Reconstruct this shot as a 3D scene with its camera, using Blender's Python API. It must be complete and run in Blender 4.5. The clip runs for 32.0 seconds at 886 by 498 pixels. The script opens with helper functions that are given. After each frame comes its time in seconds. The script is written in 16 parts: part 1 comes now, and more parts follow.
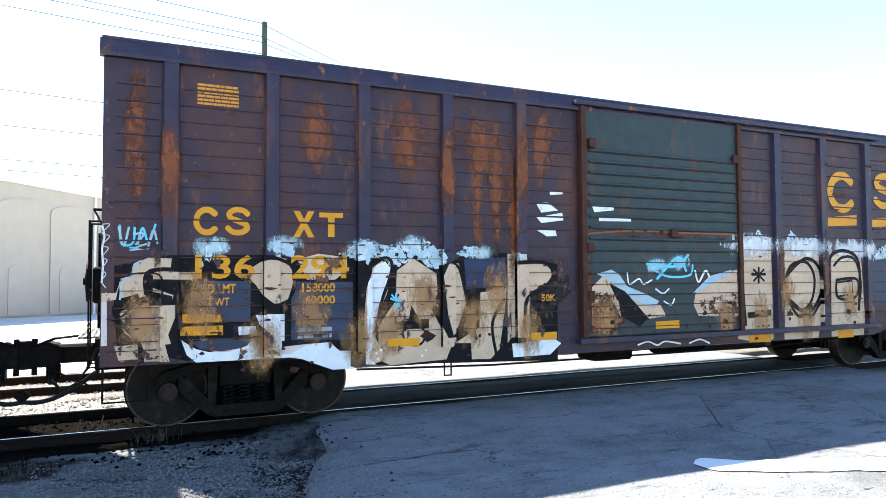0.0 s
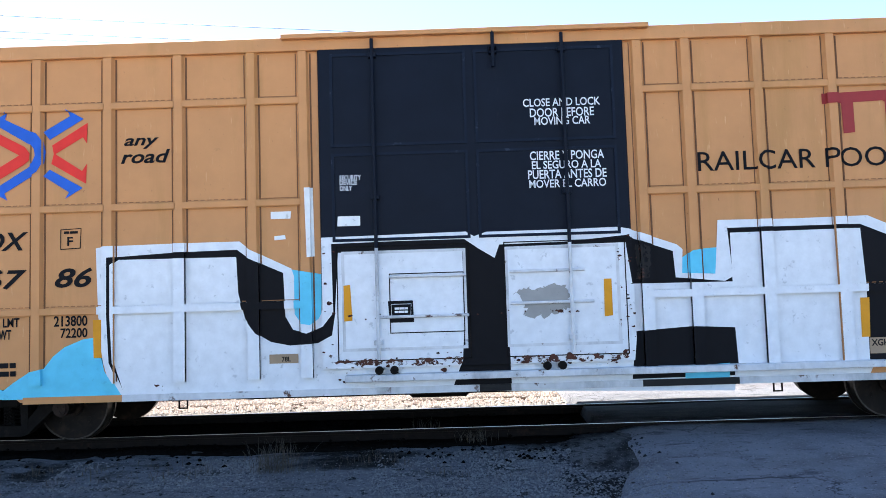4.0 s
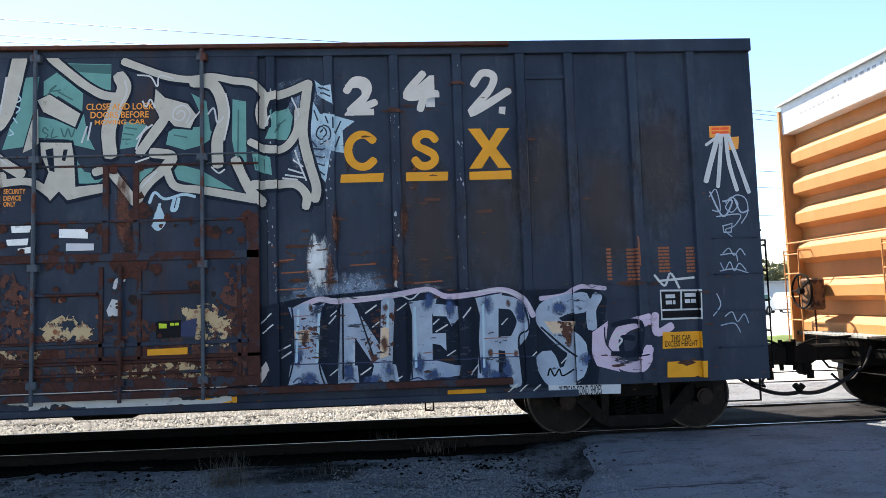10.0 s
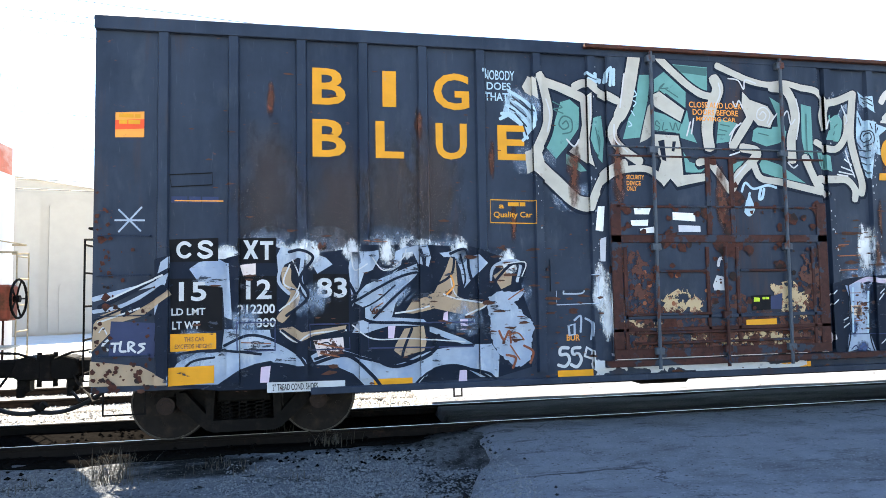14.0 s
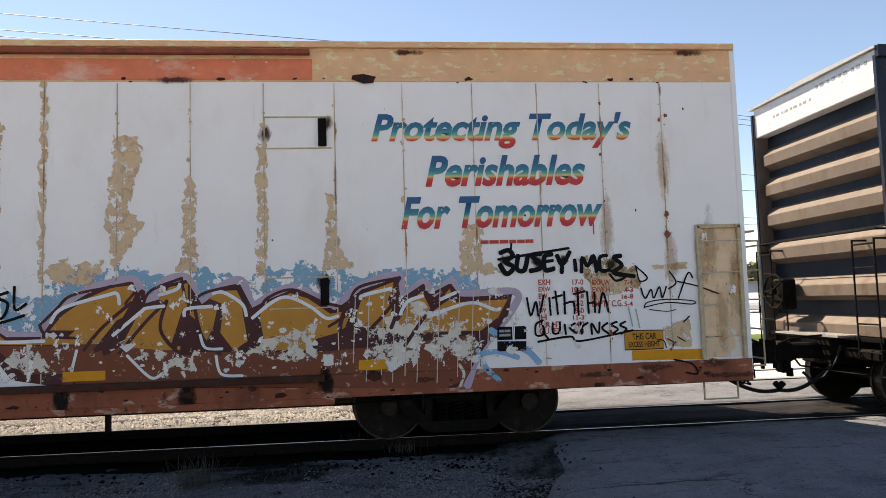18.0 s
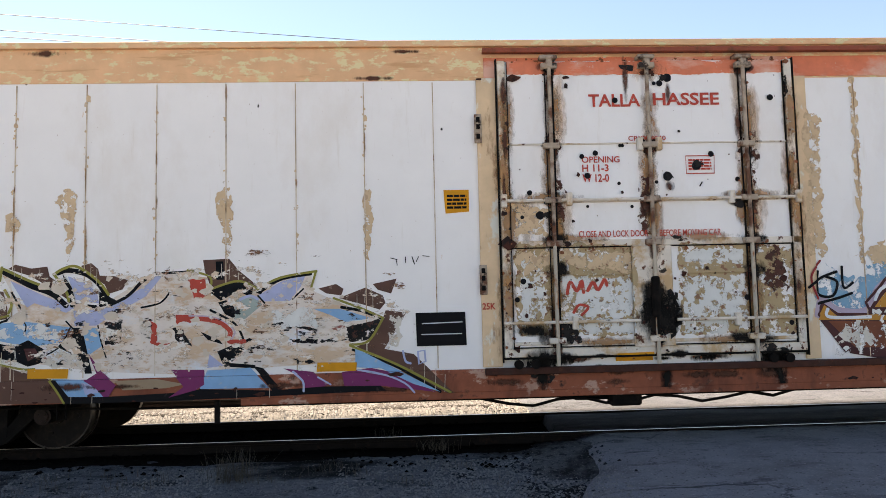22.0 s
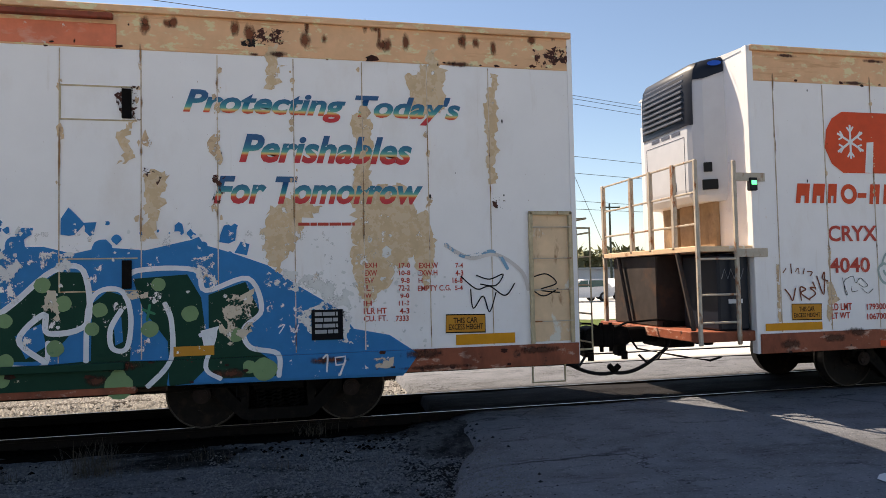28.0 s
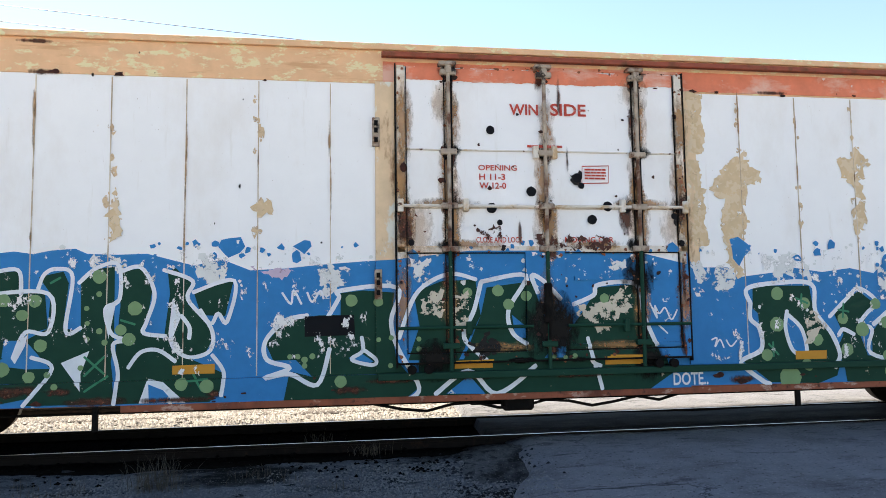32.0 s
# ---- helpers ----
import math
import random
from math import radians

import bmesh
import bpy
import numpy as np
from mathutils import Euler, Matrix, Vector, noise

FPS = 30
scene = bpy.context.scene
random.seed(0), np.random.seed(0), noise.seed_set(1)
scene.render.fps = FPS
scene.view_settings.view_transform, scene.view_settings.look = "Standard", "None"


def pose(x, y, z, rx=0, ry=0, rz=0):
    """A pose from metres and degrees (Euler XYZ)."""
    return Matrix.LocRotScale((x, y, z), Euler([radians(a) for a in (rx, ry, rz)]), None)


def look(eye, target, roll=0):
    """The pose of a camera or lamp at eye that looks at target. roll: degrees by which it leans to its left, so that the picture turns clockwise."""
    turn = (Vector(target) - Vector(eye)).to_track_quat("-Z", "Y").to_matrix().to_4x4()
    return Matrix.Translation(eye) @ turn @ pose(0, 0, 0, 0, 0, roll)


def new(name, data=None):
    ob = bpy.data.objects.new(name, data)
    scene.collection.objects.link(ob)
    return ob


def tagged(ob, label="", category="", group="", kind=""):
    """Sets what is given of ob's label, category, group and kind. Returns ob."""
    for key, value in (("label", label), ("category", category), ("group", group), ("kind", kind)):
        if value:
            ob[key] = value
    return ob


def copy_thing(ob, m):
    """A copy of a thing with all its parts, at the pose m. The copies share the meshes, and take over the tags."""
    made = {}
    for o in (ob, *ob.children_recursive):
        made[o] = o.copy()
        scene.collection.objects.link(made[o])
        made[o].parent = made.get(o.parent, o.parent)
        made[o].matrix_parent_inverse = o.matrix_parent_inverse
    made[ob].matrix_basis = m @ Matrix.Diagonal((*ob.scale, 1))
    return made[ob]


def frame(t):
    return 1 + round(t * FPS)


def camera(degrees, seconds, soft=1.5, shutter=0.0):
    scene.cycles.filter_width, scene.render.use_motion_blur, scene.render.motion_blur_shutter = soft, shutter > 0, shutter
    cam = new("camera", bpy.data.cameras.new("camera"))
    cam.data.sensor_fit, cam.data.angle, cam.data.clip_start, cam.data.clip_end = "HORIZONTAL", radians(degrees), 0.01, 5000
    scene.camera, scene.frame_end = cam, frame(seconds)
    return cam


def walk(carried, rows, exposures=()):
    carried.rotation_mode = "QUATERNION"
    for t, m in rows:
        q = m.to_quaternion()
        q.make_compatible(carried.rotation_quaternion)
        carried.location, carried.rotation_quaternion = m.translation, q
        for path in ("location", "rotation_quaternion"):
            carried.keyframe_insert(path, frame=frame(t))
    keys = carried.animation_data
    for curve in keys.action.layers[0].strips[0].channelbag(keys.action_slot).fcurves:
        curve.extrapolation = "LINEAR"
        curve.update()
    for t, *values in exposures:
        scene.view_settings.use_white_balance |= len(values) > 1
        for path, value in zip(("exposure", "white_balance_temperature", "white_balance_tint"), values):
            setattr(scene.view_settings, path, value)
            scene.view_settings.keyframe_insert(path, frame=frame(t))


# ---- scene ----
cam = camera(66.4, 32.0, soft=0.75)
EYE = (0.0, 0.0, 1.794)
# seconds, yaw, pitch, roll of the camera, which turns where it stands
PATH = [
    (0.0, -24.64, 2.31, 0.31),
    (0.5, -16.59, 2.48, 0.63),
    (1.0, -11.01, 2.60, 0.48),
    (1.5, -5.73, 2.83, 0.30),
    (2.0, -2.16, 3.17, 0.63),
    (2.5, 0.03, 3.51, 0.82),
    (3.0, 1.30, 3.53, 1.08),
    (3.5, 1.55, 3.57, 1.40),
    (4.0, 0.61, 3.53, 1.75),
    (4.5, -3.83, 3.47, 1.53),
    (6.5, -27.06, 3.97, 2.63),
    (7.0, -27.95, 4.25, 2.63),
    (7.5, -24.60, 4.62, 2.11),
    (8.0, -14.52, 4.45, 1.58),
    (8.5, -7.84, 3.92, 1.54),
    (9.0, -4.63, 4.16, 1.51),
    (9.5, -3.83, 4.31, 1.68),
    (10.0, -2.97, 4.27, 1.79),
    (10.5, -3.00, 4.24, 1.47),
    (11.0, -2.94, 4.52, 1.37),
    (11.5, -5.48, 4.57, 1.34),
    (12.0, -7.95, 4.87, 1.12),
    (12.5, -9.98, 5.19, 0.82),
    (13.0, -8.64, 4.69, 0.52),
    (13.5, -8.53, 3.68, 0.61),
    (15.5, -25.17, 3.41, 2.22),
    (16.0, -19.82, 3.87, 2.22),
    (16.5, -14.35, 4.10, 2.02),
    (17.0, -7.52, 4.13, 1.89),
    (17.5, -6.03, 3.88, 1.71),
    (18.0, -5.31, 4.17, 1.69),
    (18.5, -3.94, 3.97, 1.74),
    (19.0, -2.99, 3.79, 1.85),
    (19.5, -2.91, 3.77, 1.90),
    (20.0, -3.56, 4.34, 1.70),
    (20.5, -5.02, 4.54, 1.70),
    (21.0, -3.77, 4.51, 1.45),
    (21.5, -2.20, 4.20, 1.25),
    (22.0, -2.43, 4.13, 1.29),
    (22.5, -2.98, 4.01, 1.00),
    (23.0, -4.43, 3.87, 0.77),
    (23.5, -6.75, 3.68, 0.87),
    (24.0, -9.69, 3.44, 1.19),
    (24.5, -12.18, 2.80, 1.26),
    (25.0, -14.09, 3.00, 1.48),
    (25.5, -13.87, 4.67, 1.62),
    (27.5, -13.22, 2.18, 1.20),
    (28.0, -12.59, 2.47, 1.20),
    (28.5, -12.06, 2.83, 1.20),
    (29.0, -11.47, 3.79, 1.19),
    (29.5, -10.49, 3.92, 1.01),
    (30.0, -9.93, 3.91, 0.94),
    (30.5, -9.14, 4.16, 0.86),
    (31.0, -8.45, 4.39, 0.82),
    (31.5, -7.95, 4.46, 0.77),
    (32.0, -7.98, 4.37, 0.74),
]
EXPOSURES = [(0, 2.54, 7084, 6.0), (0.5, 2.04, 7456, 8.0), (1, 1.64, 7400, 9.0), (1.5, 1.19, 7729, 9.0), (2, 1.15, 7745, 9.0), (2.5, 1.48, 7133, 9.0), (3.2, 1.81, 6678, 9.0), (4, 2.13, 6707, 11.0), (4.5, 2.11, 6776, 11.0), (6.5, 1.65, 7187, 13.0), (7, 1.57, 7346, 13.0), (7.5, 1.64, 7560, 12.0), (8, 1.34, 7852, 10.0), (8.5, 1.04, 7744, 9.0), (9, 1.04, 7632, 8.0), (10, 1.85, 7288, 9.0), (11, 2.87, 6956, 8.0), (12, 3.03, 7163, 7.0), (13, 3.03, 7296, 7.0), (13.5, 2.92, 7390, 7.4), (15.5, 2.51, 7751, 8.9), (16, 2.25, 8243, 9.2), (16.5, 1.9, 8508, 10.6), (17, 1.37, 8691, 13.0), (18, 1.08, 8561, 15.0), (19, 1.31, 8713, 16.0), (20, 1.49, 8768, 15.9), (21, 1.55, 8822, 15.8), (22, 1.5, 8875, 15.6), (23, 1.45, 8971, 15.5), (24, 1.44, 8971, 15.4), (25, 1.5, 8971, 14.2), (25.5, 1.46, 8846, 14.2), (27.5, 0.94, 8325, 13.8), (28, 0.8, 8199, 14.4), (29, 1.21, 8366, 12.7), (30, 1.59, 8520, 12.6), (31, 1.73, 8328, 11.2), (32, 1.81, 8129, 10.8)]
walk(cam, [(t, pose(*EYE, 90 + p, r, w)) for t, w, p, r in PATH], EXPOSURES)

# how far the train has rolled, every four seconds
ROLLED = [0.000, 10.067, 19.510, 28.553, 37.235, 46.628, 56.181, 66.084, 76.254]


def rolled(t):
    """Metres that the train has gone at t seconds."""
    g = np.gradient(np.array(ROLLED), 4.0)
    i = min(int(t / 4), len(ROLLED) - 2)
    u = t / 4 - i
    return float((2 * u**3 - 3 * u**2 + 1) * ROLLED[i] + (u**3 - 2 * u**2 + u) * 4 * g[i]
                 + (3 * u**2 - 2 * u**3) * ROLLED[i + 1] + (u**3 - u**2) * 4 * g[i + 1])


# ---- light ----
SUN = Vector((-0.45, 0.72, 1.0)).normalized()
world = bpy.data.worlds.new("world")
scene.world = world
world.use_nodes = True
wn = world.node_tree
sky = wn.nodes.new("ShaderNodeTexSky")
sky.sky_type, sky.sun_disc = "NISHITA", False
sky.sun_elevation, sky.sun_rotation = math.asin(SUN.z), math.atan2(SUN.x, SUN.y)
sky.air_density, sky.dust_density, sky.ozone_density = 1.0, 0.1, 5.0
wn.nodes["Background"].inputs["Strength"].default_value = 0.099
wn.links.new(sky.outputs["Color"], wn.nodes["Background"].inputs["Color"])
sun = new("sun", bpy.data.lights.new("sun", "SUN"))
sun.data.energy, sun.data.angle, sun.data.color = 5.0, radians(0.5), (1.0, 0.95, 0.87)
sun.matrix_world = look(SUN * 60, (0, 0, 0))
scene.view_settings.exposure = 0.0

# ---- materials ----
def ramp(nt, fac, stops):
    """A colour ramp; stops are (place, value or colour)."""
    r = nt.nodes.new("ShaderNodeValToRGB")
    e = r.color_ramp.elements
    while len(e) < len(stops):
        e.new(0.5)
    for el, (p, c) in zip(e, stops):
        el.position, el.color = p, (c, c, c, 1) if isinstance(c, (int, float)) else (*c, 1)
    nt.links.new(fac, r.inputs["Fac"])
    return r.outputs["Color"]


def noise_tex(nt, co, scale, detail=4.0, rough=0.6, stretch=(1, 1, 1)):
    n = nt.nodes.new("ShaderNodeTexNoise")
    n.inputs["Scale"].default_value, n.inputs["Detail"].default_value, n.inputs["Roughness"].default_value = scale, detail, rough
    if stretch != (1, 1, 1):
        m = nt.nodes.new("ShaderNodeMapping")
        m.inputs["Scale"].default_value = stretch
        nt.links.new(co, m.inputs["Vector"])
        co = m.outputs["Vector"]
    nt.links.new(co, n.inputs["Vector"])
    return n.outputs["Fac"]


def blend(nt, fac, a, b):
    m = nt.nodes.new("ShaderNodeMix")
    m.data_type = "RGBA"
    for v, k in ((fac, 0), (a, 6), (b, 7)):
        if isinstance(v, (int, float)):
            m.inputs[k].default_value = v
        elif isinstance(v, tuple):
            m.inputs[k].default_value = (*v, 1)
        else:
            nt.links.new(v, m.inputs[k])
    return m.outputs[2]


def material(name, colour, rough=0.6, metal=0.0, vary=0.15, grain=6.0, layers=(), bump=0.0, bump_scale=30.0, each=0.0, space="Object", shine=0.22):
    """A painted, worn or natural surface. layers: (colour, scale, low, high, stretch) patches laid over the base one after the other."""
    m = bpy.data.materials.new(name)
    m.use_nodes = True
    nt = m.node_tree
    bs = nt.nodes["Principled BSDF"]
    co = nt.nodes.new("ShaderNodeTexCoord").outputs[space]
    dark, light = tuple(c * (1 - vary) for c in colour), tuple(min(1, c * (1 + vary)) for c in colour)
    col = blend(nt, ramp(nt, noise_tex(nt, co, grain), [(0.3, 0.0), (0.7, 1.0)]), dark, light)
    col = blend(nt, ramp(nt, noise_tex(nt, co, grain / 9, 3.0), [(0.35, 0.0), (0.75, 0.35)]), col, tuple(c * (1 - 1.6 * vary) for c in colour))
    for c, scale, lo, hi, stretch in layers:
        col = blend(nt, ramp(nt, noise_tex(nt, co, scale, 7.0, 0.65, stretch), [(lo, 0.0), (hi, 1.0)]), col, c)
    if each:
        o = nt.nodes.new("ShaderNodeObjectInfo")
        h = nt.nodes.new("ShaderNodeHueSaturation")
        nt.links.new(ramp(nt, o.outputs["Random"], [(0.0, 1 - each), (1.0, 1 + each)]), h.inputs["Value"])
        nt.links.new(col, h.inputs["Color"])
        col = h.outputs["Color"]
    nt.links.new(col, bs.inputs["Base Color"])
    bs.inputs["Roughness"].default_value, bs.inputs["Metallic"].default_value = rough, metal
    bs.inputs["Specular IOR Level"].default_value = 0.5 if rough < 0.2 else shine
    if bump:
        b = nt.nodes.new("ShaderNodeBump")
        b.inputs["Strength"].default_value, b.inputs["Distance"].default_value = bump, 0.02
        nt.links.new(noise_tex(nt, co, bump_scale, 5.0), b.inputs["Height"])
        nt.links.new(b.outputs["Normal"], bs.inputs["Normal"])
    return m


RUST = (0.13, 0.045, 0.02)
RUST_LIGHT = (0.28, 0.10, 0.035)
DIRT = (0.10, 0.08, 0.06)
UP = (1.0, 1.0, 0.12)  # streaks that run down
M = {}
M["tan"] = material("tan_paint", (0.54, 0.245, 0.095), 0.5, vary=0.06, grain=3, layers=[((0.38, 0.19, 0.06), 1.6, 0.52, 0.8, UP), ((0.30, 0.15, 0.06), 9, 0.66, 0.8, (1, 1, 1)), ((0.20, 0.09, 0.04), 30, 0.68, 0.74, (1, 1, 0.5)), ((0.62, 0.34, 0.16), 18, 0.64, 0.74, (1, 1, 0.15))], bump=0.05, bump_scale=4)
M["tan_rivet"] = material("tan_rivet_paint", (0.30, 0.13, 0.052), 0.6, vary=0.15, grain=9)
# darker tan for the shadow lines painted along the side posts
M["tan_shade"] = material("tan_paint_dirty", (0.15, 0.062, 0.026), 0.6, vary=0.15, grain=9)
M["brown"] = material("brown_paint", (0.038, 0.025, 0.040), 0.55, vary=0.2, grain=4, layers=[((0.10, 0.038, 0.022), 1.1, 0.50, 0.78, (1, 1, 0.5)), ((0.20, 0.07, 0.025), 3.5, 0.60, 0.78, (1, 1, 0.35)), ((0.30, 0.11, 0.03), 11, 0.64, 0.74, (1, 1, 0.8))], bump=0.08, bump_scale=6)
M["plum"] = material("plum_post_paint", (0.030, 0.026, 0.050), 0.5, vary=0.2, grain=4, layers=[((0.13, 0.05, 0.03), 1.8, 0.55, 0.72, (1, 1, 0.25)), (RUST_LIGHT, 6, 0.62, 0.72, (1, 1, 0.4))])
M["dark_door"] = material("grey_green_door_paint", (0.024, 0.040, 0.046), 0.55, vary=0.2, grain=5, layers=[(RUST, 3, 0.6, 0.75, (1, 1, 0.5))])
M["blue"] = material("dark_blue_paint", (0.0215, 0.0310, 0.0510), 0.45, shine=0.10, vary=0.2, grain=3, layers=[((0.030, 0.041, 0.064), 1.2, 0.45, 0.75, UP), ((0.040, 0.051, 0.070), 2.8, 0.55, 0.75, (1, 1, 0.4)), ((0.044, 0.056, 0.076), 22, 0.62, 0.72, (1, 1, 0.12)), ((0.012, 0.019, 0.036), 0.8, 0.50, 0.66, (1, 1, 0.3)), (RUST, 14, 0.67, 0.73, (0.5, 1, 1.4)), ((0.05, 0.028, 0.022), 1.7, 0.60, 0.78, UP)], bump=0.05, bump_scale=5)
M["rust_blue"] = material("rust_eaten_blue_paint", (0.046, 0.0135, 0.010), 0.7, vary=0.35, grain=11, layers=[((0.022, 0.030, 0.046), 3.4, 0.54, 0.57, (1, 1, 1)), ((0.022, 0.008, 0.007), 13, 0.56, 0.64, (1, 1, 1)), ((0.09, 0.030, 0.017), 24, 0.66, 0.70, (1, 1, 1))], bump=0.2, bump_scale=25)
M["rod_blue"] = material("worn_blue_rod", (0.050, 0.062, 0.080), 0.55, vary=0.2, grain=8, layers=[((0.07, 0.022, 0.014), 5, 0.56, 0.60, (1, 1, 0.6)), ((0.012, 0.013, 0.016), 3, 0.58, 0.66, (1, 1, 0.5))])
M["trim_white"] = material("rust_stained_white_trim", (0.70, 0.62, 0.54), 0.6, vary=0.1, grain=8, layers=[((0.52, 0.34, 0.19), 3.0, 0.50, 0.62, (1, 1, 1)), ((0.11, 0.036, 0.02), 7, 0.60, 0.63, (1, 1, 1)), ((0.02, 0.013, 0.011), 5, 0.665, 0.69, (1, 1, 1))])
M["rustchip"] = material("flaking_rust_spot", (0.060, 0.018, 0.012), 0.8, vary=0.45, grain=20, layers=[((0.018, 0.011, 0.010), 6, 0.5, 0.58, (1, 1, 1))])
M["rustdash"] = material("thin_surface_rust", (0.075, 0.030, 0.019), 0.8, vary=0.4, grain=16, layers=[((0.045, 0.020, 0.016), 5, 0.5, 0.6, (1, 1, 1))])
M["rusty"] = material("rusted_steel", (0.058, 0.019, 0.012), 0.75, vary=0.35, grain=9, layers=[((0.05, 0.025, 0.02), 5, 0.5, 0.65, (1, 1, 1)), ((0.10, 0.034, 0.018), 12, 0.6, 0.75, (1, 1, 1))], bump=0.2, bump_scale=25)
M["white_car"] = material("white_car_paint", (0.83, 0.80, 0.795), 0.5, vary=0.025, grain=2, layers=[((0.74, 0.68, 0.64), 1.1, 0.52, 0.80, (1, 1, 0.5)), ((0.68, 0.46, 0.28), 1.9, 0.70, 0.715, (1, 1, 0.35)), ((0.70, 0.64, 0.59), 9, 0.62, 0.85, UP), ((0.34, 0.22, 0.15), 34, 0.69, 0.72, (1, 1, 0.6)), ((0.05, 0.025, 0.018), 15, 0.755, 0.77, (1, 1, 0.55))])
M["band"] = material("faded_orange_band", (0.76, 0.44, 0.25), 0.6, vary=0.08, grain=5, layers=[((0.74, 0.62, 0.36), 9.0, 0.545, 0.60, (0.6, 1, 1.2)), ((0.62, 0.33, 0.17), 3.0, 0.58, 0.66, (0.3, 1, 3)), ((0.06, 0.03, 0.02), 14, 0.73, 0.75, (1, 1, 0.8))])
M["red_sill"] = material("rust_red_sill_paint", (0.30, 0.085, 0.045), 0.65, vary=0.2, grain=6, layers=[((0.50, 0.29, 0.22), 3, 0.57, 0.62, (1, 1, 2)), ((0.13, 0.035, 0.02), 1.6, 0.5, 0.7, (1, 1, 0.3)), ((0.05, 0.02, 0.014), 6, 0.60, 0.7, (1, 1, 1))])
M["seam"] = material("cream_seam", (0.50, 0.40, 0.26), 0.7, vary=0.2, grain=12, layers=[(RUST_LIGHT, 8, 0.62, 0.7, (1, 1, 0.4))])
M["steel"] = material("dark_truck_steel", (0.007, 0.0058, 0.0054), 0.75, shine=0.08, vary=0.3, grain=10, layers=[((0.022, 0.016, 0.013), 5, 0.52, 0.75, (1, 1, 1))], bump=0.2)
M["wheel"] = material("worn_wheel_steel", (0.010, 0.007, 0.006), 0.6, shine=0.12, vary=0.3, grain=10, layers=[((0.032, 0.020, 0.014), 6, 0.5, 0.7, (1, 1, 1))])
M["bearing"] = material("rust_brown_bearing_cap", (0.024, 0.013, 0.010), 0.7, vary=0.3, grain=14)
M["tread"] = material("worn_wheel_rim", (0.055, 0.047, 0.042), 0.4, metal=0.5, vary=0.3)
M["rail"] = material("rail_steel", (0.010, 0.0075, 0.0065), 0.7, shine=0.05, vary=0.25, grain=12, layers=[((0.03, 0.015, 0.010), 6, 0.58, 0.78, (1, 1, 1))], bump=0.1)
M["railhead"] = material("polished_railhead", (0.55, 0.54, 0.53), 0.28, metal=0.9, vary=0.1)
M["tie"] = material("old_tie_wood", (0.035, 0.028, 0.022), 0.9, vary=0.3, grain=8, each=0.25, bump=0.3)
M["roof"] = material("galvanised_roof", (0.45, 0.45, 0.44), 0.5, metal=0.3, vary=0.1)
M["asphalt"] = material("worn_asphalt", (0.148, 0.156, 0.176), 0.9, vary=0.18, grain=2.2, layers=[((0.092, 0.096, 0.106), 0.55, 0.50, 0.64, (1, 1.4, 1)), ((0.022, 0.024, 0.028), 5, 0.685, 0.705, (0.35, 1.5, 1)), ((0.15, 0.155, 0.165), 0.6, 0.56, 0.78, (1.6, 0.5, 1)), ((0.045, 0.048, 0.056), 3.0, 0.56, 0.68, (0.45, 1.4, 1)), ((0.16, 0.165, 0.178), 8, 0.58, 0.70, (0.5, 1.3, 1)), ((0.23, 0.235, 0.25), 40, 0.585, 0.63, (1, 1, 1)), ((0.02, 0.02, 0.023), 26, 0.60, 0.65, (1, 1, 1))], bump=1.0, bump_scale=42)
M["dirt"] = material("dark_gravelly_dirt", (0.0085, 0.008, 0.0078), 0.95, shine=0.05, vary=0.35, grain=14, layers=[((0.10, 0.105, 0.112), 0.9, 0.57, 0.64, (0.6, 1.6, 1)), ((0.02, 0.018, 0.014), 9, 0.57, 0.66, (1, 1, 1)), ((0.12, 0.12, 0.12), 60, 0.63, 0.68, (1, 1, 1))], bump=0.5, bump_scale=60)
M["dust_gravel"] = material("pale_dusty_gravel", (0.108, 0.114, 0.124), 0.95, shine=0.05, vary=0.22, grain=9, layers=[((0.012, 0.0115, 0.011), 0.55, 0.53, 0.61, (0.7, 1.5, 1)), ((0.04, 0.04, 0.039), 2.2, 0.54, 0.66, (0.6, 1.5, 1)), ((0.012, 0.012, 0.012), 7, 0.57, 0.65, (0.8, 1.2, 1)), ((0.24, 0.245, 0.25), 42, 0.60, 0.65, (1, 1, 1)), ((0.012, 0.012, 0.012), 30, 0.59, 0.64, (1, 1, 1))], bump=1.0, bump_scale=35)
M["sand"] = material("pale_sandy_gravel", (0.085, 0.086, 0.088), 0.95, shine=0.05, vary=0.3, grain=12, layers=[((0.018, 0.017, 0.017), 1.6, 0.46, 0.60, (1, 1, 1)), ((0.022, 0.021, 0.020), 8, 0.52, 0.62, (1, 1, 1)), ((0.20, 0.195, 0.19), 45, 0.6, 0.66, (1, 1, 1)), ((0.01, 0.01, 0.01), 30, 0.60, 0.65, (1, 1, 1))], bump=1.0, bump_scale=32)
M["ballast"] = material("pale_ballast", (0.13, 0.12, 0.11), 0.9, vary=0.35, grain=30, layers=[((0.08, 0.07, 0.062), 16, 0.50, 0.60, (1, 1, 1))], bump=0.8, bump_scale=28)
M["concrete"] = material("pale_concrete_lot", (0.50, 0.495, 0.48), 0.9, vary=0.1, grain=1.5, bump=0.2)
M["grass"] = material("lawn", (0.10, 0.14, 0.035), 0.9, vary=0.3, grain=12, bump=0.6, bump_scale=40)
M["stucco"] = material("cream_stucco", (0.42, 0.37, 0.31), 0.85, vary=0.04, grain=2)
M["white"] = material("white_paint", (0.72, 0.72, 0.72), 0.5, vary=0.03)
M["black"] = material("black_paint", (0.008, 0.008, 0.010), 0.5, vary=0.15)
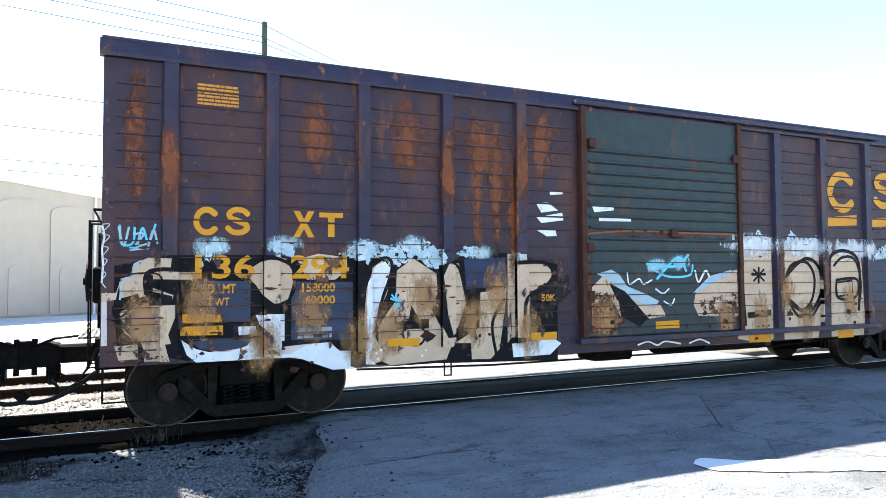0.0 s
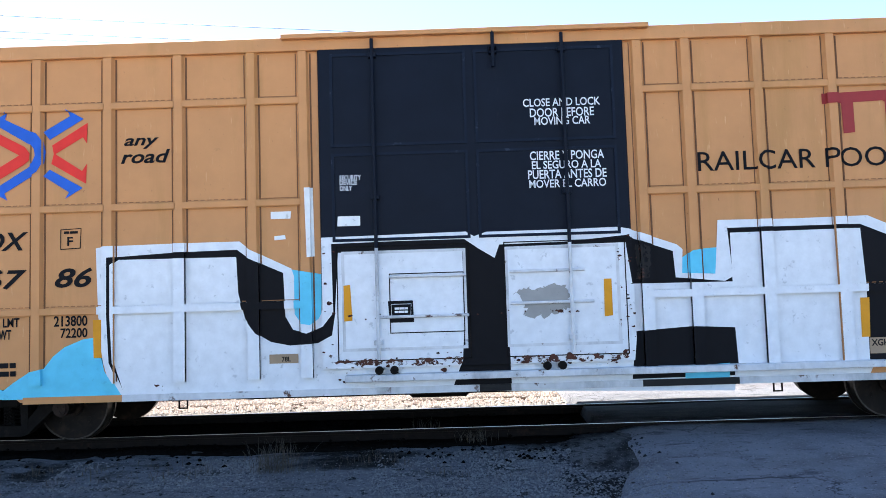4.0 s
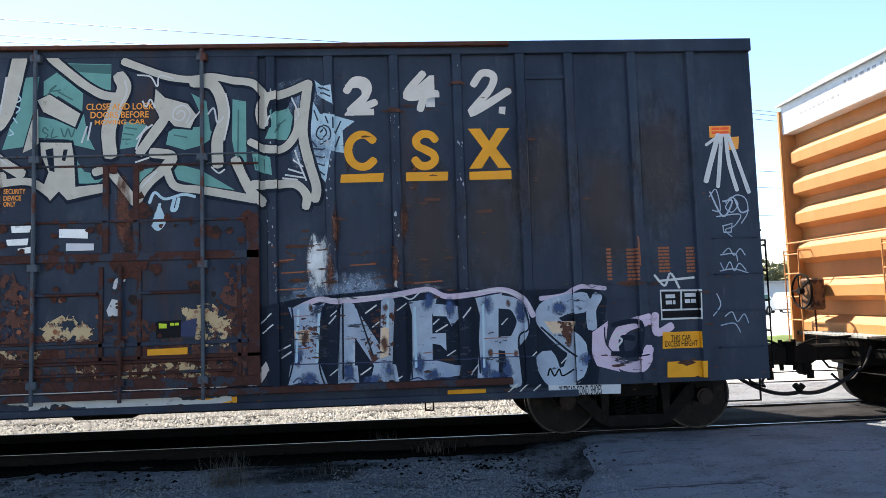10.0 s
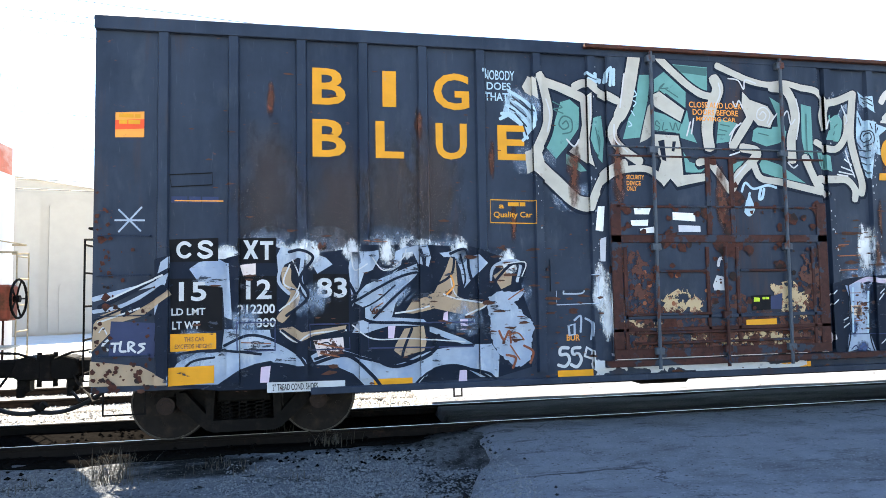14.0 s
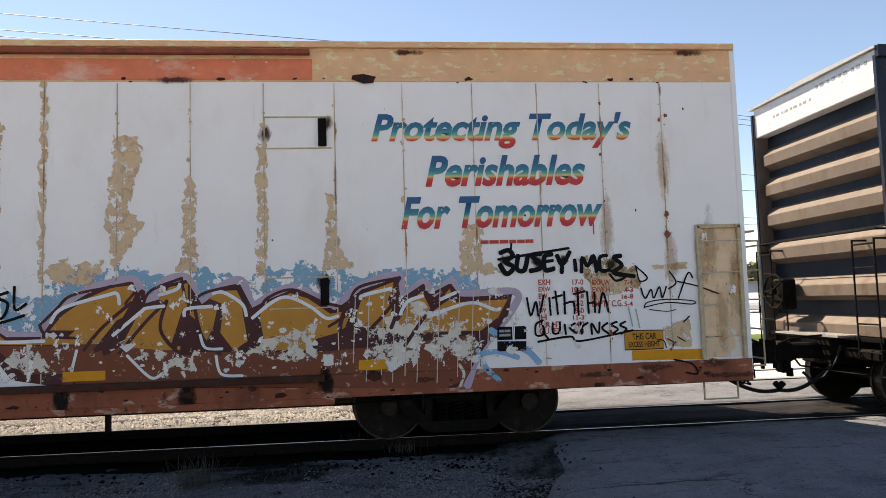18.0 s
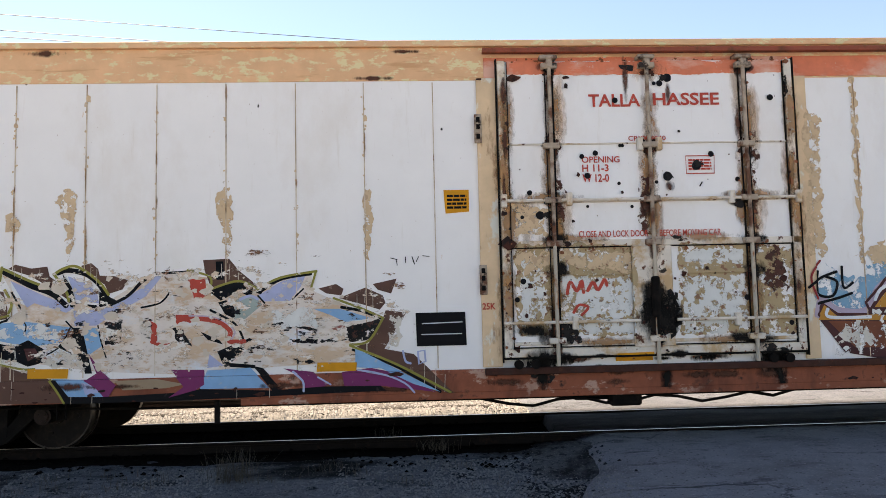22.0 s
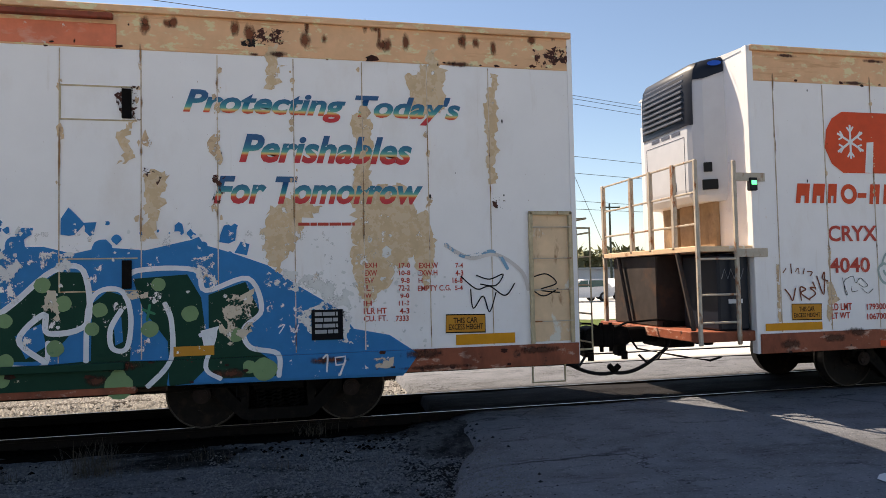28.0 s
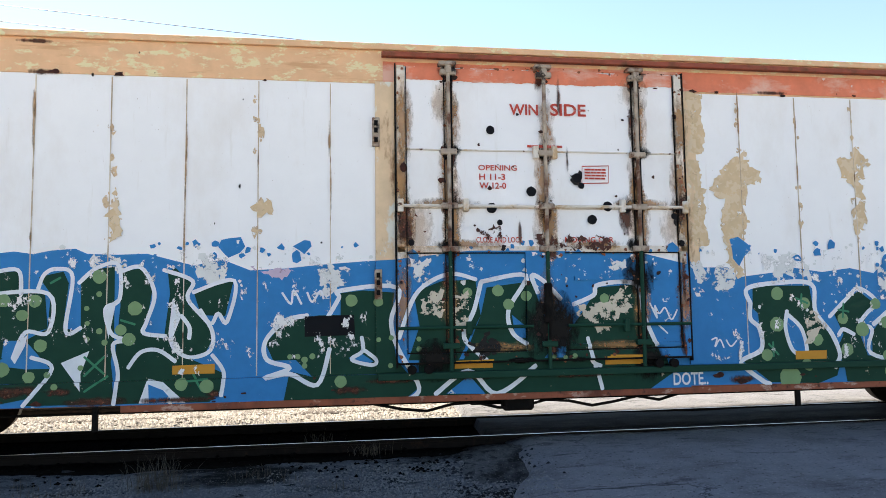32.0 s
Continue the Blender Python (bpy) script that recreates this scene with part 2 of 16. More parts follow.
M["navy_door"] = material("blue_black_door_paint", (0.007, 0.010, 0.018), 0.5, shine=0.08, vary=0.12, grain=3, layers=[((0.03, 0.03, 0.032), 5, 0.66, 0.8, UP)])
M["glass"] = material("teal_glass", (0.05, 0.12, 0.12), 0.08, vary=0.1)
M["pole"] = material("weathered_pole", (0.052, 0.064, 0.054), 0.9, vary=0.2, grain=8, layers=[((0.06, 0.085, 0.06), 2, 0.5, 0.7, (1, 1, 0.3))])
M["wire"] = material("wire", (0.03, 0.03, 0.03), 0.6)
M["leaf"] = material("spring_foliage", (0.19, 0.185, 0.10), 0.9, vary=0.35, grain=2)
M["twig"] = material("bare_twig", (0.16, 0.12, 0.09), 0.9)


# ---- mesh tools ----
def box(bm, x0, x1, y0, y1, z0, z1, bevel=0.0):
    r = bmesh.ops.create_cube(bm, size=1.0, matrix=Matrix.LocRotScale(((x0 + x1) / 2, (y0 + y1) / 2, (z0 + z1) / 2), None, (abs(x1 - x0), abs(y1 - y0), abs(z1 - z0))))
    if bevel:
        vs = set(r["verts"])
        es = [e for e in bm.edges if e.verts[0] in vs and e.verts[1] in vs]
        bmesh.ops.bevel(bm, geom=es, offset=bevel, segments=1, affect="EDGES")
    return bm


def rod(bm, a, b, r, n=8, r2=None):
    a, b = Vector(a), Vector(b)
    d = b - a
    bmesh.ops.create_cone(bm, cap_ends=True, segments=n, radius1=r, radius2=r if r2 is None else r2, depth=d.length,
                          matrix=Matrix.Translation((a + b) / 2) @ d.to_track_quat("Z", "Y").to_matrix().to_4x4())
    return bm


def tube(bm, pts, r, n=8):
    """A round bar bent through the points."""
    p = [Vector(q) for q in pts]
    rings = []
    for i, v in enumerate(p):
        d = ((v - p[i - 1]).normalized() if i else Vector()) + ((p[i + 1] - v).normalized() if i < len(p) - 1 else Vector())
        d = d.normalized() if d.length > 1e-6 else Vector((0, 0, 1))
        u = d.cross(Vector((0.13, 0.21, 0.97)) if abs(d.z) < 0.9 else Vector((1, 0.1, 0))).normalized()
        w = d.cross(u)
        rings.append([bm.verts.new(v + (u * math.cos(2 * math.pi * k / n) + w * math.sin(2 * math.pi * k / n)) * r) for k in range(n)])
    for a, b in zip(rings, rings[1:]):
        t = min(range(n), key=lambda j: (a[0].co - b[j].co).length)
        for k in range(n):
            bm.faces.new((a[k], a[(k + 1) % n], b[(k + 1 + t) % n], b[(k + t) % n]))
    bm.faces.new(rings[0][::-1]), bm.faces.new(rings[-1])
    return bm


def slab(bm, outline, y0, y1):
    """A plate with an outline in x, z, from depth y0 to y1."""
    lo = [bm.verts.new((x, y0, z)) for x, z in outline]
    hi = [bm.verts.new((x, y1, z)) for x, z in outline]
    bm.faces.new(lo), bm.faces.new(hi[::-1])
    for i in range(len(lo)):
        j = (i + 1) % len(lo)
        bm.faces.new((lo[j], lo[i], hi[i], hi[j]))
    return bm


def part(name, bm, mat, parent=None, label="", at=None, smooth=False):
    """Links a bmesh as one mesh object under parent."""
    bmesh.ops.recalc_face_normals(bm, faces=bm.faces[:])
    me = bpy.data.meshes.new(name)
    bm.to_mesh(me)
    bm.free()
    me.materials.append(mat)
    if smooth:
        for p in me.polygons:
            p.use_smooth = True
    ob = new(name, me)
    ob.parent = parent
    if at is not None:
        ob.matrix_basis = at
    if label:
        ob["label"] = label
    return ob


def again(ob, m, parent=None):
    """Another object on the same mesh."""
    c = new(ob.name.split(".")[0], ob.data)
    c.parent = parent if parent else ob.parent
    c.matrix_basis = m
    if "label" in ob:
        c["label"] = ob["label"]
    return c


def B():
    return bmesh.new()

M["rib_cream"] = material("faded_cream_end_ribs", (0.162, 0.132, 0.111), 0.6, vary=0.15, grain=5, layers=[((0.12, 0.075, 0.05), 3, 0.52, 0.7, (1, 1, 0.5))])
# near-black base colour carries the shade under the train
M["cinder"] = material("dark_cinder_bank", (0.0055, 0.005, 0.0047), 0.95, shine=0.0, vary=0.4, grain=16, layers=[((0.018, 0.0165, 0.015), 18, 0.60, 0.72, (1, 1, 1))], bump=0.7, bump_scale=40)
M["stone"] = material("loose_grey_stone", (0.14, 0.142, 0.145), 0.9, vary=0.35, grain=20)
M["pale_stone"] = material("pale_ballast_stone", (0.42, 0.40, 0.37), 0.9, vary=0.35, grain=20)
M["dry_grass"] = material("dry_grass", (0.065, 0.055, 0.044), 0.9, vary=0.3, grain=10)
# ---- paints of lettering and graffiti ----
def paint(name, colour, rough=0.55, worn=None, at=(0.62, 0.68), scale=9.0, vary=0.08):
    layers = [] if worn is None else [(worn, scale, at[0], at[1], (1, 1, 1))]
    M[name] = material(name + "_spray", colour, rough, vary=vary, grain=7, layers=layers, shine=0.07 if sum(colour) < 0.1 else 0.22)


DARK_UNDER = (0.04, 0.03, 0.035)
for key, colour, worn in (
        ("cream", (0.55, 0.39, 0.275), (0.30, 0.15, 0.08)), ("pinkw", (0.62, 0.52, 0.50), (0.30, 0.15, 0.1)), ("blacks", (0.008, 0.008, 0.010), (0.04, 0.03, 0.03)),
        ("blackp", (0.007, 0.007, 0.009), None), ("white", (0.72, 0.72, 0.72), (0.5, 0.5, 0.5)), ("whitep", (0.70, 0.71, 0.74), (0.5, 0.51, 0.54)), ("whitew", (0.74, 0.73, 0.72), None), ("cwhite", (0.46, 0.46, 0.475), (0.30, 0.31, 0.34)),
        ("ltblue", (0.33, 0.45, 0.53), (0.20, 0.29, 0.38)), ("cyan", (0.10, 0.52, 0.70), (0.08, 0.42, 0.58)), ("navy", (0.02, 0.03, 0.08), (0.04, 0.05, 0.09)), ("navyplate", (0.03, 0.04, 0.075), None),
        ("amberp", (0.66, 0.27, 0.012), None), ("amberd", (0.55, 0.235, 0.025), None), ("yellowp", (0.60, 0.255, 0.016), (0.5, 0.25, 0.07)), ("orangep", (0.70, 0.27, 0.05), (0.4, 0.15, 0.05)),
        ("rustp", (0.22, 0.07, 0.03), (0.08, 0.03, 0.02)), ("dimw", (0.33, 0.34, 0.36), None), ("greyw", (0.50, 0.50, 0.54), None), ("ltgrey", (0.50, 0.46, 0.43), (0.4, 0.4, 0.4)), ("tanp", (0.33, 0.23, 0.15), (0.2, 0.12, 0.08)),
        ("bluelogo", (0.012, 0.10, 0.48), None), ("redlogo", (0.70, 0.075, 0.022), None), ("logored", (0.70, 0.030, 0.022), None), ("maroon", (0.30, 0.03, 0.03), None), ("ltcream", (0.40, 0.37, 0.325), (0.30, 0.27, 0.235)), ("teal", (0.10, 0.25, 0.235), (0.07, 0.17, 0.17)),
        ("palegreyf", (0.63, 0.57, 0.54), (0.72, 0.68, 0.65)), ("tealdark", (0.04, 0.11, 0.11), None), ("pinkp", (0.52, 0.40, 0.50), (0.3, 0.2, 0.25)), ("lav", (0.45, 0.36, 0.45), (0.35, 0.25, 0.3)), ("acid", (0.45, 0.55, 0.03), None), ("redtxt", (0.50, 0.06, 0.04), (0.5, 0.3, 0.25)),
        ("orangep2", (0.50, 0.22, 0.038), (0.24, 0.08, 0.03)), ("brownp", (0.19, 0.052, 0.025), (0.42, 0.26, 0.2)), ("brownp2", (0.115, 0.052, 0.038), (0.3, 0.2, 0.15)), ("dkmaroon", (0.07, 0.018, 0.02), None),
        ("creamw", (0.62, 0.52, 0.43), (0.70, 0.67, 0.64)), ("lavblue", (0.38, 0.42, 0.62), (0.6, 0.55, 0.5)), ("skyb", (0.20, 0.40, 0.62), (0.5, 0.45, 0.42)), ("olive", (0.27, 0.24, 0.05), None), ("magentad", (0.20, 0.025, 0.11), (0.5, 0.4, 0.35)),
        ("drip", (0.55, 0.48, 0.40), None), ("greyt", (0.33, 0.40, 0.38), None), ("dirtp", (0.30, 0.29, 0.28), (0.05, 0.05, 0.05)), ("green", (0.02, 0.19, 0.10), None), ("dotgreen", (0.17, 0.28, 0.13), (0.1, 0.2, 0.1))):
    paint(key, colour, worn=worn)
M["silver"] = material("silver_spray", (0.29, 0.34, 0.42), 0.5, vary=0.14, grain=5, layers=[((0.19, 0.25, 0.36), 1.8, 0.50, 0.70, (1, 1, 1)), ((0.42, 0.45, 0.50), 3.0, 0.58, 0.72, (1.5, 1, 0.6)), ((0.20, 0.17, 0.17), 16, 0.68, 0.72, (0.5, 1, 2))])
paint("inkblue", (0.009, 0.014, 0.026), worn=(0.03, 0.04, 0.06))
paint("bluep", (0.004, 0.175, 0.42), worn=(0.66, 0.65, 0.63), at=(0.655, 0.665), scale=6.5)
paint("dkgreen", (0.009, 0.046, 0.030), worn=(0.55, 0.48, 0.38), at=(0.69, 0.70), scale=8.0)


def flaky(name, colour, other, lo, cut=0.46, scale=7.0, stretch=(1, 1, 1)):
    """Paint of which only flakes are left: the rest lets the coat beneath show."""
    paint(name, colour, worn=other, at=(lo, lo + 0.02), scale=10.0)
    m = M[name]
    nt = m.node_tree
    bs = nt.nodes["Principled BSDF"]
    co = nt.nodes.new("ShaderNodeTexCoord").outputs["Object"]
    nt.links.new(ramp(nt, noise_tex(nt, co, scale, 8.0, 0.7, stretch), [(cut, 0.0), (cut + 0.02, 1.0)]), bs.inputs["Alpha"])


flaky("flake", (0.62, 0.56, 0.50), (0.2, 0.1, 0.06), 0.66)
flaky("whiteflake", (0.66, 0.65, 0.63), (0.5, 0.4, 0.25), 0.66)
flaky("creamflake", (0.58, 0.49, 0.38), (0.4, 0.3, 0.2), 0.62)
flaky("rustflake", (0.075, 0.023, 0.015), (0.05, 0.018, 0.012), 0.55, 0.50, 9.0)
flaky("seamflake", (0.62, 0.44, 0.28), (0.50, 0.34, 0.22), 0.55, 0.44, 9.0)
flaky("blackflake", (0.02, 0.018, 0.018), (0.09, 0.04, 0.03), 0.6, 0.42, 10.0)
flaky("tanflake", (0.42, 0.30, 0.17), (0.25, 0.12, 0.07), 0.56, 0.45, 6.0)
flaky("halo", (0.38, 0.50, 0.57), (0.55, 0.60, 0.62), 0.55, 0.43, 12.0)
flaky("tanpatch", (0.62, 0.44, 0.27), (0.66, 0.50, 0.34), 0.5, 0.37, 6.0)
flaky("worn_cream", (0.66, 0.50, 0.38), (0.74, 0.68, 0.63), 0.5, 0.565, 4.5, (0.6, 1, 1.3))
flaky("worn_black", (0.016, 0.015, 0.018), (0.10, 0.05, 0.035), 0.55, 0.60, 5.5, (0.6, 1, 1.5))
M["worn_piece"] = material("faded_flaking_spray", (0.72, 0.63, 0.57), 0.6, vary=0.08, grain=7, layers=[((0.62, 0.44, 0.31), 2.6, 0.50, 0.58, (0.6, 1, 1.5)), ((0.66, 0.69, 0.75), 1.8, 0.55, 0.64, (0.8, 1, 1.2)), ((0.60, 0.42, 0.30), 9, 0.57, 0.62, (0.6, 1, 1.5)), ((0.30, 0.10, 0.08), 3.2, 0.64, 0.68, (0.7, 1, 1.2)), ((0.03, 0.025, 0.025), 11, 0.645, 0.665, (0.5, 1, 1.8))])
flaky("worn_brown", (0.17, 0.075, 0.045), (0.34, 0.19, 0.12), 0.5, 0.63, 5.0, (0.55, 1, 1.3))
flaky("worn_white", (0.78, 0.74, 0.72), (0.62, 0.50, 0.40), 0.6, 0.60, 6.0, (1, 1, 0.7))
flaky("worn_blue", (0.024, 0.033, 0.052), (0.06, 0.03, 0.022), 0.6, 0.60, 6.0, (0.5, 1, 1.6))
flaky("worn_plum", (0.05, 0.034, 0.040), (0.13, 0.055, 0.03), 0.5, 0.60, 5.0, (1, 1, 0.6))
flaky("blueglow", (0.18, 0.36, 0.50), (0.4, 0.45, 0.5), 0.6)


def script_paint():
    m = bpy.data.materials.new("rainbow_lettering")
    m.use_nodes = True
    nt = m.node_tree
    co = nt.nodes.new("ShaderNodeTexCoord").outputs["Generated"]
    sep = nt.nodes.new("ShaderNodeSeparateXYZ")
    nt.links.new(co, sep.inputs["Vector"])
    c = ramp(nt, sep.outputs["Z"], [(0.12, (0.55, 0.02, 0.03)), (0.26, (0.66, 0.06, 0.02)), (0.33, (0.70, 0.50, 0.16)), (0.39, (0.10, 0.38, 0.30)), (0.50, (0.004, 0.20, 0.26)), (0.75, (0.004, 0.085, 0.21))])
    nt.links.new(c, nt.nodes["Principled BSDF"].inputs["Base Color"])
    nt.nodes["Principled BSDF"].inputs["Roughness"].default_value = 0.5
    M["script"] = m


script_paint()


def soft(name, colour, strength):
    """A stain that fades out towards its rim."""
    paint(name, colour, vary=0.2)
    nt = M[name].node_tree
    co = nt.nodes.new("ShaderNodeTexCoord")
    sep = nt.nodes.new("ShaderNodeSeparateXYZ")
    nt.links.new(co.outputs["Generated"], sep.inputs["Vector"])
    com = nt.nodes.new("ShaderNodeCombineXYZ")
    for k in "XZ":
        m = nt.nodes.new("ShaderNodeMath")
        m.operation = "MULTIPLY_ADD"
        m.inputs[1].default_value, m.inputs[2].default_value = 2.0, -1.0
        nt.links.new(sep.outputs[k], m.inputs[0])
        nt.links.new(m.outputs[0], com.inputs[k])
    le = nt.nodes.new("ShaderNodeVectorMath")
    le.operation = "LENGTH"
    nt.links.new(com.outputs["Vector"], le.inputs[0])
    su = nt.nodes.new("ShaderNodeMath")
    su.operation = "SUBTRACT"
    k = nt.nodes.new("ShaderNodeMath")
    k.operation = "MULTIPLY_ADD"
    k.inputs[1].default_value, k.inputs[2].default_value = 2.6, -0.8
    nt.links.new(noise_tex(nt, co.outputs["Object"], 9.0, 10.0, 0.75, (1, 1, 0.4)), k.inputs[0])
    nt.links.new(k.outputs[0], su.inputs[0])
    nt.links.new(le.outputs["Value"], su.inputs[1])
    ad = nt.nodes.new("ShaderNodeMath")
    ad.operation = "ADD"
    ad.inputs[1].default_value = 0.5
    nt.links.new(su.outputs[0], ad.inputs[0])
    nt.links.new(ramp(nt, ad.outputs[0], [(0.05, 0.0), (0.62, strength)]), nt.nodes["Principled BSDF"].inputs["Alpha"])


soft("w_tan", (0.56, 0.33, 0.17), 0.42)
soft("w_dust", (0.075, 0.050, 0.040), 0.45)
soft("w_ochre", (0.42, 0.21, 0.085), 0.62)
soft("w_rust", (0.095, 0.030, 0.016), 0.85)
soft("w_soot", (0.012, 0.010, 0.009), 0.97)
soft("w_navy", (0.03, 0.06, 0.15), 0.8)
soft("w_blue", (0.44, 0.60, 0.67), 0.8)
soft("w_red", (0.20, 0.060, 0.024), 0.8)
soft("w_haze", (0.26, 0.33, 0.44), 0.5)
soft("w_white", (0.70, 0.71, 0.73), 0.8)

# ---- ground, road and tracks ----
TRACK_Y, TRACK2_Y, GAUGE = 9.742, 13.75, 1.50
ROAD_X0, ROAD_X1 = 1.95, 12.6

bm = B()
bmesh.ops.create_grid(bm, x_segments=1, y_segments=1, size=2000)
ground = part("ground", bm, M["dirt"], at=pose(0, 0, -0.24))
tagged(ground, "dark gravelly dirt ground reaching to the horizon", "ground", kind="structure")


def strip(name, xs, ys, mat, label, category, top, wobble=0.0, thick=0.25, seed=1, step=0.35, left=None):
    """A ground slab with height top(x, y) and slightly uneven edges; left(y) bends its edge towards minus x."""
    bm = B()
    nx, ny = max(2, int((xs[1] - xs[0]) / step)), max(2, int((ys[1] - ys[0]) / step))
    nx, ny = min(nx, 160), min(ny, 160)
    grid = []
    for j in range(ny + 1):
        row = []
        for i in range(nx + 1):
            x, y = xs[0] + (xs[1] - xs[0]) * i / nx, ys[0] + (ys[1] - ys[0]) * j / ny
            if left:
                x = left(y) + (xs[1] - left(y)) * (i / nx) ** 1.5
            ex = wobble * noise.noise((x * 0.9 + seed, y * 0.9, seed)) + 0.4 * wobble * noise.noise((x * 4, y * 4, seed))
            x += ex if i in (0, nx) else 0
            y += ex if j in (0, ny) else 0
            row.append(bm.verts.new((x, y, top(x, y))))
        grid.append(row)
    for j in range(ny):
        for i in range(nx):
            bm.faces.new((grid[j][i], grid[j][i + 1], grid[j + 1][i + 1], grid[j + 1][i]))
    rim = [e for e in bm.edges if e.is_boundary]
    r = bmesh.ops.extrude_edge_only(bm, edges=rim)
    for v in r["geom"]:
        if isinstance(v, bmesh.types.BMVert):
            v.co.z -= thick
            v.co.x += 0.12 if v.co.x > (xs[0] + xs[1]) / 2 else -0.12
    ob = part(name, bm, mat, smooth=True)
    return tagged(ob, label, category, kind="structure")


def road_edge(y):
    """The broken edge of the asphalt, which swings out beside the track."""
    return 2.08 - 0.85 * max(0.0, min(1.0, (7.6 - y) / 2.2)) ** 0.8 + 0.10 * noise.noise((y * 1.7, 2, 0)) + 0.05 * noise.noise((y * 6, 5, 0))


def road_top(x, y):
    e = min(1.0, max(0.0, (x - road_edge(y)) / 0.45))
    d = max(0.0, TRACK_Y - y - 2.0)
    edge = 0.07 * (1 - e) ** 2 * (y < near_y)
    return -0.015 - edge - 0.035 * d * (1 if y < TRACK_Y else 0) * (0.7 if d > 2 else 1) + 0.02 * noise.noise((x * 0.8, y * 0.8, 3))


# asphalt darkened in colour for the shade the train throws between the rails
M["crossing"] = material("oily_dark_crossing", (0.026, 0.025, 0.027), 0.9, shine=0.05, vary=0.3, grain=3, layers=[((0.012, 0.011, 0.012), 1.4, 0.45, 0.62, (0.4, 1.6, 1)), ((0.06, 0.058, 0.058), 9, 0.60, 0.72, (0.3, 1.5, 1)), ((0.09, 0.09, 0.09), 50, 0.63, 0.68, (1, 1, 1))], bump=0.6, bump_scale=40)
near_y, far_y = TRACK_Y - GAUGE / 2, TRACK_Y + GAUGE / 2
for k, (y0, y1) in enumerate(((-12, near_y - 0.06), (near_y + 0.10, far_y - 0.10), (far_y + 0.06, TRACK2_Y - 0.81), (TRACK2_Y - 0.65, TRACK2_Y + 0.65), (TRACK2_Y + 0.81, 20.5))):
    strip("road", (ROAD_X0, ROAD_X1), (y0, y1), M["crossing"] if k == 1 else M["asphalt"] if k < 3 else M["concrete"], "asphalt between the rails, coloured dark for the train's shade" if k == 1 else "worn grey asphalt road of the level crossing", "road", road_top, 0.05 if k == 0 else 0.04, seed=k, step=0.14 if k == 0 else 0.35, left=road_edge if k == 0 else None)


def cracked(m, scale, width, colour):
    """Lays a net of fine wandering cracks over a ground material."""
    nt = m.node_tree
    bs = nt.nodes["Principled BSDF"]
    co = nt.nodes.new("ShaderNodeTexCoord").outputs["Object"]
    warp = nt.nodes.new("ShaderNodeVectorMath")
    warp.operation = "ADD"
    nt.links.new(co, warp.inputs[0])
    nt.links.new(noise_tex(nt, co, 2.5, 5.0, 0.7), warp.inputs[1])
    v = nt.nodes.new("ShaderNodeTexVoronoi")
    v.feature, v.inputs["Scale"].default_value = "DISTANCE_TO_EDGE", scale
    nt.links.new(warp.outputs[0], v.inputs["Vector"])
    patchy = ramp(nt, noise_tex(nt, co, 0.5, 2.0), [(0.45, 0.0), (0.6, 1.0)])
    line = ramp(nt, v.outputs["Distance"], [(0.0, 1.0), (width, 0.0)])
    k = nt.nodes.new("ShaderNodeMath")
    k.operation = "MULTIPLY"
    nt.links.new(patchy, k.inputs[0]), nt.links.new(line, k.inputs[1])
    old = bs.inputs["Base Color"].links[0].from_socket
    nt.links.new(blend(nt, k.outputs[0], old, colour), bs.inputs["Base Color"])


cracked(M["asphalt"], 0.55, 0.012, (0.018, 0.018, 0.021))

# a worn white stop line, painted askew across the road
M["line"] = material("worn_white_road_paint", (0.62, 0.62, 0.63), 0.8, vary=0.06, grain=6, layers=[((0.3, 0.31, 0.33), 9, 0.66, 0.72, (1, 1, 1))])
bm = B()
rows = []
for i in range(61):
    u = 4.6 * i / 60
    w = 0.20 * min(1.0, math.sqrt(max(0.0, u) / 0.16)) * (1 + 0.25 * noise.noise((u * 1.1, 0, 1))) + 0.004
    row = []
    for v in (-1, -0.4, 0.4, 1):
        q = v * w + (0.05 * noise.noise((u * 2.5, v * 4, 5)) + 0.02 * noise.noise((u * 11, v * 4, 6))) * (abs(v) == 1) - 0.06 * math.sin(u * 1.3)
        x, y = 5.06 + u * 0.915 + q * 0.40, 5.12 - u * 0.40 + q * 0.915
        row.append(bm.verts.new((x, y, road_top(x, y) + 0.012)))
    rows.append(row)
for a, b in zip(rows, rows[1:]):
    for k in range(3):
        bm.faces.new((a[k], b[k], b[k + 1], a[k + 1]))
tagged(part("stop_line", bm, M["line"], smooth=True), "worn white stop line painted on the asphalt", "road marking", kind="structure")


def bank(x, y):
    d = abs(y - TRACK_Y)
    return -0.13 - 0.10 * max(0, min(1, (d - 1.3) / 0.9)) + 0.025 * noise.noise((x * 3, y * 3, 5))


# the near bed has the train's shade in its colour, the rest stays pale
strip("ballast_bed", (-60, ROAD_X0 + 0.15), (8.50, 10.7), M["cinder"], "ballast under the rails, coloured dark for the train's shade", "ballast", bank, 0.15, seed=8)
strip("ballast_bed", (-60, ROAD_X0 + 0.15), (10.7, 12.3), M["ballast"], "pale crushed stone ballast between the tracks", "ballast", bank, 0.1, seed=28)
strip("ballast_bed", (ROAD_X1 - 0.1, 70), (8.05, 12.3), M["ballast"], "pale crushed stone ballast under the rails", "ballast", bank, 0.1, seed=9)
strip("ballast_bed", (-60, ROAD_X0 + 0.15), (12.2, 15.8), M["ballast"], "pale crushed stone ballast beside the second track", "ballast", lambda x, y: -0.14 + 0.03 * noise.noise((x * 3, y * 3, 6)), 0.1, seed=10)
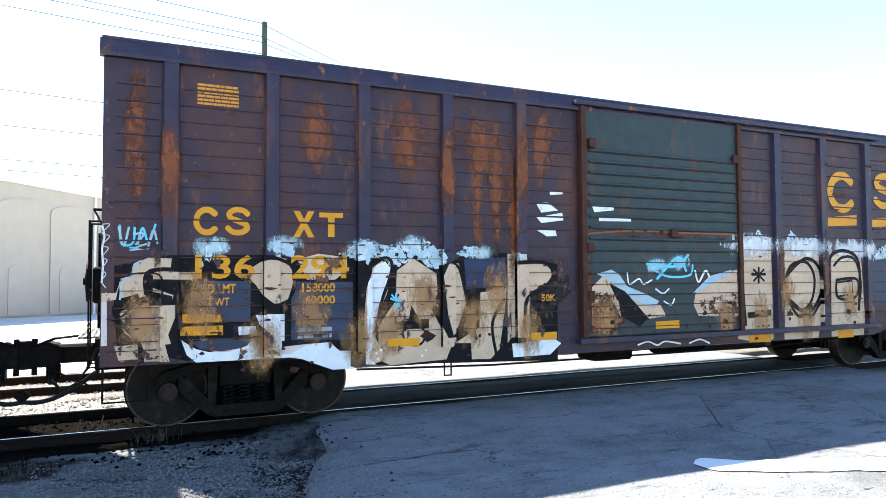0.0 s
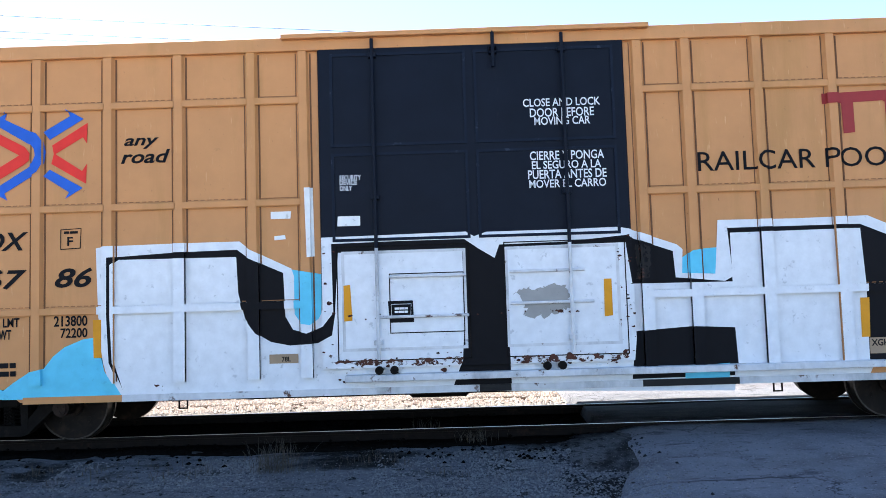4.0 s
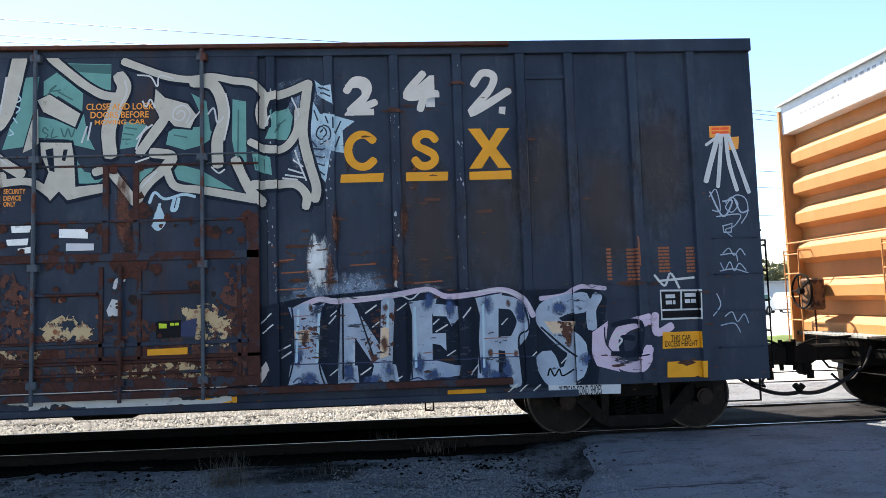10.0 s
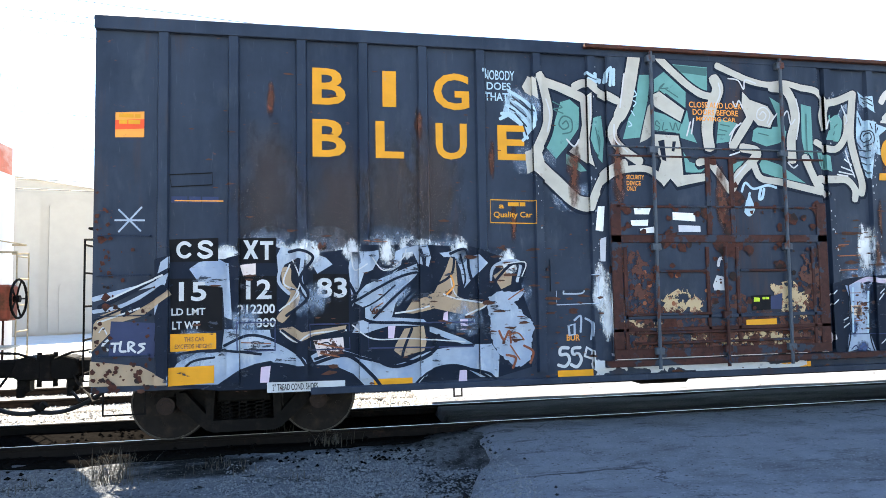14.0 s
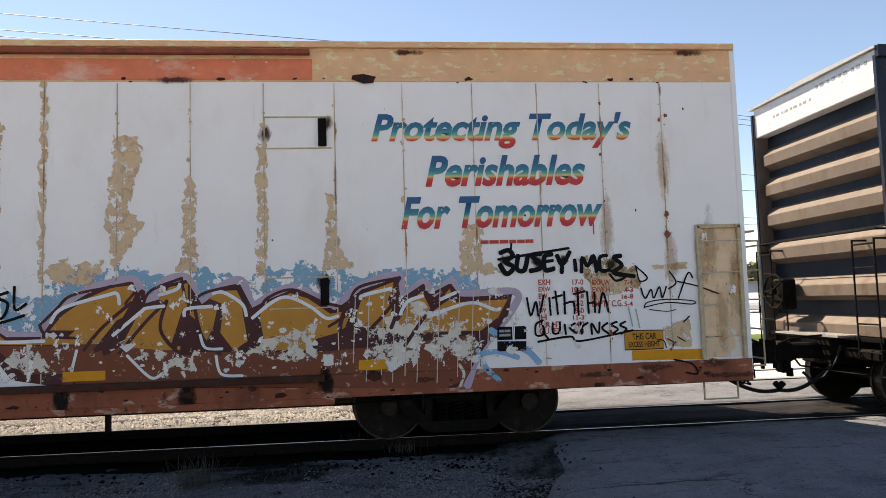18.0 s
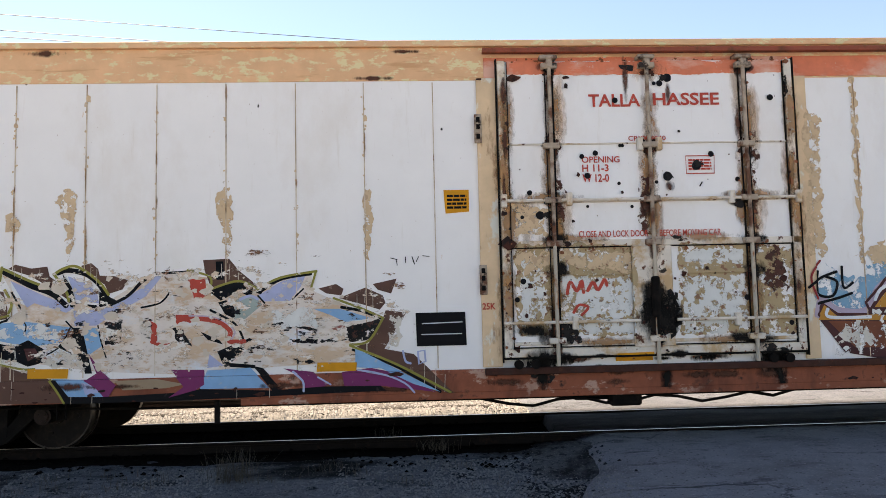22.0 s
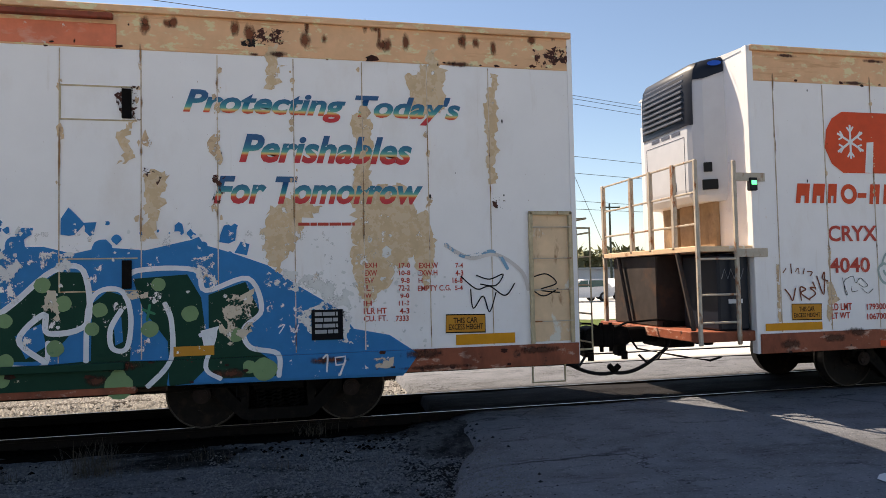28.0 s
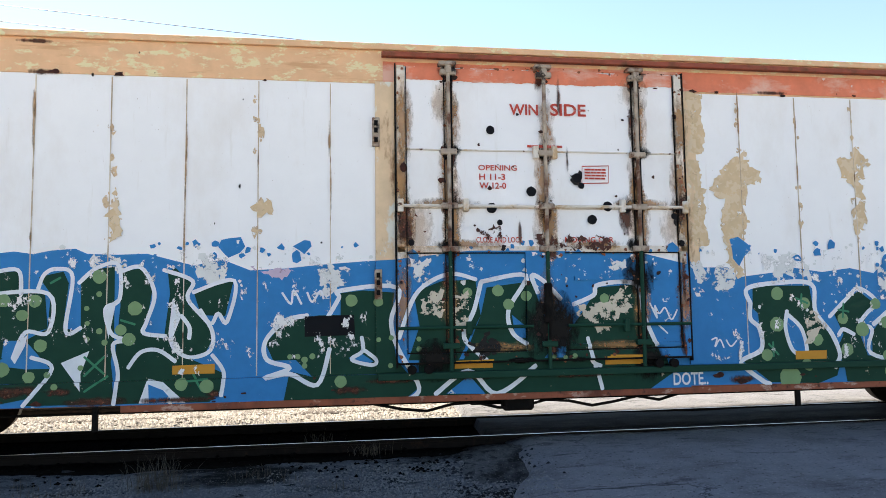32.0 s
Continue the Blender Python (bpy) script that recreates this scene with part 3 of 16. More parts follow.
strip("ballast_bed", (ROAD_X1 - 0.1, 70), (12.2, 15.8), M["ballast"], "pale crushed stone ballast beside the second track", "ballast", lambda x, y: -0.14 + 0.03 * noise.noise((x * 3, y * 3, 7)), 0.1, seed=11)
strip("pavement", (-60, 70), (15.7, 60), M["concrete"], "pale sunlit concrete lot behind the tracks", "pavement", lambda x, y: -0.12, 0.2, seed=12, step=1.5)
# pale slabs out of view, added as reflectors for the train's shaded side
for xs in ((-60, 0.7), (12.8, 70)):
    strip("pavement", xs, (-60, 0.3), M["concrete"], "unseen pale slab behind the camera, added to bounce sunlight onto the train", "pavement", lambda x, y: -0.2, 0.2, seed=16, step=1.5)
strip("lawn", (0.6, 30), (20.8, 26.5), M["grass"], "short green lawn strip", "lawn", lambda x, y: -0.06 + 0.05 * noise.noise((x, y, 4)), 0.5, thick=0.1, seed=13)

def apron(x, y):
    """The dusty verge, which rises a little towards the ballast."""
    return -0.222 + 0.085 * max(0.0, min(1.0, y - 7.5)) + 0.02 * noise.noise((x * 2, y * 2, 9)) + 0.012 * noise.noise((x * 7, y * 7, 3))


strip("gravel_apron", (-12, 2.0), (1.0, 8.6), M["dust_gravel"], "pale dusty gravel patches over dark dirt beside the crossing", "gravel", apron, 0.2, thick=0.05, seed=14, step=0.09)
strip("sand_ramp", (0.5, 2.3), (7.35, near_y - 0.10), M["sand"], "dusty gravel ramp at the broken asphalt edge", "gravel", lambda x, y: -0.045 - 0.19 * min(1.2, math.hypot((x - 2.25) / 1.5, (y - 8.5) / 1.15)) ** 1.6 + 0.03 * noise.noise((x * 3, y * 3, 2)) + 0.015 * noise.noise((x * 9, y * 9, 2)), 0.12, thick=0.2, seed=15, step=0.07)

def rail_line(y, label):
    prof = [(-0.070, -0.17), (0.070, -0.17), (0.070, -0.155), (0.012, -0.135), (0.010, -0.045), (0.036, -0.035), (0.036, -0.008), (0.026, 0.0), (-0.026, 0.0), (-0.036, -0.008), (-0.036, -0.035), (-0.010, -0.045), (-0.012, -0.135), (-0.070, -0.155)]
    bm = B()
    a = [bm.verts.new((-70, py, pz)) for py, pz in prof]
    b = [bm.verts.new((80, py, pz)) for py, pz in prof]
    bm.faces.new(a), bm.faces.new(b[::-1])
    for i in range(len(prof)):
        j = (i + 1) % len(prof)
        bm.faces.new((a[i], b[i], b[j], a[j]))
    ob = tagged(part("rail", bm, M["rail"], at=pose(0, y, 0)), label, "rail", group="rails", kind="structure")
    bm = B()
    box(bm, -70, 80, -0.012, 0.008, 0.0, 0.003)
    part("running_surface", bm, M["railhead"], ob, "polished running surface")
    return ob


for y in (TRACK_Y - GAUGE / 2, TRACK_Y + GAUGE / 2):
    rail_line(y, "rusty steel rail with a polished running surface")
for y in (TRACK2_Y - GAUGE / 2, TRACK2_Y + GAUGE / 2):
    rail_line(y, "rusty steel rail of the second track")

bm = B()
box(bm, -0.11, 0.11, -1.3, 1.3, -0.30, -0.155, 0.012)
tie = tagged(part("railway_tie", bm, M["tie"], at=pose(-22.0, TRACK_Y, 0)), "weathered dark wooden railway tie in ballast", "tie", group="ties", kind="structure")
for k in range(1, 110):
    x = -22 + 0.52 * k
    if ROAD_X0 - 0.1 < x < ROAD_X1 + 0.1:
        continue
    copy_thing(tie, pose(x + 0.03 * noise.noise((k, 0, 0)), TRACK_Y, 0.01 * noise.noise((0, k, 0)), 0, 0, 1.5 * noise.noise((0, 0, k))))


def stones(name, count, region, size, mat, label, top, seed, patchy=True):
    """Loose stones strewn over a stretch of ground."""
    rng = random.Random(seed)
    verts, faces = [], []
    base = [(1, 0, 0), (0, 1, 0), (-1, 0, 0), (0, -1, 0), (0, 0, 1), (0.1, 0.1, -0.6)]
    tri = [(0, 1, 4), (1, 2, 4), (2, 3, 4), (3, 0, 4), (1, 0, 5), (2, 1, 5), (3, 2, 5), (0, 3, 5)]
    x0, x1, y0, y1 = region
    for _ in range(count):
        x, y = rng.uniform(x0, x1), rng.uniform(y0, y1)
        if patchy and noise.noise((x * 0.7, y * 0.7, seed)) < rng.uniform(-0.5, 0.35):
            continue
        r = rng.uniform(*size)
        a = rng.uniform(0, 6.28)
        n = len(verts)
        for bx, by, bz in base:
            k = r * rng.uniform(0.65, 1.2)
            verts.append((x + k * (bx * math.cos(a) - by * math.sin(a)), y + k * (bx * math.sin(a) + by * math.cos(a)), top(x, y) + 0.2 * r + 0.7 * k * bz))
        faces += [tuple(n + i for i in t) for t in tri]
    me = bpy.data.meshes.new(name)
    me.from_pydata(verts, [], faces)
    me.materials.append(mat)
    return tagged(new(name, me), label, "stones", kind="stuff")


stones("loose_gravel", 15000, (-9, 1.9, 4.2, 7.7), (0.005, 0.018), M["stone"], "loose grey gravel strewn over the dirt", apron, 21)
stones("loose_gravel", 9000, (-0.9, 2.1, 5.6, 8.3), (0.006, 0.022), M["stone"], "loose grey gravel along the asphalt edge", lambda x, y: apron(x, y) if x < road_edge(y) + 0.02 else road_top(x, y) - 0.005, 23)
stones("loose_gravel", 5000, (-4.6, -2.2, 7.3, 8.3), (0.008, 0.022), M["stone"], "patch of pale gravel beside the rail", apron, 27)
stones("asphalt_rubble", 500, (1.1, 2.3, 5.5, 8.6), (0.012, 0.035), M["crossing"], "dark crumbled asphalt along the broken edge", lambda x, y: apron(x, y) if x < road_edge(y) else road_top(x, y) - 0.01, 29)
stones("ballast_stones", 26000, (-12, 2.1, 10.8, 15.6), (0.022, 0.05), M["pale_stone"], "pale ballast stones between the tracks", lambda x, y: max(bank(x, y), -0.16), 22, patchy=False)
stones("ballast_stones", 2200, (-10, 2.1, 7.9, 10.6), (0.015, 0.04), M["cinder"], "ballast stones beside the rails in the same shade-dark colour", bank, 25)


def weed(x, y, n, h, seed, mat):
    """A tuft of dry grass blades."""
    rng = random.Random(seed)
    tuft = tagged(new("weed_tuft"), "dry brown grass tuft in gravel beside the rail", "weed", group="weeds")
    tuft.matrix_basis = pose(x, y, min(-0.14, apron(x, y)))
    for _ in range(n):
        bm = B()
        a, lean, l = rng.uniform(0, 6.28), rng.uniform(0.1, 0.9), h * rng.uniform(0.5, 1.1)
        ox, oy, w = rng.gauss(0, 0.13), rng.gauss(0, 0.08), rng.uniform(0.0015, 0.004)
        pts = [(ox + math.cos(a) * lean * l * u * u, oy + math.sin(a) * lean * l * u * u, l * u * (1 - 0.25 * lean * u)) for u in (0, 0.35, 0.7, 1.0)]
        px_, py_ = -math.sin(a) * w, math.cos(a) * w
        rows = [(bm.verts.new((p[0] + px_ * k, p[1] + py_ * k, p[2])), bm.verts.new((p[0] - px_ * k, p[1] - py_ * k, p[2]))) for p, k in zip(pts, (1, 0.9, 0.6, 0.15))]
        for q0, q1 in zip(rows, rows[1:]):
            bm.faces.new((q0[0], q0[1], q1[1], q1[0]))
        part("blade", bm, mat, tuft)


weed(-2.05, 7.86, 150, 0.38, 3, M["dry_grass"])
weed(0.28, 8.75, 70, 0.20, 6, M["dry_grass"])
weed(-0.4, 9.6, 40, 0.20, 10, M["dry_grass"])
rng = random.Random(77)
for k in range(26):
    weed(-5.2 + 0.24 * k + rng.uniform(-0.1, 0.1), 8.0 + 0.35 * rng.uniform(-1, 1) - 0.012 * k, rng.randint(10, 24), rng.uniform(0.07, 0.16), 30 + k, M["dry_grass"])

# ---- rolling stock ----
SIDE = 1.525  # half width over the side sheets


def empty(name, m, label, category, group=""):
    ob = new(name)
    ob.empty_display_size = 0.3
    ob.matrix_basis = m
    return tagged(ob, label, category, group)


def wheelset_mesh():
    bm = B()
    for y in (-GAUGE / 2 - 0.02, GAUGE / 2 + 0.02):
        s = 1 if y > 0 else -1
        rod(bm, (0, y - 0.065, 0), (0, y + 0.065, 0), 0.455, 40)
        rod(bm, (0, y - s * 0.10, 0), (0, y - s * 0.065, 0), 0.48, 40)
        rod(bm, (0, y + s * 0.065, 0), (0, y + s * 0.11, 0), 0.14, 16)
        for k in range(4):
            a = k * math.pi / 2
            rod(bm, (0.27 * math.cos(a), y + s * 0.06, 0.27 * math.sin(a)), (0.27 * math.cos(a), y + s * 0.075, 0.27 * math.sin(a)), 0.035, 8)
        ring = [[bm.verts.new((r * math.cos(2 * math.pi * k / 40), y + s * q, r * math.sin(2 * math.pi * k / 40))) for k in range(40)] for r, q in ((0.438, 0.064), (0.438, 0.072), (0.456, 0.072), (0.456, 0.060))]
        for a, b in zip(ring, ring[1:]):
            for k in range(40):
                bm.faces.new((a[k], a[(k + 1) % 40], b[(k + 1) % 40], b[k]))
    rod(bm, (0, -1.05, 0), (0, 1.05, 0), 0.08, 14)
    bmesh.ops.recalc_face_normals(bm, faces=bm.faces[:])
    me = bpy.data.meshes.new("wheelset")
    bm.to_mesh(me)
    bm.free()
    me.materials.append(M["wheel"])
    me.materials.append(M["tread"])
    for p in me.polygons:
        if (p.center.x ** 2 + p.center.z ** 2) ** 0.5 > 0.436 and (abs(p.normal.y) < 0.5 or len(p.vertices) == 4):
            p.material_index = 1
    return me


WHEELSET = wheelset_mesh()
WHEELS = []  # (wheelset, place along the truck)


def side_frame_mesh():
    bm = B()
    y0, y1 = -0.07, 0.07
    # top chord, bottom chord with its diagonals, columns and bearing caps
    slab(bm, [(-1.03, 0.58), (-0.97, 0.66), (-0.70, 0.74), (-0.45, 0.84), (0.45, 0.84), (0.70, 0.74), (0.97, 0.66), (1.03, 0.58), (1.03, 0.47), (0.98, 0.50), (0.93, 0.58), (0.76, 0.60), (0.42, 0.72), (-0.42, 0.72), (-0.76, 0.60), (-0.93, 0.58), (-0.98, 0.50), (-1.03, 0.47)], y0, y1)
    slab(bm, [(-0.78, 0.45), (-0.78, 0.60), (-0.68, 0.60), (-0.37, 0.25), (0.37, 0.25), (0.68, 0.60), (0.78, 0.60), (0.78, 0.45), (0.44, 0.14), (0.36, 0.11), (-0.36, 0.11), (-0.44, 0.14)], y0, y1)
    for s in (-1, 1):
        slab(bm, [(s * 0.44, 0.20), (s * 0.36, 0.20), (s * 0.33, 0.74), (s * 0.45, 0.74)][::s], y0 - 0.01, y1)
        box(bm, s * 0.50 - 0.03, s * 0.50 + 0.03, -0.09, -0.06, 0.62, 0.70, 0.008)
    for x in (-0.89, 0.89):
        rod(bm, (x, -0.13, 0.457), (x, 0.05, 0.457), 0.105, 18)
        rod(bm, (x, -0.15, 0.457), (x, -0.13, 0.457), 0.075, 18)
        for k in range(3):
            a = k * 2.094 + 0.5
            rod(bm, (x + 0.045 * math.cos(a), -0.165, 0.457 + 0.045 * math.sin(a)), (x + 0.045 * math.cos(a), -0.15, 0.457 + 0.045 * math.sin(a)), 0.014, 6)
        box(bm, x - 0.10, x + 0.10, -0.06, 0.06, 0.54, 0.62, 0.02)
    bmesh.ops.recalc_face_normals(bm, faces=bm.faces[:])
    me = bpy.data.meshes.new("side_frame")
    bm.to_mesh(me)
    bm.free()
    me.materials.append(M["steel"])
    me.materials.append(M["bearing"])
    for p in me.polygons:
        if abs(abs(p.center.x) - 0.89) < 0.12 and p.center.y < -0.075 and abs(p.center.z - 0.457) < 0.12:
            p.material_index = 1
    return me


def bolster_mesh():
    bm = B()
    box(bm, -0.31, 0.31, -1.07, 1.07, 0.47, 0.74, 0.02)
    box(bm, -0.33, 0.33, -0.85, 0.85, 0.20, 0.30, 0.02)
    me = bpy.data.meshes.new("truck")
    bm.to_mesh(me)
    bm.free()
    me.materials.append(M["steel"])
    return me


def spring_mesh():
    bm = B()
    n = 34
    pts = [(0.055 * math.cos(k * 0.9), 0.055 * math.sin(k * 0.9), 0.25 + 0.22 * k / n) for k in range(n + 1)]
    tube(bm, pts, 0.016, 5)
    me = bpy.data.meshes.new("spring")
    bm.to_mesh(me)
    bm.free()
    me.materials.append(M["steel"])
    return me


def steel_mesh(name, bm):
    me = bpy.data.meshes.new(name)
    bmesh.ops.recalc_face_normals(bm, faces=bm.faces[:])
    bm.to_mesh(me)
    bm.free()
    me.materials.append(M["steel"])
    return me


TRUCK, SIDE_FRAME, SPRING = bolster_mesh(), side_frame_mesh(), spring_mesh()
BRAKE_BEAM = steel_mesh("brake_beam", box(B(), -0.05, 0.05, -0.85, 0.85, -0.14, 0.10, 0.02))
BRAKE_SHOE = steel_mesh("brake_shoe", slab(B(), [(0.0, -0.2), (0.09, -0.2), (0.03, 0.0), (0.09, 0.2), (0.0, 0.2), (-0.05, 0.0)], -0.05, 0.05))


def add_truck(car, x):
    t = new("truck", TRUCK)
    t.parent, t.matrix_basis = car, pose(x, 0, 0)
    t["label"] = "dark cast steel two-axle truck with coil springs"
    for s in (-1, 1):
        o = new("side_frame", SIDE_FRAME)
        o.parent, o.matrix_basis = t, pose(0, s * 1.01, 0, 0, 0, 0 if s < 0 else 180)
        for dx, dy in ((-0.2, 0.05), (0.0, 0.05), (0.2, 0.05), (-0.27, -0.08), (-0.1, -0.08), (0.1, -0.08), (0.27, -0.08)):
            o = new("spring", SPRING)
            o.parent, o.matrix_basis = t, pose(dx, s * (1.01 + dy), 0)
        for q in (-1, 1):
            o = new("brake_shoe", BRAKE_SHOE)
            o.parent, o.matrix_basis = t, pose(q * 0.40, s * 0.77, 0.42, 0, 0, 0 if q > 0 else 180)
    for q in (-1, 1):
        o = new("brake_beam", BRAKE_BEAM)
        o.parent, o.matrix_basis = t, pose(q * 0.34, 0, 0.36)
    for dx in (-0.89, 0.89):
        w = new("wheelset", WHEELSET)
        w.parent, w.matrix_basis = t, pose(dx, 0, 0.457)
        WHEELS.append((w, dx, x))
    return t


def coupler(car, x, s, reach=1.0):
    """The draft gear, coupler head and hoses at a car's end; s is +1 at the end towards plus x."""
    bm = B()
    box(bm, x - 0.30 * s, x + 0.20 * s, -0.36, 0.36, 0.66, 1.06, 0.02)
    part("striker", bm, M["steel"], car)
    bm = B()
    box(bm, x + 0.1 * s, x + s * (reach - 0.3), -0.10, 0.10, 0.74, 0.97, 0.03)
    part("shank", bm, M["steel"], car)
    bm = B()
    a = reach - 0.42
    slab(bm, [(x + s * a, 0.78), (x + s * (a + 0.06), 0.98), (x + s * (a + 0.20), 1.02), (x + s * (a + 0.28), 0.96), (x + s * (a + 0.46), 0.95), (x + s * (a + 0.46), 0.76), (x + s * (a + 0.28), 0.71), (x + s * (a + 0.10), 0.71)], -0.20, 0.16)
    bmesh.ops.bevel(bm, geom=bm.edges[:], offset=0.018, segments=1, affect="EDGES")
    rod(bm, (x + s * (a + 0.42), -0.13, 0.70), (x + s * (a + 0.42), -0.13, 1.03), 0.10, 12)
    box(bm, x + s * (a + 0.05), x + s * (a + 0.20), -0.12, 0.10, 0.54, 0.74, 0.03)
    rod(bm, (x + s * (a + 0.12), -0.16, 0.50), (x + s * (a + 0.12), -0.16, 0.62), 0.05, 8)
    part("coupler", bm, M["steel"], car, "dark greasy steel coupler")
    bm = B()
    tube(bm, [(x + s * 0.1, -0.42, 1.06), (x + s * 0.35, -0.40, 1.10), (x + s * (a + 0.1), -0.22, 1.06), (x + s * (a + 0.3), -0.2, 0.98)], 0.018, 6)
    part("lift_rod", bm, M["steel"], car)
    bm = B()
    rod(bm, (x + s * (reach - 0.02), -0.35, 0.36), (x + s * (reach + 0.06), -0.36, 0.44), 0.045, 8)
    part("glad_hand", bm, M["steel"], car)
    bm = B()
    rod(bm, (x + s * (a + 0.32), -0.12, 0.62), (x + s * (a + 0.32), -0.12, 1.06), 0.032, 8)
    part("knuckle_pin", bm, M["steel"], car)
    bm = B()
    tube(bm, [(x + s * 0.16, -0.52, 0.95), (x + s * 0.26, -0.52, 0.72), (x + s * 0.40, -0.46, 0.52), (x + s * 0.55, -0.40, 0.46), (x + s * 0.66, -0.36, 0.58)], 0.02, 6)
    part("trainline_hose", bm, M["black"], car, "black rubber hose")
    bm = B()
    box(bm, x - s * 0.02, x + s * 0.14, -1.25, -0.55, 0.78, 0.92, 0.015)
    part("end_bracket", bm, M["steel"], car)
    bm = B()
    pts = []
    for k in range(13):
        u = k / 12
        pts.append((x + s * (0.15 + (reach - 0.13) * u), -0.30 - 0.05 * u, 0.66 - 0.34 * math.sin(math.pi * u * 0.62)))
    tube(bm, pts, 0.028, 8)
    part("air_hose", bm, M["black"], car, "black rubber air hose")
    bm = B()
    tube(bm, [(x - 0.05 * s, -1.35, 0.62), (x + 0.12 * s, -1.35, 0.58), (x + 0.3 * s, -0.9, 0.60), (x + 0.62 * s, -0.25, 0.66), (x + 0.70 * s, -0.2, 0.8)], 0.017, 6)
    part("uncoupling_lever", bm, M["steel"], car)


def ladder(car, name, x0, x1, y, zs, mat, normal="y"):
    """Grab irons: a bent bar for each rung, standing off the side sheet."""
    for z in zs:
        bm = B()
        if normal == "y":
            tube(bm, [(x0, y, z), (x0, y - 0.075, z), (x1, y - 0.075, z), (x1, y, z)], 0.011, 6)
        else:
            tube(bm, [(y, x0, z), (y + normal * 0.09, x0, z), (y + normal * 0.09, x1, z), (y, x1, z)], 0.011, 6)
        part(name, bm, mat, car)


def hat_post(car, x, z0, z1, w, d, mat, y=-SIDE, taper=0.02):
    bm = B()
    f = -1 if y < 0 else 1
    a = [(x - w / 2 - taper, y), (x - w / 2, y + f * d), (x + w / 2, y + f * d), (x + w / 2 + taper, y)]
    lo = [bm.verts.new((px, py, z0)) for px, py in a]
    hi = [bm.verts.new((px, py, z1)) for px, py in a]
    for i in range(3):
        bm.faces.new((lo[i], lo[i + 1], hi[i + 1], hi[i]))
    bm.faces.new(lo[::-1]), bm.faces.new(hi)
    return part("side_post", bm, mat, car)


def plain_side(car, y, segs, z1, mat, label=""):
    """One side sheet; segs are (x, bottom) pairs of its lower edge from left to right."""
    bm = B()
    out = [(segs[0][0], z1)] + list(segs) + [(segs[-1][0], z1)]
    slab(bm, out, y, y + (0.05 if y < 0 else -0.05))
    return part("side_panel", bm, mat, car, label)


def end_wall(car, x, s, z0, z1, ribs, mat, sheet, depth=0.20, peak=0.0, cap=""):
    """A corrugated car end: a sheet and deep horizontal ribs; s points outward."""
    bm = B()
    slab_y = SIDE - 0.05
    v = [(-slab_y, z0), (slab_y, z0), (slab_y, z1), (0, z1 + peak), (-slab_y, z1)]
    lo = [bm.verts.new((x, y, z)) for y, z in v]
    hi = [bm.verts.new((x - s * 0.05, y, z)) for y, z in v]
    bm.faces.new(lo), bm.faces.new(hi[::-1])
    for i in range(5):
        bm.faces.new((lo[(i + 1) % 5], lo[i], hi[i], hi[(i + 1) % 5]))
    part("end_wall", bm, sheet, car)
    for zc, h in ribs:
        bm = B()
        prof = [(0, -h / 2), (s * depth, -h * 0.30), (s * depth, h * 0.12), (s * depth * 0.94, h * 0.17), (0, h / 2)]
        rows = []
        for y, k in ((-slab_y, 0.25), (-slab_y + 0.12, 1.0), (slab_y - 0.12, 1.0), (slab_y, 0.25)):
            rows.append([bm.verts.new((x + px * k, y, zc + pz)) for px, pz in prof])
        for a, b in zip(rows, rows[1:]):
            for i in range(len(prof) - 1):
                bm.faces.new((a[i], a[i + 1], b[i + 1], b[i]))
        part("end_rib", bm, mat, car)
    if cap:
        bm = B()
        box(bm, x, x + s * 0.22, -slab_y, slab_y, z1 - 0.42, z1 + 0.09, 0.012)
        c = part("end_cap", bm, M[cap], car, "white painted panel across the top of the end")
        bm = B()
        for k in range(9):
            w = 0.05 + 0.03 * (k % 2)
            box(bm, x + s * 0.22, x + s * 0.224, -1.32 + 0.13 * k, -1.32 + 0.13 * k + w, z1 - 0.06, z1 - 0.01)
            box(bm, x + s * 0.22, x + s * 0.224, -0.1 + 0.12 * k, -0.1 + 0.12 * k + w, z1 - 0.20, z1 - 0.16)
        part("small_print", bm, M["dimw"], c)
    for y in (-1, 1):
        bm = B()
        box(bm, x - s * 0.02, x + s * 0.24, y * (SIDE - 0.004), y * (SIDE - 0.06), z0, z1, 0.008)
        part("corner_post", bm, mat, car)


def flat_roof(car, x0, x1, z0, z1, mat, seams=True):
    """A low pitched sheet roof."""
    bm = B()
    prof = [(-SIDE - 0.02, z0 - 0.03), (-SIDE - 0.02, z0), (0, z1), (SIDE + 0.02, z0), (SIDE + 0.02, z0 - 0.03)]
    a = [bm.verts.new((x0, y, z)) for y, z in prof]
    b = [bm.verts.new((x1, y, z)) for y, z in prof]
    bm.faces.new(a[::-1]), bm.faces.new(b)
    for i in range(5):
        bm.faces.new((a[i], a[(i + 1) % 5], b[(i + 1) % 5], b[i]))
    return part("roof", bm, mat, car)


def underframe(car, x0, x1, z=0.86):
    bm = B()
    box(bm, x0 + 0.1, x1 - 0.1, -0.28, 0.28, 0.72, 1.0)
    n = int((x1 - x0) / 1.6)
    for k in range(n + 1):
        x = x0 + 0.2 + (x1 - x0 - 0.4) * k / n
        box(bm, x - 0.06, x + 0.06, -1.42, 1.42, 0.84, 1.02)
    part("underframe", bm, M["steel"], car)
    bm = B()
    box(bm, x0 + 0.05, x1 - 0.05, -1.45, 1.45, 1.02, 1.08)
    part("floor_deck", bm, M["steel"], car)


def place(x0, x1):
    return pose((x0 + x1) / 2, TRACK_Y, 0)

# ---- painting on car sides ----
from mathutils.geometry import delaunay_2d_cdt

LAID = [0]
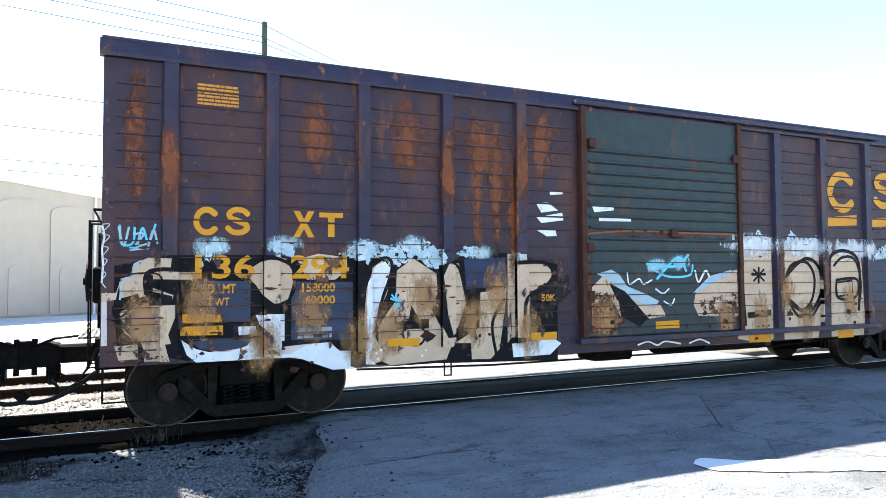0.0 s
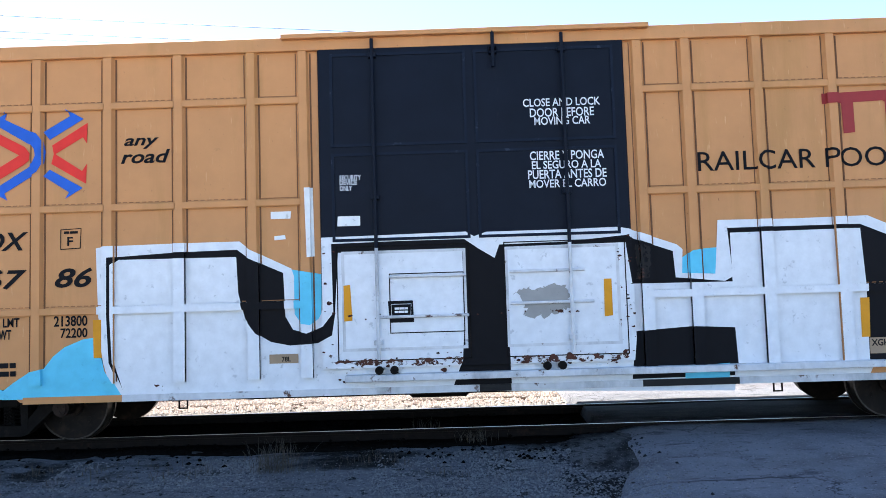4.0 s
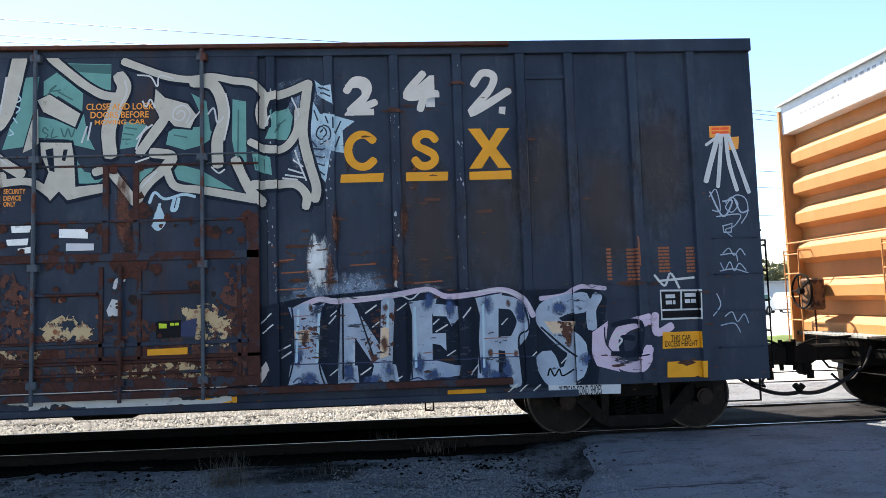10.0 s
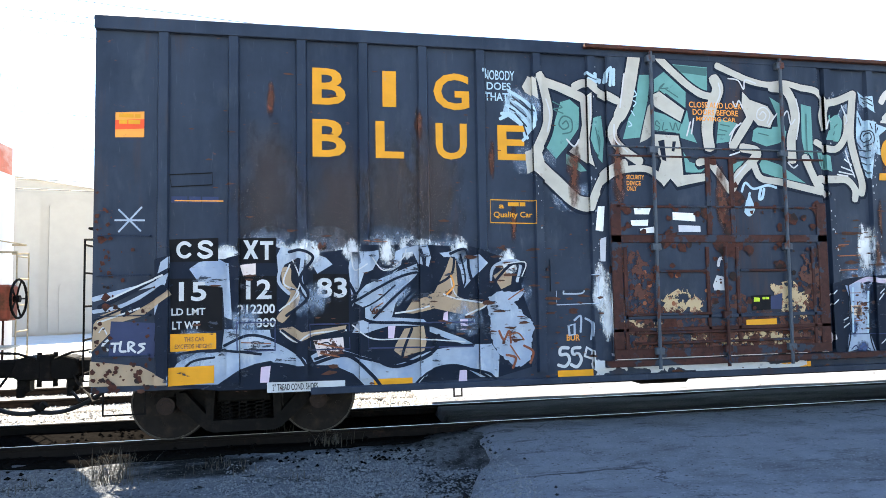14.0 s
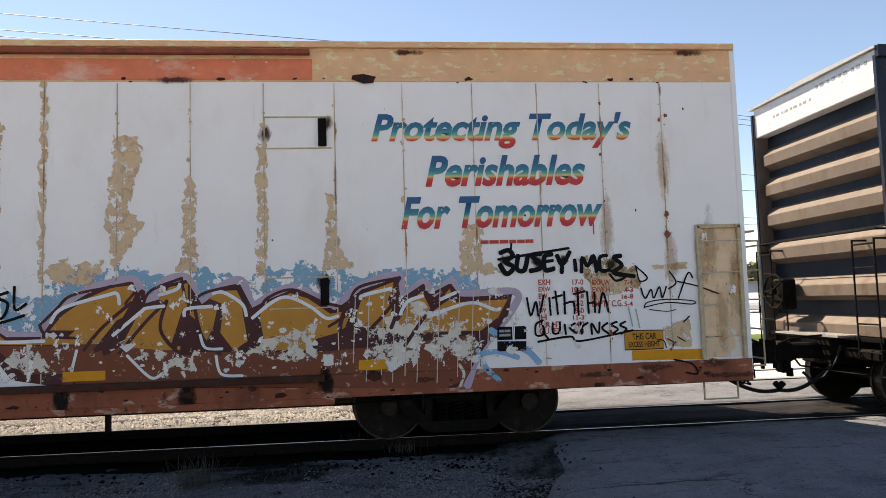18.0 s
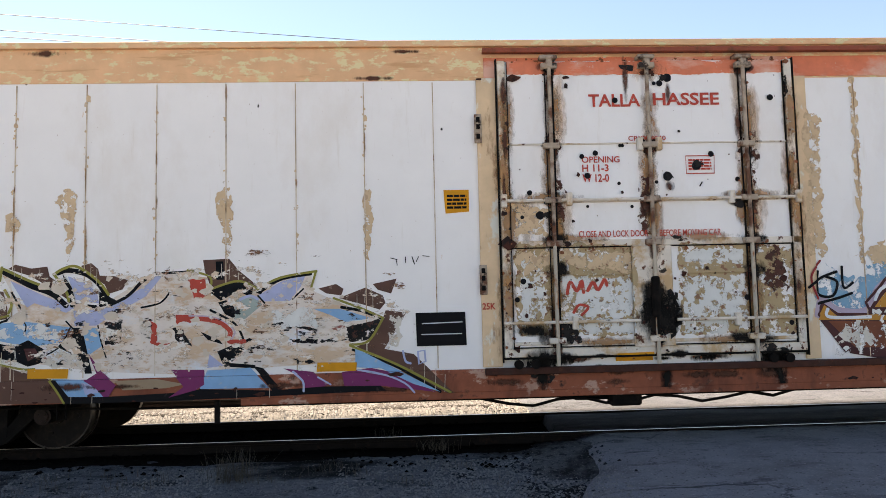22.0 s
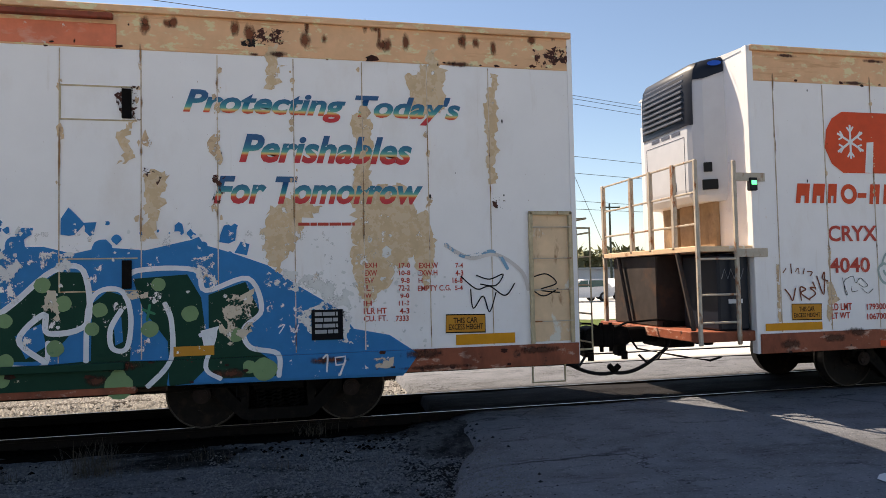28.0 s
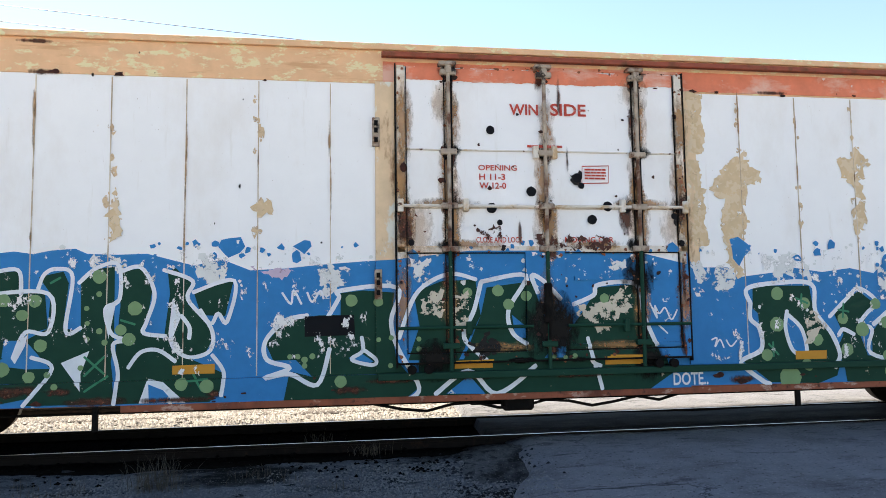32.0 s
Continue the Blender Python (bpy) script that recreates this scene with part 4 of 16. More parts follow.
ZONES = {}  # car: (x0, x1, z0, z1, how far this stands out of the side sheet)


def lay(car, bm, name, mat, level):
    """Lays a flat shape, drawn in x and z, on the side of a car, over its posts and door leaves."""
    xs = [v.co.x for v in bm.verts]
    zs = [v.co.z for v in bm.verts]
    if not xs:
        bm.free()
        return None
    lo, hi, zl, zh = min(xs), max(xs), min(zs), max(zs)
    zones = [z for z in ZONES.get(car, ()) if z[1] > lo and z[0] < hi and z[3] > zl and z[2] < zh]
    cuts_x = {c for z in zones for c in z[:2] if lo < c < hi}
    cuts_z = {c for z in zones for c in z[2:4] if zl < c < zh}
    for c in cuts_x:
        bmesh.ops.bisect_plane(bm, geom=bm.verts[:] + bm.edges[:] + bm.faces[:], plane_co=(c, 0, 0), plane_no=(1, 0, 0))
    for c in cuts_z:
        bmesh.ops.bisect_plane(bm, geom=bm.verts[:] + bm.edges[:] + bm.faces[:], plane_co=(0, 0, c), plane_no=(0, 0, 1))
    if zones:
        bmesh.ops.split_edges(bm, edges=[e for e in bm.edges if not e.is_boundary and (all(any(abs(v.co.x - c) < 1e-4 for c in cuts_x) for v in e.verts) or all(any(abs(v.co.z - c) < 1e-4 for c in cuts_z) for v in e.verts))])
    LAID[0] += 1
    base = 0.0022 + 0.0018 * level + 0.000024 * (LAID[0] % 48)
    rise = {v: v.co.y for v in bm.verts}
    for f in bm.faces:
        c = f.calc_center_median()
        d = max([z[4] for z in zones if z[0] <= c.x <= z[1] and z[2] <= c.z <= z[3]], default=0.0)
        for v in f.verts:
            v.co.y = -SIDE - d - base - rise[v]
    if zones:
        rims = {}
        for e in bm.edges:
            if e.is_boundary:
                k = tuple(sorted((round(v.co.x, 4), round(v.co.z, 4)) for v in e.verts))
                rims.setdefault(k, []).append(e)
        for k, es in rims.items():
            if len(es) == 2 and k[0] != k[1]:
                (a, b), (c, d) = es[0].verts, es[1].verts
                if (a.co.x - c.co.x) ** 2 + (a.co.z - c.co.z) ** 2 > (a.co.x - d.co.x) ** 2 + (a.co.z - d.co.z) ** 2:
                    c, d = d, c
                if abs(a.co.y - c.co.y) > 1e-4 and len({a, b, c, d}) == 4:
                    bm.faces.new((a, b, d, c))
        bmesh.ops.remove_doubles(bm, verts=bm.verts[:], dist=2e-5)
        bm.normal_update()
    for f in bm.faces:
        if f.normal.y > 0:
            f.normal_flip()
    me = bpy.data.meshes.new(name)
    bm.to_mesh(me)
    bm.free()
    me.materials.append(M[mat])
    ob = new(name, me)
    ob.parent = car
    return ob


def curve_through(pts, closed=False, n=5):
    """Points of a smooth curve through the points given."""
    p = [Vector((x, 0, z)) for x, z in pts]
    if len(p) < 3:
        return p
    out = []
    m = len(p)
    for i in range(m if closed else m - 1):
        a, b, c, d = (p[(i - 1) % m], p[i], p[(i + 1) % m], p[(i + 2) % m]) if closed else (p[max(i - 1, 0)], p[i], p[i + 1], p[min(i + 2, m - 1)])
        for k in range(n):
            u = k / n
            out.append(0.5 * (2 * b + (c - a) * u + (2 * a - 5 * b + 4 * c - d) * u * u + (3 * b - a - 3 * c + d) * u**3))
    if not closed:
        out.append(p[-1])
    return out


def fill(bm, pts):
    """Fills an outline, which may cross itself, with triangles."""
    vs, _, fs, _, _, _ = delaunay_2d_cdt([Vector(p) for p in pts], [], [list(range(len(pts)))], 1, 1e-5)
    made = [bm.verts.new((v.x, 0, v.y)) for v in vs]
    for f in fs:
        bm.faces.new([made[k] for k in f])
    bm.normal_update()


def shape(car, mat, level, pts, rough=0.0):
    """A filled patch of paint; rough gives it a ragged edge."""
    bm = B()
    if rough:
        q = []
        for (x0, z0), (x1, z1) in zip(pts, pts[1:] + pts[:1]):
            n = max(3, int(math.hypot(x1 - x0, z1 - z0) / 0.022))
            q += [Vector((x0 + (x1 - x0) * k / n, 0, z0 + (z1 - z0) * k / n)) for k in range(n)]
        for v in q:
            f = Vector()
            for s, g in ((5, 1.3), (17, 1.0), (48, 0.6)):
                f += g * noise.noise_vector((v.x * s + level, g, v.z * s))
            v.x, v.z = v.x + rough * 1.1 * f.x, v.z + rough * 1.1 * f.z
    else:
        q = [Vector((x, 0, z)) for x, z in pts]
    fill(bm, [(v.x, v.z) for v in q])
    return lay(car, bm, "paint_patch", mat, level)


def brush(car, mat, level, width, pts, closed=False):
    """A stroke of paint along a smooth line, with rounded ends."""
    q = [Vector((x, 0, z)) for x, z in pts] if closed and len(pts) == 4 else curve_through(pts, closed, 6)
    bm = B()
    rows = []
    n = len(q)
    for i, v in enumerate(q):
        a, b = (q[(i - 1) % n], q[(i + 1) % n]) if closed else (q[max(i - 1, 0)], q[min(i + 1, n - 1)])
        d = b - a
        if d.length < 1e-6:
            d = Vector((1, 0, 0))
        s = Vector((-d.z, 0, d.x)).normalized() * width / 2 * (1 + 0.10 * noise.noise((v.x * 6, level, v.z * 6)))
        up = Vector((0, 0.0006 * i / n, 0))
        rows.append((bm.verts.new(v + s + up), bm.verts.new(v - s + up)))
    for i in range(n if closed else n - 1):
        a, b = rows[i], rows[(i + 1) % n]
        bm.faces.new((a[0], a[1], b[1], b[0]))
    if not closed:
        for (p0, p1), v, other in ((rows[0], q[0], q[1]), (rows[-1], q[-1], q[-2])):
            out = (v - other).normalized() * width * 0.42
            v = Vector((v.x, p0.co.y, v.z))
            tip = bm.verts.new(v + out)
            m0, m1 = bm.verts.new(p0.co * 0.8 + v * 0.2 + out * 0.7), bm.verts.new(p1.co * 0.8 + v * 0.2 + out * 0.7)
            bm.faces.new((p0, m0, tip, m1, p1))
    return lay(car, bm, "paint_stroke", mat, level)


def dots(car, mat, level, radius, pts):
    """Round dots of paint."""
    for x, z in pts:
        bm = B()
        r = radius * (0.85 + 0.3 * random.random())
        bm.faces.new([bm.verts.new((x + r * math.cos(a * math.pi / 8) * random.uniform(0.93, 1.07), 0, z + r * math.sin(a * math.pi / 8) * random.uniform(0.93, 1.07))) for a in range(16)])
        lay(car, bm, "paint_dot", mat, level)


def wash(car, mat, level, rx, rz, pts):
    """Soft stains round the points given."""
    for x, z in pts:
        bm = B()
        bm.faces.new([bm.verts.new((x + rx * math.cos(a * math.pi / 12), 0, z + rz * math.sin(a * math.pi / 12))) for a in range(24)])
        lay(car, bm, "stain", mat, level)


def chips(car, mat, level, seed, n, spots, size, wide=1.0):
    """Many small ragged flakes strewn over the stretches given as (x0, x1, z0, z1)."""
    rng = random.Random(seed)
    bm = B()
    for k in range(n):
        x0, x1, z0, z1 = rng.choice(spots)
        x, z = rng.uniform(x0, x1), rng.uniform(z0, z1)
        r = size * rng.lognormvariate(0, 0.55)
        a0, up = rng.uniform(0, 6.28), 0.00002 * (k % 60)
        bm.faces.new([bm.verts.new((x + wide * r * rng.uniform(0.45, 1.2) * math.cos(q * math.pi / 4), up, z + r * rng.uniform(0.45, 1.2) * math.sin(q * math.pi / 4))) for q in range(8)])
    return tagged(lay(car, bm, "flaking_rust", mat, level), kind="stuff")


def bars(car, mat, level, rows, frame_box):
    """Lines of small print as plain bars."""
    x0, x1, z0, z1 = frame_box
    bm = B()
    for k in range(rows):
        t, b = z1 - (z1 - z0) * k / rows, z1 - (z1 - z0) * (k + 0.62) / rows
        x = x0
        while x < x1 - 0.004:
            w = min((z1 - z0) / rows * (0.8 + 1.5 * random.random()), x1 - x)
            bm.faces.new([bm.verts.new(v) for v in ((x, 0, b), (x + w, 0, b), (x + w, 0, t), (x, 0, t))])
            x += w + 0.25 * (t - b)
    return lay(car, bm, "small_print", mat, level)


def emblem(car, mat, level, kind, frame_box):
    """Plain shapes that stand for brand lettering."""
    x0, x1, z0, z1 = frame_box
    w, h = x1 - x0, z1 - z0
    if kind == "C":
        return brush(car, mat, level, h * 0.2, [(x0 + w * 0.5 + w * 0.4 * math.cos(a), z0 + h / 2 + h * 0.4 * math.sin(a)) for a in [0.7 + k * 4.9 / 8 for k in range(9)]])
    bm = B()
    if kind == "S":
        return brush(car, mat, level, h * 0.2, [(x0 + w * a, z0 + h * b) for a, b in ((.90, .76), (.72, .88), (.40, .90), (.16, .77), (.22, .60), (.52, .50), (.82, .38), (.86, .22), (.62, .10), (.30, .11), (.09, .25))])
    elif kind == "X":
        quads = [((0, 0), (.3, 0), (.5, .32), (.7, 0), (1, 0), (.66, .5), (1, 1), (.7, 1), (.5, .68), (.3, 1), (0, 1), (.34, .5))]
    elif kind == "P":
        quads = [((.36, 0), (.64, 0), (.64, .8), (1, .8), (1, 1), (0, 1), (0, .8), (.36, .8))]
    elif kind == "R":
        return brush(car, mat, level, h * 0.22, [(x0 + w * 0.55 + w * 0.38 * math.cos(a), z0 + h / 2 + h * 0.38 * math.sin(a)) for a in [k * math.pi / 5 for k in range(10)]], closed=True)
    else:
        quads = [((0, 0), (.30, 0), (.36, .38), (.62, .38), (.56, 0), (.84, 0), (1, 1), (.16, 1))]
    for qd in quads:
        fill(bm, [(x0 + w * a, z0 + h * b) for a, b in qd])
    return lay(car, bm, "emblem", mat, level)


GLYPHS = {}


def words(car, mat, level, text, frame_box, lean=0.0):
    """Lettering fitted into a box."""
    key = (text, lean)
    if key not in GLYPHS:
        cu = bpy.data.curves.new("lettering", "FONT")
        cu.body, cu.shear, cu.offset, cu.resolution_u = text, lean, 0.034 if lean and len(text) > 9 else 0.022 if lean or len(text) < 7 else 0.003 if len(text) > 20 else 0.014, 3
        ob = bpy.data.objects.new("lettering", cu)
        GLYPHS[key] = bpy.data.meshes.new_from_object(ob)
        bpy.data.objects.remove(ob)
    me = GLYPHS[key]
    bm = B()
    bm.from_mesh(me)
    xs, ys = [v.co.x for v in bm.verts], [v.co.y for v in bm.verts]
    a0, a1, b0, b1 = min(xs), max(xs), min(ys), max(ys)
    x0, x1, z0, z1 = frame_box
    for v in bm.verts:
        v.co = ((x0 + (v.co.x - a0) / (a1 - a0) * (x1 - x0)), 0, z0 + (v.co.y - b0) / (b1 - b0) * (z1 - z0))
    bmesh.ops.triangulate(bm, faces=bm.faces[:])
    return lay(car, bm, "lettering", mat, level)

CARS = []  # (car, place of its middle at the start)
R_ = {}


def new_car(key, name, x0, x1, label, category):
    car = empty(name, place(x0, x1), label, category, "cars of the train")
    CARS.append((car, (x0 + x1) / 2))
    ZONES[car] = []
    return car


def slab_box(car, name, mat, x0, x1, z0, z1, d0, d1, label="", bevel=0.006, zone=False):
    """A block on the near side, from d0 to d1 out of the side sheet."""
    bm = B()
    box(bm, x0, x1, -SIDE - d1, -SIDE - d0, z0, z1, bevel)
    if zone:
        ZONES[car].append((x0, x1, z0, z1, d1))
    return part(name, bm, M[mat], car, label)


def posts(car, xs, z0, z1, w, d, mat):
    for x in xs:
        hat_post(car, x, z0, z1, w, d, M[mat])
        ZONES[car].append((x - w / 2 - 0.02, x + w / 2 + 0.02, z0, z1, d))
        hat_post(car, x, z0, z1, w, d, M[mat], y=SIDE)


def end_fittings(car, x, s, mat, wheel=True, housing="steel"):
    """Ladder rails, grab irons, brake step and brake wheel on a car's end."""
    for y0, y1 in ((-1.40, -0.98), (0.98, 1.40)):
        for y in (y0, y1):
            bm = B()
            tube(bm, [(x + s * 0.05, y, 0.82), (x + s * 0.28, y, 0.82), (x + s * 0.28, y, 2.42), (x + s * 0.05, y, 2.42)], 0.016, 6)
            part("ladder_rail", bm, mat, car)
        for z in (0.9, 1.28, 1.66, 2.04, 2.36):
            bm = B()
            rod(bm, (x + s * 0.28, y0, z), (x + s * 0.28, y1, z), 0.012, 6)
            part("ladder_rung", bm, mat, car)
    bm = B()
    tube(bm, [(x + s * 0.06, -1.38, 2.55), (x + s * 0.24, -1.38, 2.55), (x + s * 0.24, 1.38, 2.55), (x + s * 0.06, 1.38, 2.55)], 0.016, 6)
    part("end_handrail", bm, mat, car)
    bm = B()
    for q in range(6):
        a, b = x + s * (0.08 + 0.064 * q), x + s * (0.10 + 0.064 * q)
        box(bm, min(a, b), max(a, b), -0.75, 0.75, 1.08, 1.11)
    for q in range(16):
        box(bm, min(x + s * 0.08, x + s * 0.42), max(x + s * 0.08, x + s * 0.42), -0.75 + 0.099 * q, -0.735 + 0.099 * q, 1.082, 1.108)
    part("brake_step", bm, M["roof"], car, "galvanised brake step")
    if wheel:
        w = new("brake_wheel", BRAKE_WHEEL)
        w.parent, w.matrix_basis = car, pose(x + s * 0.40, 0.75, 1.75, 0, 0, 90)
        bm = B()
        box(bm, x + s * 0.1, x + s * 0.34, 0.6, 0.9, 1.45, 1.95, 0.03)
        part("brake_housing", bm, M[housing], car)
        bm = B()
        rod(bm, (x + s * 0.22, 0.72, 0.75), (x + s * 0.22, 0.72, 1.45), 0.014, 6)
        part("brake_chain", bm, M["rusty"], car)


def brake_wheel_mesh():
    bm = B()
    n = 20
    tube(bm, [(0.27 * math.cos(2 * math.pi * k / n), 0, 0.27 * math.sin(2 * math.pi * k / n)) for k in range(n + 1)], 0.018, 6)
    for k in range(5):
        a = 2 * math.pi * k / 5
        tube(bm, [(0, 0.03, 0), (0.15 * math.cos(a), 0.02, 0.15 * math.sin(a)), (0.27 * math.cos(a), 0, 0.27 * math.sin(a))], 0.013, 5)
    rod(bm, (0, -0.02, 0), (0, 0.06, 0), 0.05, 10)
    me = bpy.data.meshes.new("brake_wheel")
    bm.to_mesh(me)
    bm.free()
    me.materials.append(M["steel"])
    return me


BRAKE_WHEEL = brake_wheel_mesh()


def running_gear(car, x0, x1, trucks):
    """Trucks, couplers, underframe and brake rigging."""
    underframe(car, x0, x1)
    for t in trucks:
        add_truck(car, t)
    bm = B()
    box(bm, -0.9, -0.1, -0.9, -0.4, 0.42, 0.80, 0.05)
    part("air_reservoir", bm, M["steel"], car)
    bm = B()
    rod(bm, (0.5, -0.7, 0.66), (1.5, -0.7, 0.66), 0.2, 12)
    part("brake_cylinder", bm, M["steel"], car)
    bm = B()
    tube(bm, [(x0 + 3.0, -1.15, 0.58), (x0 + 5, -1.15, 0.52), (x1 - 5, -1.15, 0.52), (x1 - 3.0, -1.15, 0.60)], 0.016, 6)
    part("brake_rod", bm, M["steel"], car)
    for x in (x0 + 4.2, x1 - 4.2):
        bm = B()
        tube(bm, [(x - 0.05, -1.4, 0.9), (x - 0.05, -1.4, 0.46), (x + 0.05, -1.4, 0.46), (x + 0.05, -1.4, 0.9)], 0.014, 6)
        part("hanger", bm, M["steel"], car)


def sill_steps(car, xs, mat):
    for x in xs:
        bm = B()
        tube(bm, [(x - 0.22, -1.5, 0.85), (x - 0.22, -1.5, 0.44), (x + 0.22, -1.5, 0.44), (x + 0.22, -1.5, 0.85)], 0.015, 6)
        part("sill_step", bm, mat, car)


# -- brown boxcar --
A = new_car("A", "boxcar", -0.40, 15.6, "rusty brown boxcar with a grey-green sliding door and cream graffiti", "boxcar")
hl, ha = 8.0, 7.91  # half lengths towards plus and minus x
for y in (-SIDE, SIDE):
    plain_side(A, y, [(-ha, 0.83), (-5.75, 0.83), (-5.05, 0.66), (5.05, 0.66), (5.75, 0.83), (hl, 0.83)], 4.25, M["brown"])
px = [-7.22, -6.09, -4.94, -3.77, -2.63, 2.51, 3.68, 4.91, 6.05, 7.2]
posts(A, px, 0.86, 4.23, 0.15, 0.07, "plum")
for y in (-1, 1):
    bm = B()
    prof = [(SIDE - 0.03, 4.23), (SIDE + 0.075, 4.23), (SIDE + 0.08, 4.27), (SIDE + 0.01, 4.44), (SIDE - 0.05, 4.46), (SIDE - 0.05, 4.25)]
    a = [bm.verts.new((-ha - 0.04, y * q, z)) for q, z in prof]
    b = [bm.verts.new((hl + 0.04, y * q, z)) for q, z in prof]
    bm.faces.new(a), bm.faces.new(b[::-1])
    for i in range(6):
        bm.faces.new((a[i], a[(i + 1) % 6], b[(i + 1) % 6], b[i]))
    part("top_chord", bm, M["plum"], A)
edges = [-ha + 0.02] + px[:5] + [-1.64, 1.62] + px[5:] + [hl - 0.02]
for a, b in zip(edges, edges[1:]):
    if a == -1.64:
        continue
    bm = B()
    for k in range(16):
        z = 1.15 + 0.187 * k
        out = 0.016 if z > 2.32 else 0.0015  # buried in spray paint lower down
        box(bm, a + 0.11, b - 0.11, -SIDE - out, -SIDE + 0.01, z - 0.012, z + 0.012, 0.006 if z > 2.32 else 0.0)
    part("panel_corrugation", bm, M["brown"], A)
    bm = B()
    for k in range(7):
        z = 1.09 + 0.187 * k
        box(bm, a + 0.11, b - 0.11, -SIDE - 0.0215, -SIDE + 0.01, z - 0.004, z + 0.004)
    part("panel_crease", bm, M["rustdash"], A)
door = slab_box(A, "door", "dark_door", -1.60, 1.58, 0.90, 4.28, 0.02, 0.075, "grey-green ribbed sliding door", zone=True)
bm = B()
for k in range(17):
    z = 1.02 + 0.163 * k
    box(bm, -1.50, 1.48, -SIDE - (0.105 if z > 2.05 else 0.0765), -SIDE - 0.07, z, z + 0.045, 0.012 if z > 2.05 else 0.0)
part("door_ribs", bm, M["dark_door"], door)
# thin dark strips below each rib, painting the shade of its underside
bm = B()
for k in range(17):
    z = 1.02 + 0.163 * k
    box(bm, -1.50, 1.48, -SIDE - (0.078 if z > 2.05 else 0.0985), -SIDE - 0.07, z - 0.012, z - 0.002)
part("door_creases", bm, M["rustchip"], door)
for x in (-1.60, 1.55):
    bm = B()
    box(bm, x - 0.045, x + 0.045, -SIDE - 0.12, -SIDE - 0.02, 0.88, 4.3, 0.008)
    part("door_edge", bm, M["rusty"], door)
for x, z in ((-1.45, 3.75), (1.45, 3.7), (0.1, 2.45), (-1.5, 2.2), (-1.5, 1.5)):
    bm = B()
    box(bm, x - 0.06, x + 0.06, -SIDE - 0.14, -SIDE - 0.09, z - 0.07, z + 0.07, 0.01)
    part("door_bracket", bm, M["rusty"], door)
slab_box(A, "door_track", "plum", -1.7, 5.1, 0.80, 0.88, 0.0, 0.13)
slab_box(A, "door_hood", "plum", -1.75, 5.1, 4.30, 4.36, 0.04, 0.15)
flat_roof(A, -ha - 0.02, hl + 0.02, 4.46, 4.60, M["plum"])
for s, h in ((-1, ha), (1, hl)):
    end_wall(A, s * (h - 0.24), s, 0.9, 4.3, [(1.35, .36), (1.75, .36), (2.15, .36), (2.55, .36), (2.95, .36), (3.35, .36), (3.75, .36)], M["plum"], M["brown"], 0.14, 0.2)
    coupler(A, s * (h - 0.1), s, 0.87 + hl - h)
    end_fittings(A, s * (h - 0.16), s, M["steel"], wheel=s < 0)
running_gear(A, -ha, hl, (-6.31, 6.31))
ladder(A, "grab_iron", -7.84, -7.36, -SIDE, (2.62, 2.20, 1.35, 1.0), M["plum"])
ladder(A, "grab_iron", 7.42, 7.92, -SIDE, (2.62, 2.20, 1.35, 1.0), M["plum"])
sill_steps(A, (-7.66, 7.66), M["steel"])

# -- tan boxcar --
Bx = new_car("B", "boxcar", -17.57, -1.93, "tan boxcar with a black plug door and white graffiti", "boxcar")
hl = 7.82
for y in (-SIDE, SIDE):
    plain_side(Bx, y, [(-hl, 0.76), (-5.75, 0.76), (-5.55, 0.60), (5.55, 0.60), (5.75, 0.76), (hl, 0.76)], 4.86, M["tan"])
px = [-7.09, -6.23, -5.35, -4.47, -3.60, -2.70, -2.06, 2.06, 2.65, 3.52, 4.42, 5.31, 6.19, 7.08]
posts(Bx, px, 0.80, 4.80, 0.10, 0.045, "tan")
M["white_grimy"] = material("grimy_white_spray", (0.60, 0.60, 0.62), 0.55, vary=0.12, grain=8, layers=[((0.10, 0.05, 0.035), 5, 0.60, 0.65, (1, 1, 1)), ((0.3, 0.3, 0.31), 2, 0.5, 0.7, (1, 1, 0.5))])
M["rod_rusty"] = material("rusted_tan_steel", (0.16, 0.075, 0.035), 0.7, vary=0.3, grain=12, layers=[((0.03, 0.015, 0.011), 9, 0.5, 0.6, (1, 1, 1))])
RIVETS = B()
for z in (1.68, 2.93, 4.19):
    for a, b in list(zip(px[:7], px[1:7])) + list(zip(px[7:], px[8:])):
        bm = B()
        slab(bm, [(a + 0.03, z - 0.045), (b - 0.03, z - 0.045), (b - 0.03, z + 0.045), (a + 0.03, z + 0.045)], -SIDE - 0.045, -SIDE)
        bmesh.ops.bevel(bm, geom=bm.edges[:], offset=0.012, segments=1, affect="EDGES")
        part("side_rib", bm, M["tan"], Bx)
        bm = RIVETS
        n = 9
        for k in range(n):
            x = a + 0.12 + (b - a - 0.24) * k / (n - 1)
            box(bm, x - 0.024, x + 0.024, -SIDE - 0.008, -SIDE + 0.002, z + 0.056, z + 0.066)
        ZONES[Bx].append((a + 0.07, b - 0.07, z - 0.045, z + 0.045, 0.045))
tagged(part("rivets", RIVETS, M["tan_rivet"], Bx), kind="stuff")
# each post's shadow as dark lines at its sides, wider towards plus x
for x in px:
    for dx, w in ((-0.088, 0.005), (0.092, 0.010)):
        bm = B()
        box(bm, x + dx - w, x + dx + w, -SIDE - 0.006, -SIDE + 0.002, 0.82, 4.78)
        part("panel_seam", bm, M["tan_shade"], Bx)
slab_box(Bx, "top_chord", "tan", -hl, hl, 4.80, 4.97, 0.0, 0.06)
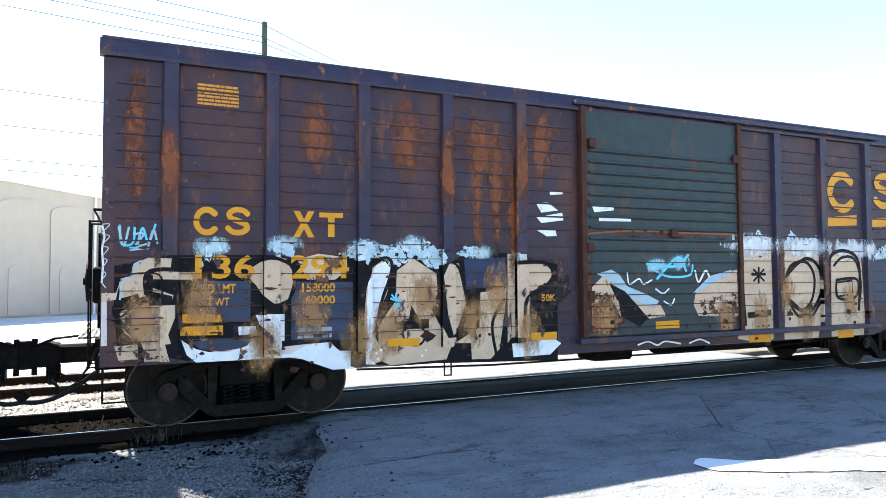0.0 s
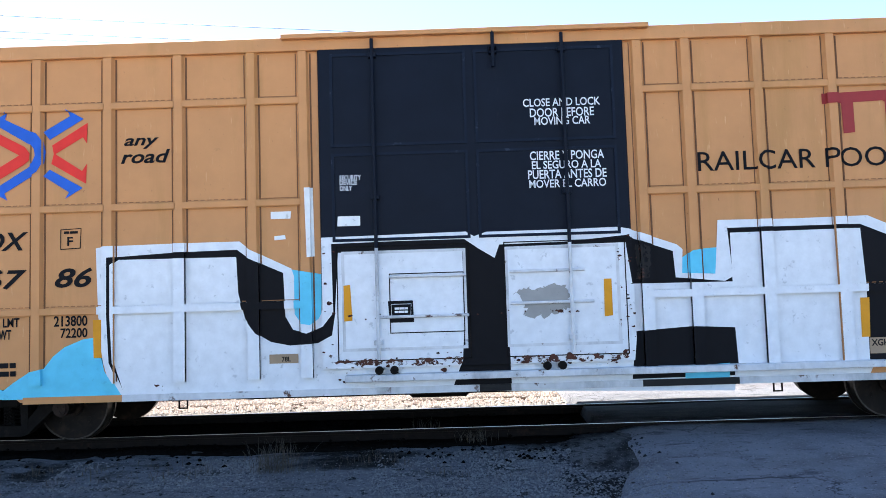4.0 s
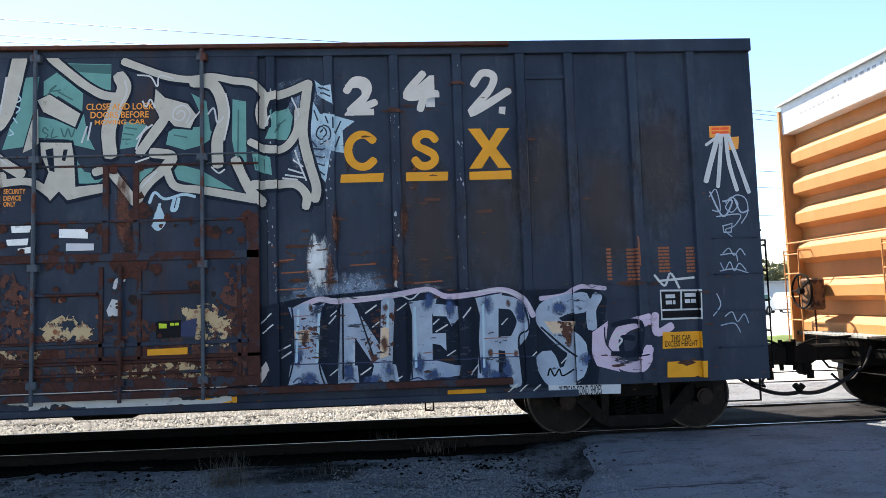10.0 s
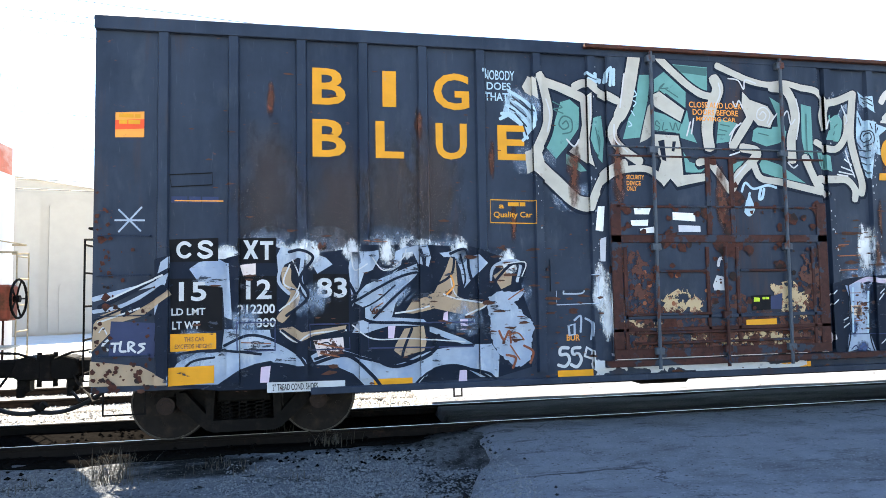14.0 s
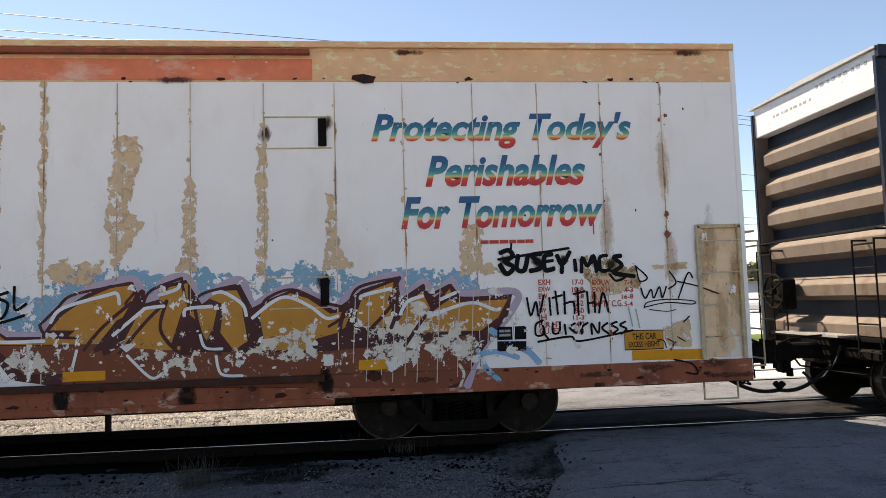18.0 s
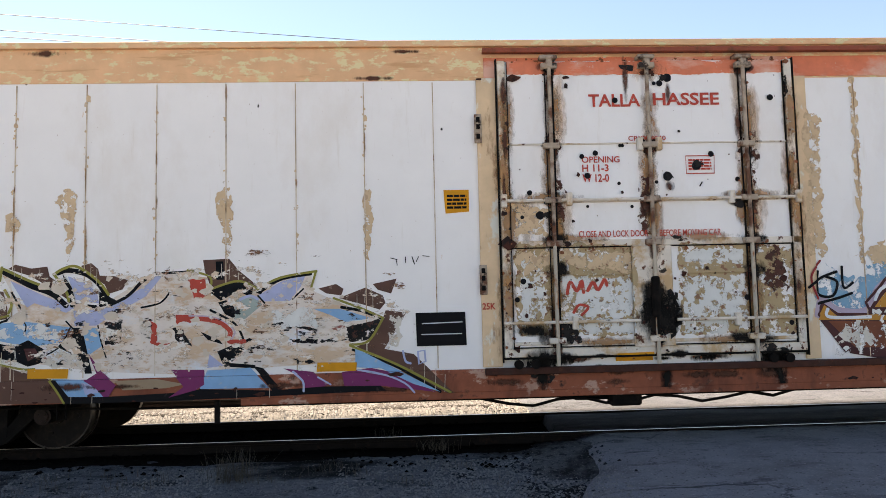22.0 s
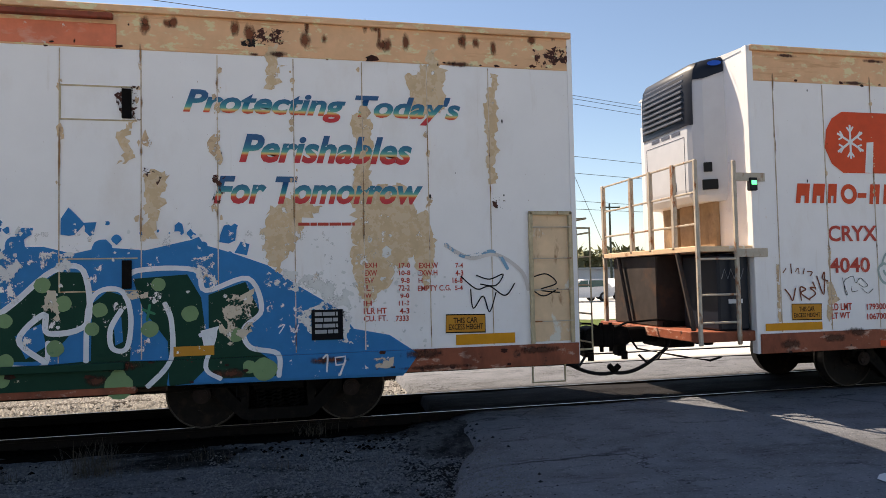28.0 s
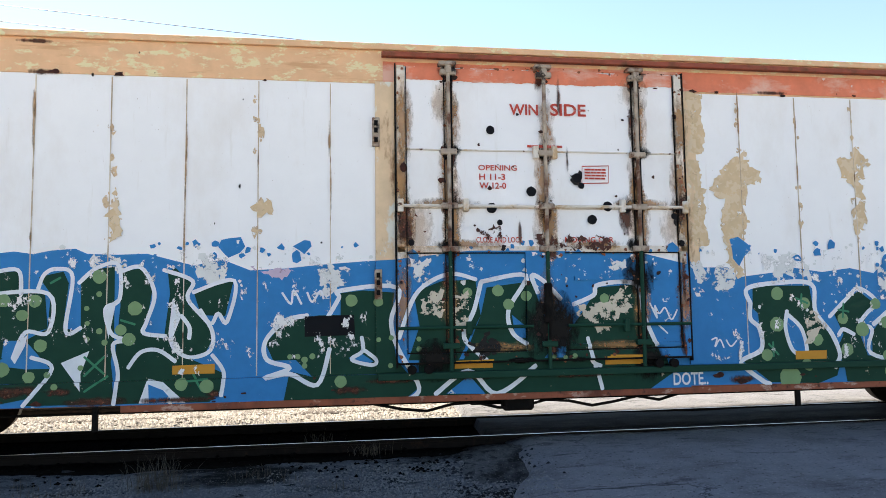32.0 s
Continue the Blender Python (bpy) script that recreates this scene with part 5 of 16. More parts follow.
for a, b, mat in ((-5.5, -4.3, "tan"), (-4.3, 0.0, "white_grimy"), (0.0, 0.38, "black"), (0.38, 1.95, "white_grimy"), (1.95, 3.1, "black"), (3.1, 4.9, "white_grimy"), (4.9, 5.5, "tan")):
    slab_box(Bx, "bottom_sill", mat, a, b, 0.58, 0.66, 0.0, 0.03, bevel=0.0)
door = slab_box(Bx, "door", "navy_door", -1.87, 1.89, 0.90, 4.88, 0.02, 0.055, "black plug door with white graffiti on its lower half", bevel=0.02, zone=True)
for a, b, c, d in ((-1.72, -0.05, 3.58, 4.74), (0.05, 1.76, 3.58, 4.74), (-1.72, -0.05, 2.42, 3.50), (0.05, 1.76, 2.42, 3.50), (-1.62, -0.12, 1.1, 2.3), (0.35, 1.72, 1.1, 2.3)):
    bm = B()
    box(bm, a, b, -SIDE - 0.068, -SIDE - 0.05, c, c + 0.035), box(bm, a, b, -SIDE - 0.068, -SIDE - 0.05, d - 0.035, d)
    box(bm, a, a + 0.035, -SIDE - 0.068, -SIDE - 0.05, c + 0.035, d - 0.035), box(bm, b - 0.035, b, -SIDE - 0.068, -SIDE - 0.05, c + 0.035, d - 0.035)
    # upper ribs are coloured lighter than the door for the highlights on their ledges
    part("door_frame_rib", bm, M["inkblue"] if d > 2.4 else M["white_grimy"], door)
for x, z0, z1 in ((-1.19, 1.0, 4.9), (0.29, 4.5, 4.95), (1.13, 1.0, 4.9)):
    bm = B()
    rod(bm, (x, -SIDE - 0.11, max(z0, 2.33)), (x, -SIDE - 0.11, z1), 0.022, 8)
    part("lock_rod", bm, M["navy_door"], door)
    if z0 < 2:
        bm = B()
        rod(bm, (x, -SIDE - 0.11, z0), (x, -SIDE - 0.11, 2.33), 0.022, 8)
        part("lock_rod", bm, M["white_grimy"], door, "lock rod under white spray paint")
    for z in (z0 + 0.2, (z0 + z1) / 2, z1 - 0.2):
        bm = B()
        box(bm, x - 0.05, x + 0.05, -SIDE - 0.12, -SIDE - 0.05, z - 0.03, z + 0.03, 0.006)
        part("rod_guide", bm, M["navy_door"] if z > 2.3 else M["white_grimy"], door)
# thin dark outlines in place of the shadows of the door's box frames
for a, b, c, d in ((-1.68, -0.08, 0.98, 2.36), (0.34, 1.80, 0.98, 2.36), (-1.05, -0.15, 1.30, 2.02)):
    bm = B()
    for q in ((a, b, c, c + 0.012), (a, b, d - 0.012, d), (a, a + 0.012, c, d), (b - 0.012, b, c, d)):
        box(bm, q[0], q[1], -SIDE - 0.0685, -SIDE - 0.05, q[2], q[3])
    part("panel_gap", bm, M["steel"], door)
for x in (-1.1, 0.9):
    for dx in (-0.09, 0.09):
        bm = B()
        rod(bm, (x + dx, -SIDE - 0.12, 0.87), (x + dx, -SIDE - 0.06, 0.87), 0.05, 12)
        part("door_roller", bm, M["steel"], door)
for z0, z1, x0, x1 in ((1.5, 1.55, -1.2, -0.1), (1.98, 2.02, -1.05, -0.12), (1.62, 1.66, 0.4, 1.4), (2.0, 2.04, 0.4, 1.3)):
    bm = B()
    rod(bm, (x0, -SIDE - 0.09, z0), (x1, -SIDE - 0.09, z0), 0.018, 6)
    part("door_bar", bm, M["white_grimy"], door)
slab_box(Bx, "door_track", "white_grimy", -1.6, 5.0, 0.74, 0.82, 0.0, 0.12)
slab_box(Bx, "door_hood", "tan", -2.3, 2.2, 4.93, 4.99, 0.05, 0.13)
flat_roof(Bx, -hl - 0.02, hl + 0.02, 4.97, 5.02, M["roof"])
for s in (-1, 1):
    end_wall(Bx, s * (hl - 0.26), s, 0.9, 4.86, [(1.2, .34), (1.78, .38), (2.42, .42), (3.0, .40), (3.52, .40), (4.04, .40)], M["tan"], M["tan"], 0.17, 0.0, "white")
    coupler(Bx, s * (hl - 0.1), s, 0.87 if s > 0 else 1.14)
    end_fittings(Bx, s * (hl - 0.16), s, M["tan"], wheel=s < 0, housing="rod_rusty")
    x = s * (hl - 0.30)
    slab_box(Bx, "ladder_panel", "tan", x - 0.28, x + 0.28, 0.80, 4.80, 0.0, 0.02, zone=True)
    ladder(Bx, "grab_iron", x - 0.27, x + 0.27, -SIDE - 0.02, (2.45, 2.0, 1.55, 1.1), M["tan"])
    slab_box(Bx, "ladder_bracket", "tan", x - s * 0.42 - 0.09, x - s * 0.42 + 0.09, 2.2, 2.27, 0.0, 0.06)
    slab_box(Bx, "ladder_bracket", "tan", x - s * 0.42 - 0.09, x - s * 0.42 + 0.09, 1.2, 1.27, 0.0, 0.06)
    slab_box(Bx, "jacking_pad", "cyan", s * 6.2 - 0.2, s * 6.2 + 0.2, 0.80, 0.93, 0.0, 0.05)
    sill_steps(Bx, (x,), M["tan"])
for x, z in ((5.84, 4.43), (5.93, 1.71)):
    slab_box(Bx, "bracket_plate", "tan", x - 0.33, x + 0.33, z - 0.10, z + 0.10, 0.0, 0.02)
    slab_box(Bx, "bracket_box", "rod_rusty", x - 0.09, x + 0.10, z - 0.09, z + 0.09, 0.02, 0.10, "small rusted bracket box")
running_gear(Bx, -hl, hl, (-6.17, 6.20))

# -- dark blue boxcar --
C = new_car("C", "boxcar", -35.25, -19.65, "dark blue boxcar with a rusted plug door and silver graffiti", "boxcar")
hl = 7.80
for y in (-SIDE, SIDE):
    plain_side(C, y, [(-hl, 0.70), (-5.6, 0.70), (-5.4, 0.60), (5.4, 0.60), (5.6, 0.70), (hl, 0.70)], 4.86, M["blue"])
px = [-7.06, -6.28, -5.50, -4.76, -4.02, -3.28, -2.53, -1.78, 1.77, 2.47, 3.27, 4.05, 4.84, 5.45, 6.25, 7.01]
posts(C, px, 0.74, 4.82, 0.10, 0.055, "blue")
slab_box(C, "top_chord", "blue", -hl, hl, 4.82, 4.98, 0.0, 0.07)
slab_box(C, "door_hood", "rusty", -1.9, 4.7, 4.90, 4.95, 0.07, 0.15)
slab_box(C, "bottom_sill", "blue", -5.4, 5.4, 0.58, 0.66, 0.0, 0.05)
door = slab_box(C, "door", "blue", -1.58, 1.62, 0.85, 4.84, 0.01, 0.06, "rusted dark blue plug door painted over with graffiti", bevel=0.02, zone=True)
for a, b, c, d, mat in ((-1.58, 1.62, 2.36, 2.46, "rust_blue"), (-1.58, 1.62, 0.86, 0.98, "rust_blue"), (-1.58, -1.44, 0.98, 2.9, "rust_blue"), (1.47, 1.62, 0.98, 2.9, "rust_blue"), (-1.58, 1.62, 1.20, 1.25, "rust_blue"), (-1.42, -1.37, 0.98, 2.3, "rust_blue"), (1.36, 1.41, 0.98, 2.3, "rust_blue"), (-1.58, 1.62, 3.615, 3.635, "rod_blue"), (-1.58, 1.62, 3.49, 3.515, "rust_blue"), (-1.5, 1.5, 2.82, 2.85, "rust_blue"), (-0.20, -0.13, 2.46, 3.5, "rust_blue"), (0.15, 0.22, 2.46, 3.5, "rust_blue"), (-1.46, 1.5, 1.36, 1.41, "blue"), (-0.24, -0.19, 1.0, 2.3, "rust_blue"), (0.20, 0.25, 1.0, 2.3, "rust_blue")):
    bm = B()
    box(bm, a, b, -SIDE - 0.085, -SIDE - 0.055, c, d, 0.006)
    part("door_frame", bm, M[mat], door)
for x, mat in ((-0.97, "rod_blue"), (0.02, "rust_blue"), (0.97, "rod_blue")):
    z1 = 4.92 if abs(x) > 0.5 else 2.3
    bm = B()
    rod(bm, (x, -SIDE - 0.12, 0.72), (x, -SIDE - 0.12, z1), 0.024, 8)
    part("lock_rod", bm, M[mat], door)
    for z in (0.95, 2.3, 3.58, 4.8) if z1 > 4 else (0.95, 1.4):
        bm = B()
        box(bm, x - 0.06, x + 0.06, -SIDE - 0.14, -SIDE - 0.06, z - 0.045, z + 0.045, 0.008)
        part("rod_guide", bm, M[mat], door)
for a, b, z in ((-1.0, -0.25, 1.98), (0.25, 0.95, 1.98), (-1.4, -0.2, 1.42), (-1.3, 1.3, 1.18), (-1.3, 1.3, 1.05)):
    bm = B()
    rod(bm, (a, -SIDE - 0.10, z), (b, -SIDE - 0.10, z), 0.018, 6)
    part("door_bar", bm, M["rust_blue"], door)
slab_box(C, "door_track", "rust_blue", -1.7, 4.6, 0.76, 0.84, 0.02, 0.12)
slab_box(C, "hatch_frame", "blue", 4.90, 5.40, 4.50, 4.56, 0.0, 0.03)
bm = B()
slab(bm, [(-2.4, 1.75), (-1.85, 1.75), (-1.85, 2.15), (-2.4, 2.15)], -SIDE - 0.02, -SIDE)
part("placard_holder", bm, M["blue"], C)
flat_roof(C, -hl - 0.02, hl + 0.02, 4.98, 5.03, M["roof"])
for s in (-1, 1):
    end_wall(C, s * (hl - 0.26), s, 0.9, 4.86, [(1.2, .34), (1.78, .38), (2.42, .42), (3.0, .40), (3.52, .40), (4.04, .40)], M["rib_cream"] if s < 0 else M["blue"], M["blue"], 0.17, 0.0, "white" if s < 0 else "blue")
    coupler(C, s * (hl - 0.1), s, 1.14 if s > 0 else 1.03)
    end_fittings(C, s * (hl - 0.16), s, M["steel"], wheel=s < 0)
    x = s * (hl - 0.34)
    ladder(C, "grab_iron", x - 0.27, x + 0.27, -SIDE, (2.45, 2.0, 1.55, 1.1), M["blue"])
    sill_steps(C, (x,), M["steel"])
running_gear(C, -hl, hl, (-6.20, 6.25))


# -- white refrigerator cars --
M["rod_dirty"] = material("dirty_lock_rod", (0.40, 0.31, 0.24), 0.6, vary=0.25, grain=9, layers=[((0.14, 0.055, 0.03), 4, 0.47, 0.60, (1, 1, 1)), ((0.03, 0.02, 0.017), 7, 0.56, 0.64, (1, 1, 0.7))])


def reefer(key, x0, x1, label, low="seam_white", sill="rusty"):
    car = new_car(key, "refrigerator_car", x0, x1, label, "refrigerator car")
    trim = M["trim_white"] if low == "seam_white" else M[low]  # the fittings that the graffiti covers
    h = (x1 - x0) / 2
    hr = h - (0.14 if key == "D" else 0.015)
    for y in (-SIDE, SIDE):
        plain_side(car, y, [(-h, 0.93), (hr, 0.93)], 4.48, M["white_car"])
    slab_box(car, "top_band", "band", -h, hr, 4.48, 4.90, 0.0, 0.006, "faded orange band along the top")
    slab_box(car, "red_band", "red_band", -2.02, 5.8, 4.50, 4.76, 0.006, 0.010, "faded red band above the door")
    slab_box(car, "top_rail", "band", -h, hr, 4.90, 4.98, 0.0, 0.05)
    slab_box(car, "side_sill", "red_sill", -h, hr, 0.66, 0.93, 0.0, 0.035, "peeling rust-red side sill")
    ZONES[car].append((-h, hr, 0.66, 0.93, 0.035))
    slab_box(car, "lower_sill", "red_sill", -5.0, 6.0, 0.58, 0.68, -0.1, 0.03)
    xs = [2.69, 3.51, 4.35, 5.21, 6.06, 6.89, 7.76, 8.58, 9.39, 10.19, -10.98, -10.16, -9.34, -8.51, -7.67, -6.84, -6.01, -5.18, -4.34, -3.51, -2.66]
    for v in xs:
        bm = B()
        slab(bm, [(v - 0.006, 0.95), (v + 0.006, 0.95), (v + 0.006, 4.46), (v - 0.006, 4.46)], -SIDE - 0.008, -SIDE)
        part("panel_seam", bm, M["seam_rust"], car)
    # the doorway and its plug door
    for a, b in ((-2.12, -1.88), (1.87, 2.06)):
        slab_box(car, "door_post", "cream_post", a, b, 0.95, 4.50, 0.0, 0.03, "cream rust-streaked door post", zone=True)
    slab_box(car, "door_rail", "rail_red", -2.04, 5.78, 4.79, 4.85, 0.05, 0.13, "dark red door rail")
    slab_box(car, "door_sill", sill, -2.1, 5.9, 0.86, 0.94, 0.035, 0.12)
    d = slab_box(car, "door", "white_car", -1.86, 1.86, 1.06, 4.70, 0.02, 0.06, "white rust-stained plug door with lock rods", bevel=0.02, zone=True)
    for a, b, c, e in ((-1.86, 1.86, 2.92, 2.97), (-1.86, 1.86, 2.38, 2.46), (-1.86, 1.86, 1.06, 1.16), (-1.86, -1.76, 1.16, 4.7), (1.76, 1.86, 1.16, 4.7), (-1.74, 1.74, 1.20, 1.24), (-1.49, -0.28, 2.03, 2.08), (0.35, 1.5, 2.03, 2.08), (-1.86, 1.86, 3.64, 3.66)):
        bm = B()
        box(bm, a, b, -SIDE - 0.08, -SIDE - 0.055, c, e, 0.006)
        part("door_frame", bm, trim if e < 2.3 else M["trim_white"], d)
        ZONES[car].append((a, b, c, e, 0.08))
    for x, pair in ((-1.22, 0.05), (0.0, 0.075), (1.22, 0.05)):
        bm = B()
        rod(bm, (x, -SIDE - 0.112, 2.44), (x, -SIDE - 0.112, 4.74), 0.024, 10)
        part("lock_rod", bm, M["rod_dirty"], d)
        bm = B()
        rod(bm, (x, -SIDE - 0.112, 0.95), (x, -SIDE - 0.112, 2.43), 0.024, 10)
        part("lock_rod", bm, M[low], d)
        # dark strips either side of the rod stand in for its shadow lines
        if x:
            for dx, w in ((-0.052, 0.004), (0.042, 0.009)):
                bm = B()
                box(bm, x + dx - w, x + dx + w, -SIDE - 0.094, -SIDE - 0.055, 1.18, 4.68)
                part("rod_channel", bm, M["steel"], d)
        for z in (1.25, 2.42, 2.95, 3.62, 4.62):
            bm = B()
            box(bm, x - 0.10, x + 0.10, -SIDE - 0.135, -SIDE - 0.06, z - 0.035, z + 0.035, 0.008)
            rod(bm, (x - 0.08, -SIDE - 0.15, z), (x - 0.08, -SIDE - 0.12, z), 0.025, 8)
            part("rod_guide", bm, trim if z < 2 else M["rod_dirty"], d)
    for a, b, c, e in ((-1.882, -1.868, 1.0, 4.72), (1.868, 1.882, 1.0, 4.72), (-1.746, -1.738, 1.16, 4.68), (1.738, 1.746, 1.16, 4.68), (-1.86, 1.86, 1.035, 1.055), (-1.74, 1.74, 2.365, 2.378), (-1.74, 1.74, 1.165, 1.178)):
        bm = B()
        box(bm, a, b, -SIDE - 0.086, -SIDE - 0.02, c, e)
        part("door_gasket", bm, M["steel"], d, "dark rubber door gasket")
    bm = B()
    rod(bm, (-1.8, -SIDE - 0.10, 2.95), (1.8, -SIDE - 0.10, 2.95), 0.02, 8)
    part("lock_bar", bm, M["trim_white"], d)
    for a, b in ((-1.86, -0.2), (0.25, 1.86)):
        bm = B()
        rod(bm, (a, -SIDE - 0.105, 1.47), (b, -SIDE - 0.105, 1.47), 0.02, 8)
        part("lock_bar", bm, trim, d)
    for x, z in ((-1.02, 2.97), (1.0, 2.97), (-1.0, 1.47), (1.0, 1.47), (-1.82, 2.96), (1.84, 2.96), (-0.12, 3.64), (0.12, 3.64)):
        bm = B()
        box(bm, x - 0.035, x + 0.035, -SIDE - 0.135, -SIDE - 0.06, z - 0.09, z + 0.07, 0.01)
        part("bar_bracket", bm, trim if z < 2 else M["trim_white"], d)
    for x in (-1.22, 0.0, 1.22):
        bm = B()
        box(bm, x - 0.12, x + 0.10, -SIDE - 0.15, -SIDE - 0.03, 4.70, 4.75, 0.01)
        box(bm, x - 0.04, x + 0.04, -SIDE - 0.15, -SIDE - 0.06, 4.60, 4.70, 0.01)
        part("top_hook", bm, M["rod_dirty"], d)
    bm = B()
    box(bm, -0.28, 0.22, -SIDE - 0.10, -SIDE - 0.055, 1.15, 2.38, 0.015)
    part("lock_plate", bm, trim, d, "stained lock plate")
    ZONES[car].append((-0.28, 0.22, 1.15, 2.38, 0.10))
    bm = B()
    box(bm, -0.06, 0.04, -SIDE - 0.16, -SIDE - 0.10, 1.5, 2.0, 0.02)
    rod(bm, (0.0, -SIDE - 0.15, 1.3), (0.0, -SIDE - 0.15, 1.9), 0.02, 8)
    part("lock_handle", bm, M["steel"], d)
    for x in (-1.6, 1.5):
        for dx in (-0.1, 0.1):
            bm = B()
            rod(bm, (x + dx, -SIDE - 0.15, 0.98), (x + dx, -SIDE - 0.09, 0.98), 0.055, 12)
            part("door_roller", bm, M["steel"], d)
    for z0, z1 in ((3.65, 4.05), (1.72, 2.1)):
        bm = B()
        a, b = 5.21, 6.02
        for q in ((a, b, z0, z0 + 0.015), (a, b, z1 - 0.015, z1), (a, a + 0.015, z0, z1)):
            box(bm, q[0], q[1], -SIDE - 0.012, -SIDE, q[2], q[3])
        part("hatch", bm, M["seam"], car)
        slab_box(car, "hatch_hinge", "steel", 5.86, 5.96, z0 + 0.03, z1 - 0.03, 0.0, 0.04)
    for x, z in ((-2.11, 3.86), (-2.09, 2.0)):
        latch = slab_box(car, "side_latch", "rod_dirty", x - 0.045, x + 0.045, z - 0.18, z + 0.18, 0.03, 0.06)
        for q in (-0.10, 0.02, 0.11):
            bm = B()
            box(bm, x - 0.022, x + 0.022, -SIDE - 0.075, -SIDE - 0.06, z + q - 0.03, z + q + 0.03)
            part("latch_slot", bm, M["steel"], latch)
    # pipes and straps under the side sill
    for x in (-5.3, 3.4):
        bm = B()
        box(bm, x - 0.03, x + 0.03, -1.47, -1.43, 0.36, 0.66)
        part("sill_strap", bm, M["steel"], car)
    bm = B()
    tube(bm, [(-2.4 + 0.3 * k, -1.40, 0.50 + 0.05 * math.sin(k * 1.7) + (0.12 if k in (0, 14) else 0)) for k in range(15)], 0.02, 6)
    part("drain_pipe", bm, M["steel"], car)
    bm = B()
    box(bm, -0.55, -0.15, -1.42, -1.25, 0.42, 0.62, 0.03)
    part("valve_box", bm, M["steel"], car)
    # ladder recess at the end towards plus x
    slab_box(car, "ladder_panel", "cream_post", hr - 0.60, hr - 0.10, 0.96, 2.60, 0.0, 0.008, zone=True)
    for x in (hr - 0.62, hr - 0.08):
        slab_box(car, "ladder_frame", "seam", x - 0.025, x + 0.025, 0.94, 2.62, 0.0, 0.05)
    slab_box(car, "ladder_frame", "seam", hr - 0.64, hr - 0.06, 2.58, 2.63, 0.0, 0.05)
    ladder(car, "grab_iron", hr - 0.60, hr - 0.10, -SIDE - 0.005, (2.42, 2.02, 1.62, 1.22), M["seam_white"])
    flat_roof(car, -h - 0.01, hr + 0.01, 4.98, 5.10, M["white"])
    for s in (-1, 1):
        bm = B()
        e = hr if s > 0 else h
        box(bm, s * e - s * 0.06, s * e, -SIDE + 0.052, SIDE - 0.052, 0.9, 4.98)
        part("end_wall", bm, M["white_car"], car)
        slab_box(car, "corner_post", "white_car", s * e - 0.05, s * e + (0.02 if s > 0 else 0.05), 0.66, 4.98, -0.10, 0.012)
    bm = B()
    box(bm, hr, hr + 0.006, -1.4, 1.4, 3.6, 4.0)
    part("end_stripe", bm, M["red_band"], car)
    coupler(car, hr - 0.05, 1, 1.12 if key == "D" else 1.15)
    coupler(car, -h - 0.55, -1, 1.09)
    end_fittings(car, hr - 0.02, 1, M["seam"], housing="rail_red")
    running_gear(car, -h, hr, (-h + 2.95, h - 3.80))
    sill_steps(car, (hr - 0.40,), M["seam"])
    # the cooling unit and its platform
    bm = B()
    rings = []
    for z, k, w in ((2.86, 0.80, 0.92), (2.95, 0.97, 0.95), (3.06, 1.0, 0.96), (4.62, 1.0, 0.96), (4.84, 0.93, 0.955), (4.95, 0.78, 0.94), (5.0, 0.45, 0.90)):
        rings.append([bm.verts.new((-h + x, y, z)) for x, y in ((0, -w), (-0.28 * k, -w * 0.86), (-0.40 * k, -w * 0.74), (-0.44 * k, -w * 0.66), (-0.44 * k, w * 0.66), (-0.40 * k, w * 0.74), (-0.28 * k, w * 0.86), (0, w))])
    for a, b in zip(rings, rings[1:]):
        for i in range(7):
            bm.faces.new((a[i], a[i + 1], b[i + 1], b[i]))
    bm.faces.new(rings[0]), bm.faces.new(rings[-1][::-1])
    unit = part("cooling_unit", bm, M["unit_white"], car, "white cooling unit with a black louvred grille")
    bm = B()
    rings = []
    for z, k in ((4.02, 1.0), (4.62, 1.0), (4.85, 0.93), (4.965, 0.78), (5.018, 0.42)):
        w = 0.97 if z > 4.5 else 0.965
        rings.append([bm.verts.new((-h + x - 0.014, y, z)) for x, y in ((-0.385 * k, -w * 0.765), (-0.445 * k, -w * 0.665), (-0.445 * k, w * 0.665), (-0.385 * k, w * 0.765))])
    for a, b in zip(rings, rings[1:]):
        for i in range(3):
            bm.faces.new((a[i], a[i + 1], b[i + 1], b[i]))
    bm.faces.new(rings[-1])
    part("hood", bm, M["unit_black"], unit, "black hood", smooth=True)
    for y in (-1, 1):
        bm = B()
        rings = []
        for z, k, w, x1 in ((4.70, 0.975, 0.958, 0.26), (4.78, 0.95, 0.957, 0.0), (4.85, 0.93, 0.955, 0.0), (4.965, 0.78, 0.945, 0.0), (5.012, 0.45, 0.905, 0.0)):
            rings.append([bm.verts.new((-h + x - 0.012, y * (q + 0.012), z)) for x, q in ((-min(x1, 0.27) * k - 0.004, w * (1 - 0.14 * x1 / 0.28)), (-0.29 * k, w * 0.86), (-0.39 * k, w * 0.76))])
        for a, b in zip(rings, rings[1:]):
            for i in range(2):
                bm.faces.new((a[i], a[i + 1], b[i + 1], b[i]))
        part("hood_cheek", bm, M["unit_black"], unit, smooth=True)
    for k in range(9):
        bm = B()
        z = 4.13 + 0.083 * k
        f = 0.0 if k < 6 else 0.018 * (k - 5)
        box(bm, -h - 0.49 + f, -h - 0.45 + f, -0.58, 0.58, z, z + 0.035, 0.006)
        part("louvre", bm, M["unit_grey"], unit)
    bm = B()
    bmesh.ops.create_circle(bm, cap_ends=True, segments=24, radius=0.10, matrix=pose(-h - 0.16, -0.962, 4.90, 72, 0, -26) @ Matrix.Diagonal((1, 0.45, 1, 1)))
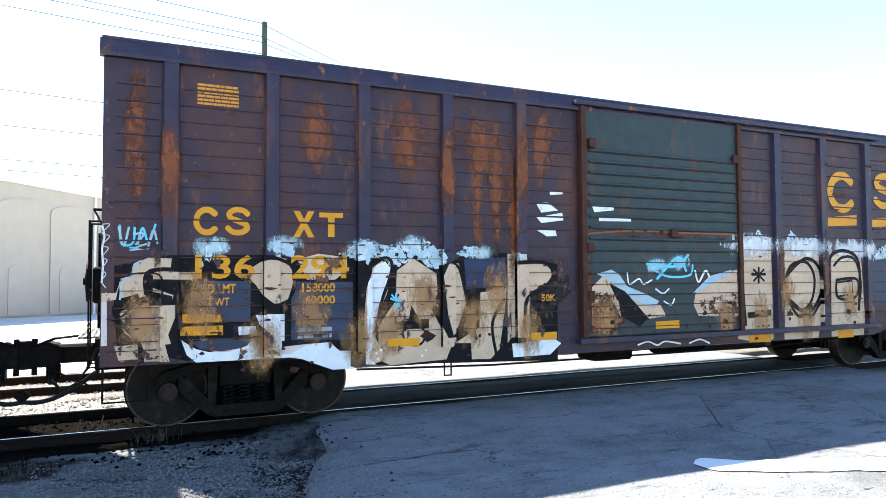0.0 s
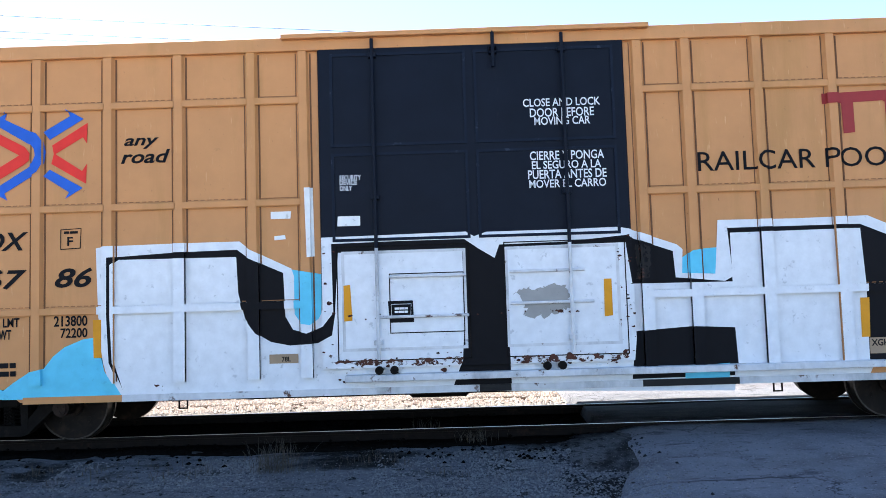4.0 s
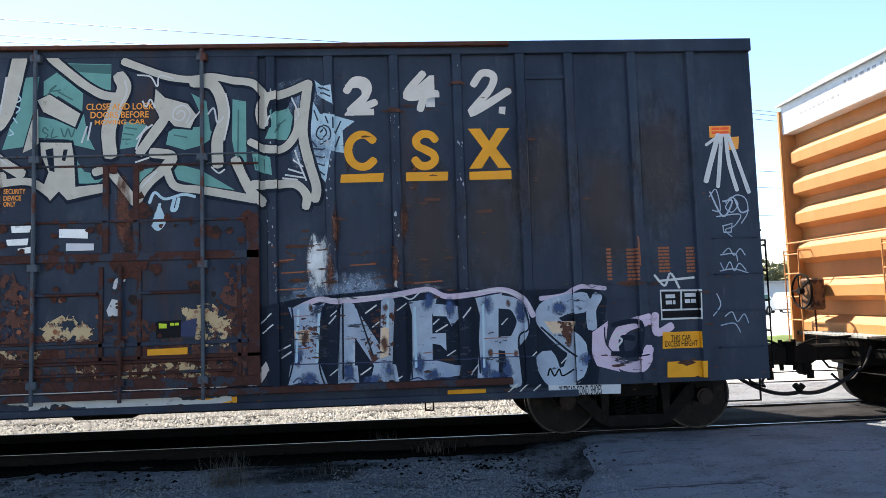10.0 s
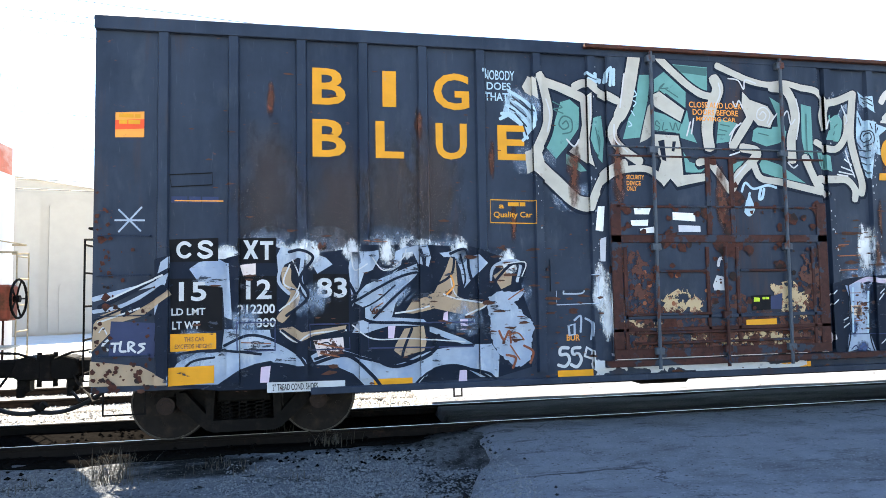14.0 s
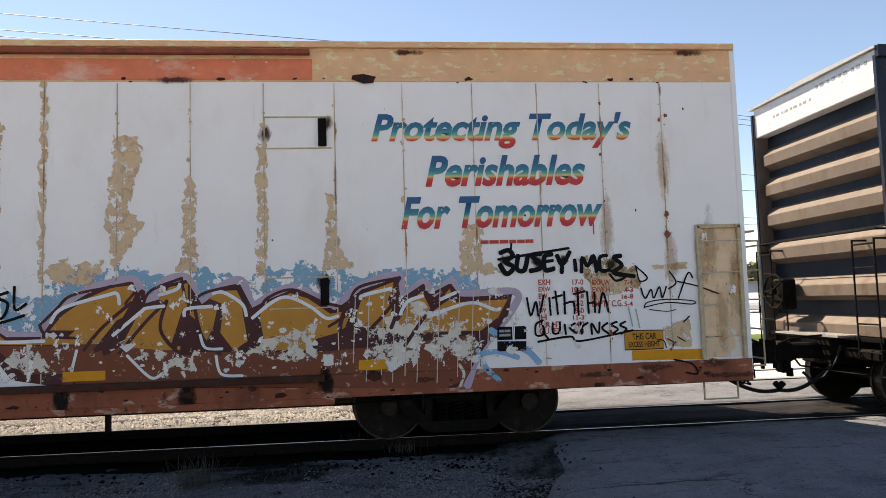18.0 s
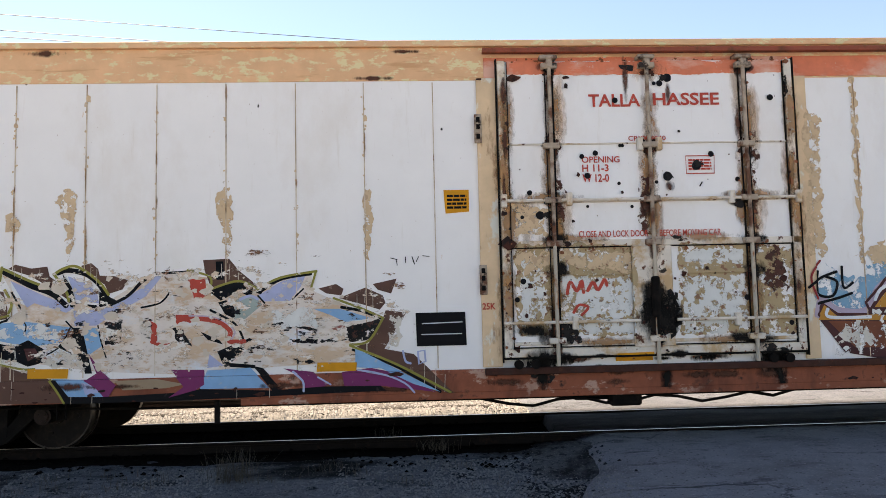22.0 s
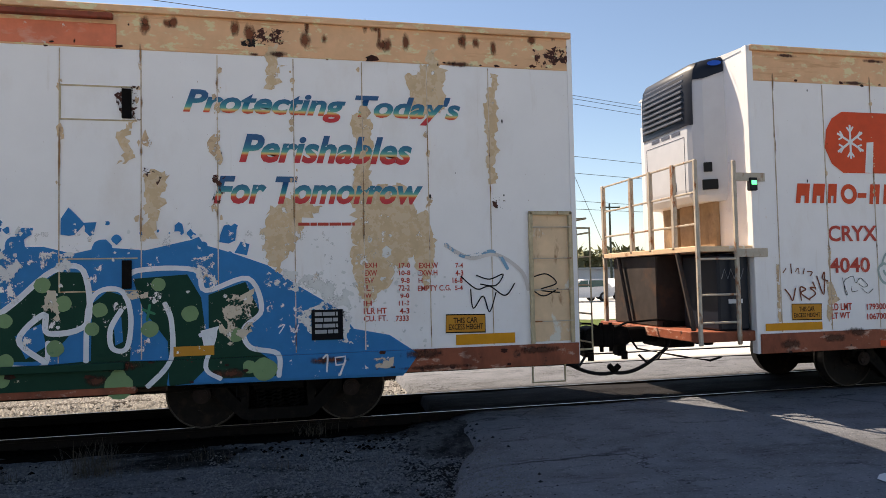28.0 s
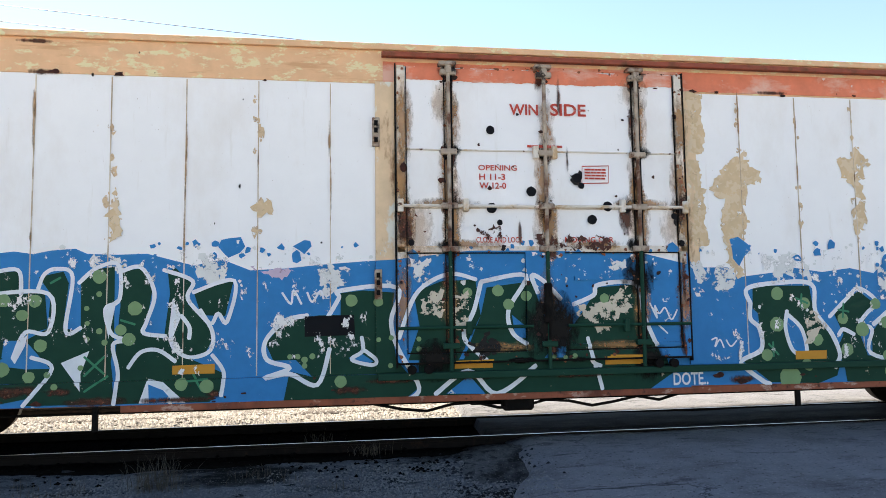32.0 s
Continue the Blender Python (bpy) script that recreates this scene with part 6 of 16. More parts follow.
    part("badge", bm, M["bluelogo"], unit, "blue oval badge")
    for x, y, z, w, hh in ((-0.26, -0.865, 3.36, 0.12, 0.14), (-0.24, -0.88, 3.10, 0.22, 0.15)):
        bm = B()
        box(bm, -w / 2, w / 2, -0.02, 0.02, -hh / 2, hh / 2, 0.006)
        part("control_panel", bm, M["black"], unit, at=pose(-h + x, y, z, 0, 0, -26))
    bm = B()
    box(bm, -h - 0.455, -h - 0.43, -0.30, -0.16, 3.06, 3.20, 0.006)
    part("latch", bm, M["black"], unit)
    for k in range(3):
        bm = B()
        box(bm, -h - 0.448, -h - 0.43, -0.45 + 0.3 * k, -0.22 + 0.3 * k, 3.93, 3.98)
        part("print_bar", bm, M["unit_grey"], unit)
    for a, b, c, e in ((-0.56, 0.56, 3.86, 3.868), (-0.56, -0.552, 3.0, 3.86), (0.552, 0.56, 3.0, 3.86)):
        bm = B()
        box(bm, -h - 0.444, -h - 0.43, a, b, c, e)
        part("panel_line", bm, M["unit_grey"], unit)
    bm = B()
    box(bm, -h - 0.10, -h + 0.02, -SIDE - 0.06, -SIDE + 0.02, 2.92, 3.10, 0.01)
    part("meter_box", bm, M["black"], car)
    bm = B()
    box(bm, -h - 0.08, -h - 0.0, -SIDE - 0.064, -SIDE - 0.06, 3.0, 3.06)
    part("display", bm, M["green_light"], car, "small glowing green display")
    for y in (-0.55, 0.0, 0.5):
        bm = B()
        box(bm, -h - 0.10, -h, y - 0.2, y + 0.2, 2.1, 2.98, 0.02)
        part("duct", bm, M["unit_tan"], car)
    bm = B()
    box(bm, -h - 0.93, -h - 0.02, -SIDE + 0.02, SIDE - 0.2, 2.08, 2.16, 0.008)
    part("platform", bm, M["cream_post"], car, "rust-stained cream end platform")
    bm = B()
    box(bm, -h - 0.55, -h - 0.06, -SIDE + 0.10, -0.55, 0.98, 2.05, 0.03)
    part("fuel_tank", bm, M["unit_black"], car, "black fuel tank box with a small label")
    bm = B()
    box(bm, -h - 0.40, -h - 0.18, -SIDE + 0.094, -SIDE + 0.10, 1.36, 1.42)
    part("tank_label", bm, M["whitep"], car)
    bm = B()
    tube(bm, [(-h - 0.5 + 0.05 * k, -SIDE + 0.094, 1.75 + (0.09 if k % 2 else -0.05)) for k in range(8)], 0.006, 4)
    part("scrawl", bm, M["dimw"], car, "pale scrawled tag")
    bm = B()
    box(bm, -h - 0.84, -h - 0.02, -0.3, 1.1, 0.98, 2.08, 0.02)
    part("end_bulkhead", bm, M["unit_brown"], car)
    bm = B()
    box(bm, -h - 0.94, -h, -SIDE + 0.03, SIDE - 0.05, 0.84, 0.98, 0.01)
    part("end_sill", bm, M["red_sill"], car)
    for x in (-h - 0.91, -h - 0.31):
        bm = B()
        box(bm, x - 0.026, x + 0.026, -SIDE - 0.02, -SIDE + 0.03, 0.80, 3.34, 0.008)
        part("ladder_post", bm, M["seam_white"], car)
    for z in (1.11, 1.49, 1.98):
        bm = B()
        rod(bm, (-h - 0.91, -SIDE, z), (-h - 0.31, -SIDE, z), 0.016, 6)
        part("ladder_rung", bm, M["seam_white"], car)
    for z in (3.11, 2.06):
        bm = B()
        box(bm, -h - 0.32, -h + 0.16, -SIDE - 0.03, -SIDE - 0.012, z - 0.06, z + 0.06, 0.005)
        part("ladder_strap", bm, M["seam_white"], car)
    for y in (-0.95, -0.30, 0.30, 1.30):
        bm = B()
        box(bm, -h - 0.93, -h - 0.87, y - 0.035, y + 0.035, 0.95 if y > 1 else 2.12, 3.36, 0.005)
        part("handrail_post", bm, M["seam_white"], car)
    for z in (2.46, 2.90, 3.34):
        bm = B()
        rod(bm, (-h - 0.90, -SIDE, z), (-h - 0.90, 1.30, z), 0.016, 6)
        part("handrail", bm, M["seam_white"], car)
    for y in (-0.9, 0.9):
        bm = B()
        rod(bm, (-h - 0.90, y - 0.1, 2.08), (-h - 0.90, y - 0.45, 1.0), 0.035, 6)
        part("platform_brace", bm, M["unit_brown"], car)
    bm = B()
    box(bm, -h + 0.4, -h + 1.1, -0.5, 0.5, 5.06, 5.14, 0.01)
    part("roof_hatch", bm, M["roof"], car)
    return car


M["red_band"] = material("faded_red_band", (0.72, 0.20, 0.11), 0.6, vary=0.12, grain=5, layers=[((0.72, 0.40, 0.31), 1.5, 0.48, 0.62, (1, 1, 2)), ((0.66, 0.6, 0.55), 9, 0.66, 0.7, (1, 1, 1))])
M["cream_post"] = material("cream_rusty_paint", (0.72, 0.51, 0.33), 0.6, vary=0.1, grain=5, layers=[((0.70, 0.66, 0.58), 2.2, 0.56, 0.60, (1, 1, 0.6)), (RUST_LIGHT, 5, 0.60, 0.72, (1, 1, 0.3))])
M["rail_red"] = material("dark_red_rail", (0.30, 0.07, 0.04), 0.6, vary=0.2, grain=6, layers=[(RUST, 4, 0.5, 0.65, (1, 1, 1))])
M["seam_rust"] = material("rusty_seam_filler", (0.50, 0.37, 0.26), 0.7, vary=0.3, grain=12, layers=[((0.66, 0.56, 0.46), 3, 0.47, 0.58, (1, 1, 0.6)), ((0.14, 0.065, 0.038), 6, 0.58, 0.66, (1, 1, 0.5))])
M["unit_white"] = material("unit_white", (0.56, 0.57, 0.60), 0.4, vary=0.03)
M["unit_black"] = material("unit_black", (0.012, 0.016, 0.026), 0.4, vary=0.1)
M["unit_grey"] = material("unit_grey", (0.10, 0.11, 0.14), 0.45, vary=0.1)
M["unit_brown"] = material("brown_steel", (0.045, 0.034, 0.030), 0.7, vary=0.25, grain=5, layers=[((0.10, 0.05, 0.03), 3, 0.55, 0.75, (1, 1, 1))])
M["unit_tan"] = material("stained_tan_duct", (0.30, 0.20, 0.12), 0.7, vary=0.2, grain=5, layers=[((0.10, 0.06, 0.04), 2.5, 0.5, 0.7, (1, 1, 0.5))])
M["seam_white"] = material("off_white_ladder", (0.48, 0.41, 0.33), 0.6, vary=0.12, grain=9, layers=[(RUST_LIGHT, 7, 0.54, 0.64, (1, 1, 0.4))])
M["green_light"] = material("green_display", (0.02, 0.4, 0.15), 0.4)
M["green_light"].node_tree.nodes["Principled BSDF"].inputs["Emission Color"].default_value = (0.05, 0.9, 0.35, 1)
M["green_light"].node_tree.nodes["Principled BSDF"].inputs["Emission Strength"].default_value = 1.5
D = reefer("D", -59.78, -37.10, "white refrigerator car with orange and faded graffiti and rust stains")
E = reefer("E", -85.14, -62.46, "white refrigerator car with blue and dark green graffiti", "dkgreen", "dkgreen")

# ---- lettering and graffiti on the near sides ----

# painted on car A
shape(A, "pinkw", 0, [(-7.9,1.62), (-7.85,1.64), (-7.84,1.06), (-7.9,1.06)])
shape(A, "blacks", 0, [(-7.78,1.93), (-7.21,2.05), (-6.13,2.06), (-5.8,2.04), (-4.94,2.08), (-4.95,0.75), (-5.52,0.78), (-7.02,0.85), (-7.74,1.05), (-7.78,1.5)])
shape(A, "cream", 1, [(-7.73,1.75), (-7.57,1.81), (-7.57,1.95), (-7.44,2.02), (-7.2,2.01), (-7.21,1.91), (-6.93,1.87), (-6.93,1.77), (-7.44,1.78), (-7.46,1.71), (-7.18,1.6), (-7.2,1.49), (-7.5,1.51), (-7.54,1.62), (-7.72,1.57)])
shape(A, "cream", 1, [(-7.73,1.4), (-7.51,1.52), (-7.21,1.44), (-7.21,1.33), (-7.38,1.12), (-7.53,1.08), (-7.67,1.19)])
shape(A, "cream", 1, [(-7.77,1.05), (-7.27,1.08), (-7.21,0.86), (-7.72,0.88)])
brush(A, "blacks", 2, 0.043, [(-7.73,1.55), (-7.77,1.4), (-7.53,1.08), (-7.49,0.87)])
shape(A, "cream", 1, [(-6.33,1.9), (-6.13,2.03), (-5.93,2.02), (-5.84,1.87), (-5.85,1.66), (-6.0,1.5), (-6.22,1.66), (-6.35,1.78)])
shape(A, "cream", 1, [(-6.89,1.1), (-6.64,1.05), (-6.39,0.98), (-6.25,1.0), (-6.21,1.08), (-6.13,1.05), (-6.13,0.86), (-6.59,0.83), (-6.71,0.88)])
shape(A, "white", 1, [(-6.16,1.37), (-5.93,1.36), (-5.93,1.03), (-6.1,1.03)])
shape(A, "pinkw", 1, [(-6.08,0.95), (-5.66,0.98), (-5.27,0.9), (-5.15,0.69), (-5.66,0.79), (-5.93,0.84)])
shape(A, "halo", 1, [(-6.84,2.13), (-6.74,2.18), (-6.68,2.12), (-6.76,2.01), (-6.88,1.94)], rough=0.045)
shape(A, "halo", 1, [(-6.09,2.03), (-6.04,2.21), (-5.92,2.25), (-5.81,2.16), (-5.85,2.02)], rough=0.045)
shape(A, "halo", 1, [(-5.25,2.07), (-5.16,2.16), (-4.94,2.22), (-4.77,2.21), (-4.68,2.09), (-4.87,2.0), (-5.09,2.0)], rough=0.045)
shape(A, "navyplate", 2, [(-6.93,1.76), (-6.33,1.75), (-6.33,1.27), (-6.92,1.28)])
shape(A, "navyplate", 2, [(-5.85,1.74), (-5.08,1.73), (-5.08,1.01), (-5.85,1.04)])
shape(A, "cream", 1, [(-5.78,2.01), (-5.52,2.08), (-5.16,2.04), (-5.15,1.87), (-5.31,1.76), (-5.66,1.76)])
shape(A, "blacks", 0, [(-5.06,1.94), (-4.74,2.08), (-4.18,2.12), (-3.86,1.94), (-3.45,2.1), (-2.84,2.12), (-2.01,1.96), (-2.02,0.58), (-4.95,0.68), (-5.03,1.31)])
shape(A, "cream", 1, [(-4.95,1.31), (-4.92,1.65), (-4.83,1.9), (-4.69,2.0), (-4.57,1.91), (-4.62,1.59), (-4.74,1.33), (-4.78,1.02), (-4.65,0.73), (-4.86,0.68), (-4.95,0.95)])
shape(A, "white", 2, [(-4.92,1.45), (-4.89,1.73), (-4.77,1.93), (-4.62,1.93), (-4.68,1.66), (-4.8,1.33)])
shape(A, "cream", 1, [(-4.5,1.58), (-4.49,1.87), (-4.26,2.03), (-3.93,1.83), (-3.91,1.58), (-4.01,1.37), (-3.79,0.98), (-3.66,0.98), (-3.79,0.69), (-4.58,0.66), (-4.74,0.74), (-4.74,1.16), (-4.45,1.56)])
shape(A, "blacks", 2, [(-4.33,1.22), (-4.29,1.42), (-4.17,1.22)])
shape(A, "blacks", 2, [(-4.51,1.21), (-4.04,1.24), (-4.04,1.11), (-4.51,1.11)])
brush(A, "blacks", 2, 0.029, [(-4.41,1.08), (-4.22,1.15), (-4.09,1.05), (-4.16,0.91), (-4.33,0.92)], closed=True)
shape(A, "cream", 1, [(-3.85,1.8), (-3.77,1.96), (-3.6,1.97), (-3.52,1.72), (-3.5,1.42), (-3.61,1.12), (-3.71,1.01), (-3.79,1.28)])
shape(A, "cream", 1, [(-3.28,1.35), (-3.27,1.57), (-2.86,1.62), (-2.9,1.25), (-2.98,0.79), (-3.12,0.66), (-3.41,0.67), (-3.42,0.89), (-3.66,0.9), (-3.29,1.1)])
shape(A, "cream", 1, [(-2.84,2.1), (-2.57,2.1), (-2.54,1.71), (-2.74,1.56), (-2.81,1.25), (-2.78,0.94), (-2.85,0.87)])
shape(A, "cream", 1, [(-2.57,1.95), (-2.22,2.01), (-2.08,1.87), (-2.13,1.71), (-2.33,1.55), (-2.52,1.33), (-2.49,0.93), (-2.78,0.94), (-2.79,1.4)])
shape(A, "white", 1, [(-2.78,0.85), (-2.11,0.91), (-1.96,0.82), (-2.15,0.67), (-2.76,0.66)])
shape(A, "halo", 1, [(-4.89,2.11), (-4.77,2.23), (-4.57,2.19), (-4.4,2.25), (-4.23,2.31), (-4.05,2.24), (-3.86,2.17), (-3.78,2.0), (-4.02,1.9), (-4.25,2.05), (-4.48,1.89), (-4.65,2.0)], rough=0.045)
shape(A, "halo", 1, [(-3.65,2.11), (-3.5,2.19), (-3.28,2.19), (-3.21,2.08), (-3.45,2.04)], rough=0.045)
shape(A, "halo", 1, [(-2.84,2.09), (-2.7,2.13), (-2.55,2.06), (-2.68,1.96)], rough=0.045)
brush(A, "cyan", 3, 0.029, [(-4.57,1.51), (-4.4,1.44)])
brush(A, "cyan", 3, 0.029, [(-4.5,1.57), (-4.5,1.38)])
brush(A, "cyan", 3, 0.021, [(-4.56,1.56), (-4.42,1.4)])
shape(A, "navy", 4, [(-3.52,2.02), (-2.88,2.05), (-2.87,1.65), (-3.49,1.62)])
brush(A, "blacks", 4, 0.019, [(-7.71,1.83), (-7.33,1.83), (-7.3,1.56)])
shape(A, "cream", 1, [(-1.46,1.62), (-1.21,1.83), (-1.0,1.78), (-0.85,1.59), (-0.57,1.45), (-0.17,1.34), (-0.06,1.16), (-0.47,1.12), (-0.9,1.19), (-1.11,1.03), (-1.46,1.04)])
shape(A, "rustp", 2, [(-1.46,1.37), (-1.11,1.45), (-0.9,1.11), (-1.45,0.96)])
shape(A, "blacks", 2, [(-1.0,1.53), (-0.79,1.36), (-0.44,1.12), (-0.58,1.01), (-0.94,1.19)])
shape(A, "ltblue", 1, [(-1.37,1.82), (-1.1,1.88), (-0.96,1.81), (-0.81,1.63), (-0.44,1.5), (-0.19,1.39), (-0.35,1.31), (-0.79,1.46), (-1.11,1.7)])
shape(A, "cream", 1, [(0.51,1.32), (0.57,1.57), (0.95,1.77), (1.47,1.88), (1.48,1.11), (0.61,1.14)])
shape(A, "ltblue", 2, [(0.49,1.5), (0.85,1.77), (1.36,1.88), (1.28,1.8), (0.77,1.59)])
brush(A, "cyan", 3, 0.043, [(-0.43,1.97), (0.14,1.93), (0.41,2.11)])
brush(A, "cyan", 3, 0.043, [(-0.23,1.74), (0.19,2.07), (0.36,1.86)])
brush(A, "cyan", 3, 0.035, [(-0.3,1.88), (-0.0,1.77), (0.43,1.79), (0.5,1.95)])
brush(A, "white", 3, 0.025, [(-0.81,1.83), (-0.77,1.66), (-0.59,1.74), (-0.5,1.66), (-0.34,1.72)])
brush(A, "white", 3, 0.026, [(-0.26,1.58), (-0.12,1.51), (-0.0,1.58)])
brush(A, "white", 3, 0.026, [(-0.1,1.39), (0.04,1.33), (0.11,1.42)])
brush(A, "white", 3, 0.036, [(0.55,1.86), (0.62,1.68), (0.77,1.86), (0.85,1.77)])
shape(A, "cream", 1, [(1.64,2.33), (2.37,2.4), (2.38,0.69), (2.01,0.65), (1.55,0.73), (1.6,1.86)])
shape(A, "cream", 1, [(2.6,2.31), (3.56,2.36), (3.61,1.03), (3.51,0.67), (2.65,0.67), (2.61,1.66)])
shape(A, "cream", 1, [(3.91,2.16), (4.73,2.21), (4.8,0.99), (4.75,0.67), (3.86,0.67)])
shape(A, "halo", 1, [(1.67,2.39), (2.04,2.53), (2.4,2.44), (2.37,2.24), (1.72,2.18)], rough=0.045)
shape(A, "halo", 1, [(2.63,2.35), (2.88,2.51), (3.24,2.42), (3.53,2.5), (3.55,2.28), (2.69,2.19)], rough=0.045)
shape(A, "halo", 1, [(5.06,2.28), (5.51,2.33), (5.77,2.26), (5.76,2.04), (5.01,1.95)], rough=0.045)
brush(A, "blacks", 2, 0.059, [(2.7,1.66), (2.86,1.95), (3.23,2.01), (3.44,1.75), (3.36,1.34), (3.08,1.17), (2.78,1.36)], closed=True)
brush(A, "blacks", 2, 0.059, [(2.75,1.36), (3.04,1.05), (3.36,1.24)])
brush(A, "blacks", 2, 0.052, [(3.97,1.95), (4.21,2.1), (4.55,2.06), (4.71,1.63), (4.62,1.14)])
brush(A, "blacks", 2, 0.048, [(1.9,1.8), (2.21,1.8)])
brush(A, "blacks", 2, 0.048, [(2.06,1.91), (2.05,1.66)])
brush(A, "blacks", 2, 0.038, [(1.94,1.88), (2.18,1.69)])
brush(A, "blacks", 2, 0.039, [(2.18,1.88), (1.94,1.69)])
brush(A, "blackp", 3, 0.042, [(4.02,1.64), (4.46,1.68), (4.46,1.42), (4.05,1.39)], closed=True)
shape(A, "navyplate", 2, [(5.09,2.06), (5.81,2.11), (5.77,1.22), (5.05,1.19)])
brush(A, "white", 3, 0.026, [(-0.56,0.73), (-0.36,0.77), (-0.18,0.71), (-0.02,0.76), (0.29,0.71)])
brush(A, "white", 3, 0.027, [(0.48,0.71), (0.7,0.76), (0.9,0.69)])
shape(A, "amberp", 5, [(-7.08,1.38), (-6.64,1.37), (-6.64,1.27), (-7.08,1.27)])
shape(A, "amberp", 5, [(-7.1,1.24), (-6.64,1.24), (-6.64,1.13), (-7.1,1.14)])
shape(A, "amberp", 5, [(-4.62,1.0), (-4.18,0.99), (-4.18,0.89), (-4.62,0.9)])
shape(A, "amberp", 5, [(-2.47,0.99), (-2.04,0.99), (-2.04,0.88), (-2.47,0.89)])
shape(A, "amberp", 5, [(-0.28,1.08), (0.2,1.09), (0.2,0.97), (-0.28,0.97)])
shape(A, "amberp", 5, [(1.8,0.78), (2.31,0.78), (2.31,0.65), (1.79,0.66)])
shape(A, "amberp", 5, [(4.03,0.78), (4.46,0.77), (4.45,0.64), (4.03,0.64)])
emblem(A, "yellowp", 4, "C", (-6.97, -6.68, 2.28, 2.61))
emblem(A, "yellowp", 4, "S", (-6.62, -6.34, 2.29, 2.62))
emblem(A, "yellowp", 4, "X", (-5.83, -5.57, 2.28, 2.6))
emblem(A, "yellowp", 4, "P", (-5.51, -5.21, 2.29, 2.59))
emblem(A, "yellowp", 4, "C", (3.84, 4.66, 2.92, 3.68))
shape(A, "yellowp", 4, [(3.82,2.83), (4.64,2.89), (4.63,2.7), (3.81,2.66)])
emblem(A, "yellowp", 4, "S", (5.13, 5.86, 3.03, 3.72))
shape(A, "yellowp", 4, [(5.09,2.84), (5.85,2.89), (5.84,2.72), (5.08,2.68)])
words(A, "yellowp", 4, '136', (-6.95, -6.28, 1.78, 2.06))
words(A, "yellowp", 4, '294', (-5.86, -5.13, 1.77, 2.06))
words(A, "yellowp", 4, '158000', (-5.72, -5.31, 1.61, 1.72))
words(A, "yellowp", 4, '62000', (-5.68, -5.31, 1.46, 1.57))
words(A, "yellowp", 4, 'LD LMT', (-6.86, -6.5, 1.61, 1.72))
words(A, "yellowp", 4, 'LT WT', (-6.86, -6.57, 1.46, 1.56))
words(A, "yellowp", 3, '50K', (-2.29, -2.05, 1.43, 1.53))
bars(A, "orangep2", 3, 6, (-6.94, -6.48, 3.78, 4.04))
bars(A, "dimw", 5, 2, (-5.78, -5.35, 1.02, 1.18))
brush(A, "cyan", 3, 0.025, [(-7.73,2.37), (-7.71,2.17), (-7.6,2.18), (-7.58,2.35)])
brush(A, "cyan", 3, 0.025, [(-7.55,2.17), (-7.5,2.35), (-7.44,2.19), (-7.37,2.39)])
brush(A, "cyan", 3, 0.019, [(-7.63,2.13), (-7.44,2.12)])
brush(A, "white", 3, 0.019, [(-7.9,2.36), (-7.88,2.24), (-7.9,2.12), (-7.89,1.93), (-7.9,1.75)])
shape(A, "white", 3, [(-2.13,3.01), (-1.91,3.03), (-1.91,2.98), (-2.13,2.96)])
shape(A, "white", 3, [(-2.37,2.84), (-2.17,2.85), (-1.99,2.74), (-2.28,2.7)])
shape(A, "white", 3, [(-2.36,2.63), (-1.92,2.71), (-1.9,2.6), (-2.28,2.55)])
shape(A, "white", 3, [(-2.4,2.47), (-2.04,2.46), (-2.02,2.37), (-2.19,2.36)])
shape(A, "white", 3, [(-1.44,2.81), (-1.06,2.85), (-1.04,2.77), (-1.4,2.73)])
shape(A, "white", 3, [(-1.32,2.66), (-0.72,2.69), (-0.72,2.61), (-1.32,2.6)])
shape(A, "rustflake", 2, [(-7.64,4.15), (-7.48,4.1), (-7.52,2.62), (-7.63,2.75)], rough=0.091)
shape(A, "rustflake", 0, [(-7.7,4.04), (-7.56,4.04), (-7.56,3.39), (-7.52,2.55), (-7.71,2.52), (-7.69,3.31)], rough=0.065)
shape(A, "rustflake", 0, [(-3.12,3.8), (-2.82,3.78), (-2.74,3.04), (-2.84,2.26), (-3.1,2.33), (-3.2,3.1)], rough=0.094)
shape(A, "rustflake", 0, [(-3.69,3.9), (-2.82,3.87), (-2.86,3.27), (-3.64,3.3)], rough=0.092)
shape(A, "rustflake", 0, [(-2.49,4.02), (-1.87,3.99), (-1.93,3.33), (-2.46,3.38)], rough=0.081)
shape(A, "rustflake", 1, [(-1.56,1.7), (-1.0,1.61), (-0.9,0.94), (-1.53,0.88)], rough=0.074)
shape(A, "rustflake", 1, [(0.47,1.77), (1.44,1.86), (1.48,1.11), (0.58,1.09)], rough=0.081)
shape(A, "rustflake", 1, [(-1.6,2.52), (1.38,2.42), (1.38,2.31), (-1.55,2.39)], rough=0.066)
shape(A, "rustflake", 0, [(-4.57,3.82), (-3.93,3.81), (-3.95,3.2), (-4.49,3.24)], rough=0.074)

# painted on car B
words(Bx, "blackp", 3, 'next', (-6.91, -6.38, 3.64, 3.8), lean=0.28)
words(Bx, "blackp", 3, 'load', (-6.93, -6.4, 3.45, 3.61), lean=0.28)
words(Bx, "blackp", 3, 'any', (-4.28, -3.85, 3.65, 3.79), lean=0.28)
words(Bx, "blackp", 3, 'road', (-4.32, -3.71, 3.47, 3.64), lean=0.28)
words(Bx, "blackp", 3, 'FB', (-6.94, -6.4, 2.45, 2.66), lean=0.28)
words(Bx, "blackp", 3, 'OX', (-6.02, -5.46, 2.44, 2.67), lean=0.28)
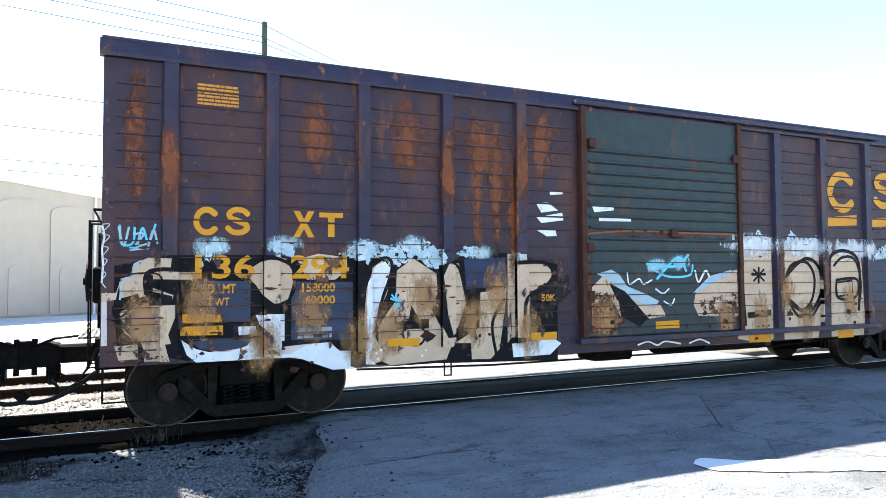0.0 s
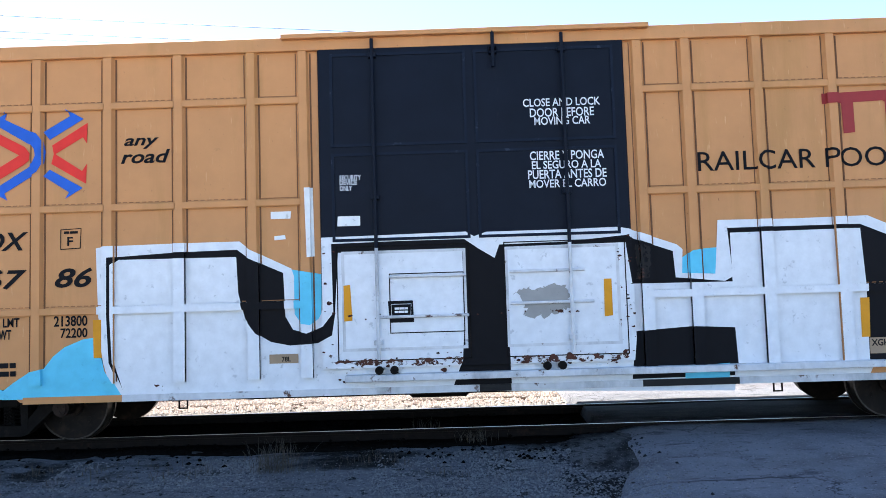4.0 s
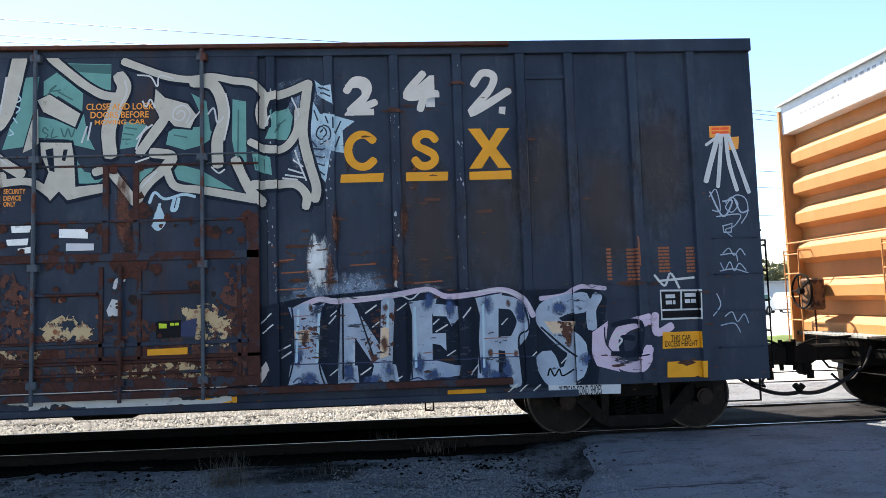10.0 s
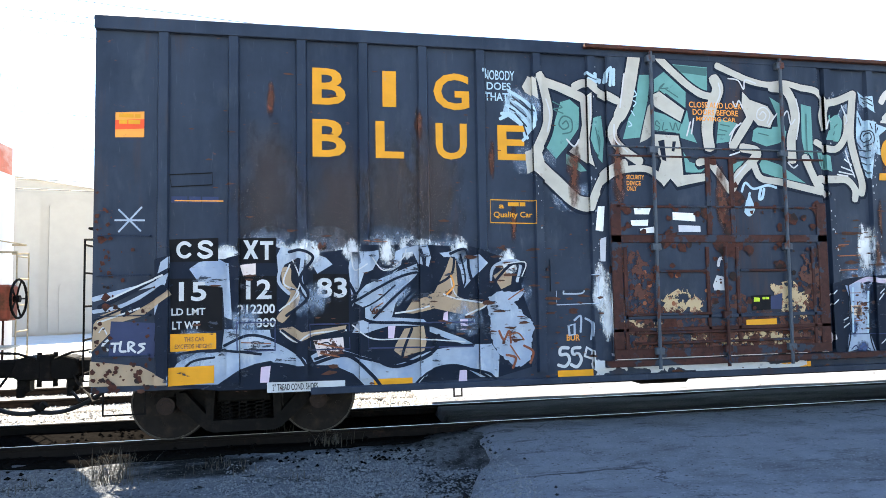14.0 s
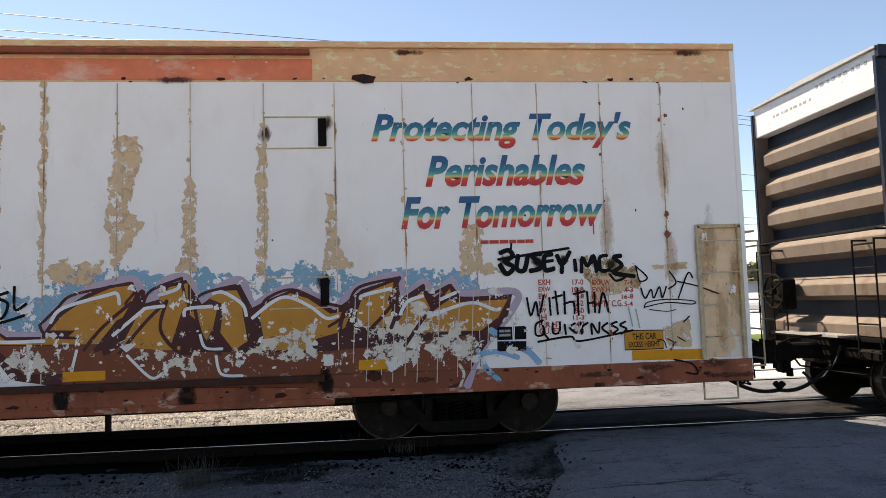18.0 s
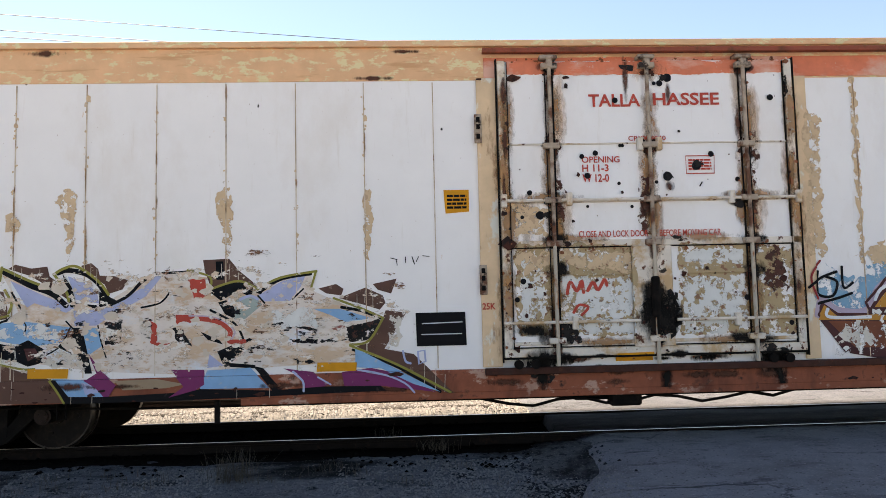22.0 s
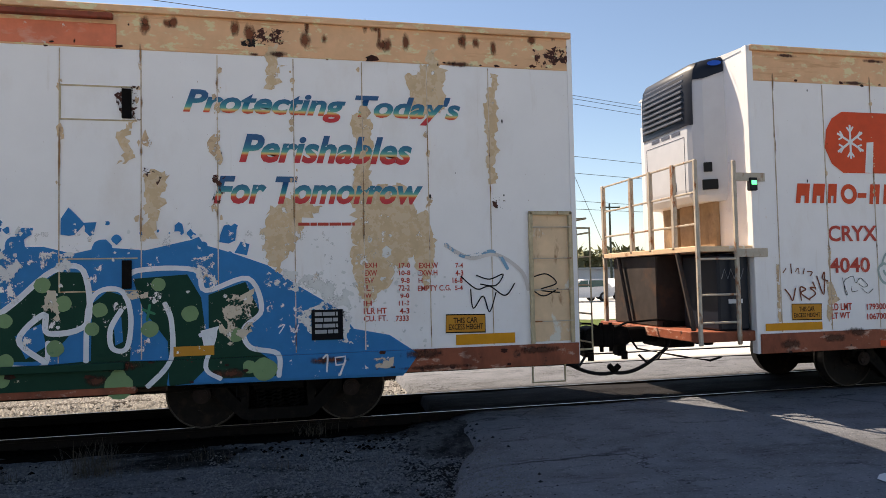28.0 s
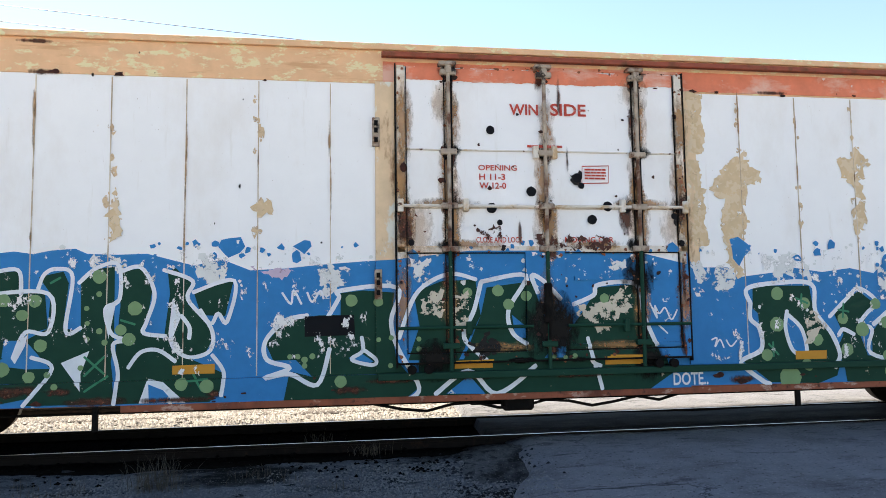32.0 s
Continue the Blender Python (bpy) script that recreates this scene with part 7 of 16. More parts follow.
words(Bx, "blackp", 3, '50', (-6.91, -6.43, 1.99, 2.22), lean=0.28)
words(Bx, "blackp", 3, '67', (-6.0, -5.47, 1.97, 2.21), lean=0.28)
words(Bx, "blackp", 3, '86', (-5.13, -4.67, 1.97, 2.21), lean=0.28)
words(Bx, "blackp", 3, 'LD LMT', (-5.93, -5.56, 1.51, 1.62))
words(Bx, "blackp", 3, 'LT WT', (-5.93, -5.66, 1.36, 1.48))
words(Bx, "blackp", 3, '213800', (-5.14, -4.73, 1.5, 1.63))
words(Bx, "blackp", 3, '72200', (-5.06, -4.73, 1.36, 1.48))
words(Bx, "blackp", 3, 'LIFT AND', (-6.93, -6.69, 0.92, 1.0))
words(Bx, "blackp", 3, 'JACK HERE', (-6.92, -6.64, 0.85, 0.93))
brush(Bx, "blackp", 3, 0.014, [(-5.06,2.68), (-4.81,2.69), (-4.82,2.45), (-5.06,2.44)], closed=True)
words(Bx, "blackp", 3, 'F', (-4.98, -4.91, 2.48, 2.59))
bars(Bx, "blackp", 3, 1, (-5.02, -4.85, 2.61, 2.66))
shape(Bx, "amberp", 3, [(-6.95,1.56), (-6.73,1.55), (-6.73,1.1), (-6.95,1.1)])
brush(Bx, "blackp", 3, 0.013, [(-6.7,1.32), (-6.47,1.32), (-6.48,1.15), (-6.7,1.16)], closed=True)
bars(Bx, "blackp", 3, 2, (-5.8, -5.6, 0.88, 1.08))
bars(Bx, "blackp", 3, 1, (-7.15, -6.66, 0.76, 0.88))
shape(Bx, "amberp", 3, [(-7.73,1.08), (-7.25,1.06), (-7.25,0.88), (-7.73,0.9)])
brush(Bx, "blackp", 4, 0.012, [(-7.73,1.08), (-7.25,1.06), (-7.25,0.88), (-7.73,0.9)], closed=True)
words(Bx, "blackp", 4, 'EXCESS HEIGHT', (-7.69, -7.28, 0.89, 0.97))
shape(Bx, "bluelogo", 3, [(-5.93,4.04), (-5.73,4.16), (-5.76,4.07), (-5.44,3.91), (-5.35,3.88), (-5.28,3.79), (-5.25,3.65), (-5.27,3.51), (-5.34,3.40), (-5.46,3.33), (-5.76,3.15), (-5.72,3.06), (-5.93,3.18), (-5.49,3.45), (-5.40,3.51), (-5.36,3.60), (-5.37,3.68), (-5.41,3.74), (-5.47,3.76)])
shape(Bx, "logored", 3, [(-5.98,3.98), (-5.51,3.72), (-5.45,3.64), (-5.46,3.55), (-5.52,3.50), (-5.98,3.23), (-5.98,3.49), (-5.93,3.41), (-5.58,3.62), (-5.92,3.81), (-5.98,3.73)])
shape(Bx, "bluelogo", 3, [(-5.28,3.90), (-4.95,4.09), (-4.99,4.17), (-4.78,4.05), (-5.20,3.80)])
shape(Bx, "logored", 3, [(-5.17,3.73), (-4.73,4.00), (-4.74,3.74), (-4.79,3.82), (-5.13,3.62), (-4.80,3.40), (-4.74,3.49), (-4.75,3.24), (-5.18,3.50), (-5.15,3.62)])
shape(Bx, "bluelogo", 3, [(-5.28,3.35), (-5.20,3.43), (-4.79,3.19), (-5.01,3.06), (-4.96,3.14)])
shape(Bx, "cyan", 3, [(-6.62,0.75), (-6.52,0.92), (-6.34,1.05), (-6.18,1.08), (-6.01,0.99), (-5.89,0.8), (-5.75,0.75), (-5.75,0.64), (-6.62,0.74)])
shape(Bx, "cyan", 3, [(-5.75,0.75), (-5.63,0.84), (-5.44,0.96), (-5.26,1.0), (-5.15,1.14), (-5.01,1.25), (-4.78,1.34), (-4.6,1.36), (-4.5,0.95), (-4.3,0.63), (-5.75,0.64)])

# painted on car B
shape(Bx, "cyan", 1, [(-2.25,2.11), (-1.87,2.04), (-1.89,1.34), (-2.27,1.35)])
shape(Bx, "cyan", 1, [(2.46,2.08), (2.62,2.19), (2.78,2.21), (2.95,2.22), (2.98,1.86), (2.45,1.88)])
shape(Bx, "whitep", 2, [(-4.63,2.44), (-4.51,2.46), (-3.64,2.47), (-2.87,2.47), (-2.75,2.37), (-2.24,2.12), (-2.21,2.03), (-2.21,1.57), (-2.13,1.45), (-2.02,1.43), (-1.92,1.5), (-1.86,1.61), (-1.86,2.48), (-0.95,2.49), (-0.11,2.5), (-0.01,2.44), (0.14,2.49), (1.08,2.49), (1.73,2.5), (1.88,2.47), (2.44,2.27), (2.51,2.21), (2.49,1.92), (2.89,1.9), (2.95,2.55), (3.87,2.54), (4.76,2.55), (5.11,2.39), (5.01,0.75), (4.72,0.76), (4.67,0.66), (3.06,0.62), (3.05,0.5), (-0.33,0.59), (-4.1,0.61), (-4.39,0.62), (-4.52,1.06), (-4.6,1.61)])
shape(Bx, "blackp", 3, [(-4.48,2.32), (-3.64,2.36), (-2.9,2.37), (-2.76,2.26), (-2.34,2.07), (-2.32,1.54), (-2.23,1.38), (-2.06,1.33), (-1.86,1.41), (-1.73,1.57), (-1.74,2.4), (-0.95,2.41), (-0.13,2.41), (0.04,2.29), (0.23,2.17), (0.29,2.33), (1.07,2.34), (1.84,2.4), (1.88,2.37), (2.39,2.19), (2.41,1.87), (3.0,1.81), (3.1,1.86), (3.06,2.45), (3.87,2.45), (4.66,2.45), (5.1,2.26), (5.01,0.8), (4.68,0.79), (3.06,0.75), (3.06,0.68), (1.68,0.67), (-0.33,0.6), (-4.26,0.63), (-4.45,1.05), (-4.48,1.61)])
shape(Bx, "whitep", 4, [(-4.44,2.23), (-4.35,2.29), (-2.91,2.28), (-2.89,1.84), (-2.81,1.53), (-2.68,1.35), (-2.5,1.24), (-2.27,1.19), (-1.93,1.21), (-1.75,1.3), (-1.71,1.54), (-1.66,2.29), (-0.16,2.3), (-0.15,1.49), (-0.19,0.96), (-0.33,0.6), (-4.27,0.63), (-4.41,1.05), (-4.44,1.6)])
shape(Bx, "whitep", 4, [(0.37,2.3), (1.81,2.31), (1.87,1.81), (3.09,1.8), (3.09,2.39), (4.66,2.4), (4.69,1.73), (4.67,0.81), (3.11,0.74), (3.09,1.25), (2.61,1.28), (1.9,1.24), (1.83,0.64), (0.39,0.59), (0.37,1.21)])
shape(Bx, "cyan", 6, [(2.47,0.8), (3.0,0.83), (2.99,0.64), (2.46,0.62)])
shape(Bx, "blackflake", 6, [(1.94,2.28), (2.11,2.26), (2.1,1.89), (1.94,1.87)], rough=0.020)
words(Bx, "whitep", 7, 'CLOSE AND LOCK', (0.64, 1.58, 4.0, 4.1))
words(Bx, "whitep", 7, 'DOOR BEFORE', (0.72, 1.5, 3.87, 3.98))
words(Bx, "whitep", 7, 'MOVING CAR', (0.77, 1.45, 3.77, 3.87))
words(Bx, "whitep", 7, 'CIERRE Y PONGA', (0.7, 1.6, 3.34, 3.45))
words(Bx, "whitep", 7, 'EL SEGURO A LA', (0.72, 1.56, 3.23, 3.33))
words(Bx, "whitep", 7, 'PUERTA ANTES DE', (0.67, 1.62, 3.11, 3.22))
words(Bx, "whitep", 7, 'MOVER EL CARRO', (0.68, 1.61, 3.0, 3.1))
words(Bx, "whitep", 7, 'SECURITY', (-1.62, -1.36, 3.17, 3.23))
words(Bx, "whitep", 7, 'DEVICE', (-1.62, -1.41, 3.11, 3.17))
words(Bx, "whitep", 7, 'ONLY', (-1.62, -1.47, 3.04, 3.1))
shape(Bx, "white", 7, [(-1.65,2.73), (-1.38,2.73), (-1.38,2.61), (-1.66,2.61)])
shape(Bx, "white", 4, [(-2.48,2.82), (-2.23,2.82), (-2.24,2.73), (-2.48,2.73)])
shape(Bx, "white", 4, [(-2.44,2.52), (-2.31,2.53), (-2.3,2.48), (-2.44,2.47)])
shape(Bx, "white", 4, [(-2.06,3.1), (-1.96,3.1), (-1.95,2.26), (-2.04,2.25)])
shape(Bx, "amberp", 7, [(-1.6,1.89), (-1.52,1.9), (-1.5,1.47), (-1.6,1.46)])
shape(Bx, "amberp", 7, [(1.53,1.88), (1.62,1.88), (1.62,1.44), (1.52,1.43)])
shape(Bx, "amberp", 7, [(-4.66,1.57), (-4.56,1.57), (-4.55,1.11), (-4.65,1.11)])
shape(Bx, "amberp", 7, [(4.6,1.56), (4.71,1.56), (4.69,1.09), (4.59,1.09)])
shape(Bx, "blackp", 8, [(-1.07,1.69), (-0.77,1.69), (-0.76,1.43), (-1.05,1.43)])
bars(Bx, "white", 9, 2, (-0.99, -0.83, 1.53, 1.61))
brush(Bx, "white", 9, 0.007, [(-1.03,1.65), (-0.79,1.65), (-0.8,1.5), (-1.03,1.5)], closed=True)
shape(Bx, "dirtp", 7, [(0.5,1.77), (0.78,1.8), (1.08,1.78), (1.08,1.51), (0.83,1.45), (0.54,1.47)], rough=0.054)
shape(Bx, "tanp", 7, [(-2.52,1.09), (-2.17,1.09), (-2.17,0.98), (-2.52,0.98)])
words(Bx, "blackp", 8, '78L', (-2.37, -2.26, 1.0, 1.06))
shape(Bx, "rustflake", 6, [(-1.83,1.0), (-0.19,0.99), (-0.19,0.91), (-1.4,0.92)], rough=0.030)
shape(Bx, "rustflake", 6, [(0.39,1.0), (1.82,0.99), (1.81,0.91), (0.48,0.92)], rough=0.030)

# painted on car B
words(Bx, "blackp", 3, 'RAILCAR POOLING EXPERTS', (2.75, 7.39, 3.15, 3.39))
shape(Bx, "maroon", 3, [(4.3,4.06), (5.23,4.09), (5.23,3.96), (4.3,3.93)])
shape(Bx, "maroon", 4, [(4.53,3.95), (4.68,3.95), (4.68,3.57), (4.54,3.56)])
shape(Bx, "maroon", 3, [(5.04,4.07), (5.6,4.1), (5.6,3.96), (5.04,3.94)])
shape(Bx, "maroon", 4, [(5.06,3.96), (5.21,3.96), (5.22,3.57), (5.07,3.56)])
shape(Bx, "maroon", 4, [(5.43,4.07), (5.58,4.07), (6.07,3.58), (5.87,3.57)])
shape(Bx, "maroon", 5, [(5.9,4.08), (6.06,4.08), (5.61,3.56), (5.45,3.56)])
brush(Bx, "blacks", 6, 0.021, [(5.5,4.07), (5.72,3.83), (5.52,3.56)])
brush(Bx, "blacks", 6, 0.021, [(5.61,4.07), (5.81,3.83), (5.61,3.56)])
shape(Bx, "cyan", 3, [(5.43,1.41), (5.49,1.49), (5.64,1.5), (5.8,1.46), (5.96,1.34), (6.08,1.14), (6.14,1.1), (6.28,1.19), (6.45,1.19), (6.58,1.05), (6.67,0.93), (6.81,0.89), (6.81,0.75), (5.44,0.65)])
shape(Bx, "cyan", 3, [(7.05,0.92), (7.23,1.0), (7.26,0.77), (7.04,0.76)])
words(Bx, "blackp", 6, 'XGH52', (4.7, 5.01, 0.98, 1.06))
shape(Bx, "tanp", 5, [(4.68,1.08), (5.22,1.08), (5.21,0.89), (4.68,0.89)])
shape(Bx, "amberp", 4, [(6.68,1.55), (6.9,1.56), (6.9,1.09), (6.68,1.1)])
shape(Bx, "amberp", 4, [(7.25,1.06), (7.84,1.07), (7.84,0.85), (7.25,0.85)])
brush(Bx, "blackp", 5, 0.014, [(7.25,1.06), (7.84,1.07), (7.84,0.85), (7.25,0.85)], closed=True)
bars(Bx, "blackp", 5, 1, (7.31, 7.77, 0.97, 1.01))
words(Bx, "blackp", 5, 'EXCESS HEIGHT', (7.3, 7.78, 0.88, 0.95))
words(Bx, "blackp", 3, 'EXH', (5.48, 5.63, 2.32, 2.38))
words(Bx, "blackp", 3, 'EXW', (5.48, 5.64, 2.23, 2.29))
words(Bx, "blackp", 3, 'EW', (5.48, 5.59, 2.15, 2.2))
words(Bx, "blackp", 3, 'IL', (5.48, 5.54, 2.06, 2.11))
words(Bx, "blackp", 3, 'IW', (5.48, 5.57, 1.97, 2.03))
words(Bx, "blackp", 3, 'IH', (5.48, 5.56, 1.88, 1.94))
words(Bx, "blackp", 3, 'CU. FT.', (5.48, 5.72, 1.79, 1.85))
words(Bx, "blackp", 3, '17-0', (5.87, 6.01, 2.32, 2.38))
words(Bx, "blackp", 3, '10-8', (5.87, 6.01, 2.23, 2.29))
words(Bx, "blackp", 3, '9-7', (5.9, 6.01, 2.14, 2.2))
words(Bx, "blackp", 3, '50-6', (5.85, 6.01, 2.06, 2.11))
words(Bx, "blackp", 3, '9-6', (5.9, 6.01, 1.97, 2.02))
words(Bx, "blackp", 3, '13-1', (5.89, 6.01, 1.88, 1.94))
words(Bx, "blackp", 3, '6276', (5.84, 6.01, 1.79, 1.85))
words(Bx, "blackp", 3, 'EXH W', (6.4, 6.66, 2.33, 2.38))
words(Bx, "blackp", 3, 'EXW H', (6.4, 6.66, 2.24, 2.29))
words(Bx, "blackp", 3, 'EW H', (6.4, 6.6, 2.14, 2.2))
words(Bx, "blackp", 3, 'EMPTY C.G.', (6.4, 6.77, 2.05, 2.11))
words(Bx, "blackp", 3, 'FLOOR H', (6.4, 6.71, 1.96, 2.02))
words(Bx, "blackp", 3, '8-2', (6.82, 6.94, 2.33, 2.38))
words(Bx, "blackp", 3, '6-0', (6.82, 6.93, 2.24, 2.29))
words(Bx, "blackp", 3, '16-9', (6.79, 6.93, 2.14, 2.2))
words(Bx, "blackp", 3, '5-0', (6.82, 6.93, 2.05, 2.11))
words(Bx, "blackp", 3, '3-8', (6.82, 6.93, 1.96, 2.02))
shape(Bx, "logored", 5, [(6.53,0.88), (6.69,0.88), (6.69,0.77), (6.53,0.77)])
bars(Bx, "blacks", 4, 2, (5.63, 5.78, 1.3, 1.44))
bars(Bx, "orangep", 5, 2, (5.54, 5.78, 0.86, 1.06))
brush(Bx, "dimw", 4, 0.028, [(7.27,2.87), (7.29,2.99), (7.41,3.06), (7.47,2.76), (7.37,2.74)])
brush(Bx, "dimw", 4, 0.028, [(7.51,2.94), (7.59,2.98), (7.55,2.75), (7.75,2.9)])
brush(Bx, "dimw", 4, 0.021, [(7.23,2.67), (7.51,2.72)])
brush(Bx, "dimw", 4, 0.021, [(7.55,2.62), (7.59,2.55)])

# painted on car C
words(C, "yellowp", 3, 'B', (-5.37, -4.97, 4.05, 4.5))
words(C, "yellowp", 3, 'I', (-4.52, -4.35, 4.05, 4.5))
words(C, "yellowp", 3, 'G', (-3.88, -3.42, 4.04, 4.51))
words(C, "yellowp", 3, 'B', (-5.37, -4.97, 3.41, 3.87))
words(C, "yellowp", 3, 'L', (-4.61, -4.26, 3.41, 3.87))
words(C, "yellowp", 3, 'U', (-3.86, -3.46, 3.41, 3.87))
words(C, "yellowp", 3, 'E', (-3.06, -2.69, 3.42, 3.87))
brush(C, "yellowp", 3, 0.014, [(-3.17,2.91), (-2.58,2.9), (-2.58,2.61), (-3.17,2.62)], closed=True)
words(C, "yellowp", 3, "a", (-3.06, -2.99, 2.80, 2.85))
bars(C, "yellowp", 3, 1, (-2.94, -2.71, 2.8, 2.88))
words(C, "yellowp", 3, "Quality Car", (-3.13, -2.62, 2.665, 2.76))
shape(C, "blackp", 2, [(-6.99,2.41), (-6.45,2.43), (-6.45,2.16), (-6.98,2.15)])
shape(C, "blackp", 2, [(-6.23,2.42), (-5.8,2.43), (-5.8,2.13), (-6.22,2.13)])
emblem(C, "cwhite", 3, "C", (-6.91, -6.73, 2.19, 2.39))
emblem(C, "cwhite", 3, "S", (-6.68, -6.51, 2.19, 2.4))
emblem(C, "cwhite", 3, "X", (-6.17, -6.0, 2.18, 2.4))
emblem(C, "cwhite", 3, "P", (-5.98, -5.83, 2.17, 2.39))
shape(C, "blackp", 2, [(-6.98,1.96), (-6.41,1.96), (-6.4,1.36), (-6.96,1.33)])
shape(C, "blackp", 2, [(-6.22,1.98), (-5.79,1.98), (-5.79,1.36), (-6.21,1.36)])
shape(C, "blackp", 2, [(-5.37,2.0), (-4.95,1.99), (-4.95,1.37), (-5.36,1.38)])
words(C, "cwhite", 3, '15', (-6.88, -6.58, 1.7, 1.92))
words(C, "cwhite", 3, '12', (-6.14, -5.85, 1.71, 1.94))
words(C, "cwhite", 3, '83', (-5.33, -4.97, 1.71, 1.95))
words(C, "cwhite", 3, 'LD LMT', (-6.96, -6.59, 1.54, 1.62))
words(C, "cwhite", 3, 'LT WT', (-6.95, -6.65, 1.38, 1.47))
words(C, "cwhite", 3, '212200', (-6.23, -5.81, 1.54, 1.65))
words(C, "cwhite", 3, '73800', (-6.18, -5.8, 1.38, 1.49))
shape(C, "amberp", 4, [(-6.97,1.33), (-6.47,1.33), (-6.47,1.13), (-6.97,1.13)])
words(C, "brownp2", 5, "THIS CAR", (-6.82, -6.60, 1.24, 1.29))
words(C, "brownp2", 5, "EXCEEDS HEIGHT", (-6.92, -6.51, 1.16, 1.21))
shape(C, "amberp", 4, [(-6.99,0.95), (-6.49,0.96), (-6.49,0.76), (-6.99,0.74)])
shape(C, "amberp", 4, [(-4.66,0.73), (-4.19,0.73), (-4.19,0.63), (-4.66,0.63)])
shape(C, "amberp", 4, [(-2.33,0.74), (-1.85,0.74), (-1.85,0.62), (-2.33,0.63)])
shape(C, "cwhite", 5, [(-5.9,0.74), (-5.0,0.73), (-5.0,0.62), (-5.9,0.62)])
words(C, "blackp", 6, '2" TREAD COND. SHOES', (-5.84, -5.32, 0.64, 0.72))
brush(C, "cwhite", 4, 0.040, [(-2.18,1.02), (-2.28,1.02), (-2.29,0.94), (-2.2,0.94), (-2.17,0.86), (-2.23,0.79), (-2.32,0.81)])
brush(C, "cwhite", 4, 0.040, [(-2.02,1.02), (-2.12,1.01), (-2.12,0.94), (-2.04,0.94), (-2.01,0.86), (-2.07,0.78), (-2.15,0.81)])
brush(C, "cwhite", 4, 0.040, [(-1.93,1.02), (-1.85,0.97), (-1.88,0.88), (-1.96,0.91)], closed=True)
brush(C, "cwhite", 4, 0.034, [(-1.85,0.96), (-1.85,0.79)])
brush(C, "silver", 4, 0.027, [(-2.09,1.37), (-2.0,1.42), (-2.01,1.22)])
brush(C, "silver", 4, 0.034, [(-2.17,1.3), (-2.09,1.32), (-2.09,1.19), (-2.16,1.18)], closed=True)
brush(C, "silver", 4, 0.027, [(-1.94,1.39), (-1.85,1.32), (-1.87,1.12)])
brush(C, "silver", 4, 0.014, [(-2.33,1.94), (-1.77,1.95), (-1.77,1.58), (-2.32,1.57)], closed=True)
brush(C, "silver", 4, 0.020, [(-2.23,1.72), (-2.18,1.87), (-1.99,1.87), (-1.96,1.72), (-2.23,1.71)])
brush(C, "silver", 4, 0.014, [(-2.17,1.8), (-2.02,1.8)])
words(C, "orangep", 4, 'BUR', (-2.2, -2.02, 1.11, 1.19))
brush(C, "orangep", 3, 0.013, [(-6.93,2.86), (-6.4,2.86)])
shape(C, "rustflake", 3, [(-5.35,2.34), (-5.19,2.35), (-5.2,2.28), (-5.32,2.26)], rough=0.052)
words(C, "ltgrey", 4, '2', (2.66, 3.02, 4.08, 4.51))
words(C, "ltgrey", 4, '4', (3.43, 3.83, 4.17, 4.57))

# painted on car C
shape(C, "teal", 1, [(-2.20,4.20), (-2.07,4.24), (-1.94,4.13), (-1.96,3.86), (-2.13,3.62), (-2.28,3.45), (-2.41,3.60), (-2.31,3.86)])
shape(C, "teal", 1, [(-1.80,3.98), (-1.64,4.04), (-1.61,3.72), (-1.64,3.41), (-1.76,3.55), (-1.83,3.75)])
shape(C, "teal", 1, [(-2.14,3.52), (-2.00,3.45), (-1.86,3.30), (-1.95,3.29), (-2.14,3.39)])
shape(C, "teal", 1, [(-1.11,4.59), (-0.95,4.60), (-1.00,4.24), (-1.13,3.75), (-1.37,3.72), (-1.25,4.10)])
shape(C, "teal", 1, [(-0.90,4.54), (-0.75,4.65), (-0.44,4.39), (-0.45,4.17), (-0.73,4.36), (-0.90,4.28)])
shape(C, "teal", 1, [(-0.97,4.12), (-0.57,4.03), (-0.43,4.14), (-0.39,3.89), (-0.30,3.70), (-0.57,3.77), (-0.60,3.83), (-0.97,3.86)])
shape(C, "teal", 1, [(-0.63,4.76), (-0.11,4.74), (-0.12,4.42), (-0.32,4.46), (-0.49,4.59)])
shape(C, "teal", 1, [(0.04,4.04), (0.31,3.99), (0.18,3.73), (-0.01,3.70)])
shape(C, "teal", 1, [(-0.53,3.61), (-0.42,3.44), (-0.16,3.38), (-0.27,3.29), (-0.48,3.30)])
shape(C, "teal", 1, [(0.57,3.94), (0.96,3.96), (1.14,3.86), (0.95,3.73), (0.75,3.68), (0.53,3.75)])
shape(C, "teal", 1, [(0.83,4.37), (1.01,4.27), (1.06,3.86), (0.95,3.79), (0.93,4.14)])
shape(C, "teal", 1, [(0.63,3.52), (0.94,3.43), (1.34,3.18), (0.87,3.26), (0.63,3.33)])
shape(C, "teal", 1, [(0.19,3.44), (0.39,3.47), (0.27,3.28), (0.18,3.23)])
shape(C, "teal", 1, [(1.32,4.29), (1.48,4.26), (1.48,3.50), (1.37,3.46), (1.31,3.79)])
shape(C, "teal", 1, [(1.54,3.65), (1.76,3.57), (1.78,3.35), (1.58,3.42)])
shape(C, "teal", 1, [(1.76,4.15), (1.96,4.22), (2.03,4.08), (1.98,3.79), (1.70,3.80), (1.77,3.97)])
shape(C, "tealdark", 2, [(-0.61,4.75), (-0.11,4.73), (-0.12,4.62), (-0.49,4.65)])
shape(C, "ltcream", 3, [(-2.72,4.38), (-2.64,4.52), (-2.55,4.48), (-2.52,4.21), (-2.68,4.31)])
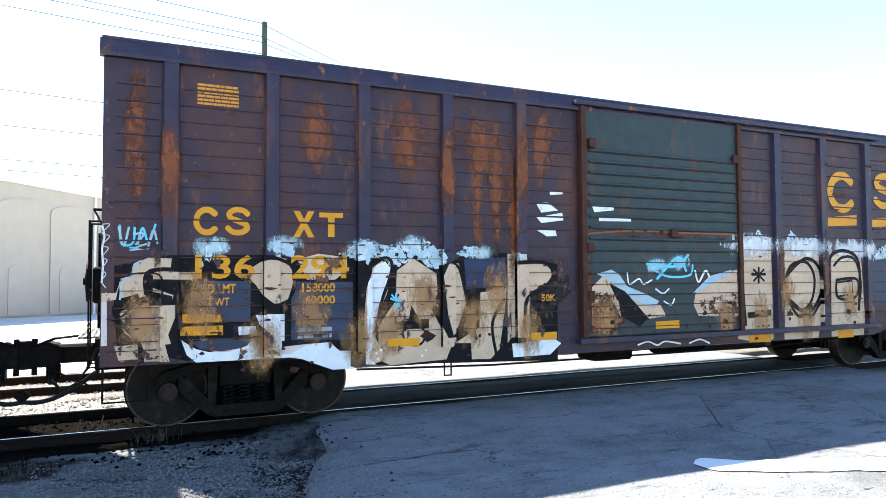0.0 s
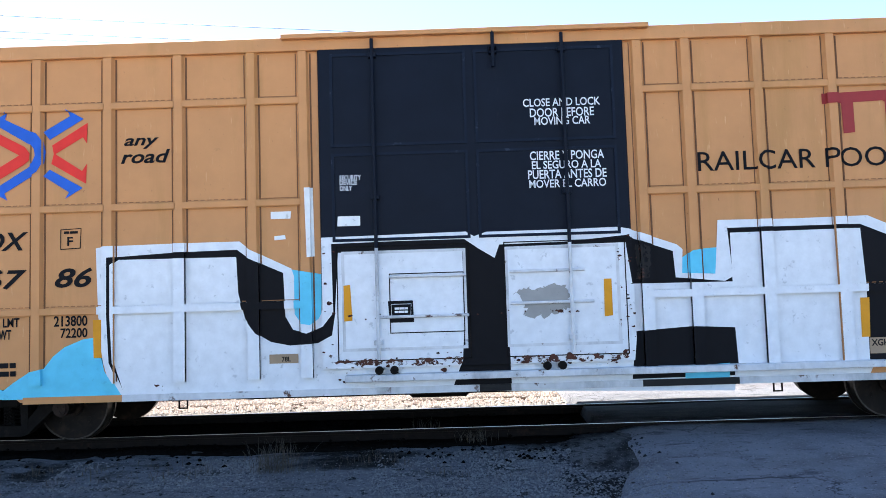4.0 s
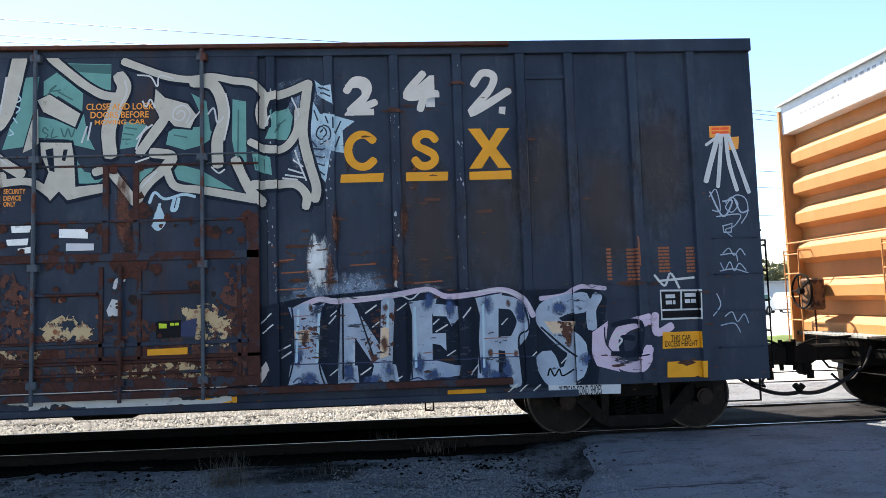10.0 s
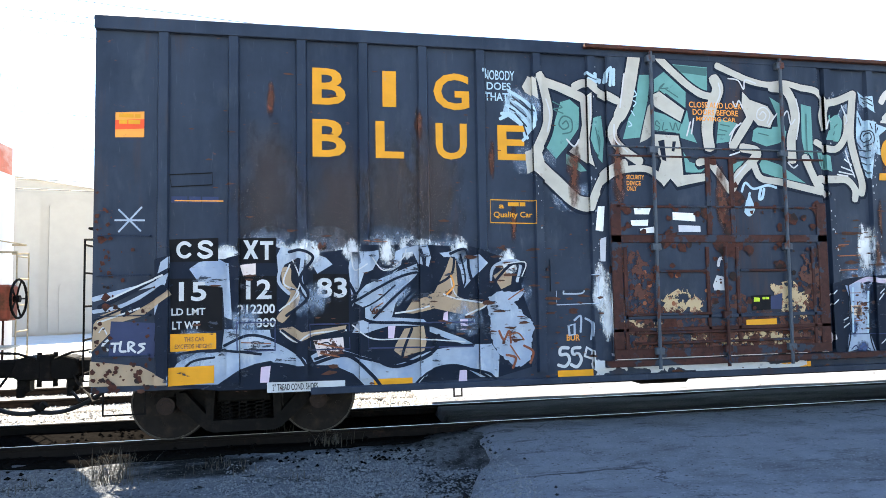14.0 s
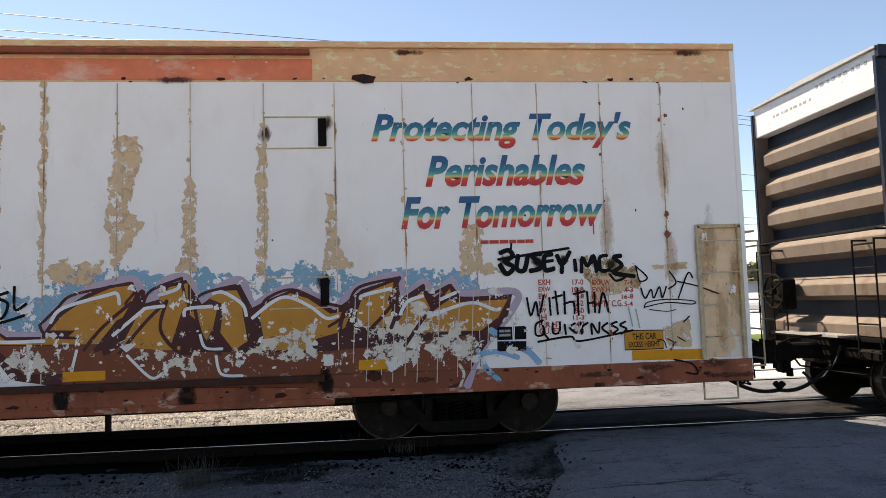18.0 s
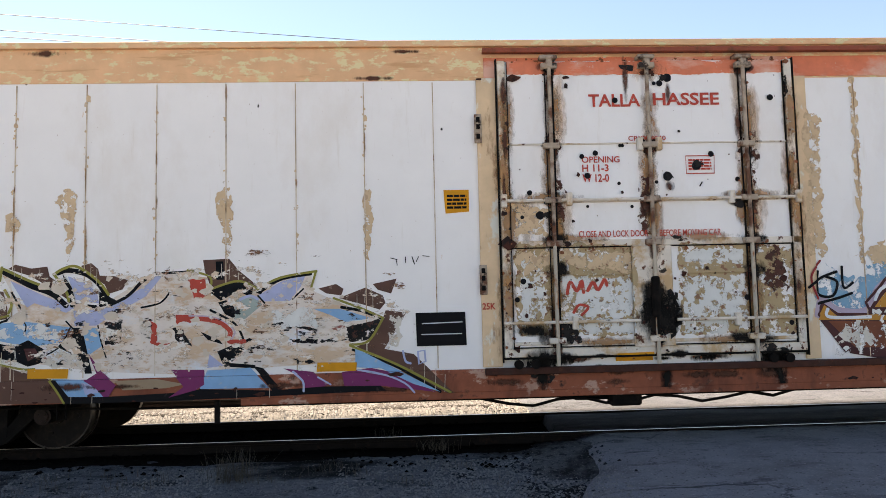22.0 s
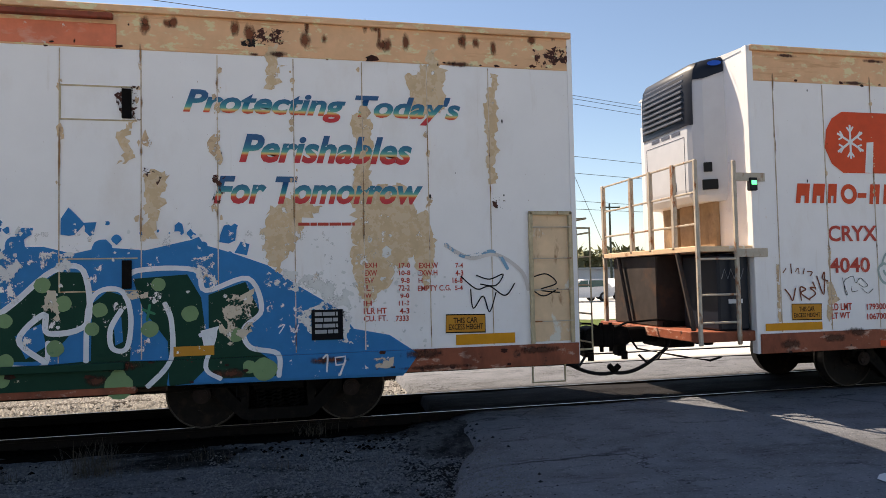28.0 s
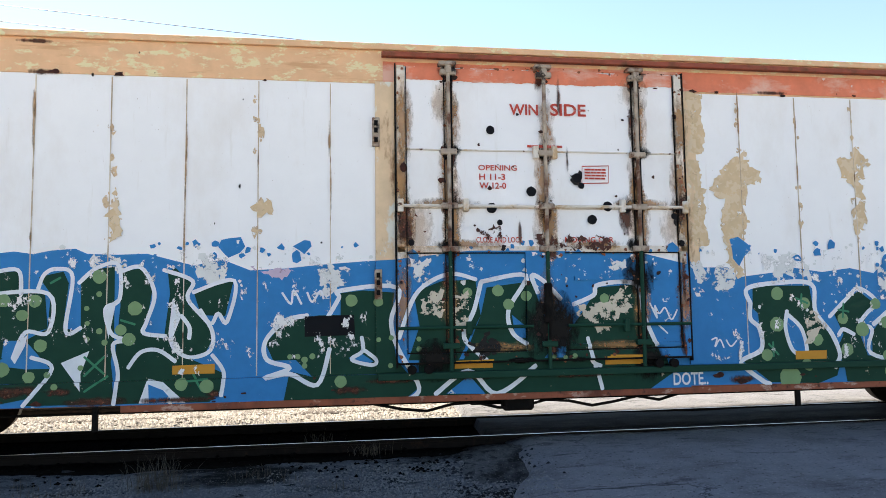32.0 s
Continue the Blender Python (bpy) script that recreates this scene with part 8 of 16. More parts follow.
shape(C, "ltcream", 3, [(-2.70,3.53), (-2.67,3.25), (-2.58,3.29), (-2.45,3.37), (-2.49,3.52), (-2.59,3.57)])
shape(C, "inkblue", 2, [(-1.94,4.24), (-1.77,4.34), (-1.77,4.02), (-1.82,3.71), (-1.80,3.50), (-1.74,3.32), (-2.13,3.54), (-1.98,3.69), (-1.93,3.91), (-1.95,4.10)])
shape(C, "ltcream", 3, [(-1.93,4.24), (-1.79,4.33), (-1.79,4.03), (-1.84,3.72), (-1.82,3.51), (-1.77,3.35), (-2.10,3.55), (-1.96,3.69), (-1.91,3.91), (-1.92,4.10)])
shape(C, "ltcream", 3, [(-1.13,3.68), (-1.06,3.96), (-1.00,4.17), (-0.96,4.21), (-0.95,3.79), (-1.02,3.73)])
shape(C, "inkblue", 2, [(-1.00,4.31), (-0.83,4.40), (-0.43,4.15), (-0.51,3.95), (-0.90,4.14)])
shape(C, "ltcream", 3, [(-0.97,4.31), (-0.83,4.38), (-0.47,4.14), (-0.53,3.98), (-0.90,4.17)])
shape(C, "inkblue", 2, [(-0.96,3.83), (-0.55,3.82), (-0.51,3.61), (-0.48,3.29), (-0.12,3.31), (-0.10,3.17), (-0.43,3.09), (-0.62,3.05), (-0.71,3.17), (-0.81,3.06), (-0.94,3.22), (-0.87,3.44), (-0.95,3.65)])
shape(C, "ltcream", 3, [(-0.93,3.80), (-0.57,3.79), (-0.54,3.61), (-0.52,3.26), (-0.17,3.29), (-0.13,3.20), (-0.44,3.14), (-0.61,3.10), (-0.71,3.21), (-0.81,3.10), (-0.90,3.24), (-0.83,3.44), (-0.92,3.65)])
shape(C, "inkblue", 4, [(-0.87,3.71), (-0.78,3.73), (-0.76,3.44), (-0.82,3.46)])
shape(C, "inkblue", 4, [(-0.66,3.71), (-0.61,3.71), (-0.64,3.57), (-0.68,3.58)])
shape(C, "inkblue", 2, [(0.38,4.46), (0.53,4.34), (0.81,4.27), (0.92,4.11), (0.84,3.92), (0.62,3.94), (0.50,3.86), (0.43,4.11), (0.37,4.23)])
shape(C, "ltcream", 3, [(0.41,4.43), (0.52,4.32), (0.79,4.24), (0.89,4.10), (0.82,3.94), (0.63,3.97), (0.57,4.04), (0.48,4.00), (0.44,4.12), (0.39,4.21)])
brush(C, "inkblue", 2, 0.191, [(-2.48,4.51), (-2.42,4.29), (-2.38,4.05), (-2.40,3.84), (-2.48,3.65), (-2.60,3.44)])
brush(C, "ltcream", 3, 0.136, [(-2.48,4.52), (-2.42,4.30), (-2.38,4.06), (-2.41,3.86), (-2.49,3.67), (-2.60,3.45)])
brush(C, "inkblue", 2, 0.245, [(-2.57,3.38), (-2.28,3.13), (-2.02,2.89), (-1.87,2.85)])
brush(C, "ltcream", 3, 0.191, [(-2.58,3.40), (-2.29,3.14), (-2.03,2.91), (-1.87,2.86)])
brush(C, "inkblue", 2, 0.170, [(-1.84,2.81), (-1.75,3.01), (-1.60,3.26), (-1.36,3.39)])
brush(C, "ltcream", 3, 0.116, [(-1.84,2.82), (-1.76,3.02), (-1.61,3.27), (-1.36,3.40)])
brush(C, "inkblue", 2, 0.177, [(-2.43,4.45), (-2.16,4.37), (-1.90,4.26)])
brush(C, "ltcream", 3, 0.123, [(-2.43,4.46), (-2.17,4.38), (-1.91,4.27)])
brush(C, "inkblue", 2, 0.164, [(-2.00,4.40), (-1.85,4.45), (-1.67,4.33), (-1.43,4.22)])
brush(C, "ltcream", 3, 0.109, [(-2.00,4.41), (-1.85,4.46), (-1.67,4.34), (-1.44,4.23)])
brush(C, "inkblue", 2, 0.232, [(-1.18,4.81), (-1.25,4.47), (-1.31,4.19), (-1.40,4.02)])
brush(C, "ltcream", 3, 0.177, [(-1.18,4.82), (-1.25,4.49), (-1.32,4.21), (-1.41,4.03)])
brush(C, "inkblue", 2, 0.184, [(-1.40,4.02), (-1.51,3.81), (-1.43,3.62), (-1.14,3.42)])
brush(C, "ltcream", 3, 0.130, [(-1.41,4.03), (-1.52,3.82), (-1.44,3.63), (-1.15,3.43)])
brush(C, "inkblue", 2, 0.143, [(-1.69,3.13), (-1.50,3.26), (-1.25,3.32), (-1.00,3.31), (-0.80,3.15)])
brush(C, "ltcream", 3, 0.089, [(-1.69,3.14), (-1.51,3.27), (-1.26,3.33), (-1.01,3.32), (-0.80,3.17)])
brush(C, "inkblue", 2, 0.157, [(-0.81,4.81), (-0.63,4.66), (-0.42,4.48), (-0.21,4.36), (-0.04,4.33)])
brush(C, "ltcream", 3, 0.102, [(-0.82,4.83), (-0.64,4.67), (-0.42,4.49), (-0.22,4.37), (-0.05,4.34)])
brush(C, "inkblue", 2, 0.218, [(-0.00,4.57), (0.04,4.43), (-0.05,4.18), (-0.13,3.92), (-0.11,3.63)])
brush(C, "ltcream", 3, 0.164, [(-0.01,4.58), (0.04,4.44), (-0.06,4.20), (-0.14,3.93), (-0.12,3.65)])
brush(C, "inkblue", 2, 0.157, [(-0.28,3.41), (-0.14,3.45), (-0.02,3.32), (0.09,3.16), (0.18,3.05)])
brush(C, "ltcream", 3, 0.102, [(-0.29,3.43), (-0.15,3.46), (-0.03,3.33), (0.09,3.17), (0.17,3.06)])
brush(C, "inkblue", 2, 0.177, [(0.19,3.06), (0.32,3.27), (0.50,3.42), (0.60,3.59), (0.38,3.63)])
brush(C, "ltcream", 3, 0.123, [(0.19,3.08), (0.31,3.28), (0.49,3.44), (0.60,3.60), (0.38,3.65)])
brush(C, "inkblue", 2, 0.143, [(0.04,4.75), (0.28,4.67), (0.56,4.56), (0.84,4.52), (1.08,4.56), (1.33,4.51)])
brush(C, "ltcream", 3, 0.089, [(0.04,4.77), (0.27,4.68), (0.55,4.58), (0.83,4.54), (1.08,4.57), (1.33,4.52)])
brush(C, "inkblue", 2, 0.191, [(0.87,4.50), (1.08,4.47), (1.20,4.26), (1.21,4.02), (1.14,3.77), (1.15,3.49)])
brush(C, "ltcream", 3, 0.136, [(0.86,4.51), (1.08,4.48), (1.19,4.28), (1.21,4.04), (1.14,3.79), (1.14,3.50)])
brush(C, "inkblue", 2, 0.170, [(0.51,4.03), (0.37,3.85), (0.24,3.65)])
brush(C, "ltcream", 3, 0.116, [(0.50,4.04), (0.37,3.86), (0.23,3.66)])
brush(C, "inkblue", 2, 0.150, [(0.55,3.42), (0.65,3.23), (0.94,3.17), (1.29,3.10), (1.59,3.05)])
brush(C, "ltcream", 3, 0.095, [(0.54,3.44), (0.64,3.24), (0.94,3.19), (1.29,3.12), (1.58,3.06)])
brush(C, "inkblue", 2, 0.170, [(1.36,3.53), (1.44,3.33), (1.54,3.15), (1.67,3.02)])
brush(C, "ltcream", 3, 0.116, [(1.35,3.54), (1.43,3.35), (1.53,3.16), (1.66,3.03)])
brush(C, "inkblue", 2, 0.150, [(1.33,4.51), (1.58,4.47), (1.72,4.31)])
brush(C, "ltcream", 3, 0.095, [(1.33,4.52), (1.57,4.48), (1.71,4.32)])
brush(C, "inkblue", 2, 0.191, [(1.72,4.31), (1.66,4.13), (1.69,3.98)])
brush(C, "ltcream", 3, 0.136, [(1.71,4.32), (1.66,4.15), (1.68,3.99)])
brush(C, "inkblue", 2, 0.157, [(1.72,4.29), (1.97,4.37), (2.23,4.48)])
brush(C, "ltcream", 3, 0.102, [(1.71,4.31), (1.97,4.38), (2.22,4.49)])
brush(C, "inkblue", 2, 0.170, [(2.23,4.48), (2.19,4.21), (2.16,3.85), (2.22,3.52), (2.31,3.20), (2.29,3.04)])
brush(C, "ltcream", 3, 0.116, [(2.22,4.49), (2.18,4.22), (2.15,3.86), (2.21,3.54), (2.30,3.21), (2.28,3.06)])
brush(C, "inkblue", 2, 0.150, [(1.54,3.75), (1.74,3.66), (1.94,3.69), (2.07,3.87), (2.11,4.14)])
brush(C, "ltcream", 3, 0.095, [(1.53,3.76), (1.73,3.67), (1.93,3.70), (2.07,3.89), (2.10,4.15)])
brush(C, "inkblue", 2, 0.157, [(1.57,3.23), (1.79,3.22), (2.04,3.24), (2.18,3.09), (2.18,2.96)])
brush(C, "ltcream", 3, 0.102, [(1.56,3.24), (1.79,3.24), (2.04,3.25), (2.18,3.11), (2.17,2.97)])
brush(C, "cwhite", 5, 0.020, [(-2.40,4.23), (-2.35,4.03), (-2.39,3.80)])
brush(C, "cwhite", 5, 0.020, [(-2.13,3.71), (-2.03,3.62), (-1.96,3.71)])
brush(C, "cwhite", 5, 0.020, [(-1.81,4.27), (-1.82,3.96)])
brush(C, "cwhite", 5, 0.020, [(-1.33,4.59), (-1.40,4.14)])
brush(C, "cwhite", 5, 0.020, [(-1.49,3.91), (-1.48,3.71), (-1.31,3.55)])
brush(C, "cwhite", 5, 0.020, [(0.05,4.53), (0.07,4.39), (-0.01,4.21)])
brush(C, "cwhite", 5, 0.020, [(-0.38,3.82), (-0.34,4.03)])
brush(C, "cwhite", 5, 0.020, [(-0.45,3.79), (-0.39,3.98)])
brush(C, "cwhite", 5, 0.020, [(0.18,3.70), (0.26,3.89), (0.37,3.99)])
brush(C, "cwhite", 5, 0.020, [(0.19,3.82), (0.31,3.97)])
brush(C, "cwhite", 5, 0.020, [(0.20,4.60), (0.35,4.58), (0.43,4.46), (0.46,4.59), (0.62,4.55)])
brush(C, "cwhite", 5, 0.020, [(1.24,4.36), (1.28,4.11), (1.22,3.79)])
brush(C, "cwhite", 5, 0.020, [(0.26,4.28), (0.30,4.21), (0.35,4.30), (0.40,4.20)])
brush(C, "cwhite", 5, 0.020, [(0.79,3.97), (0.93,4.14)])
brush(C, "cwhite", 5, 0.020, [(1.03,4.11), (1.10,4.18), (1.14,4.00), (1.21,4.07)])
brush(C, "cwhite", 5, 0.020, [(1.70,3.95), (1.76,4.08)])
brush(C, "cwhite", 5, 0.020, [(2.02,4.31), (2.10,4.11), (2.06,4.04)])
brush(C, "cwhite", 5, 0.020, [(2.05,3.66), (2.10,3.50), (2.18,3.29)])
brush(C, "cwhite", 5, 0.020, [(1.97,3.43), (2.15,3.37)])
brush(C, "cwhite", 5, 0.020, [(1.93,3.36), (2.16,3.32)])
brush(C, "cwhite", 5, 0.020, [(2.03,3.54), (2.14,3.46)])
brush(C, "cwhite", 5, 0.020, [(1.90,3.32), (2.07,3.30)])
brush(C, "cwhite", 5, 0.020, [(0.18,3.54), (0.33,3.59)])
brush(C, "cwhite", 5, 0.020, [(0.24,3.23), (0.42,3.42)])
brush(C, "cwhite", 5, 0.020, [(1.22,3.43), (1.15,3.39), (1.07,3.46)])
brush(C, "cwhite", 5, 0.017, [(0.66,4.11), (0.71,4.16), (0.76,4.11), (0.71,4.04), (0.62,4.07), (0.64,4.18), (0.74,4.22), (0.82,4.13), (0.77,4.00)])
brush(C, "tealdark", 5, 0.020, [(-2.18,3.91), (-2.13,3.95), (-2.10,3.88), (-2.17,3.84), (-2.23,3.91), (-2.17,4.01), (-2.06,3.97), (-2.06,3.82), (-2.18,3.78)])
brush(C, "tealdark", 5, 0.016, [(-1.75,3.86), (-1.72,3.71), (-1.69,3.55), (-1.67,3.71), (-1.71,3.82)])
brush(C, "tealdark", 5, 0.016, [(-0.84,3.94), (-0.88,3.98), (-0.90,3.93), (-0.84,3.89), (-0.88,3.84)])
brush(C, "tealdark", 5, 0.016, [(-0.78,3.96), (-0.80,3.86), (-0.73,3.87)])
brush(C, "tealdark", 5, 0.016, [(-0.69,3.96), (-0.65,3.86), (-0.61,3.96), (-0.57,3.86), (-0.53,3.96)])
brush(C, "tealdark", 5, 0.016, [(0.06,3.96), (0.19,3.94)])
brush(C, "tealdark", 5, 0.016, [(0.04,3.89), (0.15,3.87)])
brush(C, "tealdark", 5, 0.016, [(0.01,3.82), (0.12,3.82)])
brush(C, "tealdark", 5, 0.016, [(-0.87,4.36), (-0.75,4.49), (-0.83,4.42), (-0.70,4.43)])
brush(C, "tealdark", 5, 0.016, [(-0.73,4.41), (-0.56,4.31)])
brush(C, "tealdark", 5, 0.016, [(-2.31,4.20), (-2.18,4.13), (-2.30,4.10), (-2.17,4.05)])
brush(C, "tealdark", 5, 0.016, [(0.63,3.86), (0.78,3.83)])
brush(C, "tealdark", 5, 0.016, [(1.82,3.87), (1.88,4.00), (1.84,3.96), (1.94,4.04)])
brush(C, "tealdark", 5, 0.016, [(1.58,3.57), (1.60,3.43)])
brush(C, "tealdark", 5, 0.016, [(1.68,3.55), (1.69,3.40)])
brush(C, "tealdark", 5, 0.016, [(1.39,4.15), (1.38,3.57)])
shape(C, "inkblue", 3, [(1.79,4.22), (2.02,4.31), (1.96,4.18), (1.85,4.15), (1.78,4.10)])
brush(C, "ltblue", 5, 0.016, [(-1.19,4.38), (-1.16,4.32), (-1.20,4.29)])
brush(C, "ltblue", 5, 0.016, [(-1.21,4.24), (-1.17,4.21), (-1.21,4.16)])
brush(C, "ltblue", 5, 0.016, [(-1.24,4.10), (-1.20,4.04)])
brush(C, "ltblue", 5, 0.016, [(-1.28,3.96), (-1.24,3.91), (-1.29,3.89)])
brush(C, "ltblue", 3, 0.041, [(-2.90,4.32), (-2.68,4.19), (-2.57,4.03)])
brush(C, "ltblue", 3, 0.041, [(-2.87,4.21), (-2.70,4.10), (-2.58,3.93)])
brush(C, "ltblue", 3, 0.041, [(-2.93,4.13), (-2.75,4.03), (-2.61,3.82)])
brush(C, "ltblue", 3, 0.041, [(-3.00,4.02), (-2.82,3.98), (-2.66,3.71)])
brush(C, "ltblue", 3, 0.041, [(-2.82,4.28), (-2.61,4.13), (-2.56,3.94)])
brush(C, "ltblue", 3, 0.041, [(-3.02,3.95), (-2.89,4.01)])
brush(C, "ltblue", 3, 0.041, [(-2.75,3.86), (-2.67,3.75), (-2.72,3.68)])
brush(C, "ltblue", 3, 0.041, [(-1.85,4.59), (-1.76,4.54), (-1.64,4.51)])
brush(C, "ltblue", 3, 0.041, [(-1.59,4.48), (-1.56,4.62), (-1.51,4.67)])
brush(C, "ltblue", 3, 0.041, [(-1.53,4.43), (-1.51,4.64)])
brush(C, "ltblue", 3, 0.041, [(-1.48,4.44), (-1.47,4.65)])
brush(C, "ltblue", 3, 0.041, [(-1.83,4.51), (-1.72,4.47)])
brush(C, "ltblue", 3, 0.041, [(-1.74,4.58), (-1.65,4.48)])
shape(C, "ltblue", 1, [(-2.90,4.33), (-2.64,4.20), (-2.54,4.03), (-2.56,3.86), (-2.70,3.69), (-2.74,3.86), (-2.91,3.98), (-3.01,3.95), (-2.98,4.05)])
brush(C, "blue", 4, 0.020, [(-2.85,4.24), (-2.65,4.09)])
brush(C, "blue", 4, 0.020, [(-2.88,4.16), (-2.67,3.99)])
brush(C, "blue", 4, 0.020, [(-2.82,4.03), (-2.67,3.86)])
brush(C, "blue", 4, 0.020, [(-2.89,4.09), (-2.82,4.05)])
brush(C, "blue", 4, 0.020, [(-2.75,4.20), (-2.58,4.05)])
brush(C, "blue", 4, 0.020, [(-2.71,3.88), (-2.67,3.75)])
shape(C, "ltblue", 1, [(2.30,4.53), (2.41,4.44), (2.50,4.46), (2.52,4.22), (2.44,4.26), (2.33,4.35)])
shape(C, "ltblue", 1, [(2.27,4.28), (2.36,4.11), (2.55,4.08), (2.78,4.01), (2.63,3.90), (2.64,3.62), (2.49,3.64), (2.42,3.25), (2.28,3.43), (2.18,3.73), (2.24,3.97)])
brush(C, "blue", 4, 0.018, [(2.36,3.88), (2.41,3.92), (2.44,3.85), (2.37,3.79), (2.31,3.85), (2.36,3.95), (2.47,3.92), (2.48,3.79), (2.36,3.73)])
brush(C, "blue", 4, 0.018, [(2.26,3.68), (2.42,3.66)])
brush(C, "blue", 4, 0.018, [(2.27,3.59), (2.41,3.56)])
brush(C, "blue", 4, 0.018, [(2.30,3.50), (2.41,3.46)])
brush(C, "blue", 4, 0.018, [(2.29,4.15), (2.33,4.03)])
brush(C, "blue", 4, 0.018, [(2.43,4.06), (2.46,3.98)])
brush(C, "blue", 4, 0.018, [(2.52,4.05), (2.52,3.92)])
brush(C, "blue", 4, 0.018, [(2.61,4.01), (2.54,3.86)])
brush(C, "blue", 4, 0.018, [(2.59,3.82), (2.54,3.69)])
brush(C, "blue", 4, 0.018, [(2.34,3.40), (2.41,3.34)])
brush(C, "blue", 4, 0.018, [(2.24,3.79), (2.31,3.70)])
brush(C, "blue", 4, 0.018, [(2.35,4.44), (2.48,4.38)])
brush(C, "blue", 4, 0.018, [(2.37,4.37), (2.49,4.31)])
brush(C, "ltblue", 4, 0.034, [(0.34,3.05), (0.40,3.17), (0.52,3.09), (0.73,3.14), (0.87,3.11)])
brush(C, "ltblue", 4, 0.041, [(0.63,3.09), (0.60,2.96), (0.65,2.97), (0.68,3.09)])
brush(C, "ltblue", 4, 0.034, [(0.46,3.03), (0.42,2.89)])
brush(C, "ltblue", 4, 0.055, [(0.40,2.84), (0.46,2.88), (0.50,2.81), (0.44,2.74), (0.39,2.78)])
shape(C, "ltblue", 2, [(0.4,2.92), (0.46,3.02), (0.53,2.85), (0.48,2.73), (0.37,2.78)])
words(C, "orangep", 5, 'CLOSE AND LOCK', (-0.4, 0.39, 4.18, 4.26))
words(C, "orangep", 5, 'DOORS BEFORE', (-0.35, 0.33, 4.08, 4.16))
words(C, "orangep", 5, 'MOVING CAR', (-0.3, 0.29, 4.0, 4.06))
words(C, "orangep", 5, 'SECURITY', (-1.34, -1.09, 3.19, 3.25))
words(C, "orangep", 5, 'DEVICE', (-1.34, -1.14, 3.11, 3.17))
words(C, "orangep", 5, 'ONLY', (-1.34, -1.2, 3.04, 3.1))
shape(C, "white", 5, [(-1.25,2.81), (-1.01,2.81), (-1.04,2.73), (-1.24,2.73)])
shape(C, "white", 5, [(-1.3,2.65), (-1.05,2.66), (-1.06,2.58), (-1.29,2.58)])
shape(C, "white", 5, [(-1.17,2.54), (-0.97,2.57), (-0.97,2.49), (-1.16,2.48)])
shape(C, "white", 5, [(-0.7,2.76), (-0.37,2.75), (-0.37,2.64), (-0.7,2.66)])
shape(C, "greyw", 5, [(-0.62,2.59), (-0.3,2.58), (-0.3,2.5), (-0.62,2.5)])
shape(C, "white", 5, [(-1.75,2.83), (-1.63,2.84), (-1.66,2.51), (-1.79,2.52)])
shape(C, "greyw", 5, [(-1.71,2.41), (-1.62,2.44), (-1.64,2.12), (-1.71,2.12)])
shape(C, "amberp", 9, [(0.32,1.32), (0.78,1.33), (0.78,1.22), (0.32,1.22)])
shape(C, "amberp", 5, [(0.86,0.72), (1.33,0.72), (1.33,0.62), (0.86,0.63)])
shape(C, "tanflake", 5, [(-0.93,1.64), (-0.59,1.73), (-0.33,1.63), (-0.33,1.42), (-0.9,1.45)], rough=0.060)
shape(C, "tanflake", 5, [(0.68,1.77), (1.06,1.81), (1.27,1.66), (1.22,1.32), (0.91,1.33)], rough=0.061)
shape(C, "navy", 6, [(0.68,1.62), (0.89,1.67), (0.87,1.45), (0.7,1.46)])
shape(C, "blackp", 6, [(0.41,1.64), (0.71,1.65), (0.7,1.45), (0.42,1.44)])
shape(C, "acid", 7, [(0.45,1.62), (0.54,1.61), (0.54,1.56), (0.45,1.56)])
bars(C, "acid", 7, 1, (0.58, 0.68, 1.57, 1.62))
shape(C, "cwhite", 6, [(-0.15,1.79), (-0.09,1.92), (0.01,1.9), (0.02,1.72), (-0.13,1.72)])
brush(C, "cwhite", 6, 0.041, [(-0.06,2.05), (-0.03,2.14), (0.05,2.14)])
shape(C, "cwhite", 4, [(-1.19,0.82), (-0.54,0.77), (0.41,0.77), (0.54,0.71), (0.34,0.63), (-1.07,0.75)], rough=0.059)
shape(C, "cwhite", 4, [(-1.85,0.88), (-1.59,0.81), (-1.2,0.85), (-1.46,0.66), (-1.79,0.71)], rough=0.059)
shape(C, "tanflake", 4, [(-1.46,1.35), (-0.87,1.31), (-0.93,1.15), (-1.39,1.17)], rough=0.053)
shape(C, "tanflake", 4, [(-0.53,1.14), (1.26,1.11), (1.18,0.94), (-0.4,0.97)], rough=0.053)

# painted on car C
emblem(C, "yellowp", 3, "C", (2.65, 3.08, 3.39, 3.89))
emblem(C, "yellowp", 3, "S", (3.48, 3.79, 3.39, 3.88))
emblem(C, "yellowp", 3, "X", (4.17, 4.69, 3.39, 3.89))
shape(C, "yellowp", 3, [(2.6,3.35), (3.12,3.36), (3.11,3.25), (2.59,3.25)])
shape(C, "yellowp", 3, [(3.39,3.36), (3.91,3.36), (3.9,3.25), (3.39,3.25)])
shape(C, "yellowp", 3, [(4.17,3.35), (4.69,3.36), (4.69,3.25), (4.17,3.25)])
brush(C, "ltgrey", 4, 0.092, [(2.69,4.39), (2.79,4.52), (2.93,4.49), (2.93,4.34), (2.72,4.12), (3.03,4.24)])
brush(C, "ltgrey", 4, 0.093, [(3.63,4.59), (3.42,4.31), (3.79,4.34)])
brush(C, "ltgrey", 4, 0.093, [(3.7,4.5), (3.59,4.15)])
brush(C, "ltgrey", 4, 0.093, [(4.26,4.45), (4.37,4.59), (4.51,4.55), (4.46,4.38), (4.21,4.08), (4.69,4.36)])
